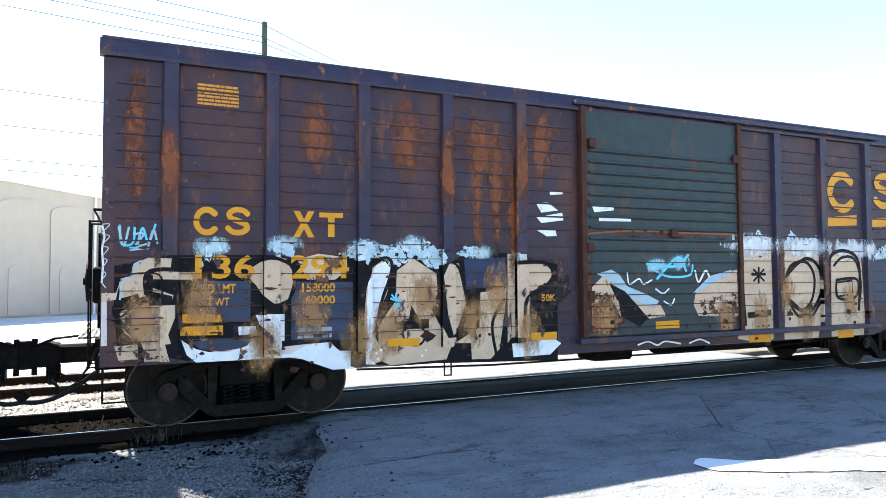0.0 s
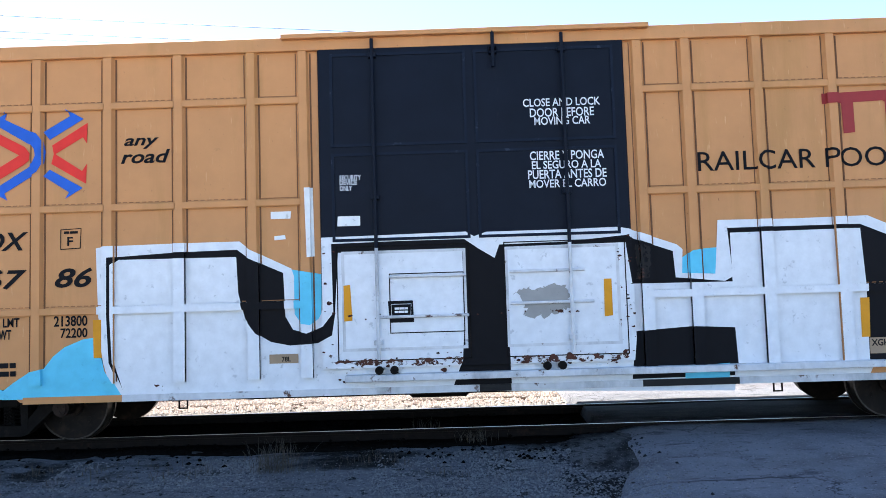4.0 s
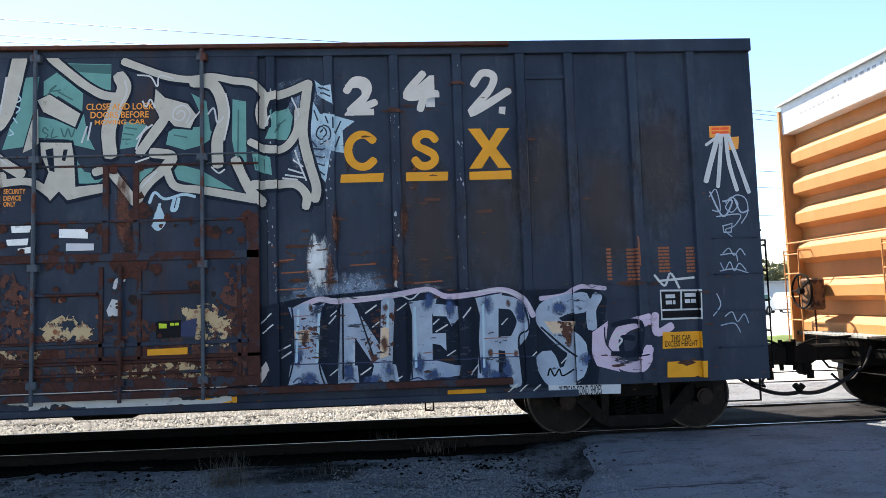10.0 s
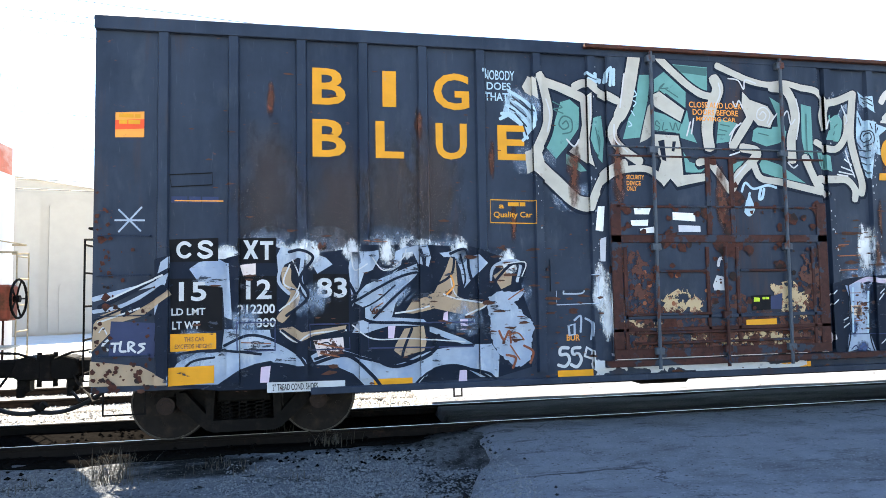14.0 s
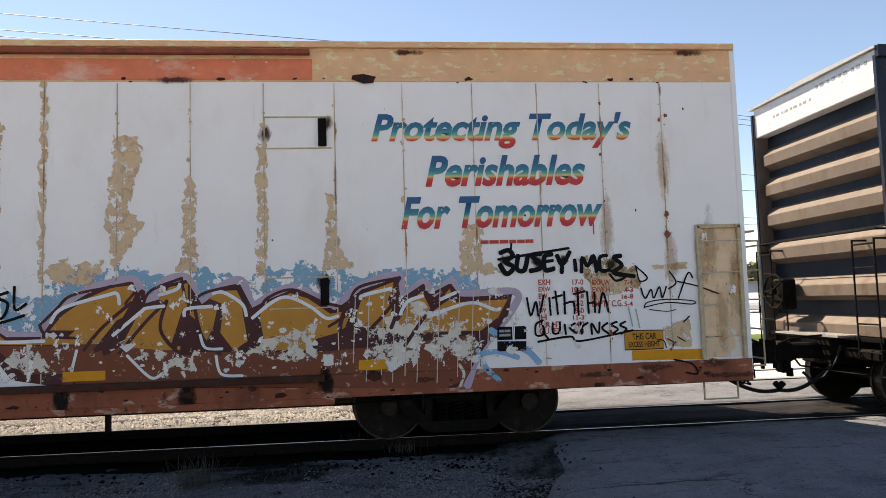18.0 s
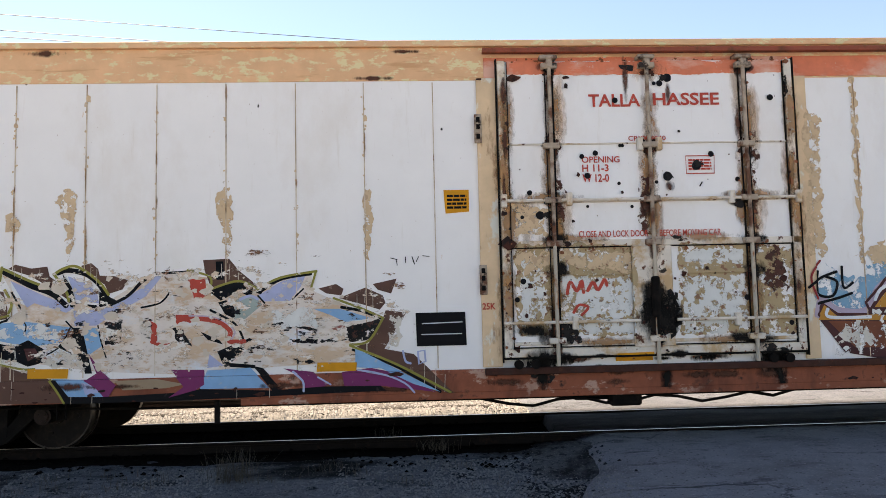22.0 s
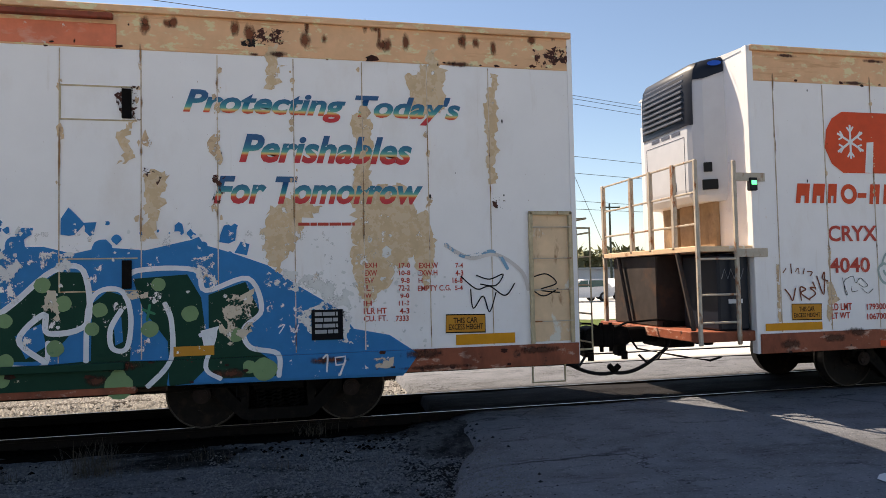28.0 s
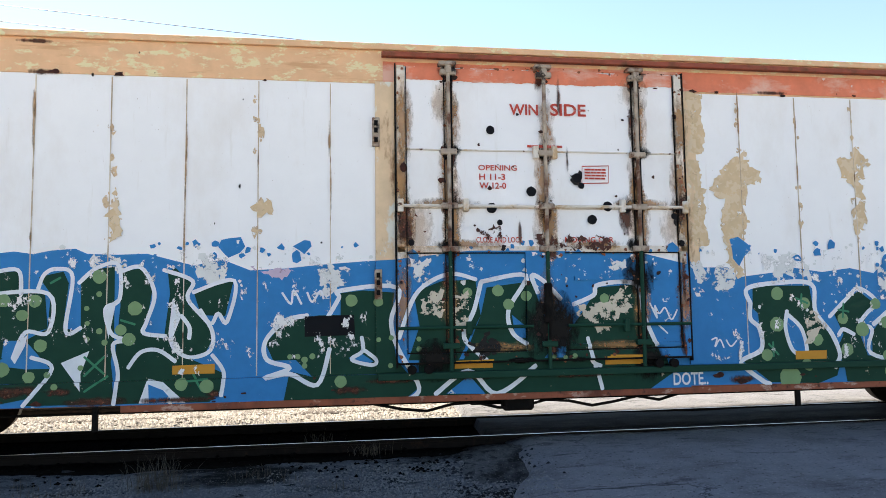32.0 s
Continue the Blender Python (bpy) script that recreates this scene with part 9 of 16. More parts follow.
shape(C, "ltgrey", 4, [(4.57,4.16), (4.65,4.16), (4.64,4.06), (4.56,4.08)])
shape(C, "orangep", 3, [(7.22,3.87), (7.5,3.87), (7.49,3.73), (7.22,3.72)])
bars(C, "redlogo", 4, 2, (7.25, 7.48, 3.75, 3.85))
shape(C, "orangep", 3, [(7.46,3.72), (7.6,3.73), (7.58,3.57), (7.46,3.56)])
brush(C, "cwhite", 4, 0.065, [(7.33,3.75), (7.21,3.39), (7.14,3.17)])
brush(C, "cwhite", 4, 0.051, [(7.37,3.72), (7.32,3.32), (7.29,3.1)])
brush(C, "cwhite", 4, 0.051, [(7.43,3.75), (7.45,3.39), (7.53,3.05)])
brush(C, "cwhite", 4, 0.051, [(7.46,3.75), (7.55,3.46), (7.68,3.02)])
brush(C, "cwhite", 4, 0.036, [(7.17,3.63), (7.37,3.75), (7.48,3.72)])
brush(C, "silver", 4, 0.021, [(7.18,3.03), (7.33,2.72), (7.46,2.91), (7.34,2.91)])
brush(C, "silver", 4, 0.021, [(7.49,2.94), (7.56,2.77), (7.66,2.79)])
brush(C, "silver", 4, 0.021, [(7.32,2.6), (7.44,2.63), (7.42,2.52), (7.33,2.52)], closed=True)
brush(C, "silver", 4, 0.014, [(7.27,2.24), (7.45,2.25), (7.48,2.16)])
brush(C, "silver", 4, 0.014, [(7.25,2.04), (7.43,2.06), (7.62,2.0)])
brush(C, "silver", 4, 0.014, [(7.22,1.37), (7.39,1.39), (7.46,1.28)])
brush(C, "cwhite", 4, 0.028, [(6.42,2.01), (6.54,1.88), (6.62,2.03), (6.72,1.85)])
brush(C, "cwhite", 4, 0.028, [(6.48,1.94), (6.91,1.97)])
bars(C, "rustp", 3, 9, (5.83, 5.89, 1.95, 2.36))
bars(C, "rustp", 3, 9, (6.08, 6.22, 1.94, 2.35))
bars(C, "rustp", 3, 8, (6.48, 6.62, 2.03, 2.36))
bars(C, "rustp", 3, 8, (6.83, 6.94, 2.02, 2.35))
shape(C, "blackp", 5, [(6.48,1.82), (6.97,1.81), (6.96,1.47), (6.48,1.47)])
brush(C, "cwhite", 6, 0.028, [(6.48,1.82), (6.97,1.81), (6.96,1.47), (6.48,1.47)], closed=True)
brush(C, "cwhite", 6, 0.021, [(6.49,1.58), (6.96,1.58)])
brush(C, "cwhite", 6, 0.021, [(6.74,1.81), (6.73,1.59)])
bars(C, "cwhite", 6, 2, (6.54, 6.66, 1.62, 1.77))
bars(C, "cwhite", 6, 2, (6.78, 6.92, 1.63, 1.78))
shape(C, "amberp", 5, [(6.48,1.31), (6.95,1.31), (6.95,1.11), (6.47,1.11)])
words(C, "blackp", 6, 'THIS CAR', (6.58, 6.83, 1.2, 1.27))
words(C, "blackp", 6, 'EXCESS HEIGHT', (6.5, 6.91, 1.13, 1.2))
shape(C, "amberp", 5, [(6.52,0.95), (7.0,0.95), (6.99,0.75), (6.51,0.76)])
shape(C, "amberp", 5, [(3.82,0.71), (4.28,0.71), (4.28,0.6), (3.81,0.6)])
shape(C, "amberp", 5, [(0.86,0.72), (1.33,0.73), (1.33,0.61), (0.85,0.6)])
shape(C, "cwhite", 5, [(5.04,0.72), (5.93,0.7), (5.92,0.59), (5.04,0.6)])
words(C, "blackp", 6, '2" TREAD COND. SHOES', (5.17, 5.69, 0.59, 0.71))
shape(C, "inkblue", 1, [(1.62,1.77), (2.03,1.86), (3.24,1.95), (3.98,1.91), (4.86,1.88), (5.69,1.88), (5.81,1.74), (5.64,0.66), (4.82,0.7), (3.2,0.76), (1.75,0.81), (1.55,1.14)])
brush(C, "lav", 2, 0.067, [(2.03,1.73), (2.3,1.84), (2.57,1.81), (3.17,1.86), (3.61,1.92), (3.84,1.83), (4.18,1.85), (4.52,1.89), (4.76,1.78), (4.88,1.57)])
brush(C, "lav", 2, 0.054, [(4.99,1.77), (5.27,1.8), (5.48,1.9), (5.79,1.87)])
brush(C, "silver", 3, 0.306, [(2.15,1.68), (2.14,1.13)])
shape(C, "silver", 3, [(1.96,1.07), (2.31,1.07), (2.4,0.82), (2.14,0.88), (1.92,0.83)])
shape(C, "silver", 3, [(1.94,1.76), (2.2,1.72), (2.38,1.8), (2.29,1.61), (1.99,1.61)])
brush(C, "silver", 3, 0.187, [(2.65,1.72), (2.62,0.89)])
shape(C, "silver", 3, [(2.55,1.05), (2.75,1.04), (2.77,0.82), (2.52,0.82)])
brush(C, "silver", 3, 0.200, [(2.66,1.67), (3.05,1.05)])
brush(C, "silver", 3, 0.160, [(3.13,1.78), (3.09,1.03)])
shape(C, "silver", 3, [(2.95,1.04), (3.21,1.04), (3.25,0.81), (2.89,0.81)])
shape(C, "silver", 3, [(3.38,1.78), (3.72,1.81), (3.66,1.61), (3.65,1.08), (3.93,1.0), (4.0,1.0), (3.98,0.88), (3.37,0.81), (3.41,1.09), (3.42,1.62)])
shape(C, "silver", 3, [(3.67,1.75), (3.97,1.71), (3.98,1.56), (3.89,1.47), (3.83,1.59), (3.67,1.6)])
shape(C, "silver", 3, [(3.65,1.39), (3.82,1.39), (3.82,1.18), (3.75,1.25), (3.65,1.27)])
shape(C, "silver", 3, [(4.19,1.8), (4.52,1.85), (4.47,1.72), (4.45,1.18), (4.44,0.85), (4.18,0.79), (4.24,1.59)])
brush(C, "silver", 3, 0.162, [(4.44,1.75), (4.67,1.7), (4.76,1.49), (4.66,1.27), (4.49,1.24)])
brush(C, "silver", 3, 0.161, [(4.61,1.16), (4.64,0.77)])
brush(C, "silver", 3, 0.258, [(5.5,1.71), (5.19,1.66), (5.04,1.55), (5.22,1.32), (5.41,1.13), (5.33,0.85), (5.12,0.81), (5.02,1.03)])
brush(C, "silver", 3, 0.122, [(5.61,1.41), (5.61,1.61), (5.69,1.77)])
shape(C, "rustflake", 4, [(1.96,1.46), (2.29,1.52), (2.26,1.12), (1.99,1.13)], rough=0.066)
shape(C, "rustflake", 4, [(2.96,1.63), (3.19,1.69), (3.17,1.09), (2.88,1.1)], rough=0.067)
brush(C, "pinkp", 3, 0.137, [(6.31,1.48), (6.01,1.38), (5.87,1.18), (5.93,0.96), (6.18,0.91), (6.29,1.11)])
brush(C, "inkblue", 4, 0.068, [(6.11,1.25), (5.97,1.25), (5.99,1.05), (6.18,1.09)])
shape(C, "pinkp", 2, [(5.61,1.34), (5.81,1.47), (5.77,1.2), (5.93,0.85), (5.65,0.93), (5.59,1.07)])
brush(C, "pinkp", 3, 0.096, [(6.4,1.52), (6.41,1.31), (6.59,1.38)])
brush(C, "blackp", 5, 0.020, [(5.04,0.84), (5.07,0.92), (5.12,0.83), (5.18,0.91), (5.22,0.83), (5.36,0.9)])

# painted on car C
shape(C, "orangep", 3, [(-7.58,3.87), (-7.27,3.89), (-7.27,3.59), (-7.58,3.58)])
shape(C, "redlogo", 4, [(-7.58,3.78), (-7.27,3.8), (-7.27,3.69), (-7.58,3.67)])
bars(C, "yellowp", 5, 2, (-7.54, -7.31, 3.71, 3.86))
brush(C, "silver", 3, 0.020, [(-7.53,2.75), (-7.3,2.51)])
brush(C, "silver", 3, 0.020, [(-7.29,2.78), (-7.53,2.5)])
brush(C, "silver", 3, 0.020, [(-7.57,2.63), (-7.26,2.63)])
brush(C, "blackp", 3, 0.014, [(-6.99,3.16), (-6.52,3.19), (-6.52,3.05), (-6.97,3.02)], closed=True)
bars(C, "navy", 3, 1, (-6.97, -6.45, 2.79, 2.91))

# painted on car D
words(D, "script", 3, "Protecting Today's", (6.5, 9.79, 3.63, 4.09), lean=0.28)
words(D, "script", 3, 'Perishables', (7.15, 9.17, 3.16, 3.55), lean=0.28)
words(D, "script", 3, 'For Tomorrow', (6.84, 9.37, 2.64, 3.04), lean=0.28)
bars(D, "redtxt", 3, 1, (7.81, 8.47, 2.42, 2.49))
shape(D, "blackp", 4, [(7.98,1.42), (8.32,1.43), (8.32,1.14), (7.97,1.14)])
brush(D, "whitep", 5, 0.013, [(7.97,1.26), (8.33,1.26)])
brush(D, "whitep", 5, 0.013, [(8.17,1.42), (8.17,1.26)])
bars(D, "dimw", 5, 2, (8.0, 8.14, 1.29, 1.39))
shape(D, "amberd", 4, [(9.57,1.33), (10.07,1.32), (10.06,1.09), (9.57,1.09)])
brush(D, "blackp", 5, 0.013, [(9.57,1.33), (10.07,1.32), (10.06,1.09), (9.57,1.09)], closed=True)
words(D, "blackp", 5, 'THIS CAR', (9.67, 9.98, 1.21, 1.29))
words(D, "blackp", 5, 'EXCESS HEIGHT', (9.62, 10.02, 1.12, 1.19))
shape(D, "amberp", 3, [(9.66,1.08), (10.6,1.07), (10.6,0.94), (9.66,0.96)])
shape(D, "amberp", 5, [(6.3,1.09), (6.76,1.09), (6.76,1.0), (6.29,0.99)])
words(D, "redtxt", 3, 'EXH', (8.51, 8.66, 1.92, 1.99))
words(D, "redtxt", 3, 'EXW', (8.51, 8.66, 1.84, 1.9))
words(D, "redtxt", 3, 'EW', (8.51, 8.62, 1.75, 1.82))
words(D, "redtxt", 3, 'IL', (8.51, 8.59, 1.67, 1.73))
words(D, "redtxt", 3, 'IW', (8.51, 8.6, 1.58, 1.64))
words(D, "redtxt", 3, 'IH', (8.5, 8.6, 1.49, 1.56))
words(D, "redtxt", 3, 'FLR HT', (8.5, 8.78, 1.4, 1.47))
words(D, "redtxt", 3, 'CU. FT.', (8.5, 8.79, 1.32, 1.39))
words(D, "redtxt", 3, '17-0', (8.94, 9.08, 1.91, 1.98))
words(D, "redtxt", 3, '10-8', (8.93, 9.08, 1.82, 1.89))
words(D, "redtxt", 3, '9-8', (8.97, 9.08, 1.74, 1.8))
words(D, "redtxt", 3, '72-2', (8.93, 9.07, 1.65, 1.72))
words(D, "redtxt", 3, '9-0', (8.96, 9.07, 1.56, 1.63))
words(D, "redtxt", 3, '11-3', (8.93, 9.07, 1.48, 1.54))
words(D, "redtxt", 3, '4-3', (8.96, 9.07, 1.39, 1.46))
words(D, "redtxt", 3, '7333', (8.92, 9.06, 1.31, 1.37))
words(D, "redtxt", 3, 'EXH.W', (9.19, 9.42, 1.9, 1.97))
words(D, "redtxt", 3, 'EXW.H', (9.19, 9.41, 1.81, 1.88))
words(D, "redtxt", 3, 'H', (9.18, 9.24, 1.73, 1.79))
words(D, "redtxt", 3, 'EMPTY C.G.', (9.18, 9.57, 1.63, 1.71))
words(D, "redtxt", 3, '7-4', (9.6, 9.71, 1.89, 1.96))
words(D, "redtxt", 3, '4-3', (9.6, 9.71, 1.8, 1.87))
words(D, "redtxt", 3, '16-8', (9.56, 9.71, 1.72, 1.78))
words(D, "redtxt", 3, '5-4', (9.59, 9.7, 1.63, 1.69))

# painted on car D
shape(D, "blueglow", 1, [(2.02,1.62), (2.19,2.08), (2.72,1.86), (2.86,2.2), (3.66,2.31), (4.06,2.16), (4.47,2.22), (5.08,2.13), (5.83,2.17), (6.24,2.09), (6.81,2.15), (7.38,2.13), (7.81,2.05), (8.02,1.76), (7.71,1.56), (4.05,1.56), (2.04,1.35)], rough=0.080)
brush(D, "lav", 2, 0.093, [(2.04,1.48), (2.11,1.67), (2.31,1.53), (2.68,1.52), (2.85,1.79), (3.19,2.01), (3.43,2.08), (3.7,2.12), (3.84,1.91), (3.96,1.92), (4.03,2.08), (4.3,2.13), (4.48,1.84), (4.73,2.03), (4.94,2.07), (5.06,1.79), (5.24,1.87), (5.52,1.98), (5.82,1.85), (6.02,1.72), (6.31,1.96), (6.79,2.09), (6.82,1.8), (7.09,2.0), (7.22,1.86), (7.44,2.0), (7.55,1.84), (8.21,1.85), (8.16,1.61), (7.76,1.14), (7.59,0.74)])
shape(D, "dkmaroon", 3, [(2.03,1.48), (2.11,1.64), (2.31,1.5), (2.68,1.49), (2.88,1.78), (3.19,1.97), (3.43,2.06), (3.7,2.09), (3.81,1.83), (3.99,1.88), (4.06,2.05), (4.3,2.1), (4.48,1.81), (4.73,1.99), (4.92,2.03), (5.06,1.75), (5.24,1.84), (5.52,1.95), (5.82,1.82), (6.02,1.69), (6.35,1.93), (6.78,2.06), (6.82,1.76), (7.07,1.96), (7.22,1.81), (7.43,1.97), (7.55,1.8), (8.18,1.82), (8.12,1.57), (7.73,1.08), (7.57,0.81), (7.45,0.72), (2.96,0.9), (2.37,1.01)])
shape(D, "orangep2", 4, [(2.07,1.48), (2.14,1.6), (2.31,1.45), (2.98,1.48), (3.06,1.55), (2.78,1.56), (2.92,1.73), (3.2,1.92), (3.46,2.03), (3.66,2.05), (3.72,1.93), (3.55,1.57), (3.41,1.38), (2.04,1.42)])
shape(D, "orangep2", 4, [(3.42,1.44), (3.78,1.77), (4.08,1.82), (3.99,1.88), (4.11,2.02), (4.32,2.06), (4.32,1.87), (4.27,1.55), (4.23,1.28), (3.51,1.31)])
shape(D, "orangep2", 4, [(4.32,1.68), (4.4,1.76), (4.66,1.78), (4.61,1.54), (4.51,1.34), (4.31,1.28)])
shape(D, "orangep2", 4, [(4.55,1.88), (4.76,1.96), (4.91,1.96), (5.03,1.73), (5.05,1.39), (4.84,1.26), (4.69,1.47), (4.73,1.8)])
shape(D, "orangep2", 4, [(5.07,1.52), (5.2,1.75), (5.5,1.91), (5.71,1.84), (5.97,1.65), (6.23,1.69), (6.12,1.44), (5.8,1.36), (5.66,1.23), (5.08,1.25)])
shape(D, "orangep2", 4, [(6.28,1.64), (6.37,1.88), (6.73,2.01), (6.7,1.67), (6.63,1.47), (6.29,1.48)])
shape(D, "orangep2", 4, [(6.75,1.49), (6.9,1.73), (7.07,1.89), (7.18,1.65), (7.41,1.91), (7.47,1.74), (8.12,1.76), (8.0,1.55), (7.78,1.39), (6.84,1.39)])
shape(D, "brownp", 4, [(2.18,1.4), (3.37,1.37), (4.24,1.26), (5.04,1.23), (5.79,1.2), (6.77,1.26), (7.7,1.35), (7.73,1.15), (7.57,0.81), (7.31,0.72), (3.1,0.92), (2.97,1.06), (2.5,1.07)])
shape(D, "flake", 5, [(2.28,1.28), (2.71,1.31), (2.74,1.07), (2.38,1.1)], rough=0.093)
shape(D, "flake", 5, [(3.1,1.19), (3.37,1.25), (3.64,1.24), (4.04,1.26), (4.44,1.21), (4.43,1.01), (4.03,1.08), (3.37,1.05)], rough=0.093)
shape(D, "flake", 5, [(4.71,1.2), (5.11,1.25), (5.18,1.38), (5.8,1.5), (5.8,0.96), (5.37,1.0), (4.84,1.06)], rough=0.094)
shape(D, "flake", 5, [(6.36,1.48), (6.78,1.6), (7.7,1.35), (7.66,1.08), (7.18,1.06), (6.41,1.12)], rough=0.095)
shape(D, "flake", 5, [(6.86,1.73), (7.36,1.71), (7.42,1.57), (6.92,1.48)], rough=0.096)
brush(D, "whitep", 6, 0.040, [(2.79,1.65), (2.92,1.81), (3.39,1.94), (3.52,1.96), (3.55,1.84)])
brush(D, "whitep", 6, 0.040, [(2.18,1.55), (2.2,1.45), (2.72,1.44)])
brush(D, "whitep", 6, 0.040, [(3.48,1.48), (3.78,1.73), (3.85,1.78), (4.05,1.8)])
brush(D, "whitep", 6, 0.040, [(4.0,1.93), (4.19,1.99), (4.23,2.05)])
brush(D, "whitep", 6, 0.040, [(4.28,1.68), (4.31,1.76), (4.59,1.78)])
brush(D, "whitep", 6, 0.040, [(4.61,1.93), (4.73,1.94), (4.94,1.8), (4.99,1.66)])
brush(D, "whitep", 6, 0.040, [(5.06,1.63), (5.31,1.82), (5.49,1.86), (5.74,1.74), (5.92,1.6), (6.06,1.62)])
brush(D, "whitep", 6, 0.041, [(6.33,1.82), (6.37,1.86), (6.7,1.93)])
brush(D, "whitep", 6, 0.041, [(6.8,1.62), (6.9,1.77), (7.08,1.83)])
brush(D, "whitep", 6, 0.041, [(7.29,1.78), (7.48,1.86)])
brush(D, "whitep", 6, 0.041, [(7.14,1.58), (7.65,1.73), (7.95,1.64), (8.02,1.65)])
brush(D, "whitep", 6, 0.033, [(3.02,1.06), (3.08,1.32)])
brush(D, "whitep", 6, 0.033, [(3.64,1.24), (3.9,0.98), (4.03,1.02)])
brush(D, "whitep", 6, 0.033, [(4.46,1.45), (4.52,1.3), (4.71,1.28)])
brush(D, "whitep", 6, 0.033, [(4.64,1.2), (4.7,0.99), (4.94,0.96)])
brush(D, "dkmaroon", 6, 0.047, [(3.55,1.57), (3.79,1.97), (3.81,1.89)])
brush(D, "dkmaroon", 6, 0.047, [(4.17,1.29), (4.25,1.55), (4.33,1.28)])
brush(D, "dkmaroon", 6, 0.048, [(6.16,1.76), (6.08,1.45), (6.25,1.51)])
brush(D, "dkmaroon", 6, 0.048, [(6.69,1.46), (6.78,1.67)])
shape(D, "amberp", 7, [(2.93,1.08), (3.4,1.08), (3.4,0.97), (2.93,0.97)])
shape(D, "amberp", 7, [(6.3,1.08), (6.76,1.08), (6.75,0.97), (6.29,0.97)])
brush(D, "blackp", 6, 0.033, [(1.94,1.82), (2.12,1.94), (2.32,2.01)])
brush(D, "blackp", 6, 0.033, [(2.08,2.02), (2.06,1.75), (2.25,1.71), (2.32,1.88), (2.18,1.95)])
brush(D, "blackp", 6, 0.033, [(2.39,2.07), (2.4,1.81), (2.52,1.87)])
brush(D, "blackp", 6, 0.033, [(2.05,1.62), (2.31,1.68), (2.5,1.74)])
brush(D, "maroon", 5, 0.027, [(2.12,2.15), (1.98,1.95), (2.05,1.68)])
shape(D, "blackp", 4, [(8.0,1.43), (8.34,1.42), (8.33,1.13), (7.99,1.13)])
brush(D, "whitep", 5, 0.014, [(7.99,1.26), (8.34,1.25)])
brush(D, "whitep", 5, 0.014, [(8.19,1.42), (8.18,1.25)])
brush(D, "blueglow", 5, 0.069, [(7.73,1.15), (7.83,0.93), (7.97,0.79)])
brush(D, "flake", 5, 0.034, [(7.5,0.99), (7.55,0.88), (7.5,0.74)])

# painted on car D
words(D, "redtxt", 5, 'TALLA', (-0.73, -0.08, 4.11, 4.27))
words(D, "redtxt", 5, 'HASSEE', (0.08, 0.92, 4.12, 4.28))
words(D, "redtxt", 5, 'OPENING', (-0.84, -0.37, 3.41, 3.49))
words(D, "redtxt", 5, 'H 11-3', (-0.84, -0.51, 3.3, 3.39))
words(D, "redtxt", 5, 'W 12-0', (-0.84, -0.51, 3.17, 3.27))
words(D, "redtxt", 5, 'CRYX 4040', (-0.25, 0.22, 3.68, 3.74))
words(D, "redtxt", 5, 'CLOSE AND LOCK DOOR', (-0.91, -0.05, 2.49, 2.57))
words(D, "redtxt", 5, 'BEFORE MOVING CAR', (0.09, 0.86, 2.49, 2.57))
brush(D, "redtxt", 5, 0.014, [(0.46,3.48), (0.82,3.48), (0.81,3.26), (0.46,3.26)], closed=True)
bars(D, "redtxt", 5, 4, (0.49, 0.78, 3.29, 3.44))
words(D, "redtxt", 4, '25K', (-2.11, -1.95, 1.64, 1.72))
shape(D, "amberp", 4, [(-2.55,3.11), (-2.24,3.11), (-2.24,2.84), (-2.53,2.82)])
bars(D, "blackp", 5, 4, (-2.51, -2.27, 2.86, 3.05))
shape(D, "blackp", 4, [(-2.92,1.62), (-2.32,1.62), (-2.31,1.22), (-2.91,1.22)])
brush(D, "greyw", 5, 0.013, [(-2.84,1.49), (-2.36,1.5)])
brush(D, "greyw", 5, 0.013, [(-2.85,1.36), (-2.37,1.36)])
shape(D, "amberp", 5, [(-0.5,1.08), (-0.05,1.09), (-0.04,0.98), (-0.5,0.98)])
brush(D, "redtxt", 5, 0.040, [(-1.08,1.81), (-1.04,1.95), (-0.96,1.84), (-0.9,1.96), (-0.88,1.82)])
brush(D, "redtxt", 5, 0.040, [(-0.83,1.84), (-0.76,1.94), (-0.7,1.85), (-0.62,1.97), (-0.59,1.9)])
brush(D, "redtxt", 5, 0.033, [(-1.01,1.58), (-0.94,1.67), (-0.83,1.64), (-0.91,1.55)])
shape(D, "blackflake", 6, [(-0.24,1.68), (0.05,1.82), (0.25,1.77), (0.28,1.41), (0.11,1.29), (-0.02,1.42), (-0.18,1.45)], rough=0.060)
shape(D, "blackflake", 6, [(-1.2,1.45), (-0.94,1.47), (-0.97,1.19), (-1.19,1.22)], rough=0.053)
shape(D, "blackflake", 5, [(-1.6,1.07), (-1.27,1.13), (-1.24,0.87), (-1.4,0.7), (-1.57,0.87)], rough=0.052)
shape(D, "blackflake", 5, [(1.28,1.11), (1.64,1.1), (1.64,0.94), (1.36,0.94)], rough=0.053)
shape(D, "rustflake", 5, [(1.37,2.32), (1.56,2.34), (1.64,2.04), (1.52,1.69), (1.39,1.91)], rough=0.054)
shape(D, "blackflake", 6, [(-1.34,2.78), (-1.25,2.81), (-1.26,2.7), (-1.33,2.69)], rough=0.040)
shape(D, "blackflake", 6, [(0.18,3.27), (0.25,3.28), (0.26,3.2), (0.2,3.19)], rough=0.034)
shape(D, "blackflake", 6, [(0.55,3.4), (0.66,3.41), (0.67,3.32), (0.58,3.31)], rough=0.034)
shape(D, "blackflake", 6, [(0.19,4.5), (0.3,4.51), (0.28,4.43), (0.2,4.41)], rough=0.036)
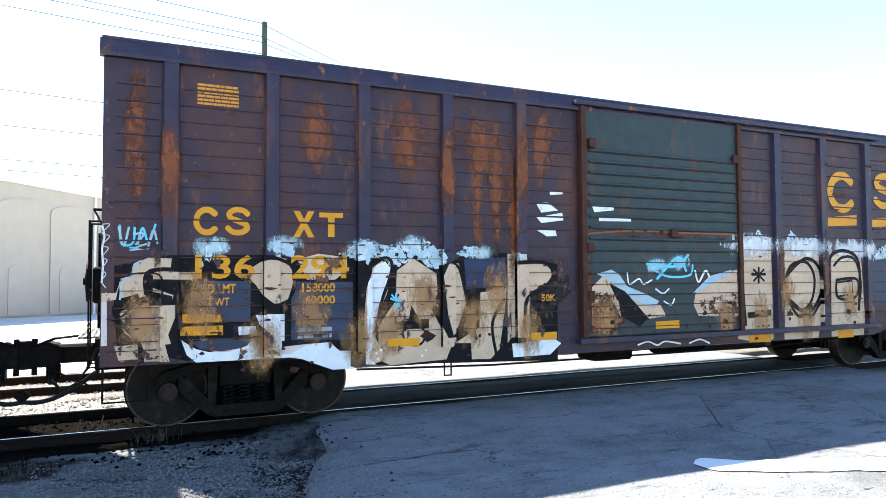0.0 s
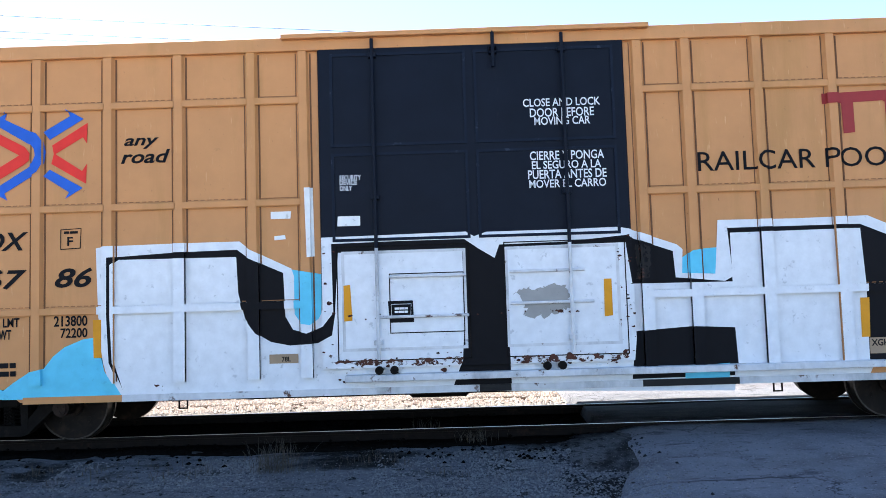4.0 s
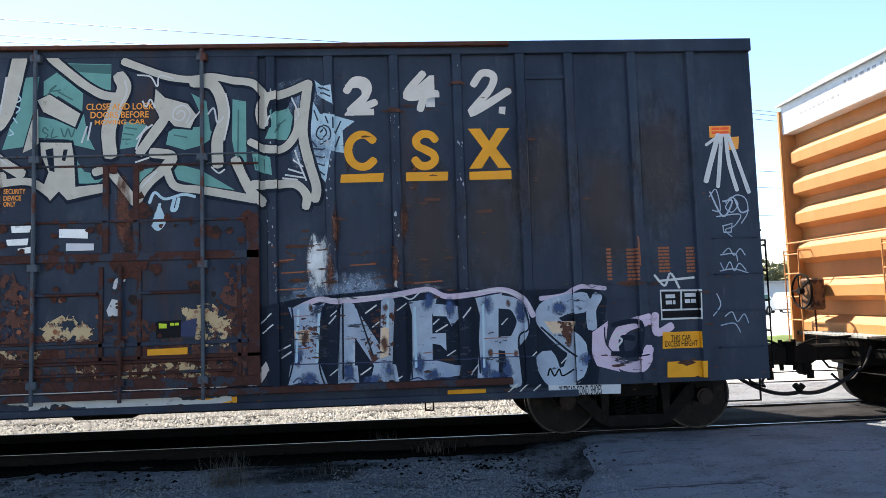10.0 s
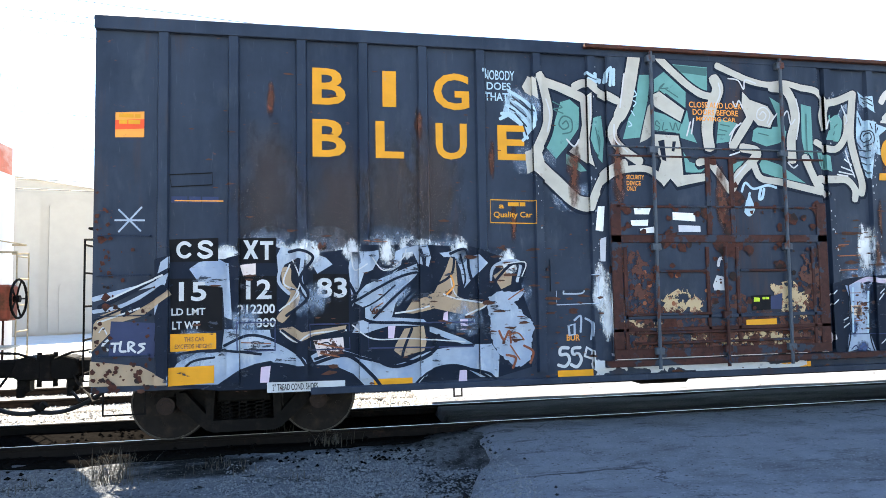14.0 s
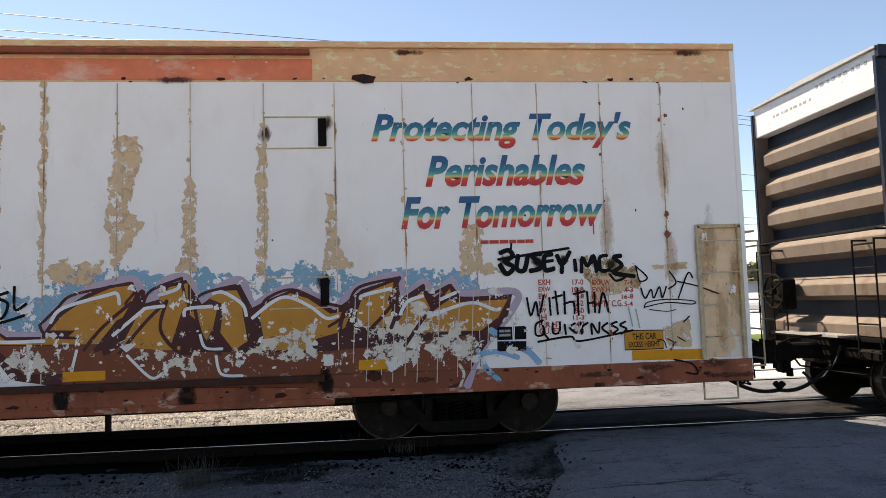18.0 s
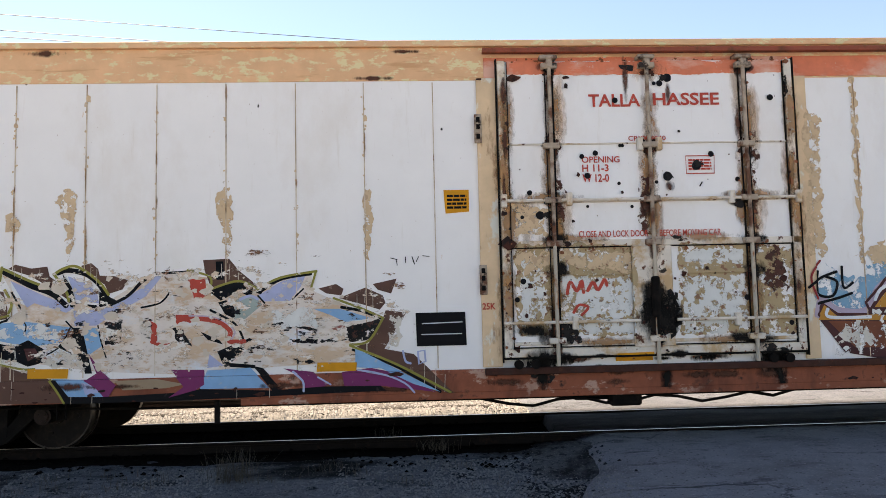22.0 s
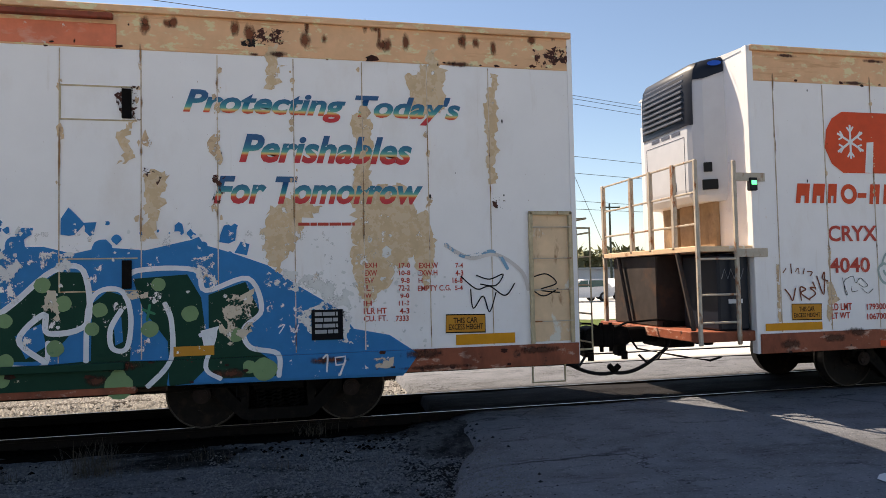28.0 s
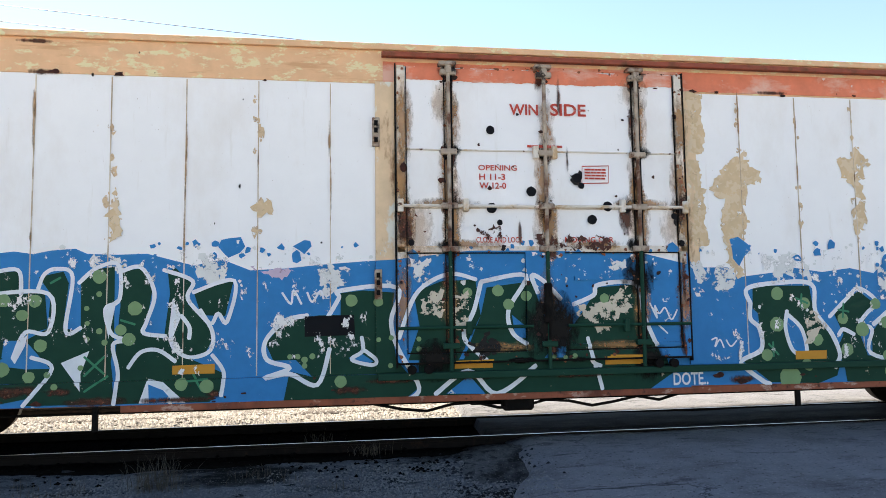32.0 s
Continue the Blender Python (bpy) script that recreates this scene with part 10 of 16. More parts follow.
shape(D, "blackflake", 6, [(0.98,2.96), (1.19,2.97), (1.16,2.84), (1.07,2.83)], rough=0.034)
shape(D, "rustflake", 4, [(-1.26,3.19), (-1.06,3.18), (-1.09,2.51), (-1.24,2.51)], rough=0.041)
shape(D, "rustflake", 4, [(-0.15,3.23), (-0.02,3.23), (-0.03,2.49), (-0.12,2.49)], rough=0.041)
shape(D, "rustflake", 4, [(1.27,3.77), (1.38,3.77), (1.33,2.59), (1.25,2.59)], rough=0.042)
shape(D, "seamflake", 4, [(-1.73,2.93), (-1.31,2.85), (-1.3,2.58), (-1.66,2.52)], rough=0.067)
shape(D, "seamflake", 4, [(-1.66,2.32), (-0.27,2.29), (-0.3,2.09), (-1.33,2.12), (-1.66,2.06)], rough=0.066)
shape(D, "seamflake", 4, [(2.58,2.22), (2.86,2.35), (3.36,2.3), (3.28,2.13), (2.78,2.08)], rough=0.069)

# painted on car D
shape(D, "redlogo", 3, [(-9.85,4.08), (-8.7,4.08), (-8.77,3.64), (-8.91,3.64), (-8.97,3.19), (-9.86,3.19), (-10.05,3.32), (-10.16,3.55), (-10.12,3.82), (-10.02,3.98)])
shape(D, "whitew", 4, [(-9.49,3.2), (-9.44,3.64), (-9.32,3.65), (-9.36,3.19)])
brush(D, "whitew", 4, 0.034, [(-9.72,3.88), (-9.72,3.41)])
brush(D, "whitew", 4, 0.033, [(-9.93,3.76), (-9.51,3.52)])
brush(D, "whitew", 4, 0.034, [(-9.52,3.78), (-9.93,3.5)])
brush(D, "whitew", 4, 0.027, [(-9.77,3.85), (-9.72,3.8), (-9.67,3.86)])
brush(D, "whitew", 4, 0.027, [(-9.77,3.43), (-9.72,3.49), (-9.67,3.43)])
brush(D, "whitew", 4, 0.027, [(-9.91,3.68), (-9.85,3.72), (-9.89,3.79)])
brush(D, "whitew", 4, 0.027, [(-9.53,3.6), (-9.59,3.58), (-9.55,3.51)])
brush(D, "whitew", 4, 0.027, [(-9.53,3.68), (-9.59,3.72), (-9.55,3.79)])
brush(D, "whitew", 4, 0.027, [(-9.91,3.6), (-9.85,3.56), (-9.89,3.49)])
emblem(D, "redlogo", 3, "K", (-10.68, -10.43, 2.75, 3.03))
emblem(D, "redlogo", 3, "K", (-10.41, -10.18, 2.75, 3.03))
emblem(D, "redlogo", 3, "K", (-10.15, -9.98, 2.75, 3.03))
emblem(D, "redlogo", 3, "R", (-9.94, -9.66, 2.74, 3.03))
shape(D, "redlogo", 3, [(-9.63,2.9), (-9.48,2.9), (-9.49,2.83), (-9.64,2.83)])
emblem(D, "redlogo", 3, "K", (-9.44, -9.24, 2.74, 3.03))
emblem(D, "redlogo", 3, "K", (-9.2, -8.98, 2.74, 3.03))
emblem(D, "redlogo", 3, "K", (-8.96, -8.71, 2.74, 3.03))
emblem(D, "redlogo", 3, "K", (-8.67, -8.42, 2.74, 3.03))
emblem(D, "redlogo", 3, "K", (-8.39, -8.16, 2.74, 3.04))
words(D, "redtxt", 3, 'CRYX', (-10.17, -9.33, 2.2, 2.43))
words(D, "redtxt", 3, '4040', (-10.17, -9.48, 1.75, 1.97))
words(D, "redtxt", 3, 'LD LMT', (-10.17, -9.82, 1.22, 1.32))
words(D, "redtxt", 3, 'LT WT', (-10.17, -9.86, 1.1, 1.19))
words(D, "redtxt", 3, '179300', (-9.57, -9.24, 1.21, 1.3))
words(D, "redtxt", 3, '106700', (-9.57, -9.24, 1.07, 1.16))
shape(D, "amberd", 3, [(-10.82,1.33), (-10.33,1.32), (-10.34,1.1), (-10.82,1.11)])
brush(D, "blackp", 4, 0.013, [(-10.82,1.33), (-10.33,1.32), (-10.34,1.1), (-10.82,1.11)], closed=True)
words(D, "blackp", 4, 'THIS CAR', (-10.7, -10.45, 1.22, 1.29))
words(D, "blackp", 4, 'EXCESS HEIGHT', (-10.79, -10.36, 1.14, 1.2))
shape(D, "amberp", 3, [(-11.25,1.07), (-10.33,1.07), (-10.33,0.96), (-11.25,0.97)])

# painted on car D
shape(D, "brownp2", 1, [(-8.34,2.17), (-8.21,2.19), (-8.03,2.15), (-7.93,2.11), (-7.88,2.0), (-7.77,1.98), (-7.72,1.79), (-7.72,1.66), (-7.91,1.64), (-8.03,1.67), (-8.21,1.8), (-8.24,1.93), (-8.34,2.09)])
shape(D, "flake", 2, [(-8.21,2.06), (-7.88,2.06), (-7.72,1.82), (-7.75,1.69), (-8.01,1.69), (-8.19,1.83)], rough=0.026)
shape(D, "brownp2", 1, [(-7.72,2.25), (-7.64,2.3), (-7.45,2.25), (-7.27,2.27), (-7.24,2.15), (-7.09,2.04), (-7.01,1.86), (-7.19,1.99), (-7.46,2.16)])
shape(D, "brownp2", 1, [(-6.88,2.27), (-6.76,2.3), (-6.68,2.23), (-6.66,2.15), (-6.49,2.14), (-6.33,2.09), (-6.39,1.98), (-6.55,1.93), (-6.6,2.04), (-6.82,2.2)])
shape(D, "brownp2", 1, [(-8.49,1.83), (-8.34,1.8), (-8.21,1.75), (-8.2,1.57), (-8.24,1.52), (-8.01,1.2), (-7.58,1.05), (-7.21,0.94), (-7.06,0.67), (-8.51,0.69)])
shape(D, "worn_piece", 2, [(-7.8,2.21), (-7.64,2.13), (-7.27,1.94), (-6.96,1.78), (-6.69,1.76), (-6.55,1.85), (-6.25,2.03), (-6.0,2.16), (-5.66,2.19), (-5.51,2.21), (-5.54,0.95), (-6.68,1.02), (-7.37,1.13), (-7.65,1.4), (-7.57,1.66), (-7.69,2.0)])
shape(D, "lavblue", 3, [(-7.69,2.11), (-7.27,1.91), (-6.93,1.78), (-7.04,1.72), (-7.41,1.84), (-7.49,1.79), (-7.62,1.95)])
shape(D, "whitep", 4, [(-7.69,2.11), (-7.51,1.81), (-7.57,1.84), (-7.67,2.0)])
shape(D, "lavblue", 3, [(-7.03,2.15), (-6.87,2.09), (-6.69,1.96), (-6.66,1.82), (-6.93,1.87), (-6.98,2.02)])
shape(D, "lavblue", 3, [(-6.96,1.75), (-6.66,1.74), (-6.39,1.85), (-6.11,2.03), (-6.0,2.14), (-5.92,2.14), (-6.12,1.89), (-6.45,1.71), (-6.69,1.56), (-6.94,1.56)])
shape(D, "skyb", 3, [(-8.19,1.5), (-7.8,1.61), (-7.54,1.63), (-6.96,1.54), (-7.05,1.38), (-7.36,1.34), (-7.65,1.37), (-7.91,1.43)])
shape(D, "whiteflake", 4, [(-7.98,1.54), (-7.54,1.6), (-7.04,1.54), (-7.15,1.41), (-7.52,1.45), (-7.83,1.45)], rough=0.026)
shape(D, "skyb", 3, [(-6.94,1.54), (-6.67,1.53), (-6.62,1.32), (-6.78,1.21), (-6.89,1.38)])
brush(D, "blacks", 4, 0.063, [(-7.76,2.21), (-7.46,2.05), (-7.2,1.94), (-7.04,1.8)])
brush(D, "blacks", 4, 0.059, [(-7.14,2.19), (-7.03,2.22), (-6.82,2.17), (-6.66,2.04), (-6.55,1.85)])
shape(D, "blacks", 4, [(-7.09,2.18), (-6.98,2.02), (-6.93,1.83), (-6.69,1.8), (-6.66,1.76), (-6.99,1.78), (-7.04,1.96)])
shape(D, "blacks", 4, [(-6.66,1.96), (-6.55,1.9), (-6.42,1.83), (-6.66,1.77)])
brush(D, "blacks", 4, 0.038, [(-6.55,1.79), (-6.33,1.9), (-6.17,2.06), (-6.0,2.16)])
brush(D, "blacks", 4, 0.030, [(-6.0,2.16), (-5.72,2.17), (-5.51,2.18)])
shape(D, "blacks", 4, [(-8.23,1.53), (-7.83,1.62), (-7.72,1.66), (-7.67,1.7), (-7.72,1.63), (-8.14,1.5)])
shape(D, "blacks", 4, [(-8.17,1.47), (-7.99,1.42), (-7.65,1.34), (-7.6,1.16), (-7.76,1.19), (-7.99,1.22)])
shape(D, "dkmaroon", 5, [(-8.11,1.45), (-7.99,1.41), (-7.86,1.3), (-7.91,1.23), (-8.01,1.26)])
shape(D, "blacks", 4, [(-7.62,1.34), (-7.47,1.41), (-7.36,1.34), (-7.26,1.28), (-7.34,1.13), (-7.47,1.1), (-7.6,1.16)])
shape(D, "dkmaroon", 5, [(-7.52,1.31), (-7.39,1.31), (-7.34,1.23), (-7.47,1.16)])
shape(D, "blacks", 4, [(-7.13,1.33), (-6.96,1.48), (-6.83,1.27), (-6.73,1.0), (-6.94,1.22), (-7.1,1.3)])
shape(D, "blacks", 4, [(-6.96,1.54), (-6.88,1.54), (-6.83,1.43), (-6.73,1.0), (-6.81,1.0), (-6.94,1.38)])
shape(D, "blackflake", 4, [(-6.61,1.58), (-6.37,1.6), (-6.4,1.5), (-6.59,1.5)], rough=0.021)
shape(D, "blackflake", 4, [(-6.62,1.45), (-6.38,1.44), (-6.4,1.34), (-6.59,1.34)], rough=0.021)
brush(D, "blacks", 5, 0.024, [(-7.67,1.97), (-7.57,1.79)])
brush(D, "blacks", 5, 0.022, [(-6.17,1.76), (-5.95,1.81), (-5.84,1.93)])
shape(D, "blackflake", 4, [(-5.85,1.54), (-5.71,1.48), (-5.57,1.28), (-5.71,1.34)], rough=0.019)
brush(D, "blacks", 5, 0.016, [(-7.57,1.66), (-7.5,1.58), (-7.52,1.47)])
brush(D, "blacks", 5, 0.018, [(-7.26,1.23), (-7.1,1.33), (-6.99,1.54)])
brush(D, "blacks", 5, 0.019, [(-7.04,1.62), (-6.94,1.52), (-6.83,1.51)])
brush(D, "blacks", 5, 0.016, [(-6.67,1.56), (-6.63,1.37), (-6.57,1.18)])
brush(D, "olive", 6, 0.032, [(-7.79,2.27), (-7.81,2.11)])
brush(D, "olive", 6, 0.032, [(-7.77,2.25), (-7.46,2.1), (-7.25,2.02)])
brush(D, "olive", 6, 0.032, [(-7.19,2.17), (-7.08,2.24), (-6.92,2.26), (-6.68,2.09), (-6.55,1.92)])
brush(D, "olive", 6, 0.032, [(-7.19,2.18), (-7.04,1.96), (-7.01,1.85)])
brush(D, "olive", 6, 0.032, [(-7.75,2.0), (-7.67,1.84), (-7.7,1.73)])
brush(D, "olive", 6, 0.026, [(-7.7,1.7), (-8.23,1.54), (-8.01,1.22), (-7.58,1.08), (-7.39,1.07)])
brush(D, "olive", 6, 0.026, [(-7.21,0.94), (-7.11,0.8), (-7.03,0.67)])
shape(D, "magentad", 5, [(-6.78,1.24), (-6.62,1.02), (-6.44,0.86), (-6.52,0.73), (-6.58,0.73), (-6.68,0.84), (-6.81,0.92), (-6.68,1.0)])
shape(D, "redtxt", 5, [(-6.07,1.62), (-6.0,1.54), (-5.99,1.35), (-5.8,1.29), (-6.05,1.32)], rough=0.022)
shape(D, "redtxt", 4, [(-5.79,1.64), (-5.56,1.66), (-5.54,1.58), (-5.76,1.56)], rough=0.022)
shape(D, "skyb", 4, [(-7.19,0.95), (-6.68,0.92), (-6.58,0.73), (-6.98,0.74)])
shape(D, "tanp", 4, [(-6.46,0.91), (-5.97,0.92), (-5.64,0.85), (-5.86,0.81), (-6.36,0.8)])
shape(D, "lavblue", 4, [(-6.84,0.9), (-6.68,0.87), (-6.63,0.78), (-6.79,0.76)])
shape(D, "blacks", 5, [(-7.19,0.94), (-7.13,0.93), (-6.98,0.74), (-6.58,0.73), (-5.55,0.76), (-5.55,0.66), (-7.03,0.66)])
shape(D, "amberp", 7, [(-7.47,1.07), (-7.0,1.06), (-7.01,0.95), (-7.47,0.96)])
shape(D, "flake", 4, [(-7.31,1.18), (-7.1,1.28), (-6.89,1.19), (-6.79,1.03), (-7.21,1.07)], rough=0.032)
brush(D, "drip", 6, 0.005, [(-8.39,1.78), (-8.4,0.9)])
brush(D, "drip", 6, 0.005, [(-8.32,1.7), (-8.33,1.05)])
brush(D, "drip", 6, 0.005, [(-8.26,1.67), (-8.27,1.21)])
brush(D, "drip", 6, 0.008, [(-8.2,1.67), (-8.21,1.0)])
brush(D, "drip", 6, 0.005, [(-8.15,1.46), (-8.16,0.84)])
brush(D, "drip", 6, 0.005, [(-8.04,1.2), (-8.04,0.99)])
brush(D, "drip", 6, 0.005, [(-7.96,1.17), (-7.96,1.04)])
brush(D, "drip", 6, 0.008, [(-7.77,1.27), (-7.78,0.67)])
brush(D, "drip", 6, 0.005, [(-7.62,1.32), (-7.63,0.72)])
brush(D, "drip", 6, 0.005, [(-6.95,0.74), (-6.95,0.66)])
brush(D, "drip", 6, 0.005, [(-6.71,0.73), (-6.71,0.66)])
brush(D, "drip", 6, 0.005, [(-7.64,2.26), (-7.64,2.16)])
brush(D, "drip", 6, 0.005, [(-7.56,2.25), (-7.56,2.13)])
brush(D, "drip", 6, 0.005, [(-7.35,2.24), (-7.35,2.13)])
brush(D, "drip", 6, 0.005, [(-6.76,2.28), (-6.76,2.15)])
brush(D, "drip", 6, 0.005, [(-6.69,2.23), (-6.69,2.04)])
brush(D, "drip", 6, 0.005, [(-8.44,1.8), (-8.45,1.0)])

# painted on car D
shape(D, "brownp2", 1, [(-5.45,2.31), (-5.14,2.32), (-5.03,2.18), (-4.83,2.01), (-4.8,1.95), (-5.03,2.04), (-5.35,1.96), (-5.43,2.18)])
shape(D, "blacks", 2, [(-5.3,2.29), (-5.21,2.29), (-5.2,2.07), (-5.29,2.07)])
shape(D, "brownp2", 1, [(-4.08,1.94), (-3.87,1.99), (-3.78,1.93), (-3.81,1.85), (-3.99,1.88)])
shape(D, "brownp2", 1, [(-3.84,1.82), (-3.52,1.94), (-3.31,1.84), (-3.28,1.75), (-3.35,1.67), (-3.53,1.73)])
shape(D, "brownp2", 1, [(-3.43,1.98), (-3.14,2.04), (-3.21,1.86), (-3.37,1.91)])
shape(D, "brownp2", 1, [(-3.28,1.66), (-3.03,1.63), (-3.13,1.46), (-3.3,1.2), (-2.95,1.13), (-2.46,0.64), (-2.54,0.65), (-3.64,1.24), (-3.49,1.27), (-3.32,1.55)])
shape(D, "flake", 2, [(-3.22,1.6), (-3.06,1.6), (-3.14,1.2), (-3.27,1.26)], rough=0.029)
shape(D, "worn_piece", 2, [(-5.8,2.16), (-5.4,2.1), (-5.35,1.88), (-5.0,2.01), (-4.8,1.92), (-4.53,2.06), (-4.17,2.14), (-4.14,1.91), (-3.75,1.73), (-3.35,1.58), (-3.71,1.28), (-3.46,1.07), (-4.83,1.01), (-5.83,0.97)])
shape(D, "redtxt", 3, [(-5.6,2.1), (-5.43,2.07), (-5.41,1.88), (-5.58,1.86)], rough=0.022)
shape(D, "lavblue", 3, [(-4.8,1.87), (-4.53,2.03), (-4.23,2.11), (-4.29,1.97), (-4.42,1.8), (-4.72,1.8)])
shape(D, "greyt", 3, [(-5.07,1.82), (-4.98,1.87), (-4.83,1.86), (-4.75,1.76), (-4.96,1.59), (-5.07,1.6)])
brush(D, "lavblue", 4, 0.033, [(-5.01,1.83), (-4.89,1.87), (-4.8,1.83)])
shape(D, "whiteflake", 4, [(-4.72,1.7), (-4.18,1.71), (-4.07,1.49), (-4.55,1.47)], rough=0.028)
shape(D, "skyb", 3, [(-4.15,1.7), (-3.82,1.69), (-3.45,1.57), (-3.76,1.53), (-3.94,1.62)])
shape(D, "whitep", 4, [(-3.82,1.54), (-3.45,1.56), (-3.63,1.54)])
shape(D, "blacks", 4, [(-5.35,1.91), (-5.03,2.01), (-4.83,1.91), (-4.92,1.87), (-5.03,1.93), (-5.24,1.82)])
brush(D, "blacks", 4, 0.050, [(-5.35,1.93), (-5.03,2.01), (-4.77,1.91)])
brush(D, "blacks", 4, 0.039, [(-4.77,1.92), (-4.53,2.06), (-4.17,2.12)])
shape(D, "blacks", 4, [(-5.27,1.8), (-5.09,1.85), (-5.07,1.6), (-5.19,1.66)])
brush(D, "blacks", 4, 0.027, [(-5.36,1.71), (-5.07,1.54), (-4.96,1.32)])
brush(D, "blacks", 4, 0.022, [(-4.8,1.87), (-4.72,1.78)])
brush(D, "blacks", 4, 0.020, [(-4.39,1.82), (-4.26,1.94)])
shape(D, "blacks", 4, [(-5.28,1.22), (-4.9,1.37), (-4.85,1.34), (-5.12,1.08), (-4.83,1.05), (-4.84,1.01), (-5.2,1.04)])
shape(D, "blackflake", 4, [(-3.76,1.48), (-3.32,1.58), (-3.45,1.32), (-3.71,1.3)], rough=0.020)
brush(D, "blacks", 4, 0.034, [(-3.81,1.71), (-3.57,1.66), (-3.32,1.56)])
shape(D, "blackflake", 4, [(-4.61,1.45), (-4.37,1.33), (-4.07,1.34), (-3.7,1.36), (-3.77,1.31), (-4.32,1.28)], rough=0.017)
shape(D, "blackflake", 4, [(-4.37,1.49), (-4.1,1.46), (-4.19,1.43)], rough=0.014)
shape(D, "blackflake", 4, [(-5.81,1.51), (-5.7,1.48), (-5.59,1.28), (-5.76,1.34)], rough=0.016)
shape(D, "blacks", 4, [(-5.48,1.46), (-5.25,1.35), (-5.21,1.3), (-5.39,1.36)])
shape(D, "blacks", 4, [(-4.86,1.04), (-4.74,1.01), (-4.51,0.75), (-4.63,0.75)])
brush(D, "blacks", 4, 0.031, [(-3.68,1.2), (-3.15,0.98), (-2.64,0.68)])
brush(D, "olive", 6, 0.027, [(-5.63,2.19), (-5.37,2.11), (-5.36,1.96)])
brush(D, "olive", 6, 0.028, [(-5.36,1.96), (-5.03,2.05), (-4.8,1.95)])
brush(D, "olive", 6, 0.028, [(-4.8,1.95), (-4.53,2.08), (-4.1,2.15)])
brush(D, "olive", 6, 0.026, [(-4.11,2.14), (-4.17,1.94)])
brush(D, "olive", 6, 0.028, [(-3.9,1.82), (-3.57,1.69), (-3.31,1.57)])
brush(D, "olive", 6, 0.029, [(-3.31,1.57), (-3.49,1.3), (-3.71,1.26)])
brush(D, "olive", 6, 0.028, [(-3.71,1.25), (-3.15,1.01), (-2.52,0.67)])
brush(D, "redtxt", 5, 0.055, [(-5.59,1.62), (-5.3,1.58), (-5.13,1.46), (-5.14,1.34), (-4.96,1.33)])
brush(D, "pinkp", 6, 0.016, [(-5.61,1.65), (-5.3,1.62), (-5.08,1.47), (-5.11,1.36)])
shape(D, "magentad", 5, [(-5.82,1.02), (-5.43,1.01), (-5.42,0.84), (-5.66,0.69), (-5.83,0.7), (-5.66,0.82)])
shape(D, "magentad", 5, [(-3.81,0.94), (-3.47,0.98), (-3.15,0.91), (-2.7,0.68), (-3.35,0.77), (-3.78,0.78)])
shape(D, "magentad", 5, [(-4.5,1.0), (-4.3,0.9), (-4.24,0.76), (-4.09,0.75), (-3.97,0.8), (-4.15,0.95)])
shape(D, "skyb", 4, [(-5.4,1.0), (-4.89,1.02), (-4.66,0.78), (-5.47,0.79)])
shape(D, "skyb", 5, [(-3.65,1.22), (-3.46,1.12), (-2.64,0.68), (-2.96,0.78), (-3.34,0.97), (-3.65,0.99)])
shape(D, "lavblue", 4, [(-5.37,1.19), (-5.2,1.05), (-5.4,1.03)])
brush(D, "lavblue", 6, 0.025, [(-4.39,0.96), (-4.27,0.85), (-4.26,0.73)])
brush(D, "lavblue", 6, 0.020, [(-4.09,0.89), (-3.94,0.8)])
brush(D, "lavblue", 6, 0.023, [(-3.62,0.96), (-3.28,0.89), (-3.06,0.79), (-2.95,0.68)])
shape(D, "blacks", 5, [(-5.83,0.7), (-5.47,0.79), (-4.63,0.75), (-4.03,0.78), (-3.35,0.77), (-3.28,0.71), (-5.83,0.66)])
shape(D, "amberp", 7, [(-4.1,1.06), (-3.63,1.05), (-3.64,0.95), (-4.11,0.95)])
brush(D, "lavblue", 6, 0.026, [(-3.08,1.17), (-3.05,1.05), (-2.99,1.02)])
brush(D, "lavblue", 6, 0.026, [(-2.9,1.16), (-2.82,1.17), (-2.81,1.04), (-2.89,1.01)], closed=True)
brush(D, "blackp", 6, 0.009, [(-3.21,2.29), (-3.13,2.27)])
brush(D, "blackp", 6, 0.009, [(-3.14,2.27), (-3.13,2.2)])
brush(D, "blackp", 6, 0.009, [(-3.03,2.3), (-3.03,2.23)])
brush(D, "blackp", 6, 0.012, [(-2.95,2.3), (-2.92,2.21)])
brush(D, "blackp", 6, 0.009, [(-2.87,2.3), (-2.9,2.24)])
brush(D, "blackp", 6, 0.009, [(-2.82,2.31), (-2.74,2.3)])
brush(D, "drip", 6, 0.006, [(-5.23,2.26), (-5.23,2.1)])
brush(D, "drip", 6, 0.006, [(-5.13,2.26), (-5.14,2.07)])
brush(D, "drip", 6, 0.006, [(-5.03,2.15), (-5.03,2.04)])
brush(D, "drip", 6, 0.006, [(-3.74,1.82), (-3.75,1.7)])
brush(D, "drip", 6, 0.006, [(-3.62,1.86), (-3.62,1.73)])
brush(D, "drip", 6, 0.006, [(-3.52,1.9), (-3.53,1.76)])
brush(D, "drip", 6, 0.006, [(-3.43,1.84), (-3.43,1.7)])
brush(D, "drip", 6, 0.006, [(-2.82,1.04), (-2.83,0.78)])
brush(D, "drip", 6, 0.006, [(-2.69,0.95), (-2.7,0.71)])
brush(D, "drip", 6, 0.006, [(-2.58,0.88), (-2.59,0.68)])
brush(D, "drip", 6, 0.005, [(-5.04,0.77), (-5.04,0.66)])
brush(D, "drip", 6, 0.006, [(-4.66,0.78), (-4.66,0.67)])

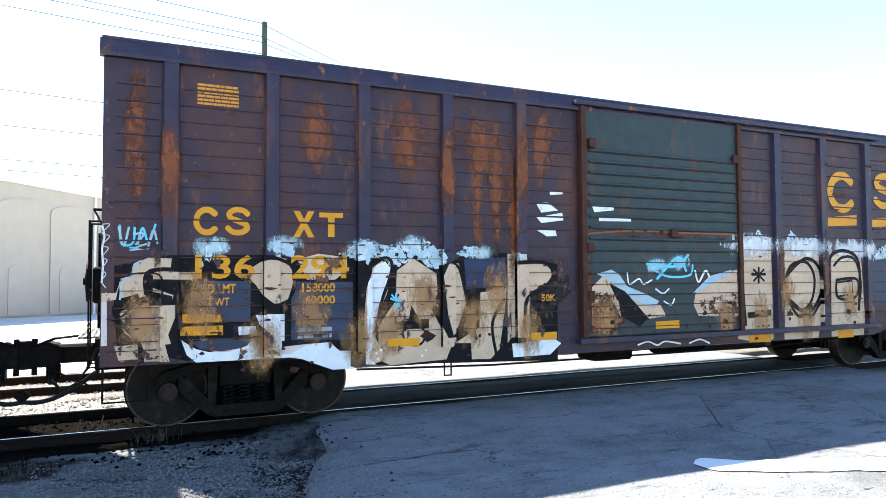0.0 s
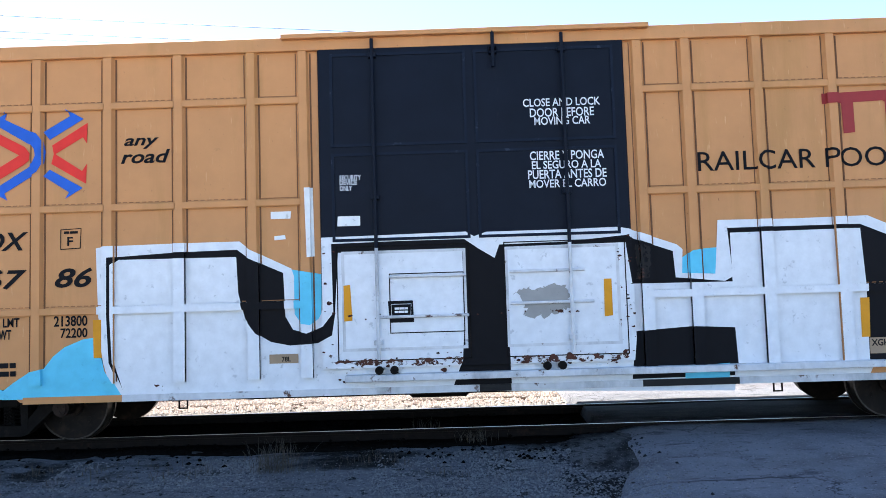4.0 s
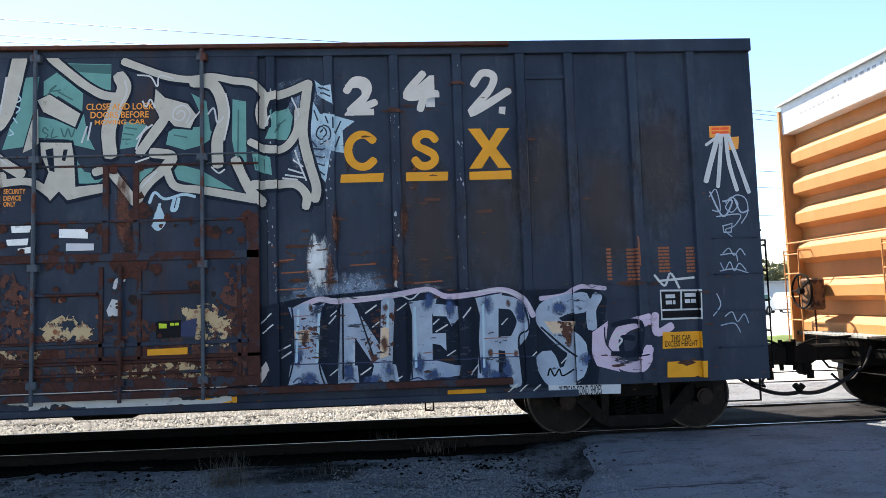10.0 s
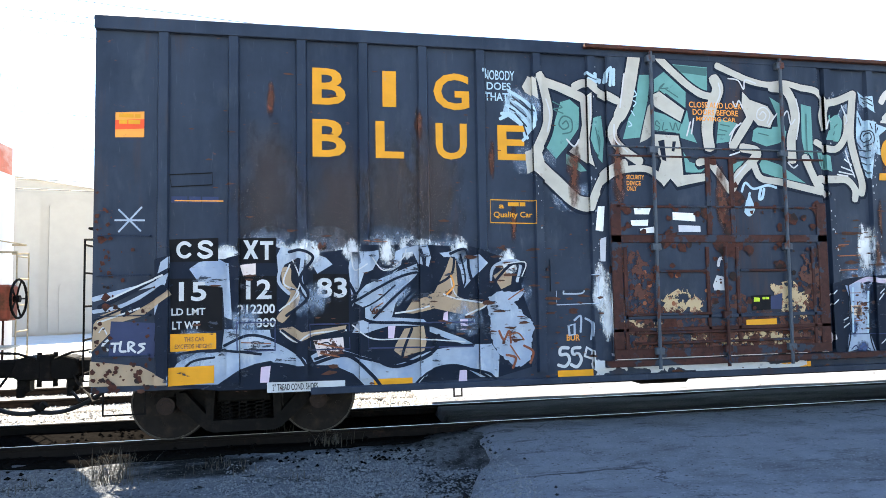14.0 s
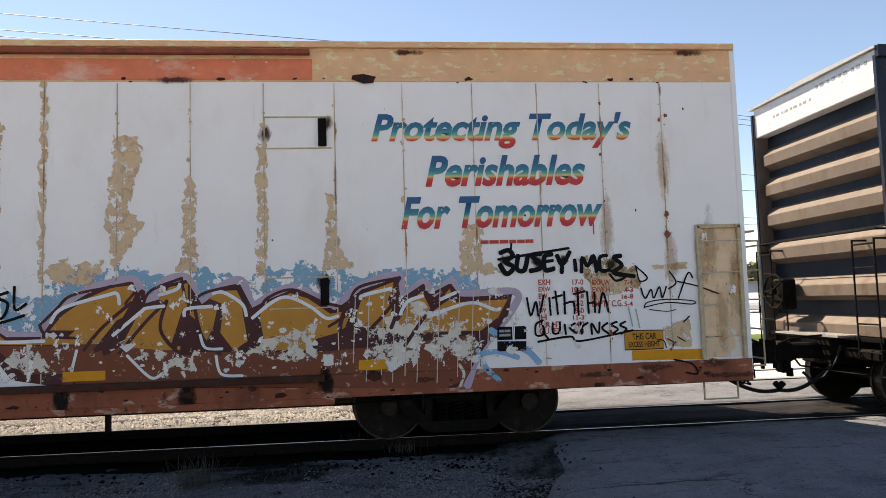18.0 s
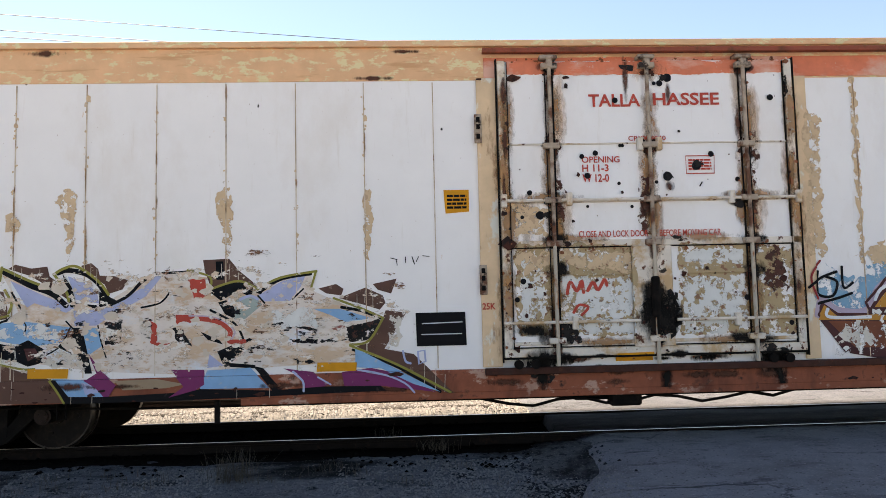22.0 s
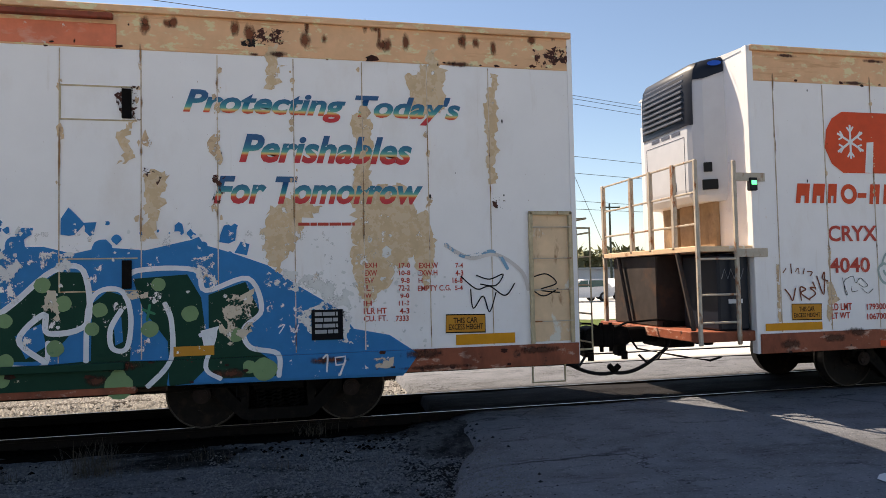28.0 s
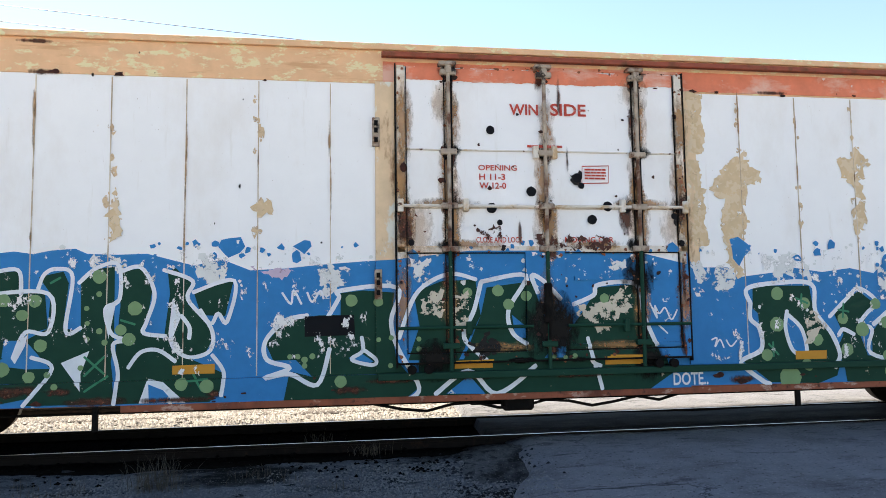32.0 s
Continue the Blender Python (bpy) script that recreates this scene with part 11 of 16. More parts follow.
# painted on car D
shape(D, "brownp2", 2, [(-8.72,1.89), (-8.63,1.87), (-8.5,1.7), (-8.65,1.81)])
shape(D, "brownp2", 2, [(-8.47,1.83), (-8.23,1.8), (-8.24,1.54), (-8.38,1.52)])
shape(D, "brownp2", 1, [(-8.86,1.32), (-8.53,1.47), (-8.24,1.46), (-8.25,0.71), (-9.29,0.68), (-9.24,0.79), (-8.91,1.02), (-8.81,1.04)])
shape(D, "palegreyf", 2, [(-9.08,1.79), (-8.96,1.92), (-8.78,2.0), (-8.52,2.03), (-8.27,1.9), (-8.23,1.8), (-8.47,1.83), (-8.37,1.54), (-8.53,1.52), (-8.78,1.42), (-8.86,1.32), (-8.81,1.19), (-8.81,1.04), (-9.01,1.04), (-9.04,1.22), (-9.09,1.3), (-9.03,1.48)])
shape(D, "blueglow", 3, [(-9.2,1.33), (-9.11,1.46), (-8.88,1.48), (-8.89,1.3), (-9.01,1.2), (-9.16,1.23)], rough=0.020)
brush(D, "greyt", 4, 0.036, [(-9.12,1.58), (-9.24,1.59), (-9.31,1.66), (-9.34,1.79), (-9.26,1.87), (-9.16,1.84), (-9.15,1.76), (-9.21,1.71), (-9.25,1.77)])
brush(D, "greyt", 4, 0.031, [(-9.28,1.84), (-9.21,2.0), (-9.08,2.05), (-8.99,1.99)])
brush(D, "greyt", 4, 0.031, [(-8.94,1.94), (-8.93,2.02), (-8.88,2.04), (-8.82,2.0)])
brush(D, "skyb", 4, 0.021, [(-8.93,1.71), (-8.78,1.73)])
brush(D, "lavblue", 5, 0.023, [(-9.04,0.92), (-8.98,0.85)])
brush(D, "lavblue", 5, 0.023, [(-8.95,0.85), (-8.93,0.93), (-8.89,0.87), (-8.85,0.94), (-8.84,0.85)])
brush(D, "lavblue", 5, 0.023, [(-8.81,0.85), (-8.81,0.94), (-8.76,0.92), (-8.8,0.88)])
brush(D, "lavblue", 5, 0.023, [(-8.69,0.93), (-8.74,0.92), (-8.69,0.88), (-8.74,0.84)])
brush(D, "lavblue", 5, 0.028, [(-8.92,0.68), (-8.89,0.81), (-8.85,0.73), (-8.8,0.81), (-8.8,0.7)])
brush(D, "lavblue", 5, 0.028, [(-8.78,0.7), (-8.74,0.81), (-8.7,0.7)])
brush(D, "lavblue", 5, 0.028, [(-8.68,0.8), (-8.68,0.7)])
brush(D, "lavblue", 5, 0.028, [(-8.62,0.8), (-8.66,0.75), (-8.61,0.69)])
brush(D, "lavblue", 5, 0.028, [(-8.57,0.8), (-8.58,0.7)])
brush(D, "lavblue", 5, 0.028, [(-8.54,0.7), (-8.52,0.8), (-8.47,0.69), (-8.46,0.8)])
brush(D, "lavblue", 5, 0.018, [(-8.57,1.34), (-8.5,1.37), (-8.45,1.32), (-8.4,1.38), (-8.34,1.31), (-8.25,1.36)])
brush(D, "lavblue", 5, 0.013, [(-8.53,1.24), (-8.25,1.24)])
brush(D, "brownp", 4, 0.020, [(-10.92,1.54), (-10.85,1.46), (-10.8,1.38), (-10.75,1.55)])
brush(D, "brownp", 4, 0.020, [(-10.66,1.38), (-10.67,1.56), (-10.58,1.53), (-10.66,1.48), (-10.52,1.38)])
brush(D, "brownp", 4, 0.020, [(-10.42,1.55), (-10.51,1.55), (-10.42,1.47), (-10.54,1.39)])
brush(D, "brownp", 4, 0.020, [(-10.46,1.63), (-10.42,1.53)])
brush(D, "brownp", 4, 0.020, [(-10.39,1.71), (-10.29,1.45), (-10.26,1.76), (-10.3,1.68), (-10.21,1.64)])
brush(D, "brownp", 4, 0.015, [(-10.94,1.77), (-10.89,1.83)])
brush(D, "brownp", 4, 0.015, [(-10.81,1.89), (-10.8,1.76)])
brush(D, "brownp", 4, 0.013, [(-10.74,1.78), (-10.69,1.83), (-10.68,1.75)])
brush(D, "brownp", 4, 0.015, [(-10.61,1.75), (-10.59,1.82)])
brush(D, "brownp", 4, 0.015, [(-10.54,1.78), (-10.46,1.77), (-10.5,1.72)])
brush(D, "blackp", 4, 0.008, [(-9.96,1.68), (-9.92,1.47), (-9.89,1.45), (-9.94,1.62), (-9.79,1.7), (-9.74,1.6), (-9.66,1.67), (-9.54,1.57), (-9.61,1.54), (-9.69,1.59)])
brush(D, "blackp", 4, 0.008, [(-9.81,1.55), (-9.81,1.48), (-9.71,1.49)])
brush(D, "blackp", 4, 0.008, [(-9.64,1.52), (-9.54,1.45), (-9.45,1.51)])
shape(D, "seamflake", 2, [(-10.24,1.63), (-10.14,1.63), (-10.06,1.45), (-10.01,1.37), (-10.14,1.32), (-10.16,0.97), (-10.26,1.15), (-10.21,1.45)], rough=0.013)
shape(D, "seamflake", 2, [(-10.18,2.19), (-10.11,2.09), (-10.14,1.88), (-10.17,1.83)], rough=0.010)
shape(D, "seamflake", 2, [(-11.04,1.89), (-11.0,1.89), (-10.99,1.09), (-11.04,1.09)], rough=0.010)
wash(D, "w_rust", 4, 0.22, 0.07, [(-10.17,0.84), (-9.79,0.91), (-10.89,0.78)])
shape(D, "redlogo", 4, [(-9.4,0.77), (-9.25,0.77), (-9.25,0.69), (-9.4,0.69)])

# painted on car E
shape(E, "bluep", 1, [(1.84,2.38), (1.97,2.18), (2.45,2.18), (2.58,2.05), (3.11,2.11), (3.38,2.17), (3.79,2.11), (4.2,2.16), (4.55,2.09), (4.7,2.23), (5.06,2.23), (5.35,2.15), (5.65,2.22), (6.1,2.18), (6.57,2.29), (7.04,2.14), (7.44,1.99), (7.76,1.76), (8.26,1.45), (8.44,1.21), (8.87,1.12), (9.22,0.88), (9.03,0.62), (5.6,0.65), (1.83,0.68)])
shape(E, "whiteflake", 2, [(2.19,2.18), (2.45,2.11), (2.58,1.98), (2.32,1.9), (2.19,2.01)], rough=0.079)
shape(E, "whiteflake", 2, [(2.98,2.31), (3.52,2.37), (3.65,2.1), (3.11,2.04)], rough=0.081)
shape(E, "whiteflake", 2, [(1.93,2.18), (2.1,2.18), (2.06,1.85), (1.97,1.92)], rough=0.079)
shape(E, "whiteflake", 2, [(7.69,1.91), (8.45,1.74), (8.35,1.44), (7.93,1.68)], rough=0.089)
brush(E, "bluep", 2, 0.027, [(3.38,2.29), (3.45,2.33), (3.49,2.27)], closed=True)
shape(E, "bluep", 2, [(4.68,2.23), (4.74,2.33), (4.86,2.33), (4.88,2.2), (4.77,2.15)])
shape(E, "bluep", 2, [(5.74,2.31), (5.79,2.36), (5.86,2.31), (5.8,2.24)])
shape(E, "bluep", 2, [(6.56,2.14), (6.53,2.27), (6.68,2.33), (6.75,2.21), (6.7,2.07)])
shape(E, "bluep", 2, [(7.07,2.14), (7.14,2.27), (7.24,2.24), (7.21,2.11)])
shape(E, "dkgreen", 3, [(2.78,1.91), (2.84,1.94), (3.59,1.93), (3.64,1.56), (3.91,1.29), (3.99,1.01), (3.9,0.75), (3.63,0.66), (2.96,0.69), (2.61,0.96), (2.77,1.09), (2.88,1.11), (2.84,1.58), (2.77,1.64)])
shape(E, "bluep", 4, [(3.21,1.57), (3.37,1.46), (3.5,1.3), (3.53,1.03), (3.34,1.03), (3.24,1.3)])
brush(E, "whitep", 5, 0.060, [(2.74,1.71), (2.7,1.9), (3.11,1.97), (3.62,1.95), (3.66,1.59), (3.88,1.29), (3.98,1.01), (3.88,0.86)])
brush(E, "whitep", 5, 0.060, [(2.74,1.71), (2.73,1.51), (2.85,1.38), (2.86,1.11), (2.57,0.95), (2.83,0.72), (2.94,0.67)])
brush(E, "whitep", 5, 0.053, [(3.24,1.57), (3.45,1.36), (3.5,1.03), (3.31,1.09), (3.22,1.37), (3.25,1.6)])
shape(E, "dkgreen", 3, [(3.93,1.56), (4.13,1.76), (4.31,1.85), (4.54,1.68), (4.4,1.5), (4.27,1.34), (4.39,1.0), (4.81,0.92), (5.54,0.96), (5.53,0.58), (4.04,0.67), (3.98,1.15), (4.05,1.28)])
shape(E, "dkgreen", 3, [(4.47,1.3), (4.68,1.54), (5.05,1.84), (5.2,1.95), (5.49,1.94), (5.5,1.31), (5.32,1.25), (5.1,0.98), (4.89,0.98), (4.46,1.0)])
shape(E, "bluep", 4, [(4.78,1.26), (5.04,1.39), (5.09,1.14), (4.89,1.01)])
brush(E, "whitep", 5, 0.054, [(3.86,1.52), (4.13,1.76), (4.31,1.89), (4.56,1.71), (4.4,1.55), (4.3,1.41), (4.47,1.34), (4.43,1.03), (5.03,0.91), (5.11,1.18)])
brush(E, "whitep", 5, 0.062, [(4.5,1.41), (4.76,1.61), (5.15,1.96), (5.46,1.96), (5.5,1.38), (5.11,1.28), (5.07,1.49), (4.82,1.22), (5.06,0.98)])
brush(E, "whitep", 5, 0.054, [(3.98,1.28), (4.05,1.35), (4.2,1.28)])
shape(E, "dkgreen", 3, [(5.55,1.59), (5.71,1.73), (5.93,1.65), (5.96,1.3), (5.94,0.94), (6.37,0.93), (6.33,0.64), (5.53,0.65)])
shape(E, "dkgreen", 3, [(5.97,1.86), (6.55,1.9), (6.7,1.63), (6.75,1.2), (6.84,0.91), (6.59,0.66), (6.36,0.64), (6.34,1.14), (6.08,1.51)])
shape(E, "dkgreen", 3, [(6.78,1.66), (7.19,1.8), (7.34,1.47), (7.16,1.11), (7.48,0.88), (7.54,0.7), (6.91,0.7), (6.68,0.84), (6.78,1.2)])
shape(E, "bluep", 4, [(5.77,1.37), (5.85,1.44), (5.87,1.16), (5.79,1.12)])
brush(E, "whitep", 5, 0.056, [(5.49,0.96), (5.51,1.52), (5.63,1.73), (5.86,1.72), (5.95,1.44), (5.91,1.09), (5.76,1.09), (5.74,1.3), (5.85,1.51)])
brush(E, "whitep", 5, 0.057, [(5.9,1.79), (6.01,1.95), (6.63,1.95), (6.75,1.71), (7.22,1.84), (7.37,1.47), (7.17,1.26), (7.24,1.04), (7.55,0.95), (7.56,0.7)])
brush(E, "whitep", 5, 0.057, [(6.31,1.57), (6.38,1.36), (6.37,0.93), (6.13,0.65)])
brush(E, "whitep", 5, 0.050, [(6.69,1.2), (6.85,1.23), (6.75,0.84), (6.91,0.7)])
shape(E, "whitep", 4, [(6.69,1.25), (6.9,1.3), (6.81,1.11), (6.76,0.91)])
shape(E, "creamflake", 6, [(3.51,1.56), (3.71,1.59), (3.78,1.29), (3.5,1.26)], rough=0.067)
shape(E, "creamflake", 6, [(6.98,1.57), (7.26,1.69), (7.29,1.47), (7.01,1.41)], rough=0.073)
shape(E, "creamflake", 6, [(6.93,1.27), (7.22,1.33), (7.16,1.07), (6.97,1.12)], rough=0.072)
shape(E, "creamflake", 6, [(5.07,1.71), (5.19,1.71), (5.18,1.46), (5.08,1.49)], rough=0.056)
dots(E, "dotgreen", 6, 0.087, [(3.12,1.83), (3.1,1.43), (2.94,1.04), (3.51,1.7), (3.67,1.22), (3.5,0.9), (4.05,1.49), (4.33,1.34), (4.09,1.08), (4.54,1.68), (4.68,1.43), (5.05,1.81), (5.26,1.6), (4.69,0.99), (4.67,0.79), (5.18,1.11), (5.63,1.52), (5.55,1.31), (6.24,1.79), (6.58,1.45), (6.15,1.29), (7.08,1.19), (7.23,0.82), (5.83,0.78)])
dots(E, "dotgreen", 6, 0.133, [(3.23,0.74), (5.83,0.67), (7.4,0.78)])
brush(E, "green", 6, 0.027, [(3.38,1.77), (3.55,1.7)])
brush(E, "green", 6, 0.027, [(3.47,1.82), (3.45,1.65)])
brush(E, "green", 6, 0.026, [(2.97,1.18), (3.1,1.04)])
brush(E, "green", 6, 0.027, [(3.03,1.2), (3.03,1.02)])
brush(E, "green", 6, 0.027, [(3.99,1.61), (4.14,1.58)])
brush(E, "green", 6, 0.027, [(4.07,1.69), (4.05,1.51)])
brush(E, "green", 6, 0.028, [(6.08,1.51), (6.2,1.46)])
brush(E, "green", 6, 0.028, [(6.15,1.56), (6.12,1.39)])
brush(E, "whitep", 6, 0.019, [(1.33,1.73), (1.42,1.54), (1.39,1.7), (1.44,1.6)])
shape(E, "amberd", 7, [(3.34,1.08), (3.79,1.08), (3.78,0.97), (3.34,0.97)])
shape(E, "amberd", 7, [(6.4,1.08), (6.84,1.08), (6.84,0.97), (6.4,0.97)])
shape(E, "amberd", 7, [(0.78,1.1), (1.25,1.09), (1.25,0.98), (0.78,0.99)])
shape(E, "blackp", 6, [(7.99,1.43), (8.33,1.43), (8.34,1.14), (7.98,1.15)])
brush(E, "whitep", 7, 0.015, [(7.98,1.23), (8.34,1.23)])
brush(E, "whitep", 7, 0.015, [(8.19,1.43), (8.18,1.22)])
bars(E, "dimw", 7, 2, (8.02, 8.15, 1.25, 1.39))
brush(E, "whitep", 6, 0.022, [(8.07,0.88), (8.12,0.91), (8.11,0.72)])
brush(E, "whitep", 6, 0.022, [(8.21,0.88), (8.33,0.89), (8.32,0.8), (8.22,0.79)], closed=True)
brush(E, "whitep", 6, 0.023, [(8.33,0.84), (8.27,0.69)])
brush(E, "whitep", 6, 0.015, [(7.56,1.26), (7.63,1.29), (7.57,1.19)])
brush(E, "whitep", 6, 0.015, [(7.69,1.27), (7.74,1.19), (7.79,1.28)])
brush(E, "whitep", 6, 0.020, [(2.18,1.25), (2.25,1.27), (2.22,1.16), (2.29,1.25), (2.34,1.15)])
brush(E, "whitep", 6, 0.020, [(2.38,1.24), (2.44,1.16), (2.52,1.23)])
words(E, "whitep", 6, 'DOTE..', (1.62, 2.09, 0.69, 0.85))
words(E, "script", 3, "Protecting Today's", (6.51, 9.82, 3.7, 4.06), lean=0.28)
words(E, "script", 3, 'Perishables', (7.13, 9.19, 3.2, 3.54), lean=0.28)
words(E, "script", 3, 'For Tomorrow', (6.84, 9.32, 2.71, 3.04), lean=0.28)
bars(E, "redtxt", 3, 1, (7.8, 8.47, 2.43, 2.49))
words(E, "redtxt", 3, 'EXH', (8.59, 8.73, 1.94, 2.0))
words(E, "redtxt", 3, 'EXW', (8.58, 8.73, 1.84, 1.91))
words(E, "redtxt", 3, 'EW', (8.58, 8.69, 1.75, 1.82))
words(E, "redtxt", 3, 'IL', (8.57, 8.65, 1.66, 1.73))
words(E, "redtxt", 3, 'IW', (8.57, 8.66, 1.57, 1.63))
words(E, "redtxt", 3, 'IH', (8.56, 8.66, 1.48, 1.54))
words(E, "redtxt", 3, 'FLR HT', (8.56, 8.84, 1.38, 1.45))
words(E, "redtxt", 3, 'CU. FT.', (8.56, 8.85, 1.29, 1.36))
words(E, "redtxt", 3, '17-0', (9.0, 9.14, 1.93, 1.99))
words(E, "redtxt", 3, '10-8', (9.0, 9.14, 1.84, 1.9))
words(E, "redtxt", 3, '9-8', (9.02, 9.13, 1.74, 1.81))
words(E, "redtxt", 3, '72-2', (8.99, 9.13, 1.65, 1.72))
words(E, "redtxt", 3, '9-0', (9.01, 9.12, 1.56, 1.62))
words(E, "redtxt", 3, '11-3', (8.99, 9.12, 1.47, 1.53))
words(E, "redtxt", 3, '4-3', (9.0, 9.12, 1.37, 1.44))
words(E, "redtxt", 3, '7333', (8.95, 9.11, 1.28, 1.35))
words(E, "redtxt", 3, 'EXH.W', (9.25, 9.49, 1.92, 1.99))
words(E, "redtxt", 3, 'EXW.H', (9.24, 9.48, 1.83, 1.9))
words(E, "redtxt", 3, 'H', (9.24, 9.29, 1.74, 1.8))
words(E, "redtxt", 3, 'EMPTY C.G.', (9.23, 9.65, 1.64, 1.71))
words(E, "redtxt", 3, '7-4', (9.71, 9.81, 1.92, 1.98))
words(E, "redtxt", 3, '4-3', (9.71, 9.81, 1.82, 1.89))
words(E, "redtxt", 3, '16-8', (9.67, 9.8, 1.73, 1.8))
words(E, "redtxt", 3, '5-4', (9.7, 9.8, 1.64, 1.7))
shape(E, "amberd", 4, [(9.58,1.34), (10.08,1.33), (10.08,1.11), (9.57,1.12)])
brush(E, "blackp", 5, 0.016, [(9.58,1.34), (10.08,1.33), (10.08,1.11), (9.57,1.12)], closed=True)
words(E, "blackp", 5, 'THIS CAR', (9.67, 9.98, 1.23, 1.3))
words(E, "blackp", 5, 'EXCESS HEIGHT', (9.61, 10.05, 1.15, 1.22))
shape(E, "amberp", 3, [(9.7,1.09), (10.47,1.09), (10.47,0.96), (9.7,0.96)])
shape(E, "tanpatch", 2, [(2.32,3.39), (2.58,3.57), (2.74,3.8), (2.78,3.6), (2.98,3.39), (2.78,3.25), (2.74,2.38), (2.65,2.04), (2.48,2.11), (2.38,2.78), (2.52,3.05), (2.27,3.18)], rough=0.061)
shape(E, "tanpatch", 2, [(4.13,3.58), (4.39,3.77), (4.58,3.56), (4.44,3.35), (4.47,2.72), (4.35,2.51), (4.36,3.14), (4.15,3.41)], rough=0.063)
shape(E, "tanpatch", 2, [(5.84,3.65), (6.0,3.67), (5.95,3.16), (5.84,3.15)], rough=0.066)
shape(E, "tanpatch", 2, [(6.1,3.07), (6.3,3.06), (6.23,2.36), (6.06,2.36)], rough=0.066)
shape(E, "tanpatch", 2, [(7.46,4.1), (7.65,4.42), (7.63,4.1)], rough=0.070)
shape(E, "tanpatch", 2, [(7.4,2.58), (7.73,2.81), (8.06,2.66), (7.52,1.91), (7.41,2.13)], rough=0.067)
shape(E, "tanpatch", 2, [(8.43,2.97), (9.15,2.9), (9.28,2.12), (8.52,1.44), (8.46,1.9)], rough=0.069)
shape(E, "tanpatch", 2, [(9.27,4.5), (9.65,4.44), (9.55,4.03), (9.27,4.02)], rough=0.074)
shape(E, "rustflake", 3, [(7.25,4.75), (7.68,4.78), (7.63,4.65), (7.33,4.63)], rough=0.055)
shape(E, "rustflake", 3, [(6.08,3.09), (6.32,3.07), (6.28,3.0), (6.11,3.01)], rough=0.051)
shape(E, "rustflake", 4, [(6.84,3.05), (6.95,3.05), (6.92,2.8), (6.83,2.65)], rough=0.052)
shape(E, "rustflake", 4, [(5.84,4.02), (6.03,4.03), (6.0,3.65), (5.86,3.65)], rough=0.052)
shape(E, "rustflake", 4, [(10.26,2.8), (10.36,2.78), (10.33,2.67), (10.27,2.67)], rough=0.049)

# painted on car E
shape(E, "bluep", 1, [(-6.44,2.38), (-6.18,2.41), (-5.98,2.38), (-5.79,2.42), (-5.53,2.44), (-5.4,2.38), (-5.08,2.37), (-4.75,2.38), (-4.49,2.31), (-4.23,2.24), (-3.91,2.31), (-3.59,2.18), (-3.19,2.2), (-2.8,2.24), (-2.27,2.28), (-1.87,2.3), (-0.98,2.4), (-0.06,2.4), (1.28,2.36), (1.9,2.21), (1.86,0.63), (-0.52,0.62), (-3.2,0.65), (-6.41,0.67)])
shape(E, "whiteflake", 2, [(-5.4,2.34), (-5.08,2.38), (-4.94,2.25), (-5.13,2.12), (-5.33,2.18)], rough=0.078)
shape(E, "whiteflake", 2, [(-4.3,2.25), (-3.85,2.2), (-3.91,2.07), (-4.17,2.11)], rough=0.079)
shape(E, "whiteflake", 2, [(-2.8,2.17), (-2.54,2.1), (-2.67,1.91), (-2.8,1.91)], rough=0.080)
shape(E, "whiteflake", 2, [(-1.73,2.17), (-1.46,2.16), (-1.53,2.03), (-1.71,2.03)], rough=0.081)
shape(E, "pinkp", 2, [(-3.59,2.18), (-3.39,2.21), (-3.13,2.17), (-3.19,2.11), (-3.52,2.1)], rough=0.053)
shape(E, "dkgreen", 3, [(-6.43,2.16), (-6.13,2.19), (-6.09,1.93), (-5.84,1.95), (-5.8,1.54), (-6.03,1.47), (-6.09,1.28), (-6.41,1.15)])
shape(E, "dkgreen", 3, [(-6.41,1.15), (-6.02,1.09), (-5.76,1.09), (-5.96,0.77), (-6.41,0.69)])
shape(E, "dkgreen", 3, [(-5.91,2.12), (-5.65,2.18), (-5.59,2.05), (-5.64,1.54), (-5.45,1.5), (-5.46,2.05), (-5.27,2.21), (-5.1,2.23), (-5.09,1.4), (-5.12,1.15), (-5.06,0.68), (-6.02,0.69), (-5.76,1.09), (-6.03,1.41), (-5.8,1.54), (-5.78,1.93)])
shape(E, "dkgreen", 3, [(-5.05,2.18), (-4.81,2.21), (-4.68,1.99), (-4.73,1.66), (-4.8,1.47), (-4.55,1.4), (-4.49,1.92), (-4.52,2.18), (-4.43,2.21), (-4.26,2.05), (-4.29,1.79), (-4.1,1.66), (-4.01,1.39), (-4.1,1.2), (-4.29,1.18), (-3.9,1.0), (-3.9,0.81), (-4.03,0.67), (-5.06,0.68), (-5.07,1.28), (-5.03,1.79)])
shape(E, "dkgreen", 3, [(-4.23,1.94), (-3.78,2.06), (-3.87,1.65), (-4.1,1.66), (-4.16,1.72)])
shape(E, "whitep", 4, [(-6.08,1.41), (-6.01,1.47), (-6.03,1.35), (-6.13,1.15), (-6.22,1.28)])
shape(E, "bluep", 5, [(-6.25,1.41), (-6.09,1.41), (-6.18,1.19), (-6.27,1.22)])
shape(E, "whitep", 4, [(-5.65,1.15), (-5.35,1.28), (-5.44,1.02), (-5.43,0.83), (-5.61,1.09)])
shape(E, "whitep", 4, [(-5.15,1.79), (-5.07,1.86), (-5.13,1.53), (-5.15,1.41), (-5.2,1.66)])
shape(E, "whitep", 4, [(-4.5,1.46), (-4.46,1.85), (-4.36,1.66), (-4.48,1.33)])
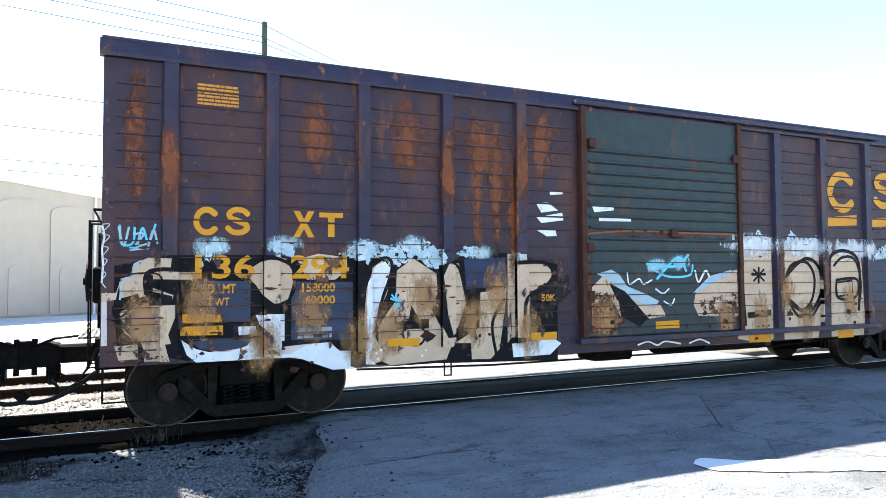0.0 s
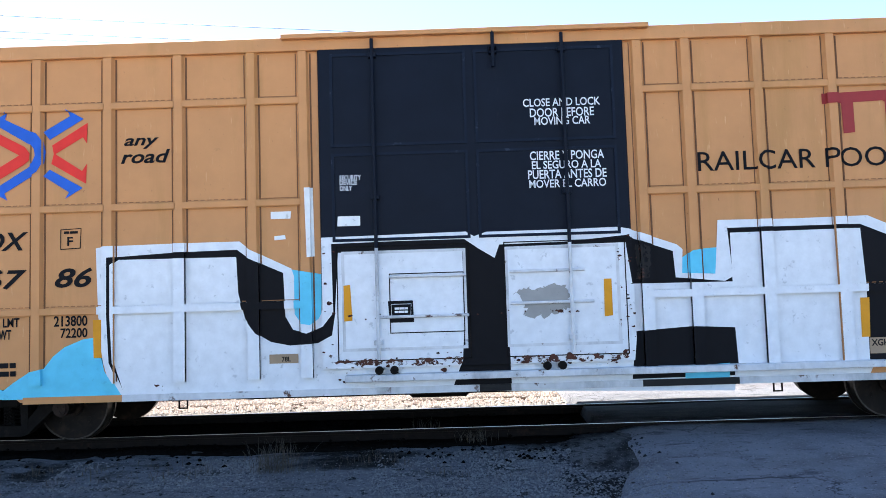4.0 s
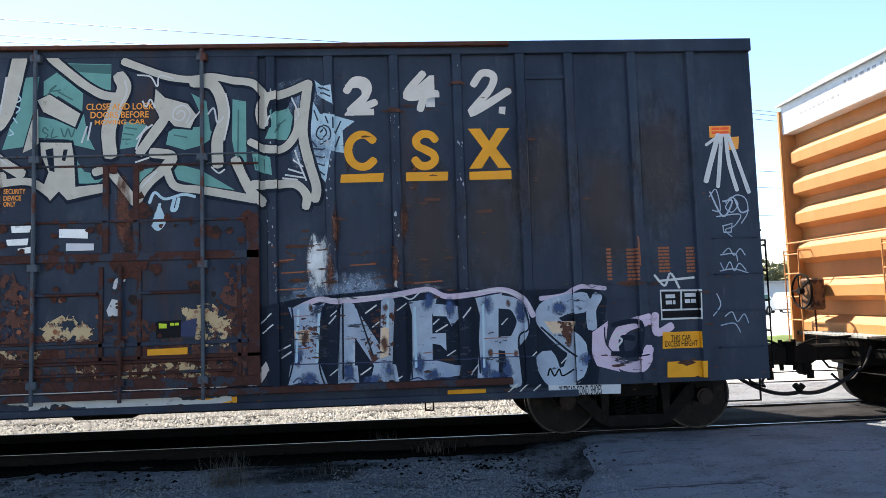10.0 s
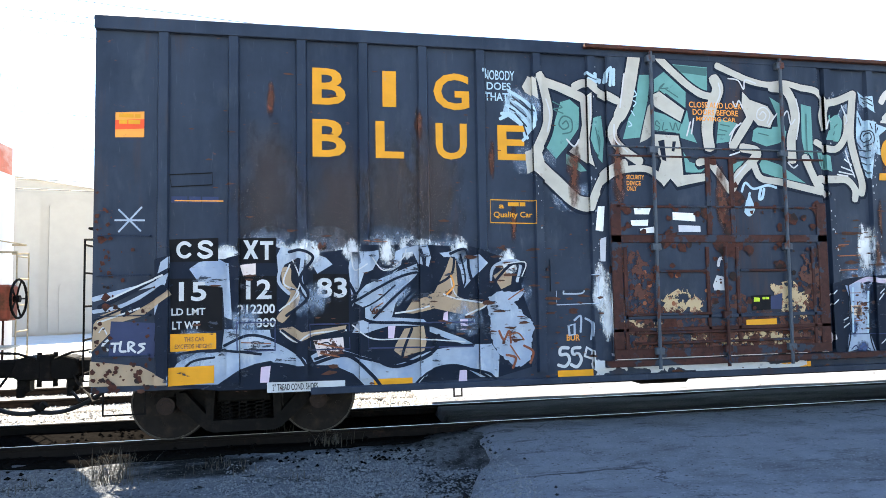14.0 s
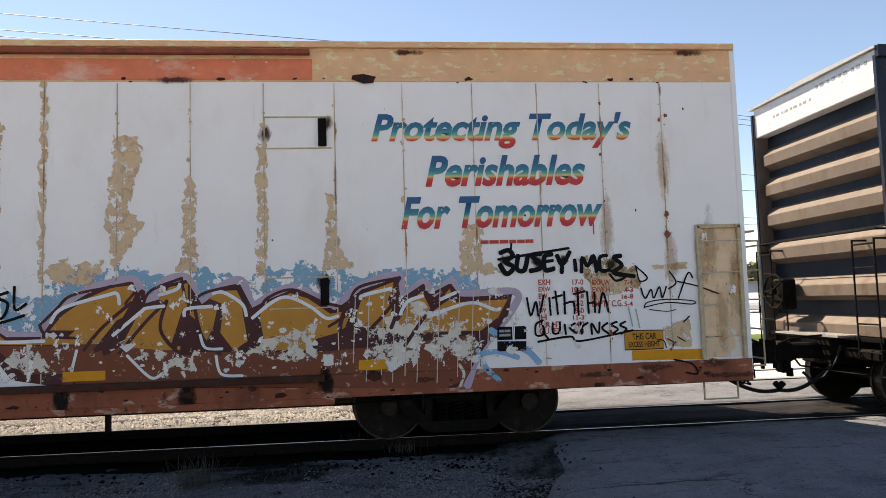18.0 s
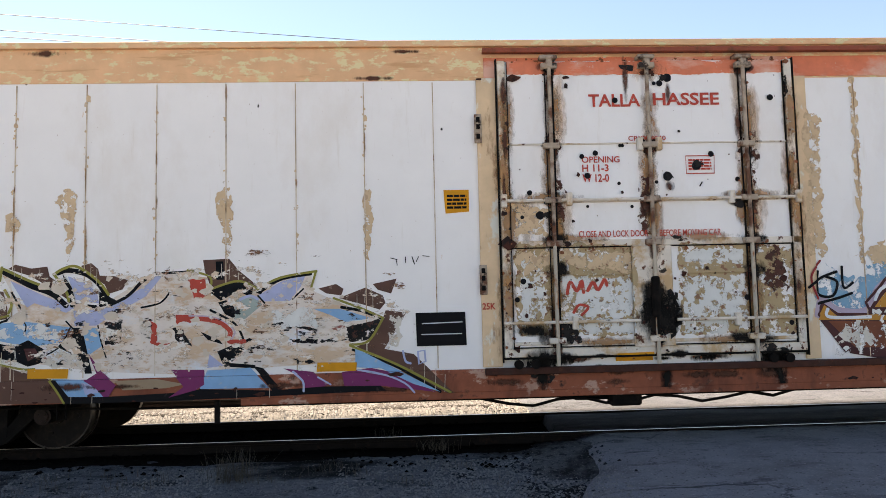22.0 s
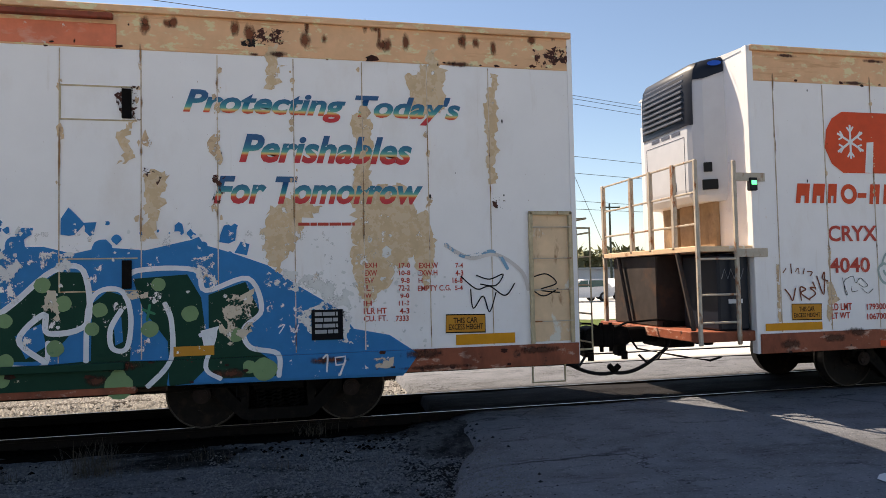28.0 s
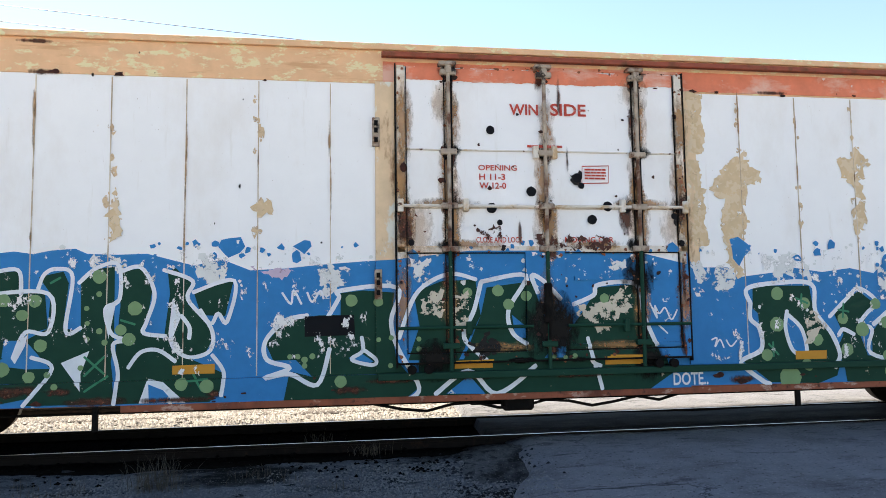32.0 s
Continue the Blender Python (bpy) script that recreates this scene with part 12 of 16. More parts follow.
shape(E, "whitep", 4, [(-4.71,0.95), (-4.54,0.91), (-4.29,0.67), (-4.8,0.68)])
shape(E, "bluep", 5, [(-4.7,0.89), (-4.54,0.82), (-4.42,0.68), (-4.69,0.68)])
brush(E, "whitep", 5, 0.045, [(-6.43,1.93), (-5.8,1.93), (-5.79,1.5), (-6.03,1.5), (-6.15,1.22)])
brush(E, "whitep", 5, 0.045, [(-6.43,2.16), (-6.13,2.2), (-6.09,1.93)])
brush(E, "whitep", 5, 0.045, [(-5.91,1.99), (-5.85,2.15), (-5.72,2.21), (-5.55,2.12), (-5.61,1.51), (-5.45,1.54)])
brush(E, "whitep", 5, 0.045, [(-5.48,2.05), (-5.29,2.22), (-5.06,2.25), (-5.04,1.86), (-5.19,1.75), (-5.12,1.47), (-4.96,1.39), (-5.1,1.34), (-5.04,1.02), (-5.07,0.68)])
brush(E, "whitep", 5, 0.046, [(-5.02,2.18), (-4.81,2.22), (-4.66,1.92), (-4.74,1.6), (-4.77,1.47), (-4.53,1.43)])
brush(E, "whitep", 5, 0.046, [(-4.56,2.19), (-4.24,2.06), (-4.29,1.85), (-4.03,1.52), (-4.03,1.26), (-4.25,1.18), (-4.42,1.27), (-4.48,1.4)])
brush(E, "whitep", 5, 0.045, [(-4.36,1.66), (-4.27,1.53), (-4.27,1.4)])
brush(E, "whitep", 5, 0.046, [(-4.23,1.93), (-3.77,2.06), (-3.85,1.58), (-3.95,1.68), (-4.03,1.56), (-4.15,1.72)])
brush(E, "whitep", 5, 0.045, [(-4.01,1.2), (-3.88,1.0), (-3.9,0.74)])
brush(E, "whitep", 5, 0.045, [(-6.02,0.69), (-5.74,1.09), (-5.96,1.22)])
brush(E, "whitep", 5, 0.045, [(-4.93,1.08), (-4.8,1.25), (-4.61,1.27), (-4.42,1.14)])
dots(E, "dotgreen", 6, 0.071, [(-6.27,1.86), (-5.94,1.85), (-6.07,1.69), (-5.87,1.35), (-5.98,1.0), (-6.36,1.41), (-6.26,1.09), (-5.02,1.51), (-4.87,1.75), (-4.93,1.4), (-4.34,0.88), (-4.06,0.85), (-5.26,2.12)])
dots(E, "dotgreen", 6, 0.032, [(-5.39,1.76), (-5.38,1.59), (-5.25,1.5), (-5.19,1.37), (-5.38,1.41), (-5.44,1.09), (-5.7,0.89), (-5.79,1.02), (-5.26,1.92)])
brush(E, "green", 6, 0.026, [(-5.4,1.21), (-5.19,1.02)])
brush(E, "green", 6, 0.026, [(-5.19,1.21), (-5.4,1.0)])
brush(E, "green", 6, 0.026, [(-5.38,0.83), (-5.15,0.99)])
brush(E, "green", 6, 0.026, [(-4.23,1.01), (-4.12,0.81)])
brush(E, "green", 6, 0.026, [(-4.29,0.91), (-4.06,0.93)])
brush(E, "green", 6, 0.026, [(-5.78,2.05), (-5.68,2.11)])
brush(E, "green", 6, 0.026, [(-5.02,1.62), (-4.87,1.57)])
shape(E, "amberd", 7, [(-4.45,1.09), (-3.98,1.1), (-3.98,0.99), (-4.45,0.99)])
shape(E, "dkgreen", 3, [(-3.41,1.32), (-3.19,1.58), (-2.8,1.64), (-2.54,1.64), (-2.54,1.9), (-2.27,1.93), (-1.9,1.9), (-1.94,1.5), (-1.88,1.1), (-1.61,0.76), (-1.78,0.63), (-3.2,0.64), (-3.13,0.99), (-2.87,0.92), (-3.06,1.12), (-3.32,1.12)])
shape(E, "bluep", 4, [(-2.45,1.13), (-2.28,1.17), (-2.15,1.08), (-2.28,1.04)])
brush(E, "whitep", 5, 0.053, [(-2.93,1.64), (-3.19,1.58), (-3.41,1.35), (-3.39,1.13), (-3.13,1.03), (-3.42,0.92), (-3.13,0.96), (-2.81,0.83), (-2.67,1.24)])
brush(E, "whitep", 5, 0.053, [(-2.7,1.6), (-2.56,1.84), (-2.54,1.93), (-1.87,1.96), (-1.94,1.56), (-1.86,1.23), (-1.61,0.76), (-1.78,0.61)])
brush(E, "whitep", 5, 0.046, [(-2.29,1.37), (-2.28,1.21), (-2.41,1.11), (-2.17,1.04), (-2.12,1.1), (-2.25,1.21)])
shape(E, "blackp", 5, [(-2.96,1.63), (-2.38,1.64), (-2.37,1.4), (-2.96,1.39)])
shape(E, "dkgreen", 3, [(-1.67,1.9), (-1.33,2.03), (-0.91,2.05), (-0.85,1.61), (-1.13,1.08), (-1.74,1.09), (-1.6,1.49)])
shape(E, "dkgreen", 3, [(-0.77,1.95), (-0.21,2.02), (-0.07,1.6), (0.14,1.32), (-0.09,1.05), (-0.79,1.07), (-1.07,1.08), (-0.85,1.61)])
shape(E, "dkgreen", 3, [(0.21,1.32), (0.51,1.73), (0.66,1.94), (1.19,1.97), (1.33,1.43), (1.47,1.0), (1.16,0.94), (0.2,0.97)])
shape(E, "dkgreen", 2, [(-1.61,1.09), (1.55,1.07), (1.62,0.85), (1.3,0.65), (-1.61,0.66)])
brush(E, "whitep", 5, 0.053, [(-1.85,1.36), (-1.67,1.83), (-1.46,2.03), (-1.19,2.12), (-0.91,2.05)])
brush(E, "whitep", 5, 0.055, [(-0.84,2.02), (-0.93,1.68), (-1.06,1.35), (-0.79,1.07)])
brush(E, "whitep", 5, 0.055, [(-0.84,2.02), (-0.28,2.09), (-0.5,1.68), (-0.46,1.4), (-0.29,1.26)])
brush(E, "whitep", 5, 0.055, [(-0.14,1.88), (-0.21,2.09), (-0.06,2.02), (0.15,1.8)])
brush(E, "whitep", 5, 0.056, [(0.33,1.73), (0.59,1.84), (0.66,1.97), (1.15,1.97), (1.25,1.57), (1.4,1.21)])
brush(E, "whitep", 5, 0.049, [(0.5,1.31), (0.57,1.03), (0.68,0.96)])
brush(E, "whitep", 5, 0.054, [(-1.41,0.68), (-1.0,0.94), (-0.66,0.66), (-0.16,0.98)])
brush(E, "whitep", 5, 0.049, [(0.61,0.96), (0.68,0.68)])
shape(E, "bluep", 4, [(-0.46,1.61), (-0.29,1.47), (-0.29,1.33), (-0.42,1.33)])
shape(E, "bluep", 4, [(-1.28,0.68), (-1.0,0.89), (-0.8,0.66)])
shape(E, "creamflake", 6, [(-1.6,1.76), (-1.33,1.82), (-1.36,1.62), (-1.58,1.62)], rough=0.061)
shape(E, "creamflake", 6, [(0.43,1.66), (1.03,1.79), (1.03,1.58), (0.5,1.52)], rough=0.063)
shape(E, "creamflake", 6, [(0.62,1.45), (0.8,1.47), (0.8,1.37), (0.63,1.36)], rough=0.063)
dots(E, "dotgreen", 6, 0.067, [(-2.41,1.81), (-2.09,1.79), (-2.54,0.86), (-1.01,1.89), (-0.63,1.91), (-0.5,1.74), (-0.28,1.84), (0.73,1.8), (0.81,1.69)])
dots(E, "dotgreen", 6, 0.033, [(-3.13,1.16), (-3.04,1.16), (-2.96,1.12), (-2.87,1.16), (-2.96,1.05), (-2.09,1.34), (-1.95,1.03), (-1.94,1.36), (-1.61,1.34), (-1.61,1.22), (0.06,1.1), (0.2,1.08), (0.32,1.09)])
shape(E, "blackflake", 6, [(-0.14,1.74), (0.15,1.73), (0.2,1.18), (-0.08,1.15)], rough=0.062)
shape(E, "blackflake", 6, [(-1.06,1.28), (-0.78,1.34), (-0.51,1.2), (-0.86,1.12)], rough=0.061)
shape(E, "amberd", 7, [(-1.17,1.07), (-0.7,1.08), (-0.7,0.97), (-1.17,0.97)])
shape(E, "amberd", 7, [(0.74,1.08), (1.21,1.09), (1.21,0.97), (0.74,0.97)])
words(E, "redtxt", 5, 'WIN', (-0.44, -0.07, 4.11, 4.25))
words(E, "redtxt", 5, 'SIDE', (0.09, 0.56, 4.11, 4.27))
words(E, "redtxt", 5, 'OPENING', (-0.85, -0.36, 3.4, 3.47))
words(E, "redtxt", 5, 'H 11-3', (-0.84, -0.51, 3.28, 3.36))
words(E, "redtxt", 5, 'W 12-0', (-0.84, -0.5, 3.17, 3.25))
bars(E, "redtxt", 5, 1, (-0.22, 0.24, 3.68, 3.73))
words(E, "redtxt", 5, 'CLOSE AND LOCK', (-0.89, -0.3, 2.5, 2.57))
words(E, "redtxt", 5, 'MOVING CAR', (0.24, 0.88, 2.5, 2.57))
brush(E, "redtxt", 5, 0.014, [(0.49,3.47), (0.84,3.48), (0.83,3.26), (0.48,3.25)], closed=True)
bars(E, "redtxt", 5, 4, (0.52, 0.8, 3.29, 3.44))
shape(E, "blackflake", 6, [(0.35,3.39), (0.49,3.39), (0.48,3.24), (0.38,3.24)], rough=0.043)
shape(E, "blackflake", 6, [(-0.21,3.15), (-0.14,3.15), (-0.15,3.09)], rough=0.035)
shape(E, "rustflake", 6, [(-0.9,2.66), (-0.69,2.68), (-0.72,2.6), (-0.87,2.6)], rough=0.055)
shape(E, "rustflake", 6, [(0.09,2.55), (0.83,2.57), (0.75,2.43), (0.16,2.43)], rough=0.056)
shape(E, "rustflake", 6, [(-1.75,2.98), (-1.66,2.98), (-1.66,2.5), (-1.74,2.5)], rough=0.055)
shape(E, "blackflake", 6, [(1.69,2.94), (1.82,2.93), (1.8,2.76), (1.7,2.78)], rough=0.044)
shape(E, "tanpatch", 4, [(-3.59,2.91), (-3.4,3.07), (-3.37,2.84), (-3.55,2.77)], rough=0.054)
shape(E, "tanpatch", 4, [(-5.18,2.84), (-5.08,3.17), (-5.04,2.57), (-5.14,2.51)], rough=0.053)
brush(E, "whitep", 6, 0.026, [(-3.22,1.91), (-3.12,1.78), (-3.09,1.94), (-3.0,1.78)])
brush(E, "whitep", 6, 0.026, [(-2.93,1.91), (-2.87,1.8), (-2.78,1.93), (-2.74,1.84)])
brush(E, "whitep", 6, 0.021, [(1.36,1.67), (1.45,1.6), (1.53,1.67), (1.61,1.52), (1.69,1.64)])
brush(E, "whitep", 6, 0.021, [(1.43,1.46), (1.55,1.35)])

# painted on car D
wash(D, "w_tan", 3, 0.11, 0.58, [(-1.11,4.04), (1.34,3.87)])
wash(D, "w_tan", 3, 0.19, 0.37, [(-1.13,2.69), (1.29,2.74)])
wash(D, "w_tan", 3, 0.12, 0.45, [(0.01,3.22)])
wash(D, "w_tan", 3, 0.09, 0.43, [(1.14,4.3), (-1.54,2.66)])
wash(D, "w_tan", 3, 0.26, 0.15, [(-1.54,2.81), (0.02,4.55)])
wash(D, "w_ochre", 4, 0.09, 0.22, [(1.13,2.82), (0.0,2.66), (-1.15,2.58)])
wash(D, "w_ochre", 4, 0.05, 0.57, [(1.77,3.25), (-1.77,3.79)])
wash(D, "w_soot", 5, 0.17, 0.10, [(-1.2,2.47), (1.27,2.44)])
wash(D, "w_soot", 5, 0.16, 0.08, [(-1.24,4.62), (1.23,4.6)])
wash(D, "w_soot", 5, 0.12, 0.06, [(-1.23,3.64), (1.23,3.64), (0.0,2.94), (1.09,2.9)])
dots(D, "blacks", 6, 0.035, [(-0.4,4.19), (0.17,4.4), (-0.67,3.53), (-0.84,3.49), (0.78,3.5), (1.1,3.18), (-1.5,3.05), (-1.3,2.94), (-0.07,3.66), (0.08,3.66), (1.57,4.21), (-0.78,3.25)])
dots(D, "blacks", 6, 0.055, [(0.27,4.47), (0.22,3.23), (0.59,3.36), (-1.38,2.77)])
dots(D, "blacks", 6, 0.022, [(-1.6,2.75), (-0.79,2.87), (-0.24,2.86), (-0.36,3.62), (-0.33,3.62), (0.08,3.16), (0.1,4.4), (-0.39,3.15)])
brush(D, "blacks", 6, 0.015, [(0.65,3.15), (0.62,3.1)])
shape(D, "blackflake", 6, [(-0.34,4.64), (-0.15,4.63), (-0.17,4.57), (-0.32,4.59)], rough=0.016)
shape(D, "blackflake", 6, [(0.22,2.48), (0.39,2.49), (0.35,2.43), (0.24,2.44)], rough=0.015)
shape(D, "blackflake", 6, [(1.75,4.48), (1.78,4.5), (1.79,4.29), (1.75,4.21)], rough=0.012)

# painted on car D
shape(D, "tanflake", 2, [(-1.7,2.42), (-0.24,2.39), (-0.25,1.29), (-1.7,1.31)], rough=0.030)
shape(D, "tanflake", 2, [(0.31,2.38), (1.74,2.35), (1.74,1.27), (0.3,1.29)], rough=0.029)
shape(D, "whiteflake", 3, [(-1.64,2.28), (-1.35,2.23), (-1.36,1.5), (-1.64,1.5)], rough=0.037)
shape(D, "whiteflake", 3, [(-0.98,2.3), (-0.31,2.27), (-0.32,2.17), (-0.97,2.19)], rough=0.029)
shape(D, "whiteflake", 3, [(-1.15,2.02), (-0.28,2.0), (-0.28,1.5), (-1.14,1.51)], rough=0.037)
shape(D, "whiteflake", 3, [(0.35,2.01), (1.15,1.99), (1.13,1.48), (0.34,1.5)], rough=0.037)
shape(D, "whiteflake", 3, [(0.35,2.32), (1.1,2.31), (1.09,2.14), (0.36,2.16)], rough=0.029)
shape(D, "whiteflake", 3, [(-1.13,1.49), (-0.25,1.48), (-0.26,1.32), (-1.12,1.34)], rough=0.029)
shape(D, "whiteflake", 3, [(0.34,1.46), (0.88,1.45), (0.87,1.3), (0.34,1.31)], rough=0.029)
wash(D, "w_soot", 6, 0.29, 0.31, [(0.06,1.54), (0.01,1.47)])
wash(D, "w_soot", 6, 0.18, 0.15, [(-0.04,1.82), (-1.16,2.1), (1.24,2.06)])
wash(D, "w_soot", 6, 0.28, 0.16, [(-1.21,1.32), (-1.39,1.01), (1.45,0.95)])
wash(D, "w_soot", 6, 0.20, 0.08, [(1.31,1.21), (1.06,1.24), (-1.54,1.38)])
wash(D, "w_rust", 5, 0.22, 0.05, [(-0.95,1.02), (0.73,1.01), (-0.48,0.86), (0.5,0.8)])
wash(D, "w_soot", 6, 0.09, 0.22, [(0.1,0.78), (-1.41,0.85), (1.52,0.73)])
shape(D, "rustflake", 6, [(1.38,2.35), (1.54,2.36), (1.67,2.16), (1.5,2.01), (1.68,1.82), (1.56,1.66), (1.37,1.96), (1.5,2.07)], rough=0.022)
dots(D, "blacks", 6, 0.033, [(-1.61,1.97), (1.14,1.72), (-1.69,1.75), (1.68,1.4)])

# painted on car D
shape(D, "seamflake", 2, [(2.02,4.05), (2.19,4.04), (2.21,3.17), (2.18,2.19), (1.96,2.2)], rough=0.047)
shape(D, "seamflake", 2, [(2.65,4.58), (2.72,4.58), (2.71,2.12), (2.65,2.12)], rough=0.030)
shape(D, "seamflake", 2, [(3.45,3.85), (3.73,3.79), (3.81,3.49), (3.63,2.96), (3.81,2.79), (3.48,2.22), (3.41,2.56)], rough=0.036)
shape(D, "seamflake", 2, [(4.27,3.25), (4.37,3.37), (4.42,2.95), (4.44,2.19), (4.19,2.19), (4.28,2.66)], rough=0.036)
shape(D, "seamflake", 2, [(5.13,3.72), (5.25,3.72), (5.22,2.11), (5.11,2.11)], rough=0.024)
shape(D, "seamflake", 2, [(5.96,3.11), (6.04,3.11), (6.07,2.5), (6.28,2.2), (5.9,2.15)], rough=0.030)
shape(D, "seamflake", 2, [(7.61,2.65), (7.83,2.71), (7.82,2.22), (8.09,2.09), (7.53,2.04)], rough=0.031)
wash(D, "w_rust", 4, 0.09, 0.12, [(5.22,3.84), (5.96,3.96), (5.89,2.03)])
wash(D, "w_soot", 5, 0.04, 0.11, [(5.91,3.87), (5.93,2.03)])

# painted on car E
shape(E, "tanpatch", 2, [(7.46,4.62), (7.6,4.63), (7.57,4.09), (7.47,4.1)], rough=0.037)
shape(E, "tanpatch", 2, [(8.45,3.8), (8.69,3.81), (8.7,2.35), (8.54,1.87), (8.47,2.95)], rough=0.049)
shape(E, "tanpatch", 2, [(9.03,2.47), (9.34,2.59), (9.46,2.22), (9.39,1.62), (9.15,2.16)], rough=0.048)
shape(E, "tanpatch", 2, [(9.4,4.65), (9.52,4.66), (9.63,4.15), (9.56,3.83), (9.41,4.08)], rough=0.045)
shape(E, "rustflake", 5, [(6.11,3.1), (6.3,3.09), (6.3,3.03), (6.23,2.94), (6.19,3.02), (6.12,3.02)], rough=0.023)
shape(E, "rustflake", 5, [(6.84,3.06), (6.91,3.08), (6.92,2.94), (6.87,2.85)], rough=0.023)
shape(E, "rustflake", 5, [(10.25,2.82), (10.32,2.8), (10.3,2.68), (10.25,2.71)], rough=0.025)
shape(E, "rustflake", 5, [(5.84,4.03), (6.02,4.05), (6.02,3.67), (5.86,3.66)], rough=0.029)
shape(E, "blackflake", 5, [(7.15,4.65), (7.31,4.67), (7.31,4.59), (7.17,4.59)], rough=0.018)
shape(E, "whiteflake", 6, [(7.72,1.42), (8.07,1.53), (8.42,1.4), (8.35,1.05), (7.94,1.18)], rough=0.029)
shape(E, "whiteflake", 6, [(7.61,1.95), (7.95,1.88), (7.84,1.65), (7.64,1.71)], rough=0.029)
shape(E, "whiteflake", 6, [(6.6,2.08), (6.82,2.13), (6.87,1.79), (6.65,1.85)], rough=0.029)
shape(E, "whiteflake", 6, [(5.01,2.15), (5.34,2.15), (5.28,1.98), (5.04,2.01)], rough=0.033)
shape(E, "whiteflake", 6, [(4.58,2.16), (4.85,2.04), (4.74,1.82), (4.58,1.88)], rough=0.033)
shape(E, "creamflake", 7, [(5.07,1.76), (5.17,1.76), (5.23,1.43), (5.09,1.43)], rough=0.028)
shape(E, "creamflake", 7, [(5.88,1.72), (6.15,1.73), (6.15,1.63), (5.91,1.64)], rough=0.028)
shape(E, "creamflake", 7, [(6.93,1.5), (7.15,1.55), (7.26,1.38), (7.09,1.14), (6.95,1.21)], rough=0.034)
shape(E, "creamflake", 7, [(8.67,0.85), (8.94,0.85), (8.92,0.72), (8.7,0.72)], rough=0.024)
dots(E, "bluep", 4, 0.100, [(4.77,2.25), (5.65,2.2)])
dots(E, "bluep", 4, 0.051, [(5.8,2.31), (6.6,2.14), (6.73,2.23)])
dots(E, "bluep", 4, 0.033, [(4.61,2.2), (7.02,2.13)])
brush(E, "blueglow", 4, 0.043, [(9.59,2.22), (9.83,2.06), (10.22,2.12), (10.39,1.9)])

# painted on car E
wash(E, "w_tan", 3, 0.15, 0.62, [(-1.18,2.85), (1.21,2.79)])
wash(E, "w_tan", 3, 0.21, 0.29, [(-1.3,4.25), (1.2,4.41)])
wash(E, "w_tan", 3, 0.19, 0.42, [(0.01,2.71), (-1.58,2.64), (1.68,2.72)])
wash(E, "w_rust", 4, 0.11, 0.29, [(1.04,2.86), (1.8,2.94), (-1.78,2.71)])
wash(E, "w_soot", 5, 0.15, 0.10, [(-1.19,3.64), (1.26,3.65), (-1.22,2.46), (1.19,2.47), (-1.22,4.63), (1.25,4.72)])
wash(E, "w_soot", 6, 0.43, 0.48, [(0.03,1.46)])
wash(E, "w_soot", 6, 0.27, 0.27, [(-1.41,1.08), (1.31,1.0), (1.19,2.07)])
shape(E, "rustflake", 5, [(-0.83,2.66), (-0.55,2.71), (-0.51,2.57), (-0.76,2.53)], rough=0.042)
shape(E, "rustflake", 5, [(-0.19,2.6), (0.68,2.55), (0.75,2.43), (-0.13,2.45)], rough=0.042)
dots(E, "blacks", 6, 0.058, [(0.42,3.32), (0.6,2.79), (-0.69,3.91), (-0.18,3.14), (1.06,2.93), (-0.69,2.93), (0.81,2.96)])
dots(E, "blacks", 6, 0.036, [(0.47,3.22), (-0.59,2.75), (-1.69,2.5), (1.7,2.84), (1.78,2.49)])
shape(E, "whiteflake", 6, [(-1.68,2.3), (-1.46,2.29), (-1.49,2.03), (-1.67,2.06)], rough=0.041)
shape(E, "whiteflake", 6, [(0.75,2.29), (1.05,2.27), (1.01,2.15), (0.79,2.16)], rough=0.043)
shape(E, "whiteflake", 6, [(2.17,2.14), (2.54,2.15), (2.49,1.84), (2.21,1.92)], rough=0.044)
shape(E, "whiteflake", 6, [(-2.8,2.17), (-2.4,2.2), (-2.47,1.97), (-2.76,2.0)], rough=0.033)
shape(E, "whiteflake", 6, [(-4.17,2.38), (-3.85,2.34), (-3.9,2.11), (-4.16,2.14)], rough=0.033)
shape(E, "creamflake", 7, [(-1.46,1.92), (-1.3,1.96), (-1.32,1.65), (-1.44,1.62)], rough=0.041)
shape(E, "creamflake", 7, [(0.36,1.73), (0.73,1.75), (1.04,2.0), (1.11,1.72), (0.65,1.49), (0.39,1.52)], rough=0.056)
shape(E, "creamflake", 7, [(-1.19,1.89), (-1.01,1.89), (-0.99,1.48), (-1.16,1.42)], rough=0.041)

# painted on car E
shape(E, "tanpatch", 2, [(1.95,4.48), (2.18,4.48), (2.17,3.72), (1.99,3.72)], rough=0.035)
shape(E, "tanpatch", 2, [(1.96,3.58), (2.12,3.57), (2.19,2.51), (1.99,2.45)], rough=0.041)

# painted on car A
wash(A, "w_blue", 1, 0.25, 0.14, [(-6.77,2.14), (-5.93,2.18), (-4.94,2.15), (-4.26,2.21), (-3.28,2.11), (-0.23,1.95), (0.24,1.99)])
wash(A, "w_white", 1, 0.83, 0.23, [(1.92,2.28), (3.24,2.27), (4.56,2.25)])
wash(A, "w_red", 0, 0.14, 0.70, [(-7.59,3.32), (-3.01,3.03)])
wash(A, "w_red", 0, 0.24, 0.62, [(-3.26,3.56), (-2.27,3.63), (-4.34,3.55), (-5.53,3.53)])
wash(A, "w_red", 0, 0.15, 0.68, [(-3.77,3.21), (-2.6,3.29), (-7.22,3.02), (-1.52,1.54)])

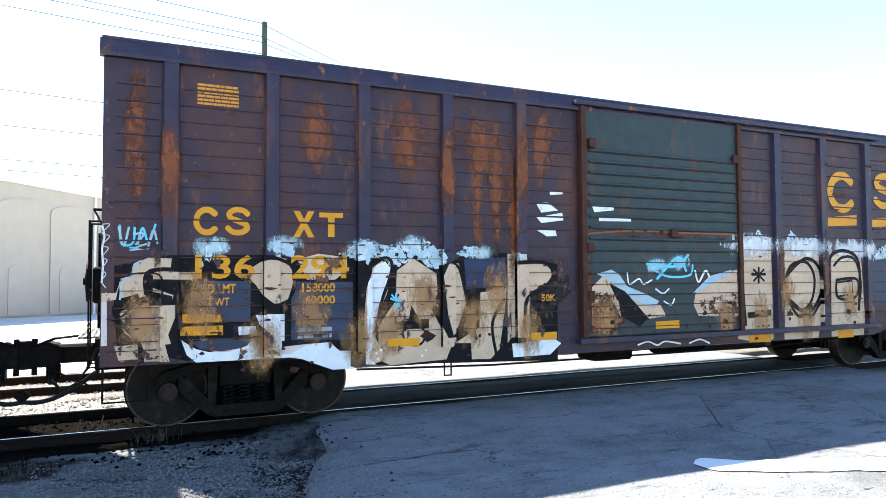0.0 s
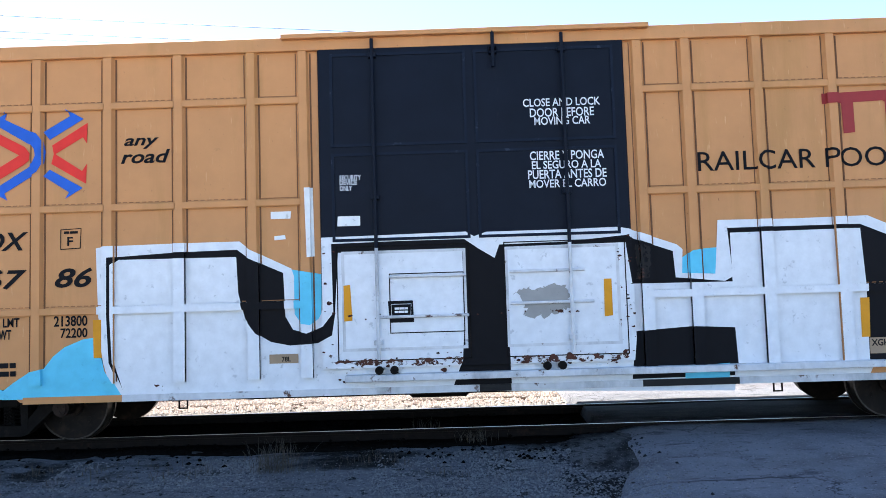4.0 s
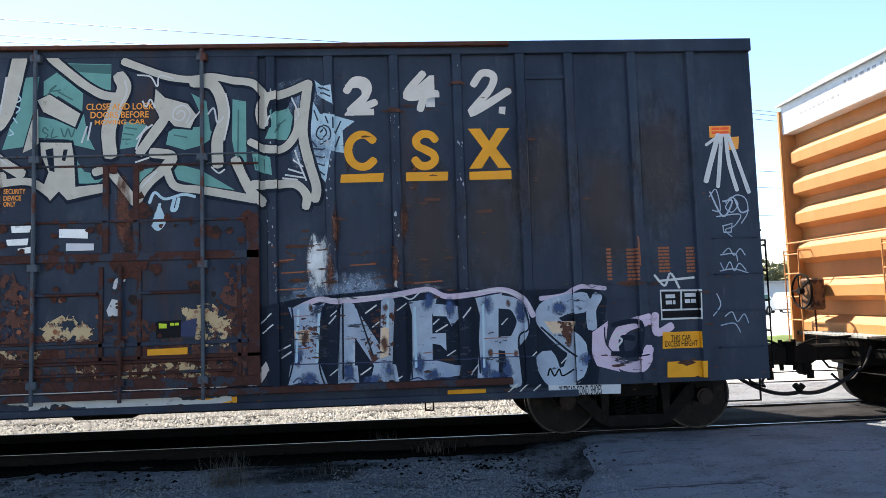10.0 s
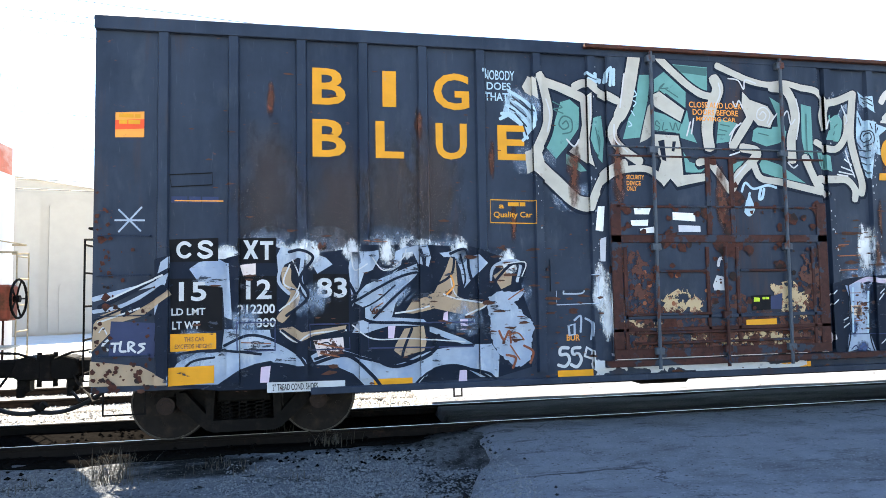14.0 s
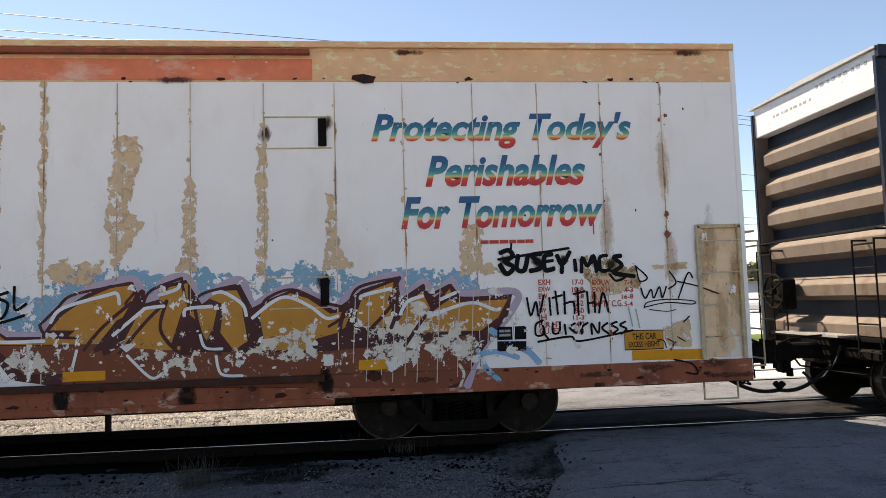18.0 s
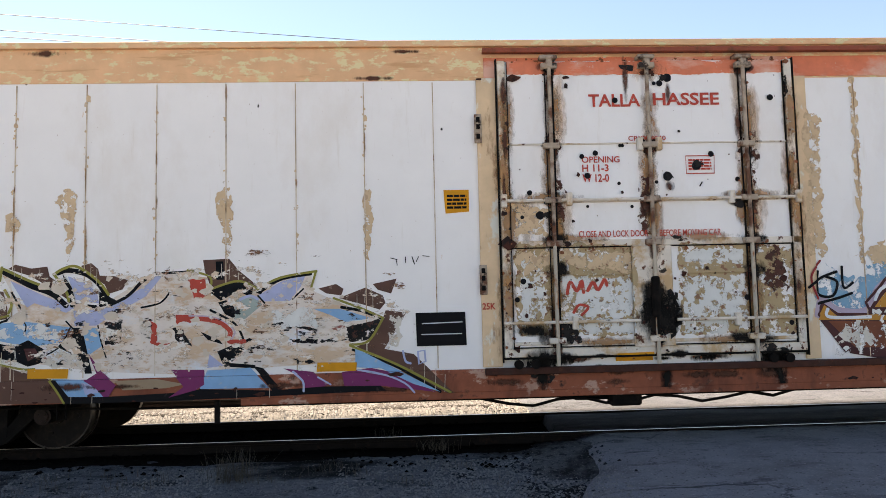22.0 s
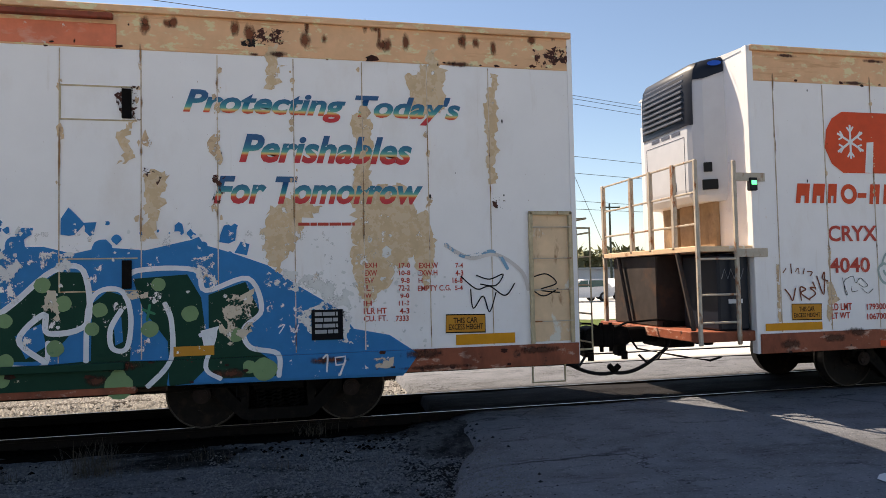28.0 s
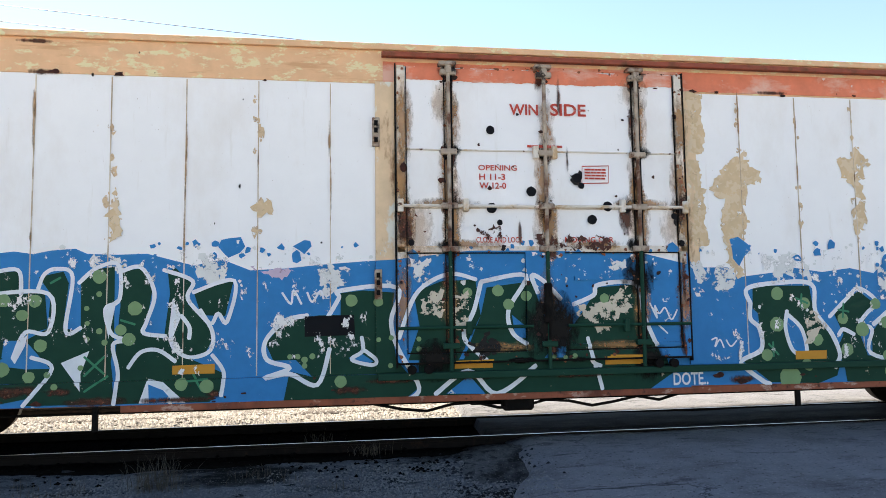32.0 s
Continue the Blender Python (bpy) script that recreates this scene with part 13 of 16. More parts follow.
# painted on car C
wash(C, "w_white", 1, 0.38, 0.14, [(-5.54,2.27), (-4.84,2.21), (-6.37,2.21), (-4.06,2.28)])

# painted on car C
shape(C, "inkblue", 1, [(-7.15,2.18), (-6.93,2.24), (-6.4,2.18), (-6.25,2.22), (-5.81,2.32), (-5.37,2.24), (-4.92,2.3), (-4.77,2.34), (-3.95,2.34), (-3.42,2.32), (-2.8,2.11), (-2.78,1.76), (-2.63,1.33), (-2.67,0.8), (-3.11,0.69), (-4.9,0.65), (-6.45,0.67), (-7.0,0.74), (-7.11,0.81)])
shape(C, "silver", 2, [(-6.77,2.07), (-6.66,2.15), (-6.44,2.18), (-6.34,2.12), (-6.39,1.85), (-6.65,1.89)])
shape(C, "silver", 2, [(-5.79,2.22), (-5.74,2.32), (-5.55,2.28), (-5.35,2.24), (-5.22,2.19), (-5.14,2.11), (-5.32,2.0), (-5.4,2.15), (-5.55,2.19), (-5.7,2.11), (-5.77,1.96)])
shape(C, "silver", 2, [(-4.95,2.07), (-4.92,2.26), (-4.7,2.26), (-4.59,2.28), (-4.58,2.19), (-4.66,2.04), (-4.77,2.0), (-4.91,1.58), (-4.93,1.85)])
shape(C, "silver", 2, [(-4.58,2.07), (-4.47,2.05), (-4.4,2.11), (-4.38,2.26), (-4.21,2.34), (-3.99,2.33), (-3.95,2.19), (-3.98,2.07), (-4.1,2.11), (-4.17,2.26), (-4.29,2.24), (-4.32,2.07), (-4.4,2.0)])
shape(C, "silver", 2, [(-3.83,2.24), (-3.47,2.29), (-3.47,2.19), (-3.34,2.22), (-3.23,2.11), (-3.42,1.92), (-3.53,1.8), (-3.57,2.03), (-3.64,2.19), (-3.78,2.19)])
shape(C, "silver", 2, [(-4.91,1.66), (-4.77,1.85), (-4.4,2.0), (-4.12,2.11), (-4.1,2.0), (-4.24,1.84), (-4.39,1.62), (-4.43,1.47), (-4.58,1.39), (-4.76,1.43), (-4.76,1.58)])
shape(C, "silver", 3, [(-4.84,1.43), (-4.54,1.47), (-4.05,1.43), (-3.98,1.35), (-4.46,1.36), (-4.76,1.28), (-4.91,1.29)])
shape(C, "silver", 3, [(-3.98,1.35), (-3.57,1.19), (-3.41,1.14), (-3.47,1.08), (-3.79,1.2), (-3.98,1.28)])
brush(C, "inkblue", 3, 0.023, [(-4.91,1.7), (-4.69,1.92), (-4.4,2.03), (-4.17,2.19)])
brush(C, "inkblue", 3, 0.023, [(-4.39,1.47), (-4.28,1.66), (-4.06,1.92), (-4.02,2.19)])
brush(C, "inkblue", 3, 0.019, [(-4.87,1.55), (-4.62,1.66), (-4.39,1.85)])
shape(C, "tanp", 2, [(-4.17,1.67), (-3.91,1.75), (-3.76,2.03), (-3.7,2.19), (-3.63,2.15), (-3.61,1.84), (-3.62,1.69), (-3.3,1.65), (-3.28,1.57), (-3.45,1.46), (-3.57,1.48), (-3.91,1.56), (-4.17,1.5), (-4.28,1.51)])
brush(C, "cwhite", 4, 0.019, [(-3.79,1.73), (-3.62,1.67), (-3.26,1.6), (-3.51,1.47)])
brush(C, "cwhite", 4, 0.019, [(-4.39,1.51), (-4.17,1.54), (-3.98,1.59)])
brush(C, "inkblue", 3, 0.023, [(-3.57,2.22), (-3.51,1.92), (-3.55,1.69), (-3.22,1.63)])
brush(C, "inkblue", 3, 0.023, [(-3.83,2.11), (-3.91,1.81), (-4.09,1.69)])
shape(C, "tanp", 2, [(-4.39,1.13), (-4.28,1.32), (-4.05,1.35), (-4.02,1.16), (-4.05,1.05), (-4.31,0.98), (-4.41,1.06)])
brush(C, "silver", 3, 0.038, [(-3.19,1.88), (-3.15,2.05), (-2.99,2.13), (-2.8,2.11), (-2.84,1.88)])
shape(C, "tanp", 2, [(-3.15,1.95), (-3.03,2.03), (-2.9,2.01), (-2.92,1.84), (-3.05,1.78)])
brush(C, "cwhite", 4, 0.015, [(-3.11,1.92), (-3.01,2.01), (-2.9,1.99)])
shape(C, "silver", 3, [(-3.24,1.69), (-2.96,1.74), (-2.76,1.78), (-2.88,1.61), (-2.65,1.33), (-2.63,1.14), (-2.69,0.87), (-2.81,0.8), (-3.04,0.92), (-3.15,1.07), (-3.22,1.34)], rough=0.023)
shape(C, "rustflake", 5, [(-3.05,1.26), (-2.88,1.28), (-2.84,1.11), (-3.03,1.09)], rough=0.015)
brush(C, "rustp", 5, 0.015, [(-2.96,1.65), (-2.76,1.78)])
brush(C, "brownp", 5, 0.027, [(-3.09,1.26), (-3.03,1.15), (-2.96,1.26), (-2.94,1.11)])
brush(C, "brownp", 5, 0.031, [(-3.0,0.96), (-2.88,0.92), (-2.92,0.8)])
brush(C, "brownp", 5, 0.031, [(-2.77,1.07), (-2.65,0.99), (-2.69,0.85)])
brush(C, "tanp", 3, 0.112, [(-5.68,2.04), (-5.67,1.89), (-5.58,1.74), (-5.65,1.59), (-5.74,1.48)])
brush(C, "cwhite", 4, 0.019, [(-5.64,2.11), (-5.71,1.89), (-5.54,1.77), (-5.76,1.57)])
brush(C, "inkblue", 4, 0.023, [(-5.55,2.11), (-5.56,1.89), (-5.45,1.7)])
brush(C, "silver", 3, 0.045, [(-5.49,2.19), (-5.51,1.92), (-5.43,1.7)])
brush(C, "silver", 3, 0.038, [(-5.72,2.15), (-5.77,1.92), (-5.65,1.77)])
shape(C, "tanp", 3, [(-5.77,1.36), (-5.61,1.38), (-5.5,1.31), (-4.98,1.38), (-5.0,1.3), (-5.35,1.27), (-5.53,1.2), (-5.68,1.25)])
brush(C, "cwhite", 4, 0.019, [(-5.75,1.33), (-5.57,1.2), (-5.39,1.29), (-4.98,1.32)])
shape(C, "pinkw", 3, [(-5.37,1.21), (-5.02,1.24), (-5.0,1.01), (-5.31,1.01)])
shape(C, "rustflake", 4, [(-5.35,1.21), (-5.05,1.23), (-5.0,1.02), (-5.27,1.03)], rough=0.019)
brush(C, "inkblue", 5, 0.015, [(-5.31,1.16), (-5.2,1.18), (-5.13,1.1), (-5.05,1.12)])
shape(C, "silver", 2, [(-7.0,0.85), (-6.89,1.0), (-6.71,1.09), (-6.41,1.11), (-6.38,1.37), (-6.2,1.37), (-5.9,1.29), (-5.64,1.14), (-5.46,0.99), (-5.44,0.92), (-5.75,0.92), (-5.86,0.99), (-6.04,0.96), (-6.23,0.89), (-6.45,0.74), (-7.0,0.76)])
brush(C, "inkblue", 3, 0.033, [(-6.38,1.18), (-6.12,1.29), (-5.86,1.24), (-5.57,1.07), (-5.44,0.9)])
shape(C, "silver", 2, [(-5.4,1.03), (-5.27,1.1), (-5.05,1.1), (-4.83,1.02), (-4.39,0.89), (-4.05,1.03), (-3.94,1.05), (-3.57,1.1), (-3.19,1.11), (-3.09,0.96), (-3.11,0.69), (-3.34,0.7), (-3.57,0.85), (-3.79,0.86), (-3.98,0.79), (-4.13,0.64), (-4.76,0.65), (-4.9,0.8), (-5.13,0.91), (-5.35,0.92)])
brush(C, "inkblue", 3, 0.033, [(-5.35,0.99), (-5.05,1.06), (-4.76,0.98), (-4.39,0.91), (-3.94,1.07), (-3.42,1.1)])
brush(C, "inkblue", 3, 0.030, [(-4.16,0.64), (-3.98,0.8), (-3.68,0.86), (-3.38,0.77), (-3.23,0.69)])
brush(C, "inkblue", 3, 0.026, [(-6.89,0.81), (-6.75,1.0), (-6.49,1.05)])
brush(C, "inkblue", 3, 0.026, [(-4.9,0.73), (-5.05,0.84), (-5.27,0.88)])
shape(C, "silver", 2, [(-6.23,1.35), (-5.87,1.35), (-5.83,1.11), (-6.19,1.11)])
brush(C, "rustp", 4, 0.011, [(-6.19,1.21), (-5.86,1.19)])
brush(C, "inkblue", 4, 0.011, [(-6.16,1.13), (-5.83,1.12)])
shape(C, "pinkp", 3, [(-5.97,0.92), (-5.86,0.93), (-5.88,0.74), (-5.98,0.74)])
shape(C, "pinkp", 3, [(-3.6,0.8), (-3.51,0.81), (-3.51,0.63), (-3.62,0.63)])
shape(C, "pinkp", 3, [(-3.79,1.5), (-3.74,1.52), (-3.74,1.39), (-3.81,1.37)])
shape(C, "pinkp", 3, [(-3.59,1.42), (-3.49,1.42), (-3.49,1.29), (-3.57,1.29)])
shape(C, "pinkp", 3, [(-4.48,1.36), (-4.39,1.36), (-4.41,1.21), (-4.48,1.21)])
brush(C, "navy", 5, 0.022, [(-6.24,1.44), (-5.81,1.44), (-5.81,1.11), (-6.23,1.11)], closed=True)
brush(C, "navy", 5, 0.019, [(-5.41,1.4), (-4.95,1.4), (-4.94,1.1), (-5.4,1.1)], closed=True)
brush(C, "navy", 5, 0.019, [(-4.72,1.4), (-3.41,1.38), (-3.42,1.08), (-4.72,1.1)], closed=True)
shape(C, "silver", 2, [(-6.42,2.15), (-6.33,2.13), (-6.29,1.48), (-6.38,1.51)])
shape(C, "silver", 2, [(-7.07,2.15), (-6.98,2.22), (-6.99,2.0), (-7.13,1.55), (-7.14,1.85)])
shape(C, "pinkw", 3, [(-6.21,2.11), (-6.03,2.13), (-6.03,2.0), (-6.17,1.98)])
shape(C, "rustflake", 5, [(-4.71,1.58), (-4.58,1.61), (-4.56,1.51), (-4.67,1.5)], rough=0.015)
shape(C, "rustflake", 5, [(-3.78,1.79), (-3.66,1.8), (-3.68,1.71), (-3.76,1.7)], rough=0.015)
shape(C, "rustflake", 4, [(-5.41,2.34), (-5.2,2.34), (-5.22,2.28), (-5.37,2.28)], rough=0.011)
shape(C, "rustflake", 4, [(-3.11,2.32), (-2.96,2.31), (-2.96,2.26), (-3.09,2.27)], rough=0.012)
brush(C, "rustp", 4, 0.011, [(-4.77,2.39), (-4.48,2.38)])

# painted on car C
shape(C, "tanp", 2, [(-7.78,1.46), (-7.71,1.56), (-7.26,1.72), (-7.03,1.89), (-6.96,1.78), (-7.27,1.54), (-7.49,1.48), (-7.8,1.15)])
brush(C, "silver", 3, 0.056, [(-7.78,1.74), (-7.56,1.8), (-7.03,1.93)])
brush(C, "silver", 3, 0.042, [(-7.78,1.6), (-7.49,1.66), (-7.11,1.86)])
brush(C, "inkblue", 4, 0.021, [(-7.78,1.5), (-7.41,1.66), (-6.95,1.89)])
shape(C, "navy", 3, [(-7.6,1.49), (-7.12,1.46), (-7.14,1.07), (-7.62,1.1)])
brush(C, "cwhite", 5, 0.028, [(-7.63,1.28), (-7.68,1.22), (-7.63,1.17)])
brush(C, "cwhite", 5, 0.025, [(-7.59,1.24), (-7.51,1.24)])
brush(C, "cwhite", 5, 0.025, [(-7.55,1.24), (-7.56,1.15)])
brush(C, "cwhite", 5, 0.025, [(-7.49,1.26), (-7.5,1.16), (-7.44,1.15)])
brush(C, "cwhite", 5, 0.025, [(-7.41,1.15), (-7.41,1.25), (-7.35,1.23), (-7.39,1.19), (-7.34,1.14)])
brush(C, "cwhite", 5, 0.025, [(-7.24,1.23), (-7.3,1.22), (-7.25,1.18), (-7.31,1.13)])
shape(C, "tanp", 2, [(-7.81,1.05), (-7.29,0.98), (-7.0,0.81), (-7.0,0.76), (-7.82,0.77)])
brush(C, "cwhite", 4, 0.014, [(-7.72,1.37), (-7.68,1.42), (-7.64,1.35)])

# painted on car C
brush(C, "cwhite", 6, 0.017, [(1.6,1.56), (1.75,1.69)])
brush(C, "cwhite", 6, 0.017, [(1.64,1.46), (1.77,1.56)])
brush(C, "cwhite", 6, 0.017, [(1.84,1.25), (1.96,1.31)])
brush(C, "cwhite", 6, 0.017, [(1.86,1.16), (1.97,1.23)])
brush(C, "cwhite", 6, 0.017, [(2.43,1.55), (2.51,1.64)])
brush(C, "cwhite", 6, 0.014, [(2.45,1.64), (2.52,1.7)])
brush(C, "cwhite", 6, 0.017, [(2.86,1.66), (2.99,1.75)])
brush(C, "cwhite", 6, 0.014, [(2.94,1.49), (3.02,1.55)])
brush(C, "cwhite", 6, 0.017, [(2.79,0.93), (2.91,1.01)])
brush(C, "cwhite", 6, 0.013, [(2.43,0.94), (2.52,1.01)])
brush(C, "cwhite", 6, 0.017, [(3.67,1.5), (3.74,1.56)])
brush(C, "cwhite", 6, 0.017, [(3.7,1.41), (3.84,1.49)])
brush(C, "cwhite", 6, 0.017, [(4.03,1.57), (4.13,1.69)])
brush(C, "cwhite", 6, 0.017, [(4.11,0.89), (4.2,1.0)])
brush(C, "cwhite", 6, 0.014, [(3.83,1.12), (3.93,1.18)])
brush(C, "cwhite", 6, 0.014, [(4.5,1.47), (4.57,1.54)])
brush(C, "cwhite", 6, 0.014, [(4.85,1.08), (4.9,1.13)])
brush(C, "cwhite", 6, 0.017, [(4.55,0.66), (4.66,0.75)])
brush(C, "cwhite", 6, 0.017, [(4.67,0.64), (4.78,0.74)])
brush(C, "cwhite", 6, 0.017, [(4.83,0.64), (4.94,0.73)])
brush(C, "cwhite", 6, 0.014, [(5.21,0.98), (5.28,1.05)])
brush(C, "cwhite", 6, 0.013, [(1.61,0.75), (1.72,0.78)])
brush(C, "cwhite", 6, 0.013, [(2.09,0.8), (2.16,0.83)])
brush(C, "cwhite", 6, 0.013, [(2.33,0.79), (2.39,0.82)])
brush(C, "cwhite", 6, 0.013, [(2.63,0.79), (2.7,0.82)])
brush(C, "cwhite", 6, 0.014, [(3.48,0.76), (3.55,0.79)])
brush(C, "cwhite", 6, 0.014, [(3.78,0.76), (3.85,0.79)])
brush(C, "cwhite", 6, 0.014, [(3.24,1.68), (3.35,1.76)])
brush(C, "cwhite", 6, 0.014, [(3.23,0.87), (3.28,0.9)])
brush(C, "ltblue", 5, 0.031, [(2.06,1.72), (2.03,1.11)])
brush(C, "ltblue", 5, 0.031, [(2.31,1.71), (2.27,1.1)])
brush(C, "ltblue", 5, 0.031, [(3.45,1.71), (3.45,1.0)])
brush(C, "ltblue", 5, 0.027, [(4.28,1.72), (4.27,0.97)])
brush(C, "ltblue", 5, 0.027, [(3.13,1.79), (3.12,1.48)])
brush(C, "navy", 6, 0.013, [(1.96,1.08), (3.18,1.07)])
brush(C, "navy", 6, 0.014, [(3.38,1.07), (4.9,1.08)])
brush(C, "navy", 6, 0.017, [(1.99,0.87), (2.06,0.92), (2.12,0.86), (2.21,0.91), (2.29,0.86)])
brush(C, "navy", 6, 0.017, [(2.6,0.87), (2.67,0.9), (2.73,0.86)])
brush(C, "navy", 6, 0.017, [(3.38,0.85), (3.48,0.87), (3.58,0.82), (3.72,0.86), (3.96,0.84)])
brush(C, "rustp", 6, 0.010, [(2.01,1.65), (2.18,1.65)])
brush(C, "rustp", 6, 0.010, [(2.03,1.46), (2.22,1.47)])
brush(C, "rustp", 6, 0.010, [(2.05,1.26), (2.22,1.27)])
brush(C, "rustp", 6, 0.010, [(3.54,1.16), (3.66,1.17)])
brush(C, "rustp", 6, 0.010, [(4.28,1.31), (4.56,1.31)])
brush(C, "rustp", 6, 0.010, [(4.35,1.13), (4.69,1.11)])
brush(C, "rustp", 6, 0.010, [(2.61,1.36), (2.75,1.36)])
wash(C, "w_rust", 6, 0.05, 0.12, [(2.14,1.38), (3.08,1.28), (5.31,1.27)])
wash(C, "w_rust", 6, 0.04, 0.06, [(2.21,1.75), (4.35,1.13), (4.66,1.12), (3.1,1.72), (4.59,1.73)])
brush(C, "inkblue", 6, 0.017, [(5.27,1.55), (5.38,1.58), (5.41,1.52), (5.3,1.5)], closed=True)

# painted on car C
shape(C, "rustflake", 6, [(-1.36,1.53), (-0.28,1.46), (-0.31,1.32), (-1.34,1.34)], rough=0.033)
shape(C, "rustflake", 6, [(-1.46,1.2), (1.5,1.17), (1.54,0.93), (-1.46,0.9)], rough=0.042)
shape(C, "rustflake", 6, [(-0.25,1.7), (0.33,1.64), (0.33,1.45), (-0.23,1.46)], rough=0.029)
shape(C, "rustflake", 6, [(1.07,1.38), (1.34,1.4), (1.33,1.18), (1.09,1.14)], rough=0.029)
shape(C, "rustflake", 6, [(-1.3,2.18), (-0.96,2.04), (-1.02,1.52), (-1.31,1.52)], rough=0.028)
shape(C, "pinkw", 5, [(-1.6,0.92), (1.54,0.95), (1.67,1.14), (1.72,1.02), (1.6,0.86), (-1.51,0.83)], rough=0.018)
dots(C, "rustp", 7, 0.028, [(-1.13,1.97), (-1.21,1.8), (-1.06,1.8), (-1.12,1.66), (-1.14,1.57), (-1.24,1.71), (-0.67,1.92), (-0.73,1.56), (-0.25,1.72), (1.23,1.53), (-1.25,2.04)])
brush(C, "rustp", 5, 0.015, [(1.85,2.32), (2.02,2.33)])
brush(C, "rustp", 5, 0.015, [(1.87,2.17), (2.21,2.18)])
brush(C, "rustp", 5, 0.015, [(1.83,1.97), (2.15,1.98)])
brush(C, "rustp", 5, 0.016, [(2.69,2.24), (2.99,2.25)])
brush(C, "rustp", 5, 0.016, [(3.41,2.0), (3.79,2.02)])
wash(C, "w_rust", 6, 0.06, 0.31, [(2.53,2.68), (3.36,2.79), (2.45,2.16), (3.23,2.21)])
shape(C, "cwhite", 5, [(-1.37,0.97), (0.83,0.71), (1.26,0.74), (1.26,0.67), (0.41,0.62), (-1.32,0.76)], rough=0.019)

# painted on car D
shape(D, "seamflake", 2, [(9.16,2.02), (9.66,2.01), (9.71,1.92), (9.55,1.79), (9.32,1.74), (9.16,1.67)], rough=0.019)
shape(D, "seamflake", 2, [(9.97,2.14), (10.43,2.16), (10.43,2.07), (10.03,2.08)], rough=0.017)
shape(D, "seamflake", 2, [(10.07,1.35), (10.42,1.45), (10.44,1.11), (10.14,1.1)], rough=0.017)
brush(D, "blackp", 6, 0.033, [(9.16,2.16), (9.25,2.2), (9.28,2.09), (9.34,2.09)])
brush(D, "blackp", 6, 0.030, [(9.34,2.09), (9.45,2.07), (9.63,2.01), (9.5,1.95), (9.42,2.03)])
brush(D, "blackp", 6, 0.020, [(9.75,2.13), (9.9,1.98), (9.8,1.94), (9.76,2.12)])
brush(D, "blackp", 6, 0.020, [(9.81,1.85), (9.86,1.72), (9.94,1.83), (9.97,1.72), (10.05,1.86), (10.08,1.72), (10.14,1.86)])
brush(D, "blackp", 6, 0.020, [(10.19,2.05), (10.27,1.91), (10.17,1.83)])
brush(D, "blackp", 6, 0.020, [(10.29,1.71), (10.43,2.02), (10.49,1.96)])
brush(D, "blackp", 6, 0.017, [(10.29,1.92), (10.53,1.86), (10.82,1.75)])
brush(D, "blackp", 6, 0.014, [(9.84,1.6), (9.89,1.67), (10.15,1.7), (10.48,1.67), (10.46,1.63), (10.15,1.66), (9.84,1.61)])
brush(D, "blackp", 6, 0.011, [(9.91,1.58), (10.13,1.55), (10.25,1.57)])
brush(D, "greyt", 6, 0.017, [(9.64,1.62), (9.68,1.38)])
brush(D, "greyt", 6, 0.017, [(9.73,1.59), (9.77,1.36)])
brush(D, "blackp", 6, 0.014, [(9.99,1.2), (10.07,1.19), (10.1,1.1)])
brush(D, "blackp", 6, 0.014, [(10.12,1.21), (10.2,1.16), (10.18,1.12)])
brush(D, "blackp", 6, 0.014, [(10.25,1.23), (10.35,1.17)])
brush(D, "blackp", 6, 0.020, [(10.19,0.95), (10.41,0.89), (10.47,0.77), (10.32,0.79)])
brush(D, "blackp", 6, 0.017, [(10.34,1.41), (10.42,1.48)])
brush(D, "redtxt", 5, 0.014, [(9.24,2.7), (9.24,2.54)])

# painted on car D
brush(D, "blackp", 6, 0.060, [(8.05,2.33), (8.15,2.36), (8.2,2.29), (8.11,2.22), (8.21,2.15), (8.12,2.07), (8.04,2.18)])
brush(D, "blackp", 6, 0.060, [(8.27,2.29), (8.25,2.13), (8.34,2.11), (8.39,2.28)])
brush(D, "blackp", 6, 0.060, [(8.55,2.31), (8.44,2.29), (8.52,2.21), (8.54,2.13), (8.42,2.1)])
brush(D, "blackp", 6, 0.060, [(8.69,2.3), (8.6,2.27), (8.6,2.11), (8.71,2.12)])
brush(D, "blackp", 6, 0.040, [(8.6,2.21), (8.7,2.22)])
brush(D, "blackp", 6, 0.054, [(8.76,2.28), (8.82,2.17), (8.92,2.32)])
brush(D, "blackp", 6, 0.053, [(8.82,2.17), (8.81,2.07)])
brush(D, "blackp", 6, 0.047, [(8.98,2.22), (8.99,2.09)])
brush(D, "blackp", 6, 0.047, [(9.06,2.07), (9.08,2.25), (9.14,2.14), (9.22,2.27), (9.25,2.07)])
brush(D, "blackp", 6, 0.047, [(9.39,2.27), (9.3,2.24), (9.31,2.08), (9.42,2.09)])
brush(D, "blackp", 6, 0.054, [(9.57,2.26), (9.48,2.24), (9.58,2.14), (9.47,2.05), (9.73,2.0)])
brush(D, "blackp", 6, 0.027, [(8.18,2.36), (8.19,2.44)])
brush(D, "blackp", 6, 0.033, [(8.02,2.25), (8.91,2.37)])
wash(D, "w_soot", 5, 0.08, 0.07, [(8.11,2.24), (8.5,2.21), (8.84,2.23), (9.44,2.16)])
brush(D, "blackp", 6, 0.026, [(8.36,1.77), (8.4,1.55), (8.47,1.72), (8.5,1.54), (8.57,1.79)])
brush(D, "blackp", 6, 0.027, [(8.64,1.76), (8.65,1.55)])
brush(D, "blackp", 6, 0.027, [(8.72,1.84), (8.74,1.56)])
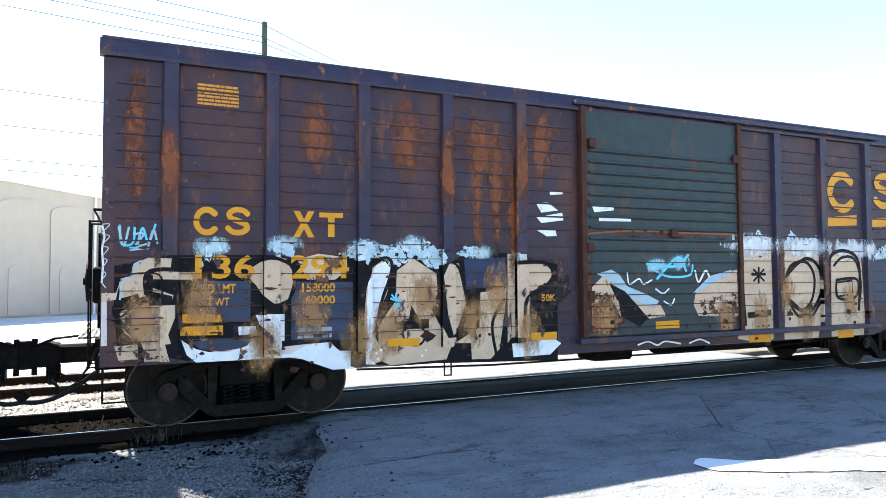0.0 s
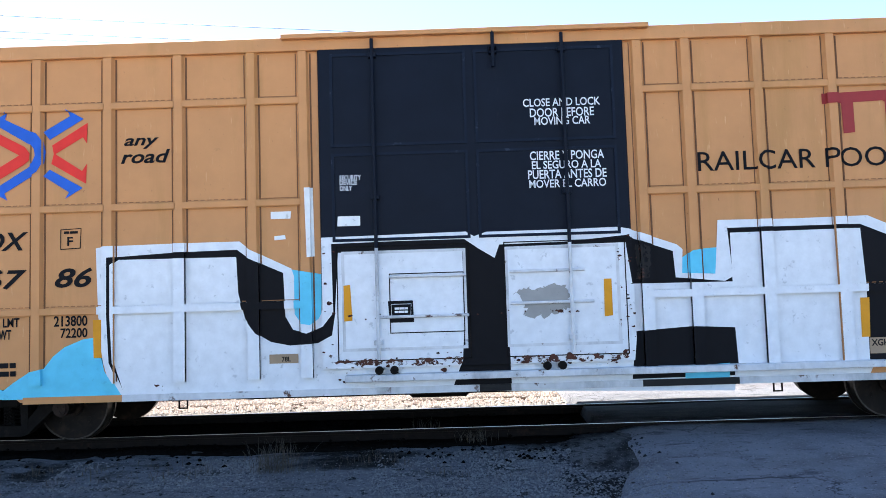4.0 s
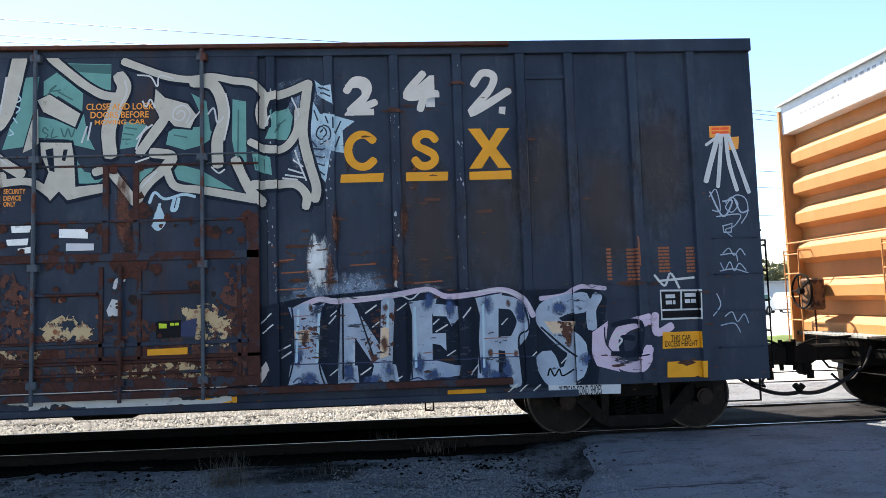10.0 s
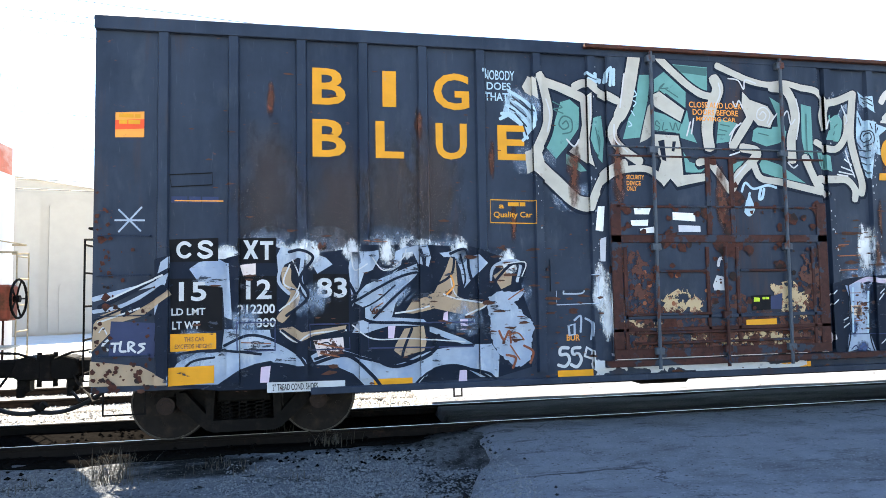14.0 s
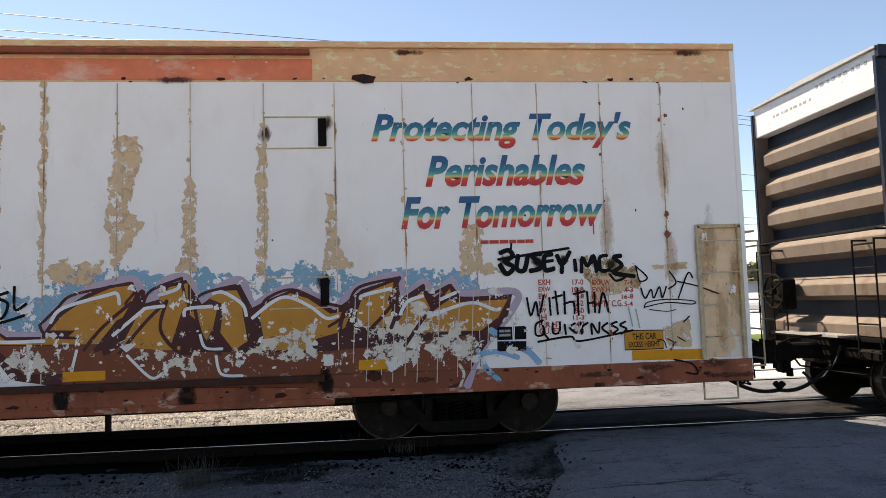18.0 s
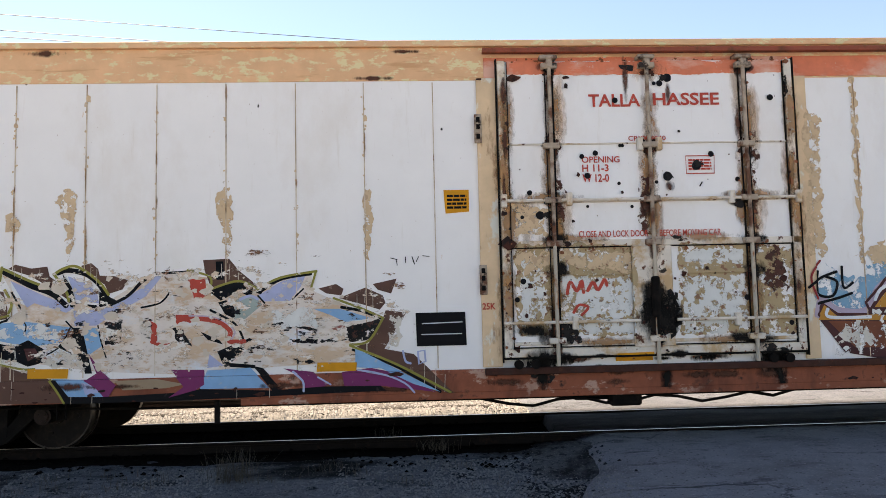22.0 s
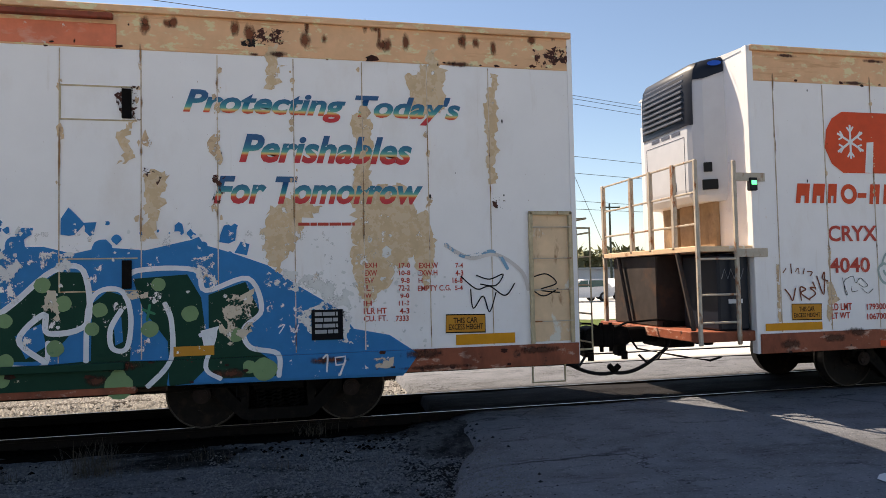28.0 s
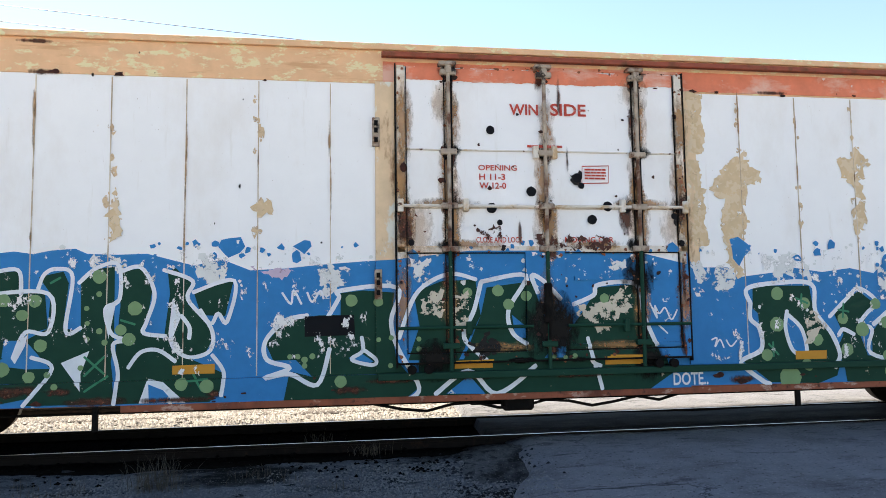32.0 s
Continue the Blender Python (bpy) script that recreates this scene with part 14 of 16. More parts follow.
brush(D, "blackp", 6, 0.027, [(8.68,1.76), (8.8,1.79)])
brush(D, "blackp", 6, 0.027, [(8.83,1.83), (8.83,1.56)])
brush(D, "blackp", 6, 0.027, [(8.82,1.68), (8.94,1.7), (8.95,1.56)])
brush(D, "blackp", 6, 0.027, [(9.0,1.87), (9.0,1.54)])
brush(D, "blackp", 6, 0.027, [(8.95,1.8), (9.09,1.83)])
brush(D, "blackp", 6, 0.027, [(9.12,1.82), (9.13,1.56)])
brush(D, "blackp", 6, 0.027, [(9.21,1.81), (9.21,1.57)])
brush(D, "blackp", 6, 0.027, [(9.13,1.68), (9.21,1.69)])
brush(D, "blackp", 6, 0.027, [(9.26,1.56), (9.32,1.81), (9.38,1.57)])
brush(D, "blackp", 6, 0.026, [(8.55,1.49), (8.46,1.44), (8.46,1.31), (8.56,1.33), (8.53,1.48)])
brush(D, "blackp", 6, 0.026, [(8.54,1.35), (8.61,1.26)])
brush(D, "blackp", 6, 0.026, [(8.67,1.45), (8.67,1.33), (8.75,1.34), (8.76,1.46)])
brush(D, "blackp", 6, 0.026, [(8.82,1.43), (8.83,1.31)])
brush(D, "blackp", 6, 0.027, [(8.95,1.44), (8.88,1.39), (8.96,1.32)])
brush(D, "blackp", 6, 0.027, [(9.02,1.45), (9.03,1.3), (9.04,1.39), (9.11,1.44)])
brush(D, "blackp", 6, 0.027, [(9.16,1.3), (9.16,1.43), (9.24,1.31), (9.26,1.44)])
brush(D, "blackp", 6, 0.027, [(9.36,1.43), (9.29,1.37), (9.37,1.3)])
brush(D, "blackp", 6, 0.027, [(9.48,1.44), (9.41,1.41), (9.49,1.35), (9.42,1.3)])
brush(D, "blackp", 6, 0.027, [(9.59,1.44), (9.52,1.4), (9.6,1.35), (9.53,1.29)])
brush(D, "blackp", 6, 0.026, [(8.48,1.23), (8.88,1.28), (9.01,1.22), (9.68,1.33)])
shape(D, "skyb", 3, [(4.86,1.48), (4.88,1.48), (4.88,1.22), (4.86,1.22)], rough=0.052)
brush(D, "skyb", 3, 0.079, [(7.9,1.39), (8.09,1.26), (8.35,1.12), (8.48,0.98)])
brush(D, "skyb", 3, 0.065, [(7.63,1.08), (7.96,1.13), (8.22,1.05)])
shape(D, "tanflake", 2, [(9.04,2.22), (9.71,2.14), (9.83,1.86), (9.43,1.81), (9.1,1.95)], rough=0.054)

# painted on car C
wash(C, "w_navy", 5, 0.09, 0.15, [(2.05,1.18), (2.29,1.68), (2.65,0.99), (3.11,0.97), (3.49,1.03), (3.61,1.77), (3.88,1.7), (4.27,0.97), (4.55,0.92), (4.33,1.72), (4.75,1.63)])
wash(C, "w_navy", 5, 0.14, 0.09, [(5.2,1.65), (5.53,1.02), (2.16,0.9), (2.94,0.86), (3.65,0.89), (4.41,0.86)])
shape(C, "cream", 5, [(2.0,1.48), (2.19,1.48), (2.19,1.34), (2.03,1.34)])
shape(C, "cream", 5, [(3.04,1.48), (3.14,1.49), (3.12,1.14), (3.02,1.11)])
shape(C, "cream", 5, [(5.02,1.49), (5.39,1.48), (5.37,1.35), (5.12,1.34)])
shape(C, "rustflake", 6, [(5.19,1.48), (5.37,1.47), (5.32,1.16), (5.25,1.2)], rough=0.017)
brush(C, "inkblue", 6, 0.020, [(1.97,1.82), (2.0,1.58), (1.99,1.11), (1.92,0.84)])
brush(C, "inkblue", 6, 0.020, [(2.35,1.74), (2.3,1.1), (2.36,0.83)])
brush(C, "inkblue", 6, 0.020, [(2.59,1.77), (2.58,0.89)])
brush(C, "inkblue", 6, 0.020, [(2.77,1.7), (2.94,1.15)])
brush(C, "inkblue", 6, 0.020, [(3.38,1.68), (3.4,0.86)])
brush(C, "inkblue", 6, 0.021, [(3.99,1.73), (3.99,1.52)])
brush(C, "inkblue", 6, 0.020, [(4.0,1.01), (3.97,0.84)])
brush(C, "inkblue", 6, 0.021, [(4.19,1.76), (4.22,0.9)])
brush(C, "inkblue", 6, 0.021, [(4.78,1.67), (4.82,1.42), (4.7,1.29), (4.75,0.81)])
brush(C, "inkblue", 6, 0.024, [(4.98,1.42), (5.25,1.17), (5.39,1.06)])
brush(C, "inkblue", 6, 0.021, [(5.57,1.19), (5.58,0.91), (5.38,0.75)])
brush(C, "cwhite", 6, 0.017, [(2.28,1.83), (2.52,1.84), (2.93,1.86), (3.27,1.86), (3.41,1.81), (3.55,1.91), (3.68,1.89)])
brush(C, "cwhite", 6, 0.017, [(4.13,1.86), (4.41,1.89), (4.58,1.86), (4.79,1.77), (4.87,1.6)])
brush(C, "inkblue", 5, 0.063, [(5.87,1.42), (6.19,1.44), (6.14,1.1), (5.85,1.07)])
brush(C, "cwhite", 6, 0.024, [(6.01,1.35), (5.86,1.28), (5.97,1.24), (5.89,1.14)])
brush(C, "inkblue", 6, 0.017, [(5.76,1.39), (5.78,1.18), (5.96,1.03), (6.28,1.05)])

# painted on car C
brush(C, "silver", 4, 0.014, [(7.17,2.97), (7.26,3.06), (7.3,2.8), (7.2,2.8)])
brush(C, "silver", 4, 0.014, [(7.37,2.89), (7.46,2.96), (7.53,2.87), (7.45,2.77), (7.37,2.84), (7.5,2.98), (7.63,2.94), (7.65,2.77), (7.56,2.63)])
brush(C, "silver", 4, 0.014, [(7.25,2.72), (7.55,2.74), (7.47,2.6), (7.35,2.55), (7.43,2.46)])
brush(C, "silver", 4, 0.014, [(7.3,2.26), (7.38,2.32), (7.44,2.23), (7.52,2.31), (7.58,2.23)])
brush(C, "silver", 4, 0.014, [(7.26,2.14), (7.31,2.05), (7.38,2.15), (7.43,2.04), (7.5,2.13), (7.58,2.04)])
brush(C, "silver", 4, 0.014, [(7.19,1.76), (7.23,1.62), (7.13,1.49)])
brush(C, "silver", 4, 0.014, [(7.28,1.48), (7.37,1.53), (7.43,1.41), (7.52,1.5), (7.57,1.39)])
brush(C, "rustp", 4, 0.021, [(6.22,2.49), (6.23,2.14)])

# painted on car A
shape(A, "cream", 2, [(-7.59,1.95), (-7.52,1.99), (-7.22,1.95), (-7.22,1.88), (-7.42,1.88), (-7.46,1.79), (-7.59,1.72), (-7.69,1.79), (-7.72,1.76), (-7.76,1.56), (-7.9,1.53), (-7.9,1.63), (-7.76,1.63), (-7.71,1.79), (-7.62,1.81)])
shape(A, "blacks", 3, [(-7.46,1.87), (-7.39,1.82), (-7.39,1.64), (-7.19,1.59), (-7.19,1.49), (-7.53,1.48), (-7.59,1.56), (-7.46,1.59)])
brush(A, "blacks", 3, 0.046, [(-7.46,1.62), (-7.42,1.87), (-6.92,1.88), (-6.6,1.95), (-6.21,2.01)])
brush(A, "ltblue", 4, 0.020, [(-7.72,1.56), (-7.69,1.77), (-7.59,1.82), (-7.57,1.95), (-7.46,1.98)])
shape(A, "cream", 2, [(-7.71,1.43), (-7.53,1.48), (-7.16,1.49), (-7.16,1.35), (-7.23,1.16), (-7.2,1.06), (-7.5,1.03), (-7.63,1.2)])
brush(A, "blacks", 4, 0.026, [(-7.79,1.34), (-7.63,1.23), (-7.53,1.07), (-7.52,0.85)])
brush(A, "blacks", 4, 0.023, [(-7.76,1.5), (-7.71,1.37), (-7.59,1.49)])
shape(A, "cream", 3, [(-6.32,1.78), (-6.25,1.95), (-6.07,1.98), (-5.88,1.91), (-5.83,1.73), (-5.89,1.53), (-6.04,1.46), (-6.18,1.57)])
brush(A, "blacks", 4, 0.041, [(-6.28,1.98), (-6.07,2.02), (-5.85,1.93), (-5.81,1.7), (-5.89,1.49)])
shape(A, "blacks", 3, [(-6.25,1.47), (-5.93,1.49), (-5.86,1.35), (-6.25,1.36)])
shape(A, "navyplate", 2, [(-6.99,1.07), (-6.37,1.1), (-6.3,0.99), (-6.65,0.94), (-6.89,0.98)])
shape(A, "whitep", 3, [(-7.09,1.09), (-6.93,0.98), (-6.79,0.94), (-6.58,0.93), (-6.37,0.99), (-6.29,1.09), (-6.22,0.89), (-5.86,0.87), (-5.64,0.98), (-5.37,0.99), (-5.26,0.88), (-5.11,0.87), (-5.11,0.65), (-5.34,0.65), (-5.79,0.83), (-6.93,0.83), (-7.03,0.92)])
shape(A, "whitep", 4, [(-6.27,1.35), (-5.97,1.34), (-5.96,0.94), (-6.15,0.93), (-6.08,1.09), (-6.22,1.23)])
shape(A, "dkmaroon", 4, [(-6.22,1.23), (-6.14,1.16), (-6.13,0.93), (-6.22,0.95)])
shape(A, "whitep", 2, [(-6.47,1.22), (-6.27,1.22), (-6.26,1.13), (-6.46,1.12)])
shape(A, "whitep", 3, [(-4.92,1.44), (-4.9,1.72), (-4.77,1.94), (-4.65,1.99), (-4.58,1.9), (-4.64,1.68), (-4.74,1.43), (-4.83,1.04), (-4.87,0.76), (-4.77,0.68), (-4.91,0.69)])
brush(A, "blacks", 4, 0.043, [(-4.8,2.0), (-4.61,2.03), (-4.56,1.88), (-4.7,1.47), (-4.77,1.11)])
brush(A, "blacks", 4, 0.036, [(-5.09,2.01), (-4.97,1.9), (-4.96,1.69)])
brush(A, "ltblue", 4, 0.023, [(-7.74,2.35), (-7.69,2.15), (-7.64,2.35)])
brush(A, "ltblue", 4, 0.023, [(-7.59,2.28), (-7.49,2.28), (-7.57,2.15), (-7.46,2.17)])
brush(A, "ltblue", 4, 0.023, [(-7.44,2.15), (-7.39,2.33), (-7.35,2.18)])
brush(A, "ltblue", 4, 0.020, [(-7.62,2.1), (-7.49,2.12)])
brush(A, "greyw", 4, 0.010, [(-7.9,2.38), (-7.83,2.38), (-7.9,2.28), (-7.83,2.25), (-7.9,2.15), (-7.84,2.12), (-7.9,2.02), (-7.85,1.99), (-7.9,1.89), (-7.86,1.84), (-7.9,1.76), (-7.86,1.69)])
dots(A, "whitep", 5, 0.018, [(-4.77,0.82), (-4.71,0.86), (-4.75,0.75), (-4.14,0.76), (-4.09,0.83), (-4.87,1.11), (-4.84,1.29)])
shape(A, "rustflake", 5, [(-7.6,1.0), (-7.4,1.03), (-7.27,0.93), (-7.5,0.87)], rough=0.013)
shape(A, "rustflake", 5, [(-7.76,1.01), (-7.69,1.04), (-7.69,0.88), (-7.76,0.88)], rough=0.013)

# painted on car A
brush(A, "blacks", 3, 0.064, [(2.65,1.21), (2.61,1.63), (3.17,2.06), (3.56,1.92), (3.6,1.47), (3.25,1.11), (2.81,1.34)])
brush(A, "blacks", 3, 0.067, [(3.78,1.32), (3.86,2.07), (4.29,2.22), (4.66,1.99), (4.63,1.14)])
brush(A, "blacks", 3, 0.058, [(3.03,1.19), (3.31,1.04), (3.6,1.32)])
shape(A, "blacks", 3, [(1.77,1.16), (2.33,1.2), (2.33,1.11), (1.79,1.06)])
brush(A, "blacks", 3, 0.053, [(4.03,1.69), (4.59,1.7), (4.55,1.38), (4.05,1.37), (4.03,1.69)])
wash(A, "w_rust", 4, 0.11, 0.85, [(2.53,1.71), (3.68,1.77)])
brush(A, "blacks", 3, 0.069, [(1.61,2.4), (1.72,0.96)])
brush(A, "rustp", 4, 0.024, [(-1.51,2.41), (-0.67,2.47), (0.32,2.46), (1.42,2.46)])
shape(A, "rustflake", 4, [(-1.45,1.56), (-1.0,1.49), (-0.85,1.19), (-1.42,1.08)], rough=0.036)
shape(A, "rustflake", 4, [(0.65,1.4), (1.49,1.51), (1.48,1.14), (0.69,1.13)], rough=0.039)
shape(A, "blacks", 2, [(-1.15,1.68), (-0.85,1.55), (-0.38,1.11), (-0.7,1.18), (-1.01,1.43)])
brush(A, "blacks", 4, 0.022, [(-3.52,1.87), (-3.34,1.92), (-2.89,1.86)])
brush(A, "blacks", 3, 0.043, [(-3.7,1.97), (-3.58,1.87), (-3.46,1.38), (-3.34,0.94)])
brush(A, "blacks", 3, 0.057, [(-2.7,1.98), (-2.23,1.98), (-2.09,1.8), (-2.3,1.58), (-2.57,1.47), (-2.61,1.02)])
brush(A, "blacks", 3, 0.045, [(-2.9,1.47), (-3.09,1.15), (-3.03,0.7)])
shape(A, "blackflake", 3, [(-2.5,1.58), (-1.81,1.8), (-1.77,1.57), (-2.17,1.23), (-2.47,1.12)], rough=0.028)

# painted on car D
brush(D, "dkmaroon", 6, 0.034, [(2.67,1.62), (2.85,1.8), (3.01,1.95), (3.39,2.03), (3.67,2.08)])
brush(D, "dkmaroon", 6, 0.034, [(3.67,2.08), (3.72,1.98), (3.62,1.83), (3.82,1.84)])
brush(D, "dkmaroon", 6, 0.034, [(3.82,1.84), (3.91,1.99), (4.25,2.12)])
brush(D, "dkmaroon", 6, 0.034, [(4.25,2.12), (4.27,1.99), (4.33,1.82), (4.51,1.94), (4.87,2.02)])
brush(D, "dkmaroon", 6, 0.035, [(4.87,2.02), (4.95,1.86), (5.02,1.72)])
brush(D, "dkmaroon", 6, 0.035, [(5.15,1.72), (5.24,1.86), (5.53,1.95), (5.89,1.79), (6.2,1.68), (5.95,1.5)])
brush(D, "dkmaroon", 6, 0.035, [(6.19,1.75), (6.32,1.96), (6.81,2.06)])
brush(D, "dkmaroon", 6, 0.036, [(6.81,2.06), (6.68,1.8), (6.76,1.76), (7.09,1.96)])
brush(D, "dkmaroon", 6, 0.036, [(7.09,1.96), (7.14,1.84), (7.41,1.95)])
brush(D, "dkmaroon", 6, 0.036, [(7.41,1.95), (7.37,1.81), (8.09,1.78)])
brush(D, "dkmaroon", 6, 0.034, [(2.67,1.62), (2.76,1.5), (3.1,1.46)])
brush(D, "dkmaroon", 5, 0.040, [(2.98,1.06), (3.31,1.52), (3.68,1.85)])
brush(D, "dkmaroon", 5, 0.040, [(3.5,1.21), (3.86,1.64), (4.08,1.85)])
brush(D, "dkmaroon", 5, 0.041, [(4.08,1.86), (4.01,1.53), (4.2,1.27), (4.35,1.24)])
brush(D, "dkmaroon", 5, 0.041, [(4.4,1.75), (4.49,1.41), (4.69,1.22)])
brush(D, "dkmaroon", 5, 0.042, [(6.24,1.27), (6.53,1.54), (6.73,1.76)])
brush(D, "dkmaroon", 5, 0.043, [(6.85,1.24), (7.11,1.59), (7.38,1.79)])
shape(D, "dkmaroon", 4, [(3.26,1.32), (3.52,1.65), (3.8,1.79), (3.58,1.37), (3.36,1.21)])
shape(D, "dkmaroon", 4, [(4.13,1.35), (4.26,1.76), (4.42,1.62), (4.48,1.27)])
shape(D, "dkmaroon", 4, [(4.93,1.81), (5.14,1.66), (5.2,1.31), (5.02,1.25)])
shape(D, "brownp", 5, [(2.96,1.33), (3.5,1.27), (4.05,1.19), (4.04,0.88), (2.94,0.96)], rough=0.054)
shape(D, "brownp", 5, [(4.84,1.26), (5.41,1.13), (6.07,1.06), (6.06,0.77), (4.82,0.85)], rough=0.055)
brush(D, "drip", 6, 0.011, [(6.27,1.83), (6.23,1.06)])
brush(D, "drip", 6, 0.011, [(6.44,1.9), (6.38,0.84)])
brush(D, "drip", 6, 0.011, [(6.62,1.96), (6.56,0.9)])
brush(D, "drip", 6, 0.011, [(6.74,1.74), (6.69,0.82)])
brush(D, "drip", 6, 0.011, [(6.9,1.88), (6.84,0.89)])
brush(D, "drip", 6, 0.011, [(7.04,1.66), (6.98,0.81)])
brush(D, "drip", 6, 0.011, [(7.3,2.01), (7.22,0.79)])
brush(D, "drip", 6, 0.011, [(7.53,1.86), (7.47,0.85)])
brush(D, "drip", 6, 0.011, [(7.7,1.85), (7.64,0.91)])
brush(D, "drip", 6, 0.011, [(7.9,1.85), (7.85,1.12)])
wash(D, "w_soot", 6, 0.11, 0.20, [(4.32,0.73), (2.94,0.76), (5.91,0.86)])

# painted on car C
wash(C, "w_white", 1, 0.17, 0.39, [(-1.72,1.73), (-1.61,1.46), (2.32,2.28)])
wash(C, "w_rust", 4, 0.11, 0.54, [(-2.04,3.26), (-1.45,3.26), (0.04,2.92)])

# painted on car E
brush(E, "blacks", 4, 0.016, [(9.78,1.81), (9.98,1.65), (10.15,1.68), (10.35,1.56), (10.48,1.71)])
brush(E, "blacks", 4, 0.016, [(9.9,1.65), (9.93,1.41), (10.06,1.56), (10.14,1.36), (10.23,1.6)])
brush(E, "blacks", 4, 0.016, [(9.98,1.82), (10.15,1.77), (10.33,1.83), (10.23,1.69), (10.03,1.71)])
brush(E, "blacks", 5, 0.016, [(10.74,1.79), (10.91,1.82), (11.04,1.7), (10.82,1.62), (11.08,1.58)])
brush(E, "blacks", 5, 0.016, [(10.69,1.64), (10.86,1.54), (11.06,1.63)])
brush(E, "palegreyf", 3, 0.047, [(9.59,2.2), (9.91,2.04), (10.24,2.08), (10.57,1.87), (10.66,1.63)])
shape(E, "rustflake", 5, [(10.74,4.75), (11.28,4.82), (11.27,4.58), (10.91,4.51)], rough=0.051)
shape(E, "rustflake", 5, [(10.21,2.8), (10.29,2.77), (10.27,2.64), (10.21,2.69)], rough=0.024)
shape(E, "tanpatch", 2, [(10.15,3.73), (10.23,4.39), (10.32,4.39), (10.26,3.0), (10.18,3.0)], rough=0.041)
shape(E, "tanpatch", 2, [(9.15,4.34), (9.55,4.44), (9.48,3.87), (9.19,3.78)], rough=0.040)

# painted on car D
shape(D, "seamflake", 2, [(-7.09,3.18), (-7.01,3.21), (-6.96,3.09), (-6.97,2.51), (-7.03,2.34), (-7.08,2.78), (-7.20,3.02)], rough=0.03)
shape(D, "seamflake", 2, [(-5.22,3.19), (-5.14,3.21), (-5.10,2.92), (-5.13,2.50), (-5.18,2.26), (-5.23,2.64), (-5.32,3.02)], rough=0.03)
shape(D, "seamflake", 2, [(-3.53,3.12), (-3.43,3.12), (-3.43,2.63), (-3.48,2.28), (-3.53,2.35)], rough=0.03)
shape(D, "seamflake", 2, [(-8.54,2.72), (-8.46,2.76), (-8.47,2.19), (-8.52,2.19)], rough=0.03)

# painted on car C
wash(C, "w_haze", 0, 0.39, 0.30, [(-5.22,2.28), (-4.45,2.31), (-3.8,2.21), (-3.27,2.01), (-3.01,1.68), (-6.5,2.08), (-5.86,2.27), (-4.83,1.49)])
wash(C, "w_haze", 3, 0.26, 0.23, [(-6.16,1.44), (-5.4,1.69), (-4.38,1.82), (-3.53,1.42), (-6.73,1.18)])
wash(C, "w_haze", 0, 0.34, 0.30, [(2.16,1.82), (2.86,1.89), (3.58,1.72), (1.8,1.17), (2.6,1.89)])
wash(C, "w_haze", 1, 0.34, 0.24, [(-2.67,4.14), (-2.6,3.44), (2.13,4.34), (2.26,3.64), (-2.05,2.96)])
wash(C, "w_rust", 1, 0.05, 0.27, [(-5.86,4.07), (-4.08,3.82), (-3.14,3.43), (-2.87,2.61), (2.69,3.58), (3.5,3.37)])
words(C, "ltblue", 5, '"NOBODY', (-3.26, -2.82, 4.45, 4.58))
words(C, "ltblue", 5, 'DOES', (-3.19, -2.87, 4.32, 4.42))
words(C, "ltblue", 5, 'THAT"', (-3.22, -2.87, 4.18, 4.29))
# painted on car C
brush(C, "inkblue", 8, 0.030, [(-4.90,1.65), (-4.64,1.80), (-4.31,1.96), (-4.10,1.98), (-4.43,1.68), (-4.65,1.46)])
brush(C, "inkblue", 8, 0.035, [(-4.94,1.88), (-4.87,1.72), (-4.92,1.59), (-4.70,1.42), (-4.24,1.39), (-3.80,1.32), (-3.42,1.13)])
brush(C, "inkblue", 8, 0.035, [(-4.08,2.28), (-4.04,2.09), (-4.10,1.90)])
brush(C, "inkblue", 8, 0.035, [(-3.70,2.23), (-3.50,2.28), (-3.46,2.01), (-3.36,1.74), (-3.21,1.71)])
brush(C, "inkblue", 8, 0.030, [(-4.33,1.54), (-4.11,1.74), (-3.72,1.94), (-3.65,2.16)])
brush(C, "inkblue", 8, 0.035, [(-4.19,1.32), (-4.31,0.98), (-4.15,0.92)])
brush(C, "inkblue", 8, 0.035, [(-3.33,1.64), (-2.95,2.07), (-2.74,2.07), (-2.79,1.87)])
brush(C, "inkblue", 8, 0.045, [(-4.96,1.29), (-4.67,1.00), (-4.37,0.87), (-3.93,1.04), (-3.86,1.23)])
brush(C, "inkblue", 8, 0.040, [(-5.41,0.92), (-5.12,1.01), (-4.92,1.00), (-4.68,0.78), (-4.58,0.65)])
brush(C, "inkblue", 8, 0.035, [(-6.20,0.77), (-6.02,0.93), (-5.79,0.95), (-5.46,0.88)])
brush(C, "inkblue", 8, 0.030, [(-5.73,1.34), (-5.50,1.19), (-5.35,1.25), (-5.01,1.32)])
brush(C, "inkblue", 8, 0.035, [(-5.65,2.26), (-5.51,2.28), (-5.37,2.19), (-5.52,1.95), (-5.43,1.72), (-5.68,1.51)])
brush(C, "inkblue", 8, 0.030, [(-7.01,1.03), (-6.81,1.11), (-6.41,1.13), (-5.97,1.07)])
brush(C, "inkblue", 8, 0.030, [(-3.89,0.71), (-3.61,0.81), (-3.27,0.76), (-3.13,0.65)])
brush(C, "cwhite", 8, 0.014, [(-5.61,2.17), (-5.52,1.90), (-5.65,1.64)])
brush(C, "cwhite", 8, 0.014, [(-4.67,2.20), (-4.52,2.03), (-4.30,2.17), (-4.25,2.29)])
brush(C, "cwhite", 8, 0.014, [(-3.71,1.99), (-3.62,1.70), (-3.28,1.61)])
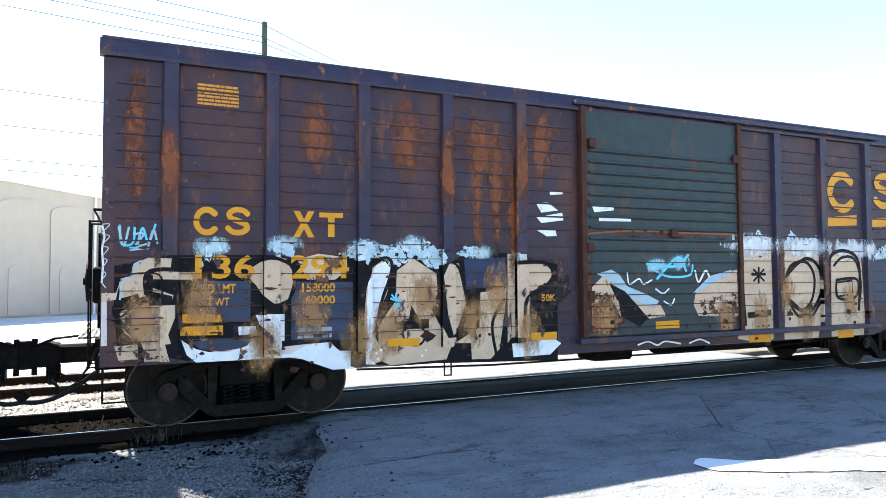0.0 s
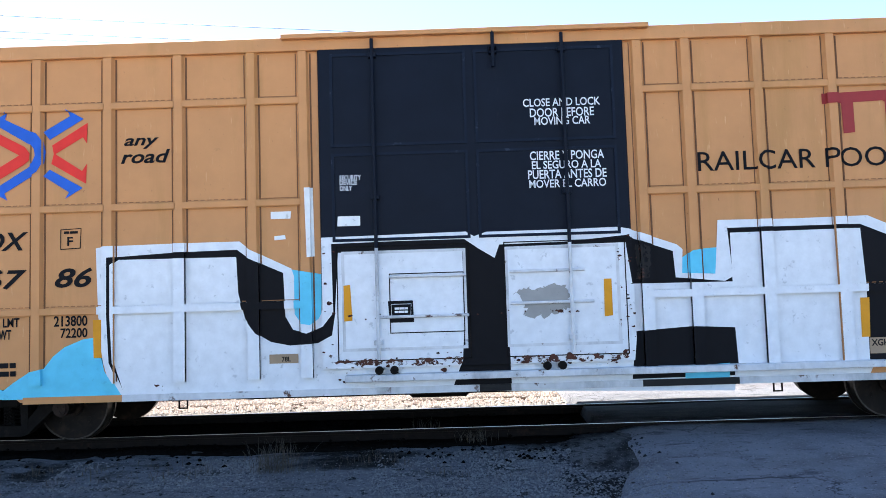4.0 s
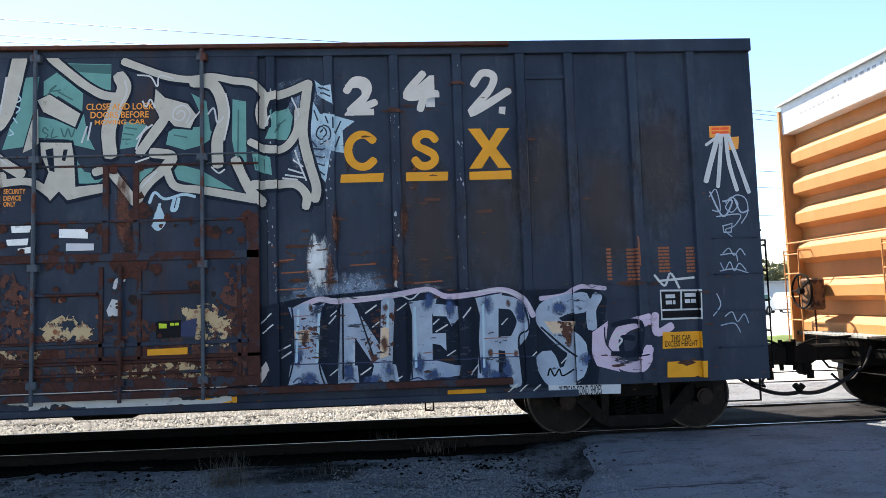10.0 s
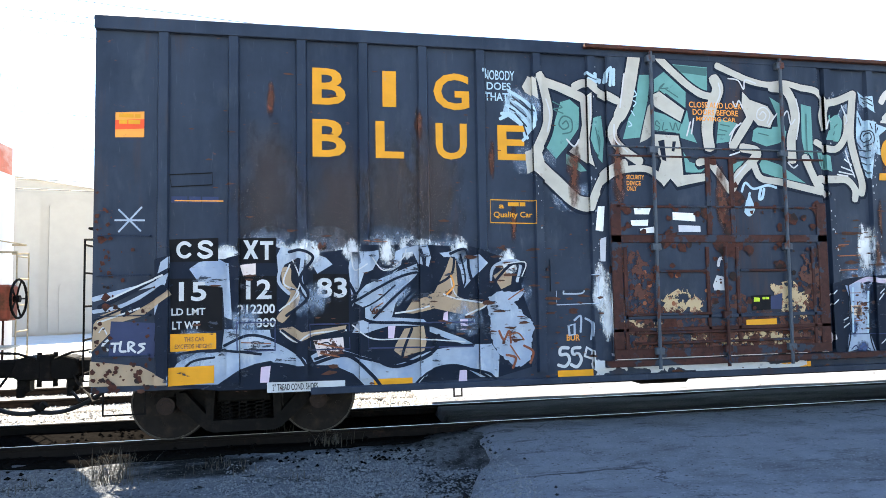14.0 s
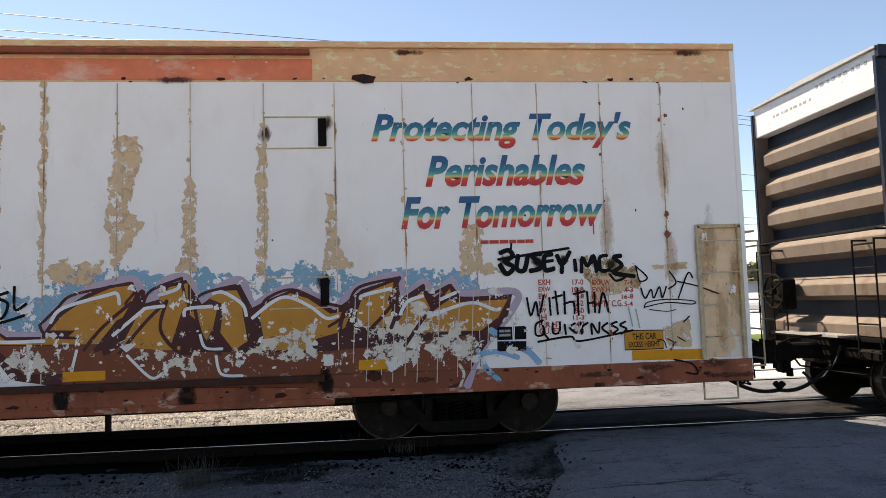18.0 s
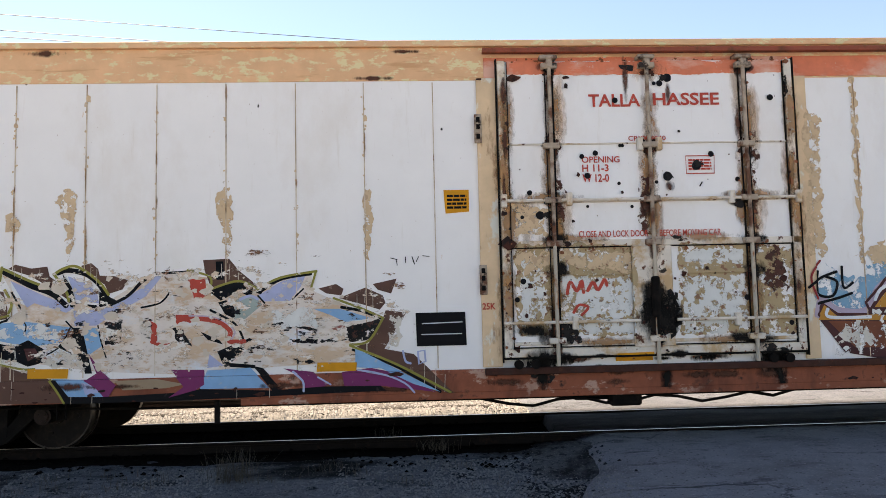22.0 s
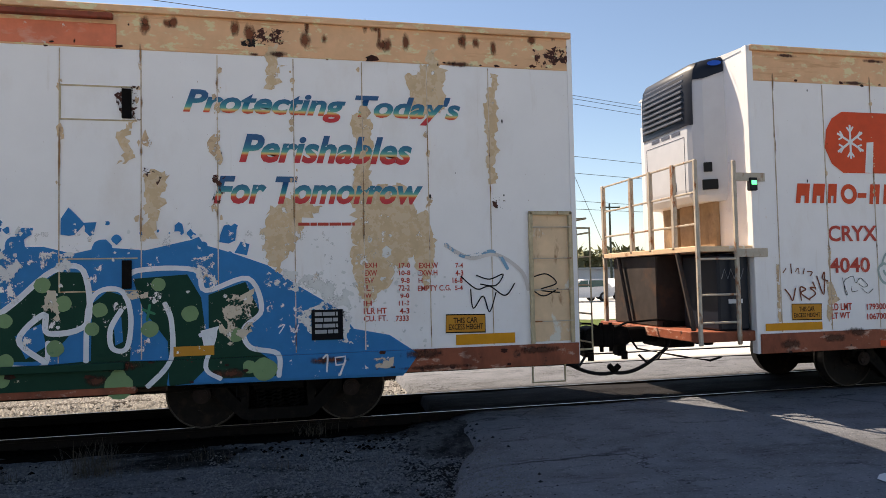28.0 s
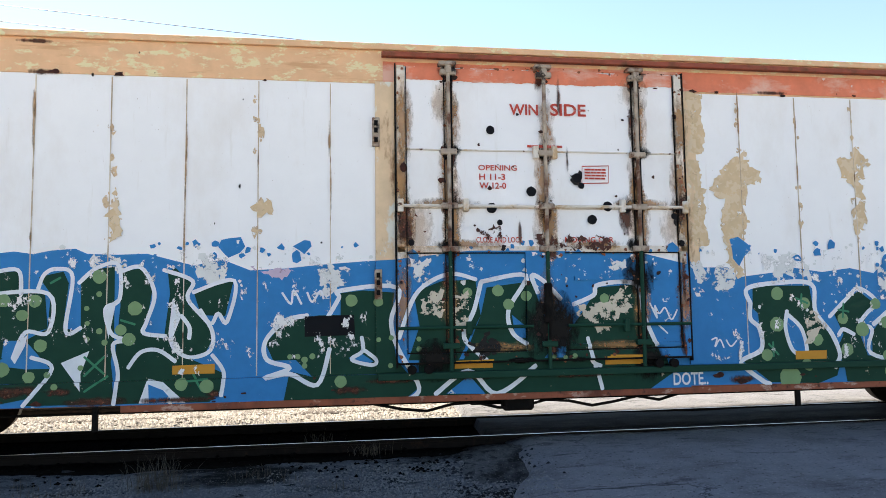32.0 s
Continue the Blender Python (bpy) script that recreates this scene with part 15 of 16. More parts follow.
brush(C, "cwhite", 8, 0.016, [(-4.91,1.38), (-4.66,1.21), (-4.19,1.20), (-3.53,1.14)])
brush(C, "cwhite", 8, 0.014, [(-4.92,2.25), (-4.88,2.04), (-4.73,2.11)])
brush(C, "cwhite", 8, 0.014, [(-3.13,2.07), (-2.74,2.12), (-2.78,1.94)])
brush(C, "orangep", 8, 0.020, [(-3.71,1.99), (-3.66,1.84), (-3.75,1.73)])
brush(C, "rustp", 8, 0.018, [(-5.31,1.17), (-5.17,1.14), (-5.02,1.11)])
brush(C, "rustp", 8, 0.018, [(-5.29,1.06), (-5.07,1.01)])
brush(C, "rustp", 8, 0.018, [(-2.98,1.20), (-2.85,1.23), (-2.77,1.14)])
brush(C, "rustp", 8, 0.018, [(-2.95,1.08), (-2.83,0.90)])
brush(C, "rustp", 8, 0.014, [(-4.65,1.57), (-4.54,1.64)])
brush(C, "inkblue", 8, 0.050, [(-7.72,1.65), (-7.42,1.80), (-7.13,1.97), (-6.93,2.09)])
brush(C, "inkblue", 8, 0.090, [(-7.46,1.58), (-7.26,1.70), (-7.04,1.85)])
brush(C, "cwhite", 8, 0.022, [(-7.65,1.72), (-7.34,1.87), (-7.05,2.00)])
brush(C, "cwhite", 8, 0.020, [(-7.73,1.48), (-7.50,1.56), (-7.30,1.63)])
wash(C, "w_white", 2, 0.13, 0.18, [(-4.49,2.27), (-4.22,2.29), (-4.90,2.25), (-2.95,2.12), (-3.58,2.28), (-5.37,2.21)])
chips(C, "rustdash", 9, 86, 60, [(-5.4, -1.9, 0.8, 2.2)], 0.010, 4.0)

wash(A, "w_red", 1, 0.10, 1.05, [(-7.56,3.3), (-3.02,3.1), (-3.3,2.9), (-2.75,2.7)])
wash(A, "w_ochre", 5, 0.26, 0.42, [(-5.6, 1.3), (-6.9, 1.5), (-4.1, 1.5), (-3.0, 1.6), (2.7, 1.5), (-5.0, 1.0), (-4.6,1.1), (-3.4,1.2), (-2.5,1.0), (-7.5,1.3), (-6.2,1.0), (2.1,1.1), (3.2,1.0), (-1.2,1.15), (1.2,1.1), (4.4,1.3)])
chips(A, "rustchip", 6, 87, 150, [(-1.58, 1.56, 0.92, 1.5), (-1.62, -1.5, 0.9, 4.2), (1.48, 1.6, 0.9, 4.2), (-7.6, -2.0, 0.66, 1.2), (1.7, 5, 0.7, 1.3), (-1.5, 1.5, 2.35, 2.5)], 0.022, 1.5)

# ---- the far side of the tracks ----
WARE_TURN = math.degrees(math.atan(0.5))
ware = tagged(new("warehouse"), "long cream stucco warehouse with blind arches and a rising parapet", "building")
ware.matrix_basis = pose(2.3, 42.75, -0.12, 0, 0, WARE_TURN)


def eaves(u):
    """Height of the warehouse wall, which rises away from its corner."""
    return 5.78 - 0.098 * u


bm = B()
slab(bm, [(-36, 0), (0, 0), (0, eaves(0)), (-36, eaves(-36))], 0, 12)
part("wall", bm, M["stucco"], ware)
bm = B()
slab(bm, [(-36.1, eaves(-36.1)), (0.12, eaves(0.12)), (0.12, eaves(0.12) + 0.24), (-36.1, eaves(-36.1) + 0.24)], -0.14, 12)
part("parapet", bm, M["white"], ware)
n = 12
for k in range(15):
    x = -1.15 - 2.35 * k
    h = eaves(x) - 1.1
    bm = B()
    slab(bm, [(x - 1.0, 0.1)] + [(x - 1.0 * math.cos(math.pi * i / n), h + 0.4 * math.sin(math.pi * i / n)) for i in range(n + 1)] + [(x + 1.0, 0.1)], -0.09, 0.0)
    part("arch_panel", bm, M["stucco"], ware)
    bm = B()
    slab(bm, [(x - 0.55, 0.1)] + [(x - 0.55 * math.cos(math.pi * i / n), 2.3 + 0.3 * math.sin(math.pi * i / n)) for i in range(n + 1)] + [(x + 0.55, 0.1)], -0.14, -0.09)
    part("blind_window", bm, M["stucco"], ware)
for x in (-4.68, -14.08, -23.48):
    bm = B()
    rod(bm, (x, -0.16, 0), (x, -0.16, eaves(x)), 0.06, 8)
    part("downpipe", bm, M["white"], ware)

office = tagged(new("office_building"), "cream office building with a teal glass corner", "building")
office.matrix_basis = pose(2.6, 46.5, -0.12)
bm = B()
box(bm, 1.75, 3.45, 0, 14, 0, 5.7), box(bm, -0.3, 1.75, 0.4, 14, 0, 5.35)
part("wall", bm, M["stucco"], office)
bm = B()
box(bm, 3.45, 5.6, 0.9, 14, 0, 5.0)
part("side_wing", bm, M["stucco"], office)
for k in range(4):
    bm = B()
    box(bm, 3.6 + 0.52 * k, 3.7 + 0.52 * k, 0.82, 0.9, 0, 4.9)
    part("wall_rib", bm, M["stucco"], office)
bm = B()
box(bm, 1.65, 3.55, -0.1, 14, 5.7, 5.85), box(bm, -0.3, 1.65, 0.3, 14, 5.35, 5.5), box(bm, 3.55, 5.7, 0.8, 14, 5.0, 5.12)
part("parapet", bm, M["white"], office)
bm = B()
box(bm, -0.2, 1.65, 0.34, 0.4, 2.4, 4.75)
part("window", bm, M["glass"], office, "teal glass curtain wall")
for k in range(7):
    bm = B()
    x = -0.2 + 1.85 * k / 6
    box(bm, x - 0.03, x + 0.03, 0.28, 0.34, 2.4, 4.75)
    part("mullion", bm, M["black"], office)
bm = B()
slab(bm, [(-0.25, 4.78), (1.7, 4.78), (1.55, 5.2), (-0.25, 5.2)], -0.1, 0.38)
part("canopy", bm, M["black"], office, "dark sloped canopy over the glass")
for z in (2.4, 3.55, 4.75):
    bm = B()
    box(bm, -0.23, 1.68, 0.27, 0.34, z - 0.03, z + 0.03)
    part("mullion", bm, M["black"], office)
bm = B()
slab(bm, [(-0.2, 1.9), (2.6, 1.9), (2.1, 2.45), (-0.2, 2.45)], -0.8, 0.3)
part("awning", bm, M["black"], office, "black entrance awning")
bm = B()
box(bm, 0.5, 1.9, 0.33, 0.4, 0.0, 1.9)
part("door", bm, M["glass"], office)

# a white car
suv = tagged(new("parked_suv"), "white parked sport utility car by the building", "car")
suv.matrix_basis = pose(2.4, 38.3, -0.12, 0, 0, 5)
bm = B()
slab(bm, [(-2.2, 0.30), (-2.25, 0.75), (-1.95, 0.98), (-1.1, 1.05), (-0.55, 1.55), (-0.2, 1.62), (1.5, 1.60), (2.1, 1.1), (2.2, 0.9), (2.2, 0.32)], -0.88, 0.88)
bmesh.ops.bevel(bm, geom=bm.edges[:], offset=0.06, segments=2, affect="EDGES")
part("body", bm, M["white"], suv)
for a in ([(-0.95, 1.06), (-0.5, 1.5), (0.1, 1.54), (0.1, 1.06)], [(0.18, 1.06), (0.18, 1.54), (1.35, 1.52), (1.75, 1.1)]):
    bm = B()
    slab(bm, a, -0.90, -0.86)
    part("window", bm, M["glass"], suv)
for x in (-1.4, 1.4):
    for y in (-0.82, 0.82):
        bm = B()
        rod(bm, (x, y - 0.1, 0.34), (x, y + 0.1, 0.34), 0.34, 20)
        w = part("wheel", bm, M["black"], suv)
        bm = B()
        rod(bm, (x, y - 0.11, 0.34), (x, y - 0.09, 0.34), 0.2, 12)
        part("rim", bm, M["roof"], w)


def crate(x, y, w, d, h, turn, label, marks=()):
    """A white storage container."""
    ob = tagged(new("storage_container"), label, "container", group="storage containers")
    ob.matrix_basis = pose(x, y, -0.1, 0, 0, turn)
    bm = B()
    box(bm, 0, w, 0, d, 0.12, h, 0.02)
    part("body", bm, M["white"], ob)
    bm = B()
    box(bm, 0.02, w - 0.02, 0.02, d - 0.02, 0.0, 0.12)
    part("base", bm, M["roof"], ob)
    for px_ in (0.0, w):
        bm = B()
        box(bm, px_ - 0.03, px_ + 0.03, -0.02, 0.03, 0.1, h)
        part("corner_trim", bm, M["roof"], ob)
    for q in marks:
        bm = B()
        if q[0] == "tri":
            slab(bm, [(q[1] - 0.18, q[2] - 0.25), (q[1] + 0.18, q[2] - 0.25), (q[1] + 0.18, q[2] + 0.05), (q[1], q[2] + 0.3), (q[1] - 0.18, q[2] + 0.05)], -0.012, 0.0)
            part("house_sign", bm, M["unit_grey"], ob)
        else:
            box(bm, q[1], q[2], -0.012, 0.0, q[3], q[4])
            part("print_bar", bm, M[q[5]], ob)
    return ob


crate(2.32, 25.2, 4.6, 2.3, 2.0, -4, "white storage trailer with red print and a black numeral", [("bar", 0.22, 0.26, 1.25, 1.5, "blackp"), ("bar", 1.6, 2.9, 0.78, 0.90, "redlogo"), ("bar", 1.6, 1.9, 0.45, 0.66, "redlogo"), ("bar", 2.4, 2.9, 0.45, 0.66, "redlogo"), ("tri", 2.2, 1.3)])
for k, (x, y, h) in enumerate(((6.8, 25.4, 1.95), (7.9, 26.9, 1.85), (9.0, 28.4, 1.85), (10.1, 30.0, 1.85), (11.3, 31.6, 1.9))):
    crate(x, y, 1.65, 2.0, h, 53, "white upright storage container with a grey house sign", [("tri", 0.8, 1.15), ("bar", 0.6, 1.0, 0.6, 0.7, "pinkp")])

sign = tagged(new("lawn_sign"), "small white board sign on the lawn edge", "sign")
sign.matrix_basis = pose(1.75, 29.0, -0.1)
bm = B()
box(bm, -0.5, 0.5, -0.02, 0.02, 0.35, 1.0, 0.01)
part("board", bm, M["white"], sign)
for x in (-0.4, 0.4):
    bm = B()
    rod(bm, (x, 0, 0), (x, 0, 0.4), 0.03, 6)
    part("post", bm, M["roof"], sign)
for z in (0.55, 0.7, 0.84):
    bm = B()
    box(bm, -0.35, 0.35, -0.026, -0.02, z, z + 0.04)
    part("print_bar", bm, M["dimw"], sign)

# crossing sign
cb = tagged(new("crossing_sign"), "white crossbuck sign on a steel post", "sign")
cb.matrix_basis = pose(4.32, 24.2, -0.12)
bm = B()
rod(bm, (0, 0, 0), (0, 0, 3.6), 0.055, 10)
part("post", bm, M["roof"], cb)
for s in (-1, 1):
    bm = B()
    box(bm, -0.6, 0.6, -0.02, 0.0, -0.11, 0.11, 0.005)
    b = part("board", bm, M["white"], cb, at=Matrix.Translation((0, -0.06 - 0.03 * s, 3.25)) @ Matrix.Rotation(radians(45 * s), 4, "Y"))
    for x in (-0.42, -0.2, 0.2, 0.42):
        bm = B()
        box(bm, x - 0.07, x + 0.07, -0.026, -0.02, -0.06, 0.06)
        part("print_bar", bm, M["blackp"], b)
bm = B()
box(bm, 0.05, 0.5, -0.05, 0.05, 2.35, 2.45)
rod(bm, (0.42, -0.12, 2.4), (0.42, 0.0, 2.4), 0.14, 14)
part("signal_lamp", bm, M["black"], cb)


# utility poles and lines
def utility_pole(x, y, h, arms, label):
    ob = tagged(new("utility_pole"), label, "utility pole", group="utility poles")
    ob.matrix_basis = pose(x, y, -0.12)
    bm = B()
    rod(bm, (0, 0, 0), (0, 0, h), 0.14, 14, 0.09)
    part("shaft", bm, M["pole"], ob)
    for z, a, b, turn in arms:
        bm = B()
        box(bm, a, b, -0.06, 0.06, -0.07, 0.07, 0.01)
        part("crossarm", bm, M["pole"], ob, at=pose(0, -0.16, z, 0, 0, turn))
        for xx in (a + 0.1, (a + b) / 2 - 0.3, b - 0.1):
            bm = B()
            rod(bm, (xx, 0, 0.07), (xx, 0, 0.22), 0.045, 8, 0.03)
            part("insulator", bm, M["white"], ob, at=pose(0, -0.16, z, 0, 0, turn))
    return ob


p1 = utility_pole(4.0, 23.2, 10.6, [(8.55, -0.75, 0.95, -55)], "tall greenish wooden utility pole with a slanted crossarm")
bm = B()
rod(bm, (-0.2, -0.1, 7.0), (-0.2, -0.1, 7.5), 0.14, 12, 0.10)
part("street_light", bm, M["white"], p1)
p2 = utility_pole(11.25, 29.0, 10.5, [(10.1, -1.25, 1.25, -15)], "wooden utility pole with a crossarm and lamp")
bm = B()
tube(bm, [(0, 0, 7.0), (-0.35, -0.1, 7.15), (-0.6, -0.15, 7.1)], 0.03, 6)
box(bm, -0.85, -0.5, -0.25, -0.05, 6.95, 7.1, 0.03)
part("street_light", bm, M["roof"], p2)
p3 = utility_pole(-28.0, 17.5, 10.8, [(10.2, -1.2, 1.2, 80)], "distant wooden utility pole")
utility_pole(31.0, 62.0, 9.0, [(8.6, -1.0, 1.0, -10)], "distant thin wooden utility pole")
utility_pole(26.0, 80.0, 10.0, [(9.6, -1.0, 1.0, 0)], "distant thin wooden utility pole")


def wire(a, b, sag, r=0.012):
    bm = B()
    sag *= 0.4
    pts = [tuple(Vector(a).lerp(Vector(b), k / 14) - Vector((0, 0, sag * 4 * (k / 14) * (1 - k / 14)))) for k in range(15)]
    tube(bm, pts, r, 4)
    ob = part("overhead_wire", bm, M["wire"])
    tagged(ob, "thin black overhead wire between utility poles", "wire", group="overhead wires")


for dz, z2, sag in ((10.4, 10.3, 0.25), (9.95, 10.15, 0.35), (9.75, 10.15, 0.35), (9.35, 9.9, 0.4), (7.0, 7.4, 0.4), (6.0, 6.6, 0.35), (5.1, 5.3, 0.5), (4.75, 4.9, 0.3)):
    wire((-28.0, 17.4, dz + 0.5), (3.85, 23.1, dz), sag)
    wire((3.85, 23.1, dz), (11.25, 28.9, z2), sag * 0.5)
    wire((11.25, 28.9, z2), (75, 52, z2 + 1.2), sag * 2)
wire((4.4, 22.9, 8.9), (11.25, 28.9, 9.2), 0.9)
wire((4.4, 22.9, 8.8), (11.2, 28.9, 7.6), 0.7)
wire((11.25, 28.9, 9.9), (8.0, 24.0, 1.5), 0.0)
wire((11.25, 28.9, 9.9), (14.5, 27.0, 0.0), 0.0)


# bare shrub tree, spring woods
def twig_tree(x, y, h, seed, label):
    rng = random.Random(seed)
    ob = tagged(new("tree"), label, "tree")
    ob.matrix_basis = pose(x, y, -0.12)
    bm = B()
    rod(bm, (0, 0, 0), (0.05, 0, h * 0.3), 0.09, 8, 0.06)
    part("trunk", bm, M["twig"], ob)
    bm = B()

    def grow(p, d, l, r, k):
        q = p + d * l
        rod(bm, p, q, r, 5, r * 0.6)
        if k:
            for _ in range(3):
                v = (d + Vector((rng.gauss(0, 0.5), rng.gauss(0, 0.5), rng.gauss(0.1, 0.3)))).normalized()
                grow(p + d * l * rng.uniform(0.6, 1.0), v, l * rng.uniform(0.6, 0.8), r * 0.6, k - 1)

    for _ in range(6):
        a = rng.uniform(0, 6.28)
        grow(Vector((0, 0, h * 0.22)), Vector((math.cos(a) * 0.8, math.sin(a) * 0.8, 1)).normalized(), h * 0.27, 0.035, 3)
    part("limbs", bm, M["twig"], ob)
    verts, faces = [], []
    for _ in range(900):
        a, rr, z = rng.uniform(0, 6.28), h * 0.42 * rng.random() ** 0.5, h * rng.uniform(0.3, 1.0)
        c = Vector((rr * math.cos(a), rr * math.sin(a), z))
        n = len(verts)
        u = Vector((rng.gauss(0, 1), rng.gauss(0, 1), rng.gauss(0, 1))).normalized() * 0.05
        w = Vector((rng.gauss(0, 1), rng.gauss(0, 1), rng.gauss(0, 1))).normalized() * 0.05
        verts += [c, c + u, c + w]
        faces.append((n, n + 1, n + 2))
    me = bpy.data.meshes.new("crown")
    me.from_pydata(verts, [], faces)
    me.materials.append(M["twig"])
    o = new("crown", me)
    o.parent = ob


twig_tree(0.9, 40.0, 3.6, 4, "leafless small tree before the warehouse")


def woods(name, x0, x1, y, h, count, seed, label):
    """A far belt of spring trees as leaf clumps and stems."""
    rng = random.Random(seed)
    verts, faces = [], []
    for _ in range(count):
        x = rng.uniform(x0, x1)
        yy = y + rng.uniform(-6, 6)
        top = h * (0.75 + 0.35 * noise.noise((x * 0.13, seed, 0)) + 0.2 * noise.noise((x * 0.6, seed, 4)))
        z = top * rng.random() ** 0.6
        s = rng.uniform(0.25, 0.7)
        n = len(verts)
        c = Vector((x, yy, z))
        for _k in range(3):
            verts.append(c + Vector((rng.gauss(0, s), rng.gauss(0, s), rng.gauss(0, s))))
        faces.append((n, n + 1, n + 2))
    me = bpy.data.meshes.new(name)
    me.from_pydata(verts, [], faces)
    me.materials.append(M["leaf"])
    return tagged(new(name, me), label, "woods", kind="stuff")


woods("far_woods", 12, 120, 105, 7.5, 14000, 5, "distant belt of spring trees with thin foliage")
woods("far_woods", -90, 30, 120, 6.0, 5000, 6, "distant belt of spring trees behind the buildings")
for k, (x, y) in enumerate(((20.5, 46.0), (25.5, 50.0), (31.0, 54.0))):
    c = copy_thing(suv, pose(x, y, -0.12, 0, 0, 8 + 20 * k))
    tagged(c, "white parked car in the far lot", "car")
shed = tagged(new("far_shed"), "long low white shed in the distance", "building")
shed.matrix_basis = pose(30, 78, -0.12, 0, 0, -12)
bm = B()
box(bm, -8, 30, 0, 8, 0, 2.6)
part("wall", bm, M["white"], shed)
bm = B()
box(bm, -8.3, 30.3, -0.4, 8.4, 2.6, 2.85)
part("roof", bm, M["roof"], shed)

# ---- rust and grease round the lock rods of the white plug doors ----
def door_grime(car, seed):
    rng = random.Random(seed)
    for x in (-1.22, 0.0, 1.22):
        for z in (1.28, 2.42, 2.95, 3.62, 4.6):
            wash(car, "w_rust", 7, 0.06 + 0.03 * rng.random(), 0.08 + 0.10 * rng.random(), [(x + rng.uniform(-0.06, 0.06), z - 0.06)])
            wash(car, "w_soot", 8, 0.05, 0.04 + 0.05 * rng.random(), [(x + rng.uniform(-0.05, 0.05), z - 0.02)])
    for k in range(16):
        x, z = rng.choice((-1.8, 1.8, -1.2, 1.2, -0.3, 0.25)) + rng.uniform(-0.06, 0.06), rng.uniform(1.1, 4.5)
        wash(car, "w_rust", 6, rng.uniform(0.02, 0.06), rng.uniform(0.08, 0.35), [(x, z)])
    for k in range(10):
        wash(car, "w_soot", 6, rng.uniform(0.1, 0.25), rng.uniform(0.03, 0.07), [(rng.uniform(-1.7, 1.7), rng.choice((1.0, 1.05, 0.9)))])


def side_rust(car, seed, n):
    """Rust runs along the panel seams and under the top band of a white car."""
    rng = random.Random(seed)
    seams = [-10.98, -10.16, -9.34, -8.51, -7.67, -6.84, -6.01, -5.18, -4.34, -3.51, -2.66, 2.69, 3.51, 4.35, 5.21, 6.06, 6.89, 7.76, 8.58, 9.39, 10.19]
    for k in range(n):
        x, z = rng.choice(seams) + rng.gauss(0, 0.006), rng.uniform(2.4, 4.5)
        wash(car, "w_ochre", 5, rng.uniform(0.008, 0.020), rng.uniform(0.05, 0.35), [(x, z)])
    for k in range(n // 2):
        x = rng.uniform(-11, 11)
        if abs(x) > 2.3:
            wash(car, "w_rust", 4, rng.uniform(0.05, 0.3), rng.uniform(0.02, 0.05), [(x, rng.choice((4.5, 4.86)) + rng.uniform(-0.02, 0.02))])
    for k in range(n // 2):
        wash(car, "w_rust", 5, rng.uniform(0.1, 0.5), rng.uniform(0.03, 0.07), [(rng.uniform(-11, 11), rng.uniform(0.7, 0.9))])
    for k in range(n // 2):
        x, r = rng.uniform(-11, 11), rng.uniform(0.008, 0.02)
        if abs(x) > 2.2:
            wash(car, "w_soot", 5, r, r * rng.uniform(1, 2.5), [(x, rng.uniform(2.5, 4.8))])


side_rust(D, 5, 30)
side_rust(E, 6, 44)
rng = random.Random(97)
for k in range(22):
    wash(E, "w_red", 3, rng.uniform(0.03, 0.08), rng.uniform(0.05, 0.16), [(rng.uniform(6.0, 11.2), rng.uniform(4.68, 4.92))])
for car, seed in ((D, 50), (E, 60)):
    shape(car, "red_band", 2, [(-1.74, 4.53), (-0.6, 4.51), (0.7, 4.52), (1.74, 4.53), (1.74, 4.69), (-1.74, 4.69)], rough=0.012)
    for k, x in enumerate((-1.22, 0.0, 1.22, -1.8, 1.8)):
        wash(car, "w_ochre", 4, 0.13, 0.55, [(x + 0.03, 3.95), (x - 0.02, 3.25), (x + 0.04, 2.7), (x, 1.75)])
    wash(car, "w_ochre", 4, 0.5, 0.07, [(-1.0, 2.48), (0.6, 2.48), (-0.6, 1.22), (0.9, 1.22), (-1.3, 2.99), (1.3, 2.99)])
    rods = [(x - 0.09, x + 0.09, z - 0.10, z + 0.10) for x in (-1.22, 0.0, 1.22) for z in (1.3, 2.42, 2.95, 3.62, 4.6)]
    chips(car, "rustchip", 9, seed, 170, rods + [(-1.85, 1.85, 2.38, 2.47), (-1.85, 1.85, 1.05, 1.18), (-1.85, 1.85, 1.9, 2.1), (-1.86, -1.74, 1.1, 4.7), (1.74, 1.86, 1.1, 4.7)], 0.017)
    chips(car, "rustp", 9, seed + 3, 190, [(-1.86, -1.74, 1.1, 4.7), (1.74, 1.86, 1.1, 4.7), (-1.9, 1.9, 1.0, 1.12), (-1.8, 1.8, 4.66, 4.74), (-1.3, -1.12, 1.2, 4.7), (1.12, 1.3, 1.2, 4.7), (-1.75, 1.75, 2.33, 2.42)], 0.013)
    chips(car, "rustchip", 9, seed + 1, 40, [(-1.7, 1.7, 2.5, 4.6), (-1.7, 1.7, 1.2, 2.3)], 0.016)
    chips(car, "rustchip", 9, seed + 2, 90, [(-10.9, -2.3, 0.66, 0.93), (2.2, 11, 0.66, 0.93), (-10.9, 11, 4.46, 4.52)], 0.016, 2.2)
chips(C, "rustchip", 7, 71, 280, [(-1.55, 1.58, 0.95, 1.45), (-1.55, 1.58, 2.24, 2.45), (-1.55, -1.3, 1.0, 2.9), (1.3, 1.6, 1.0, 2.9), (-0.3, 0.3, 1.0, 3.5), (-1.5, 1.5, 1.4, 2.3), (-1.5, 1.5, 2.5, 2.9), (-1.5, 1.5, 0.98, 1.3)], 0.036)
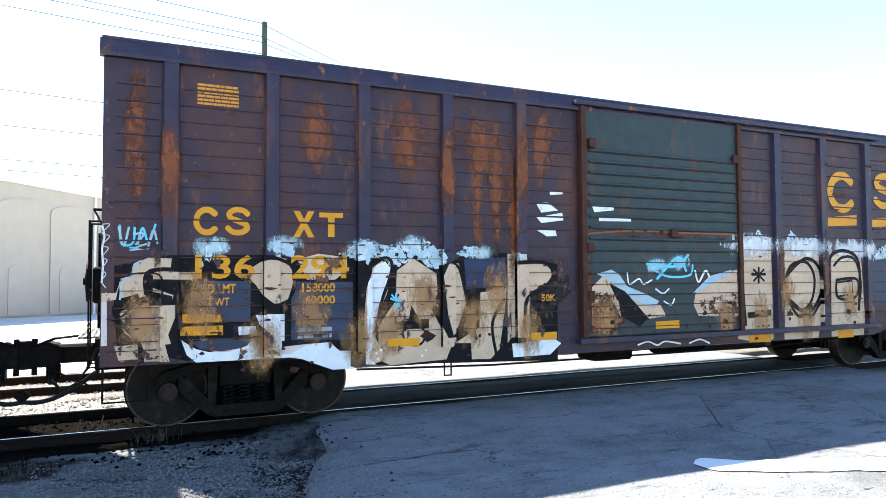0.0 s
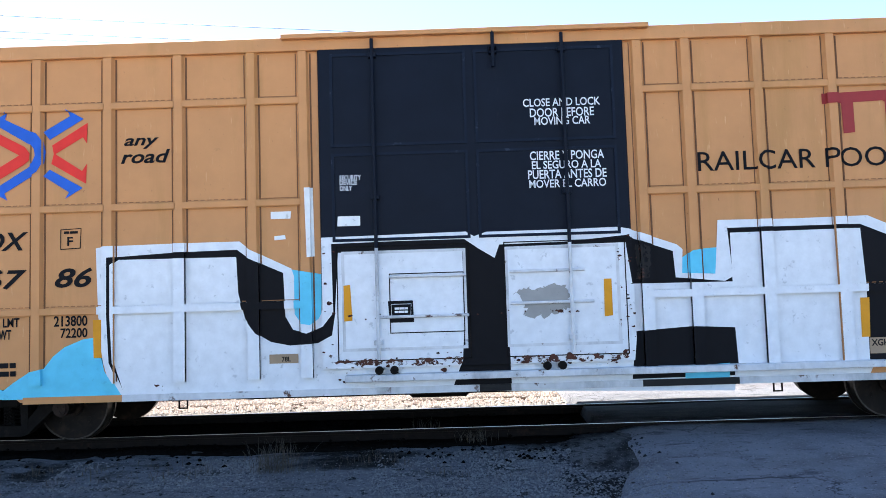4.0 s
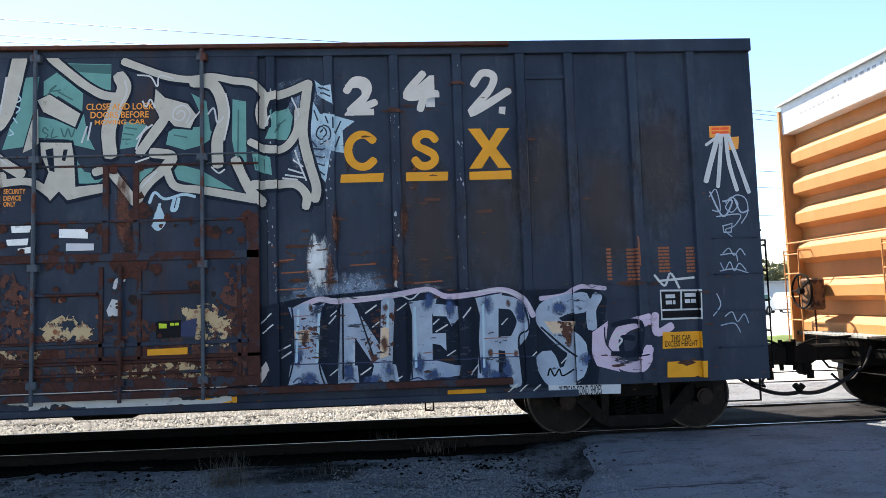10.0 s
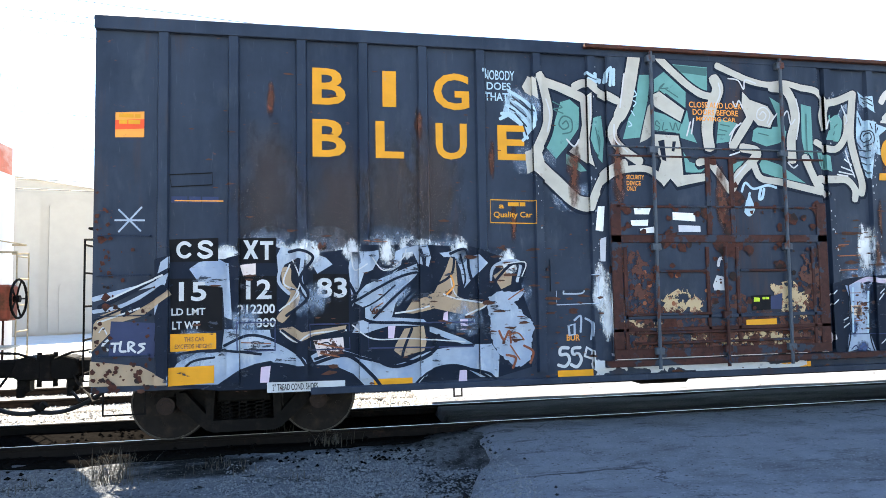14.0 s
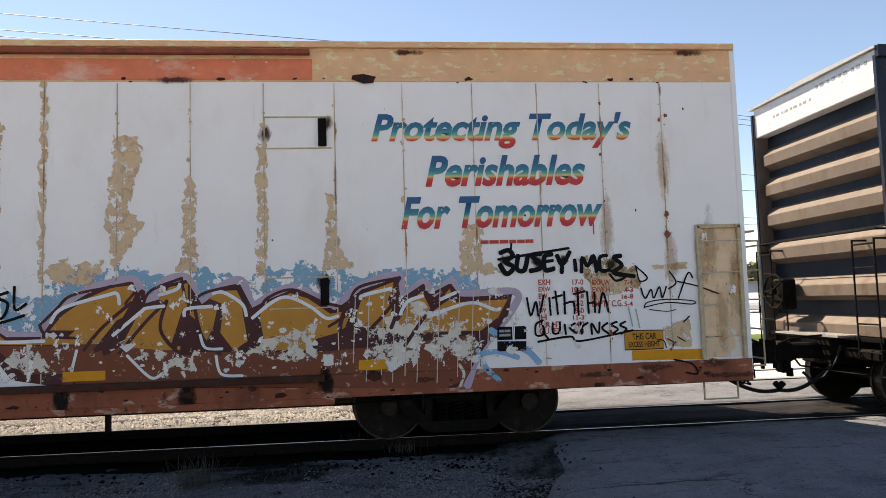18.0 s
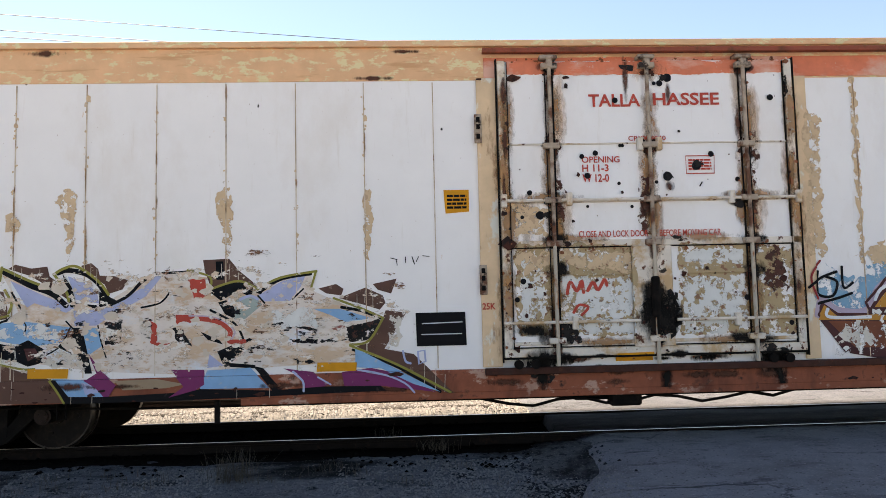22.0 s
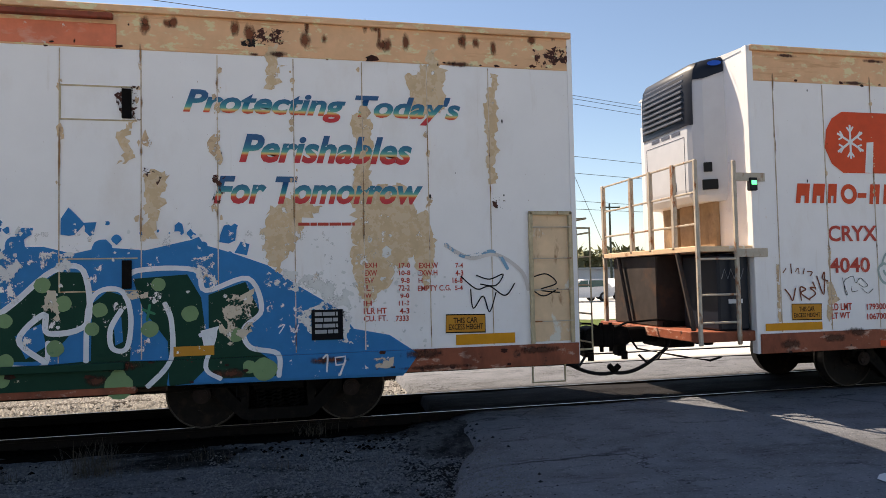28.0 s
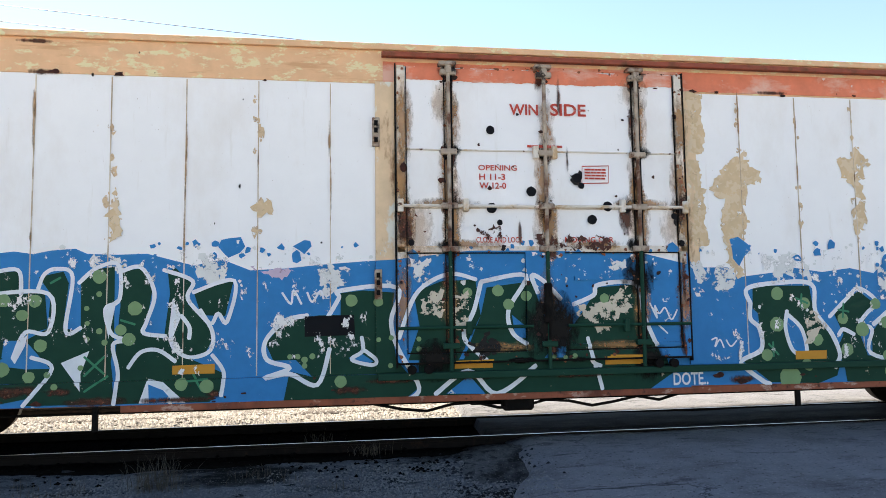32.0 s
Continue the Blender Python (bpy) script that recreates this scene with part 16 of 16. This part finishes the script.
chips(C, "rustdash", 6, 72, 240, [(1.9, 4.0, 1.0, 3.2), (1.9, 3.4, 1.9, 2.6), (2.5, 5.6, 2.5, 4.6), (5.4, 7.5, 0.8, 2.4), (-7.6, -1.8, 1.0, 2.6), (-6.9, -2.0, 2.4, 4.6), (-3.3, -1.9, 1.0, 2.4)], 0.009, 5.0)
chips(C, "rustdash", 6, 73, 90, [(1.75, 2.3, 1.2, 2.5), (-2.6, -1.6, 0.7, 2.6), (-7.6, 7.6, 0.62, 0.72), (2.4, 7.0, 0.75, 1.0)], 0.012, 2.5)
chips(A, "rustdash", 6, 74, 160, [(-7.8, -1.7, 1.0, 4.2), (-7.8, -1.7, 0.85, 2.2), (1.7, 6.0, 0.9, 4.0)], 0.011, 4.0)
chips(Bx, "rustchip", 9, 75, 110, [(-1.85, -0.2, 0.84, 1.06), (0.35, 1.85, 0.84, 1.06), (-1.86, -1.7, 1.0, 2.4), (1.7, 1.88, 1.0, 2.4), (-1.6, 1.7, 1.48, 1.54), (-4.2, 4.7, 0.74, 0.82)], 0.010, 1.6)
chips(D, "creamw", 9, 90, 240, [(-8.4, -3.6, 1.0, 2.1), (-7.2, -4.6, 1.1, 2.2)], 0.020, 1.3)
chips(D, "whiteflake", 9, 91, 200, [(2.3, 9.0, 1.0, 1.6), (6.2, 8.2, 1.0, 1.9)], 0.022, 1.3)
shape(E, "blackp", 9, [(7.94, 1.09), (8.31, 1.09), (8.31, 1.45), (7.94, 1.45)])
bars(E, "dimw", 10, 4, (7.98, 8.25, 1.14, 1.42))
chips(E, "bluep", 3, 81, 70, [(-9, 7.4, 2.34, 2.50)], 0.04)
chips(E, "whiteflake", 5, 82, 260, [(-9, 9, 2.0, 2.5), (-9, 9, 2.2, 2.5), (2.2, 9, 1.2, 2.3), (-1.7, 1.7, 2.0, 2.35), (8, 9.6, 0.95, 1.9)], 0.020)
shape(C, "rustflake", 7, [(-1.55, 0.95), (-1.5, 1.45), (-0.4, 1.3), (0.6, 1.4), (1.55, 1.5), (1.58, 0.95)], rough=0.06)
shape(C, "rustflake", 7, [(-1.5, 1.4), (-1.5, 2.3), (-1.1, 2.2), (-1.2, 1.5)], rough=0.06)
shape(C, "rustflake", 7, [(1.2, 1.4), (1.2, 2.3), (1.5, 2.3), (1.5, 1.4)], rough=0.06)
chips(C, "rustchip", 9, 92, 110, [(-7.78, -7.1, 0.7, 1.1), (-7.78, -7.1, 0.7, 2.3), (-7.78, -7.6, 0.7, 3.0)], 0.022)
chips(D, "rustp", 9, 93, 90, [(10.0, 11.1, 0.68, 0.95), (10.55, 11.1, 1.0, 2.7), (10.15, 10.25, 1.0, 4.3), (9.36, 9.42, 1.2, 4.2)], 0.011, 0.7)
wash(D, "w_tan", 5, 0.10, 0.5, [(10.22, 2.2), (10.18, 3.4), (9.41, 2.6), (10.62, 2.2), (11.05, 1.9), (10.85, 1.5), (10.75, 2.4)])
shape(D, "worn_white", 8, [(10.58, 1.05), (11.05, 1.05), (11.05, 2.6), (10.58, 2.6)], rough=0.02)
chips(C, "dimw", 6, 83, 130, [(x - 0.05, x + 0.05, 1.9, 4.7) for x in (1.77, 2.47, 3.27, 4.05, -1.78, -2.53)], 0.011, 0.5)
chips(D, "seamflake", 4, 84, 260, [(x - 0.025, x + 0.025, 2.3, 4.3) for x in (2.69, 3.51, 4.35, 5.21, 6.06, 6.89, -10.16, -8.51, -6.01, -4.34, -3.51, -7.67, -6.84, -5.18, -9.34)], 0.016, 0.7)
chips(E, "seamflake", 4, 85, 130, [(x - 0.05, x + 0.05, 2.5, 4.4) for x in (2.69, 3.51, 4.35, 5.21, 6.06, 6.89, 7.76, 8.58, 9.39, -5.18, -3.51)], 0.04, 0.6)
shape(D, "worn_cream", 10, [(-8.5, 1.05), (-8.6, 1.7), (-7.9, 2.2), (-6.4, 2.3), (-4.9, 2.35), (-3.4, 1.95), (-2.95, 1.6), (-3.3, 1.2), (-4.0, 1.0)], rough=0.05)
shape(D, "worn_black", 9, [(-8.0, 1.1), (-7.8, 1.8), (-6.4, 1.75), (-4.9, 1.75), (-3.7, 1.7), (-3.4, 1.4), (-3.9, 1.1)], rough=0.05)
shape(D, "worn_brown", 11, [(-8.5, 1.0), (-8.8, 1.8), (-7.9, 2.3), (-6.4, 2.4), (-4.9, 2.5), (-3.2, 2.2), (-2.8, 1.6), (-3.1, 1.0)], rough=0.05)
shape(D, "worn_white", 10, [(2.3, 1.0), (2.2, 1.9), (4.5, 2.1), (7.0, 2.1), (9.2, 1.9), (9.0, 1.0)], rough=0.05)
shape(D, "worn_brown", 11, [(2.3, 0.95), (2.4, 1.5), (5.5, 1.7), (9.0, 1.5), (9.0, 0.95)], rough=0.05)
shape(E, "worn_white", 10, [(-9.2, 1.0), (-9.2, 2.4), (-2.2, 2.4), (-2.2, 1.0)], rough=0.05)
shape(E, "worn_white", 10, [(2.2, 1.0), (2.2, 2.4), (8.8, 2.4), (8.8, 1.0)], rough=0.05)
shape(C, "worn_blue", 9, [(1.85, 0.75), (1.85, 1.95), (6.4, 1.95), (6.4, 0.75)], rough=0.03)
shape(C, "worn_blue", 9, [(-7.1, 0.72), (-7.1, 2.35), (-3.3, 2.4), (-2.6, 2.1), (-2.6, 0.75)], rough=0.03)
shape(A, "worn_plum", 9, [(-7.7, 0.85), (-7.7, 2.15), (-1.75, 2.2), (-1.75, 0.85)], rough=0.03)
wash(C, "w_dust", 0, 0.45, 1.0, [(5.1, 3.3), (4.45, 2.7), (5.85, 2.9), (6.6, 3.4), (3.65, 2.6), (-3.9, 3.0), (-4.4, 2.9), (-5.9, 2.9), (-5.1, 2.75)])
door_grime(D, 3)
door_grime(E, 4)


# ---- motion ----
def motions():
    """Rolls the cars along the track and turns their wheelsets."""
    steps = [k * 0.5 for k in range(65)]
    for car, c in CARS:
        walk(car, [(t, pose(c + rolled(t), TRACK_Y, 0)) for t in steps])
    fine = [k * 0.2 for k in range(161)]
    for w, dx, x in WHEELS:
        walk(w, [(t, pose(dx, 0, 0.457, 0, math.degrees(rolled(t) / 0.457) + 37 * x, 0)) for t in fine])


motions()
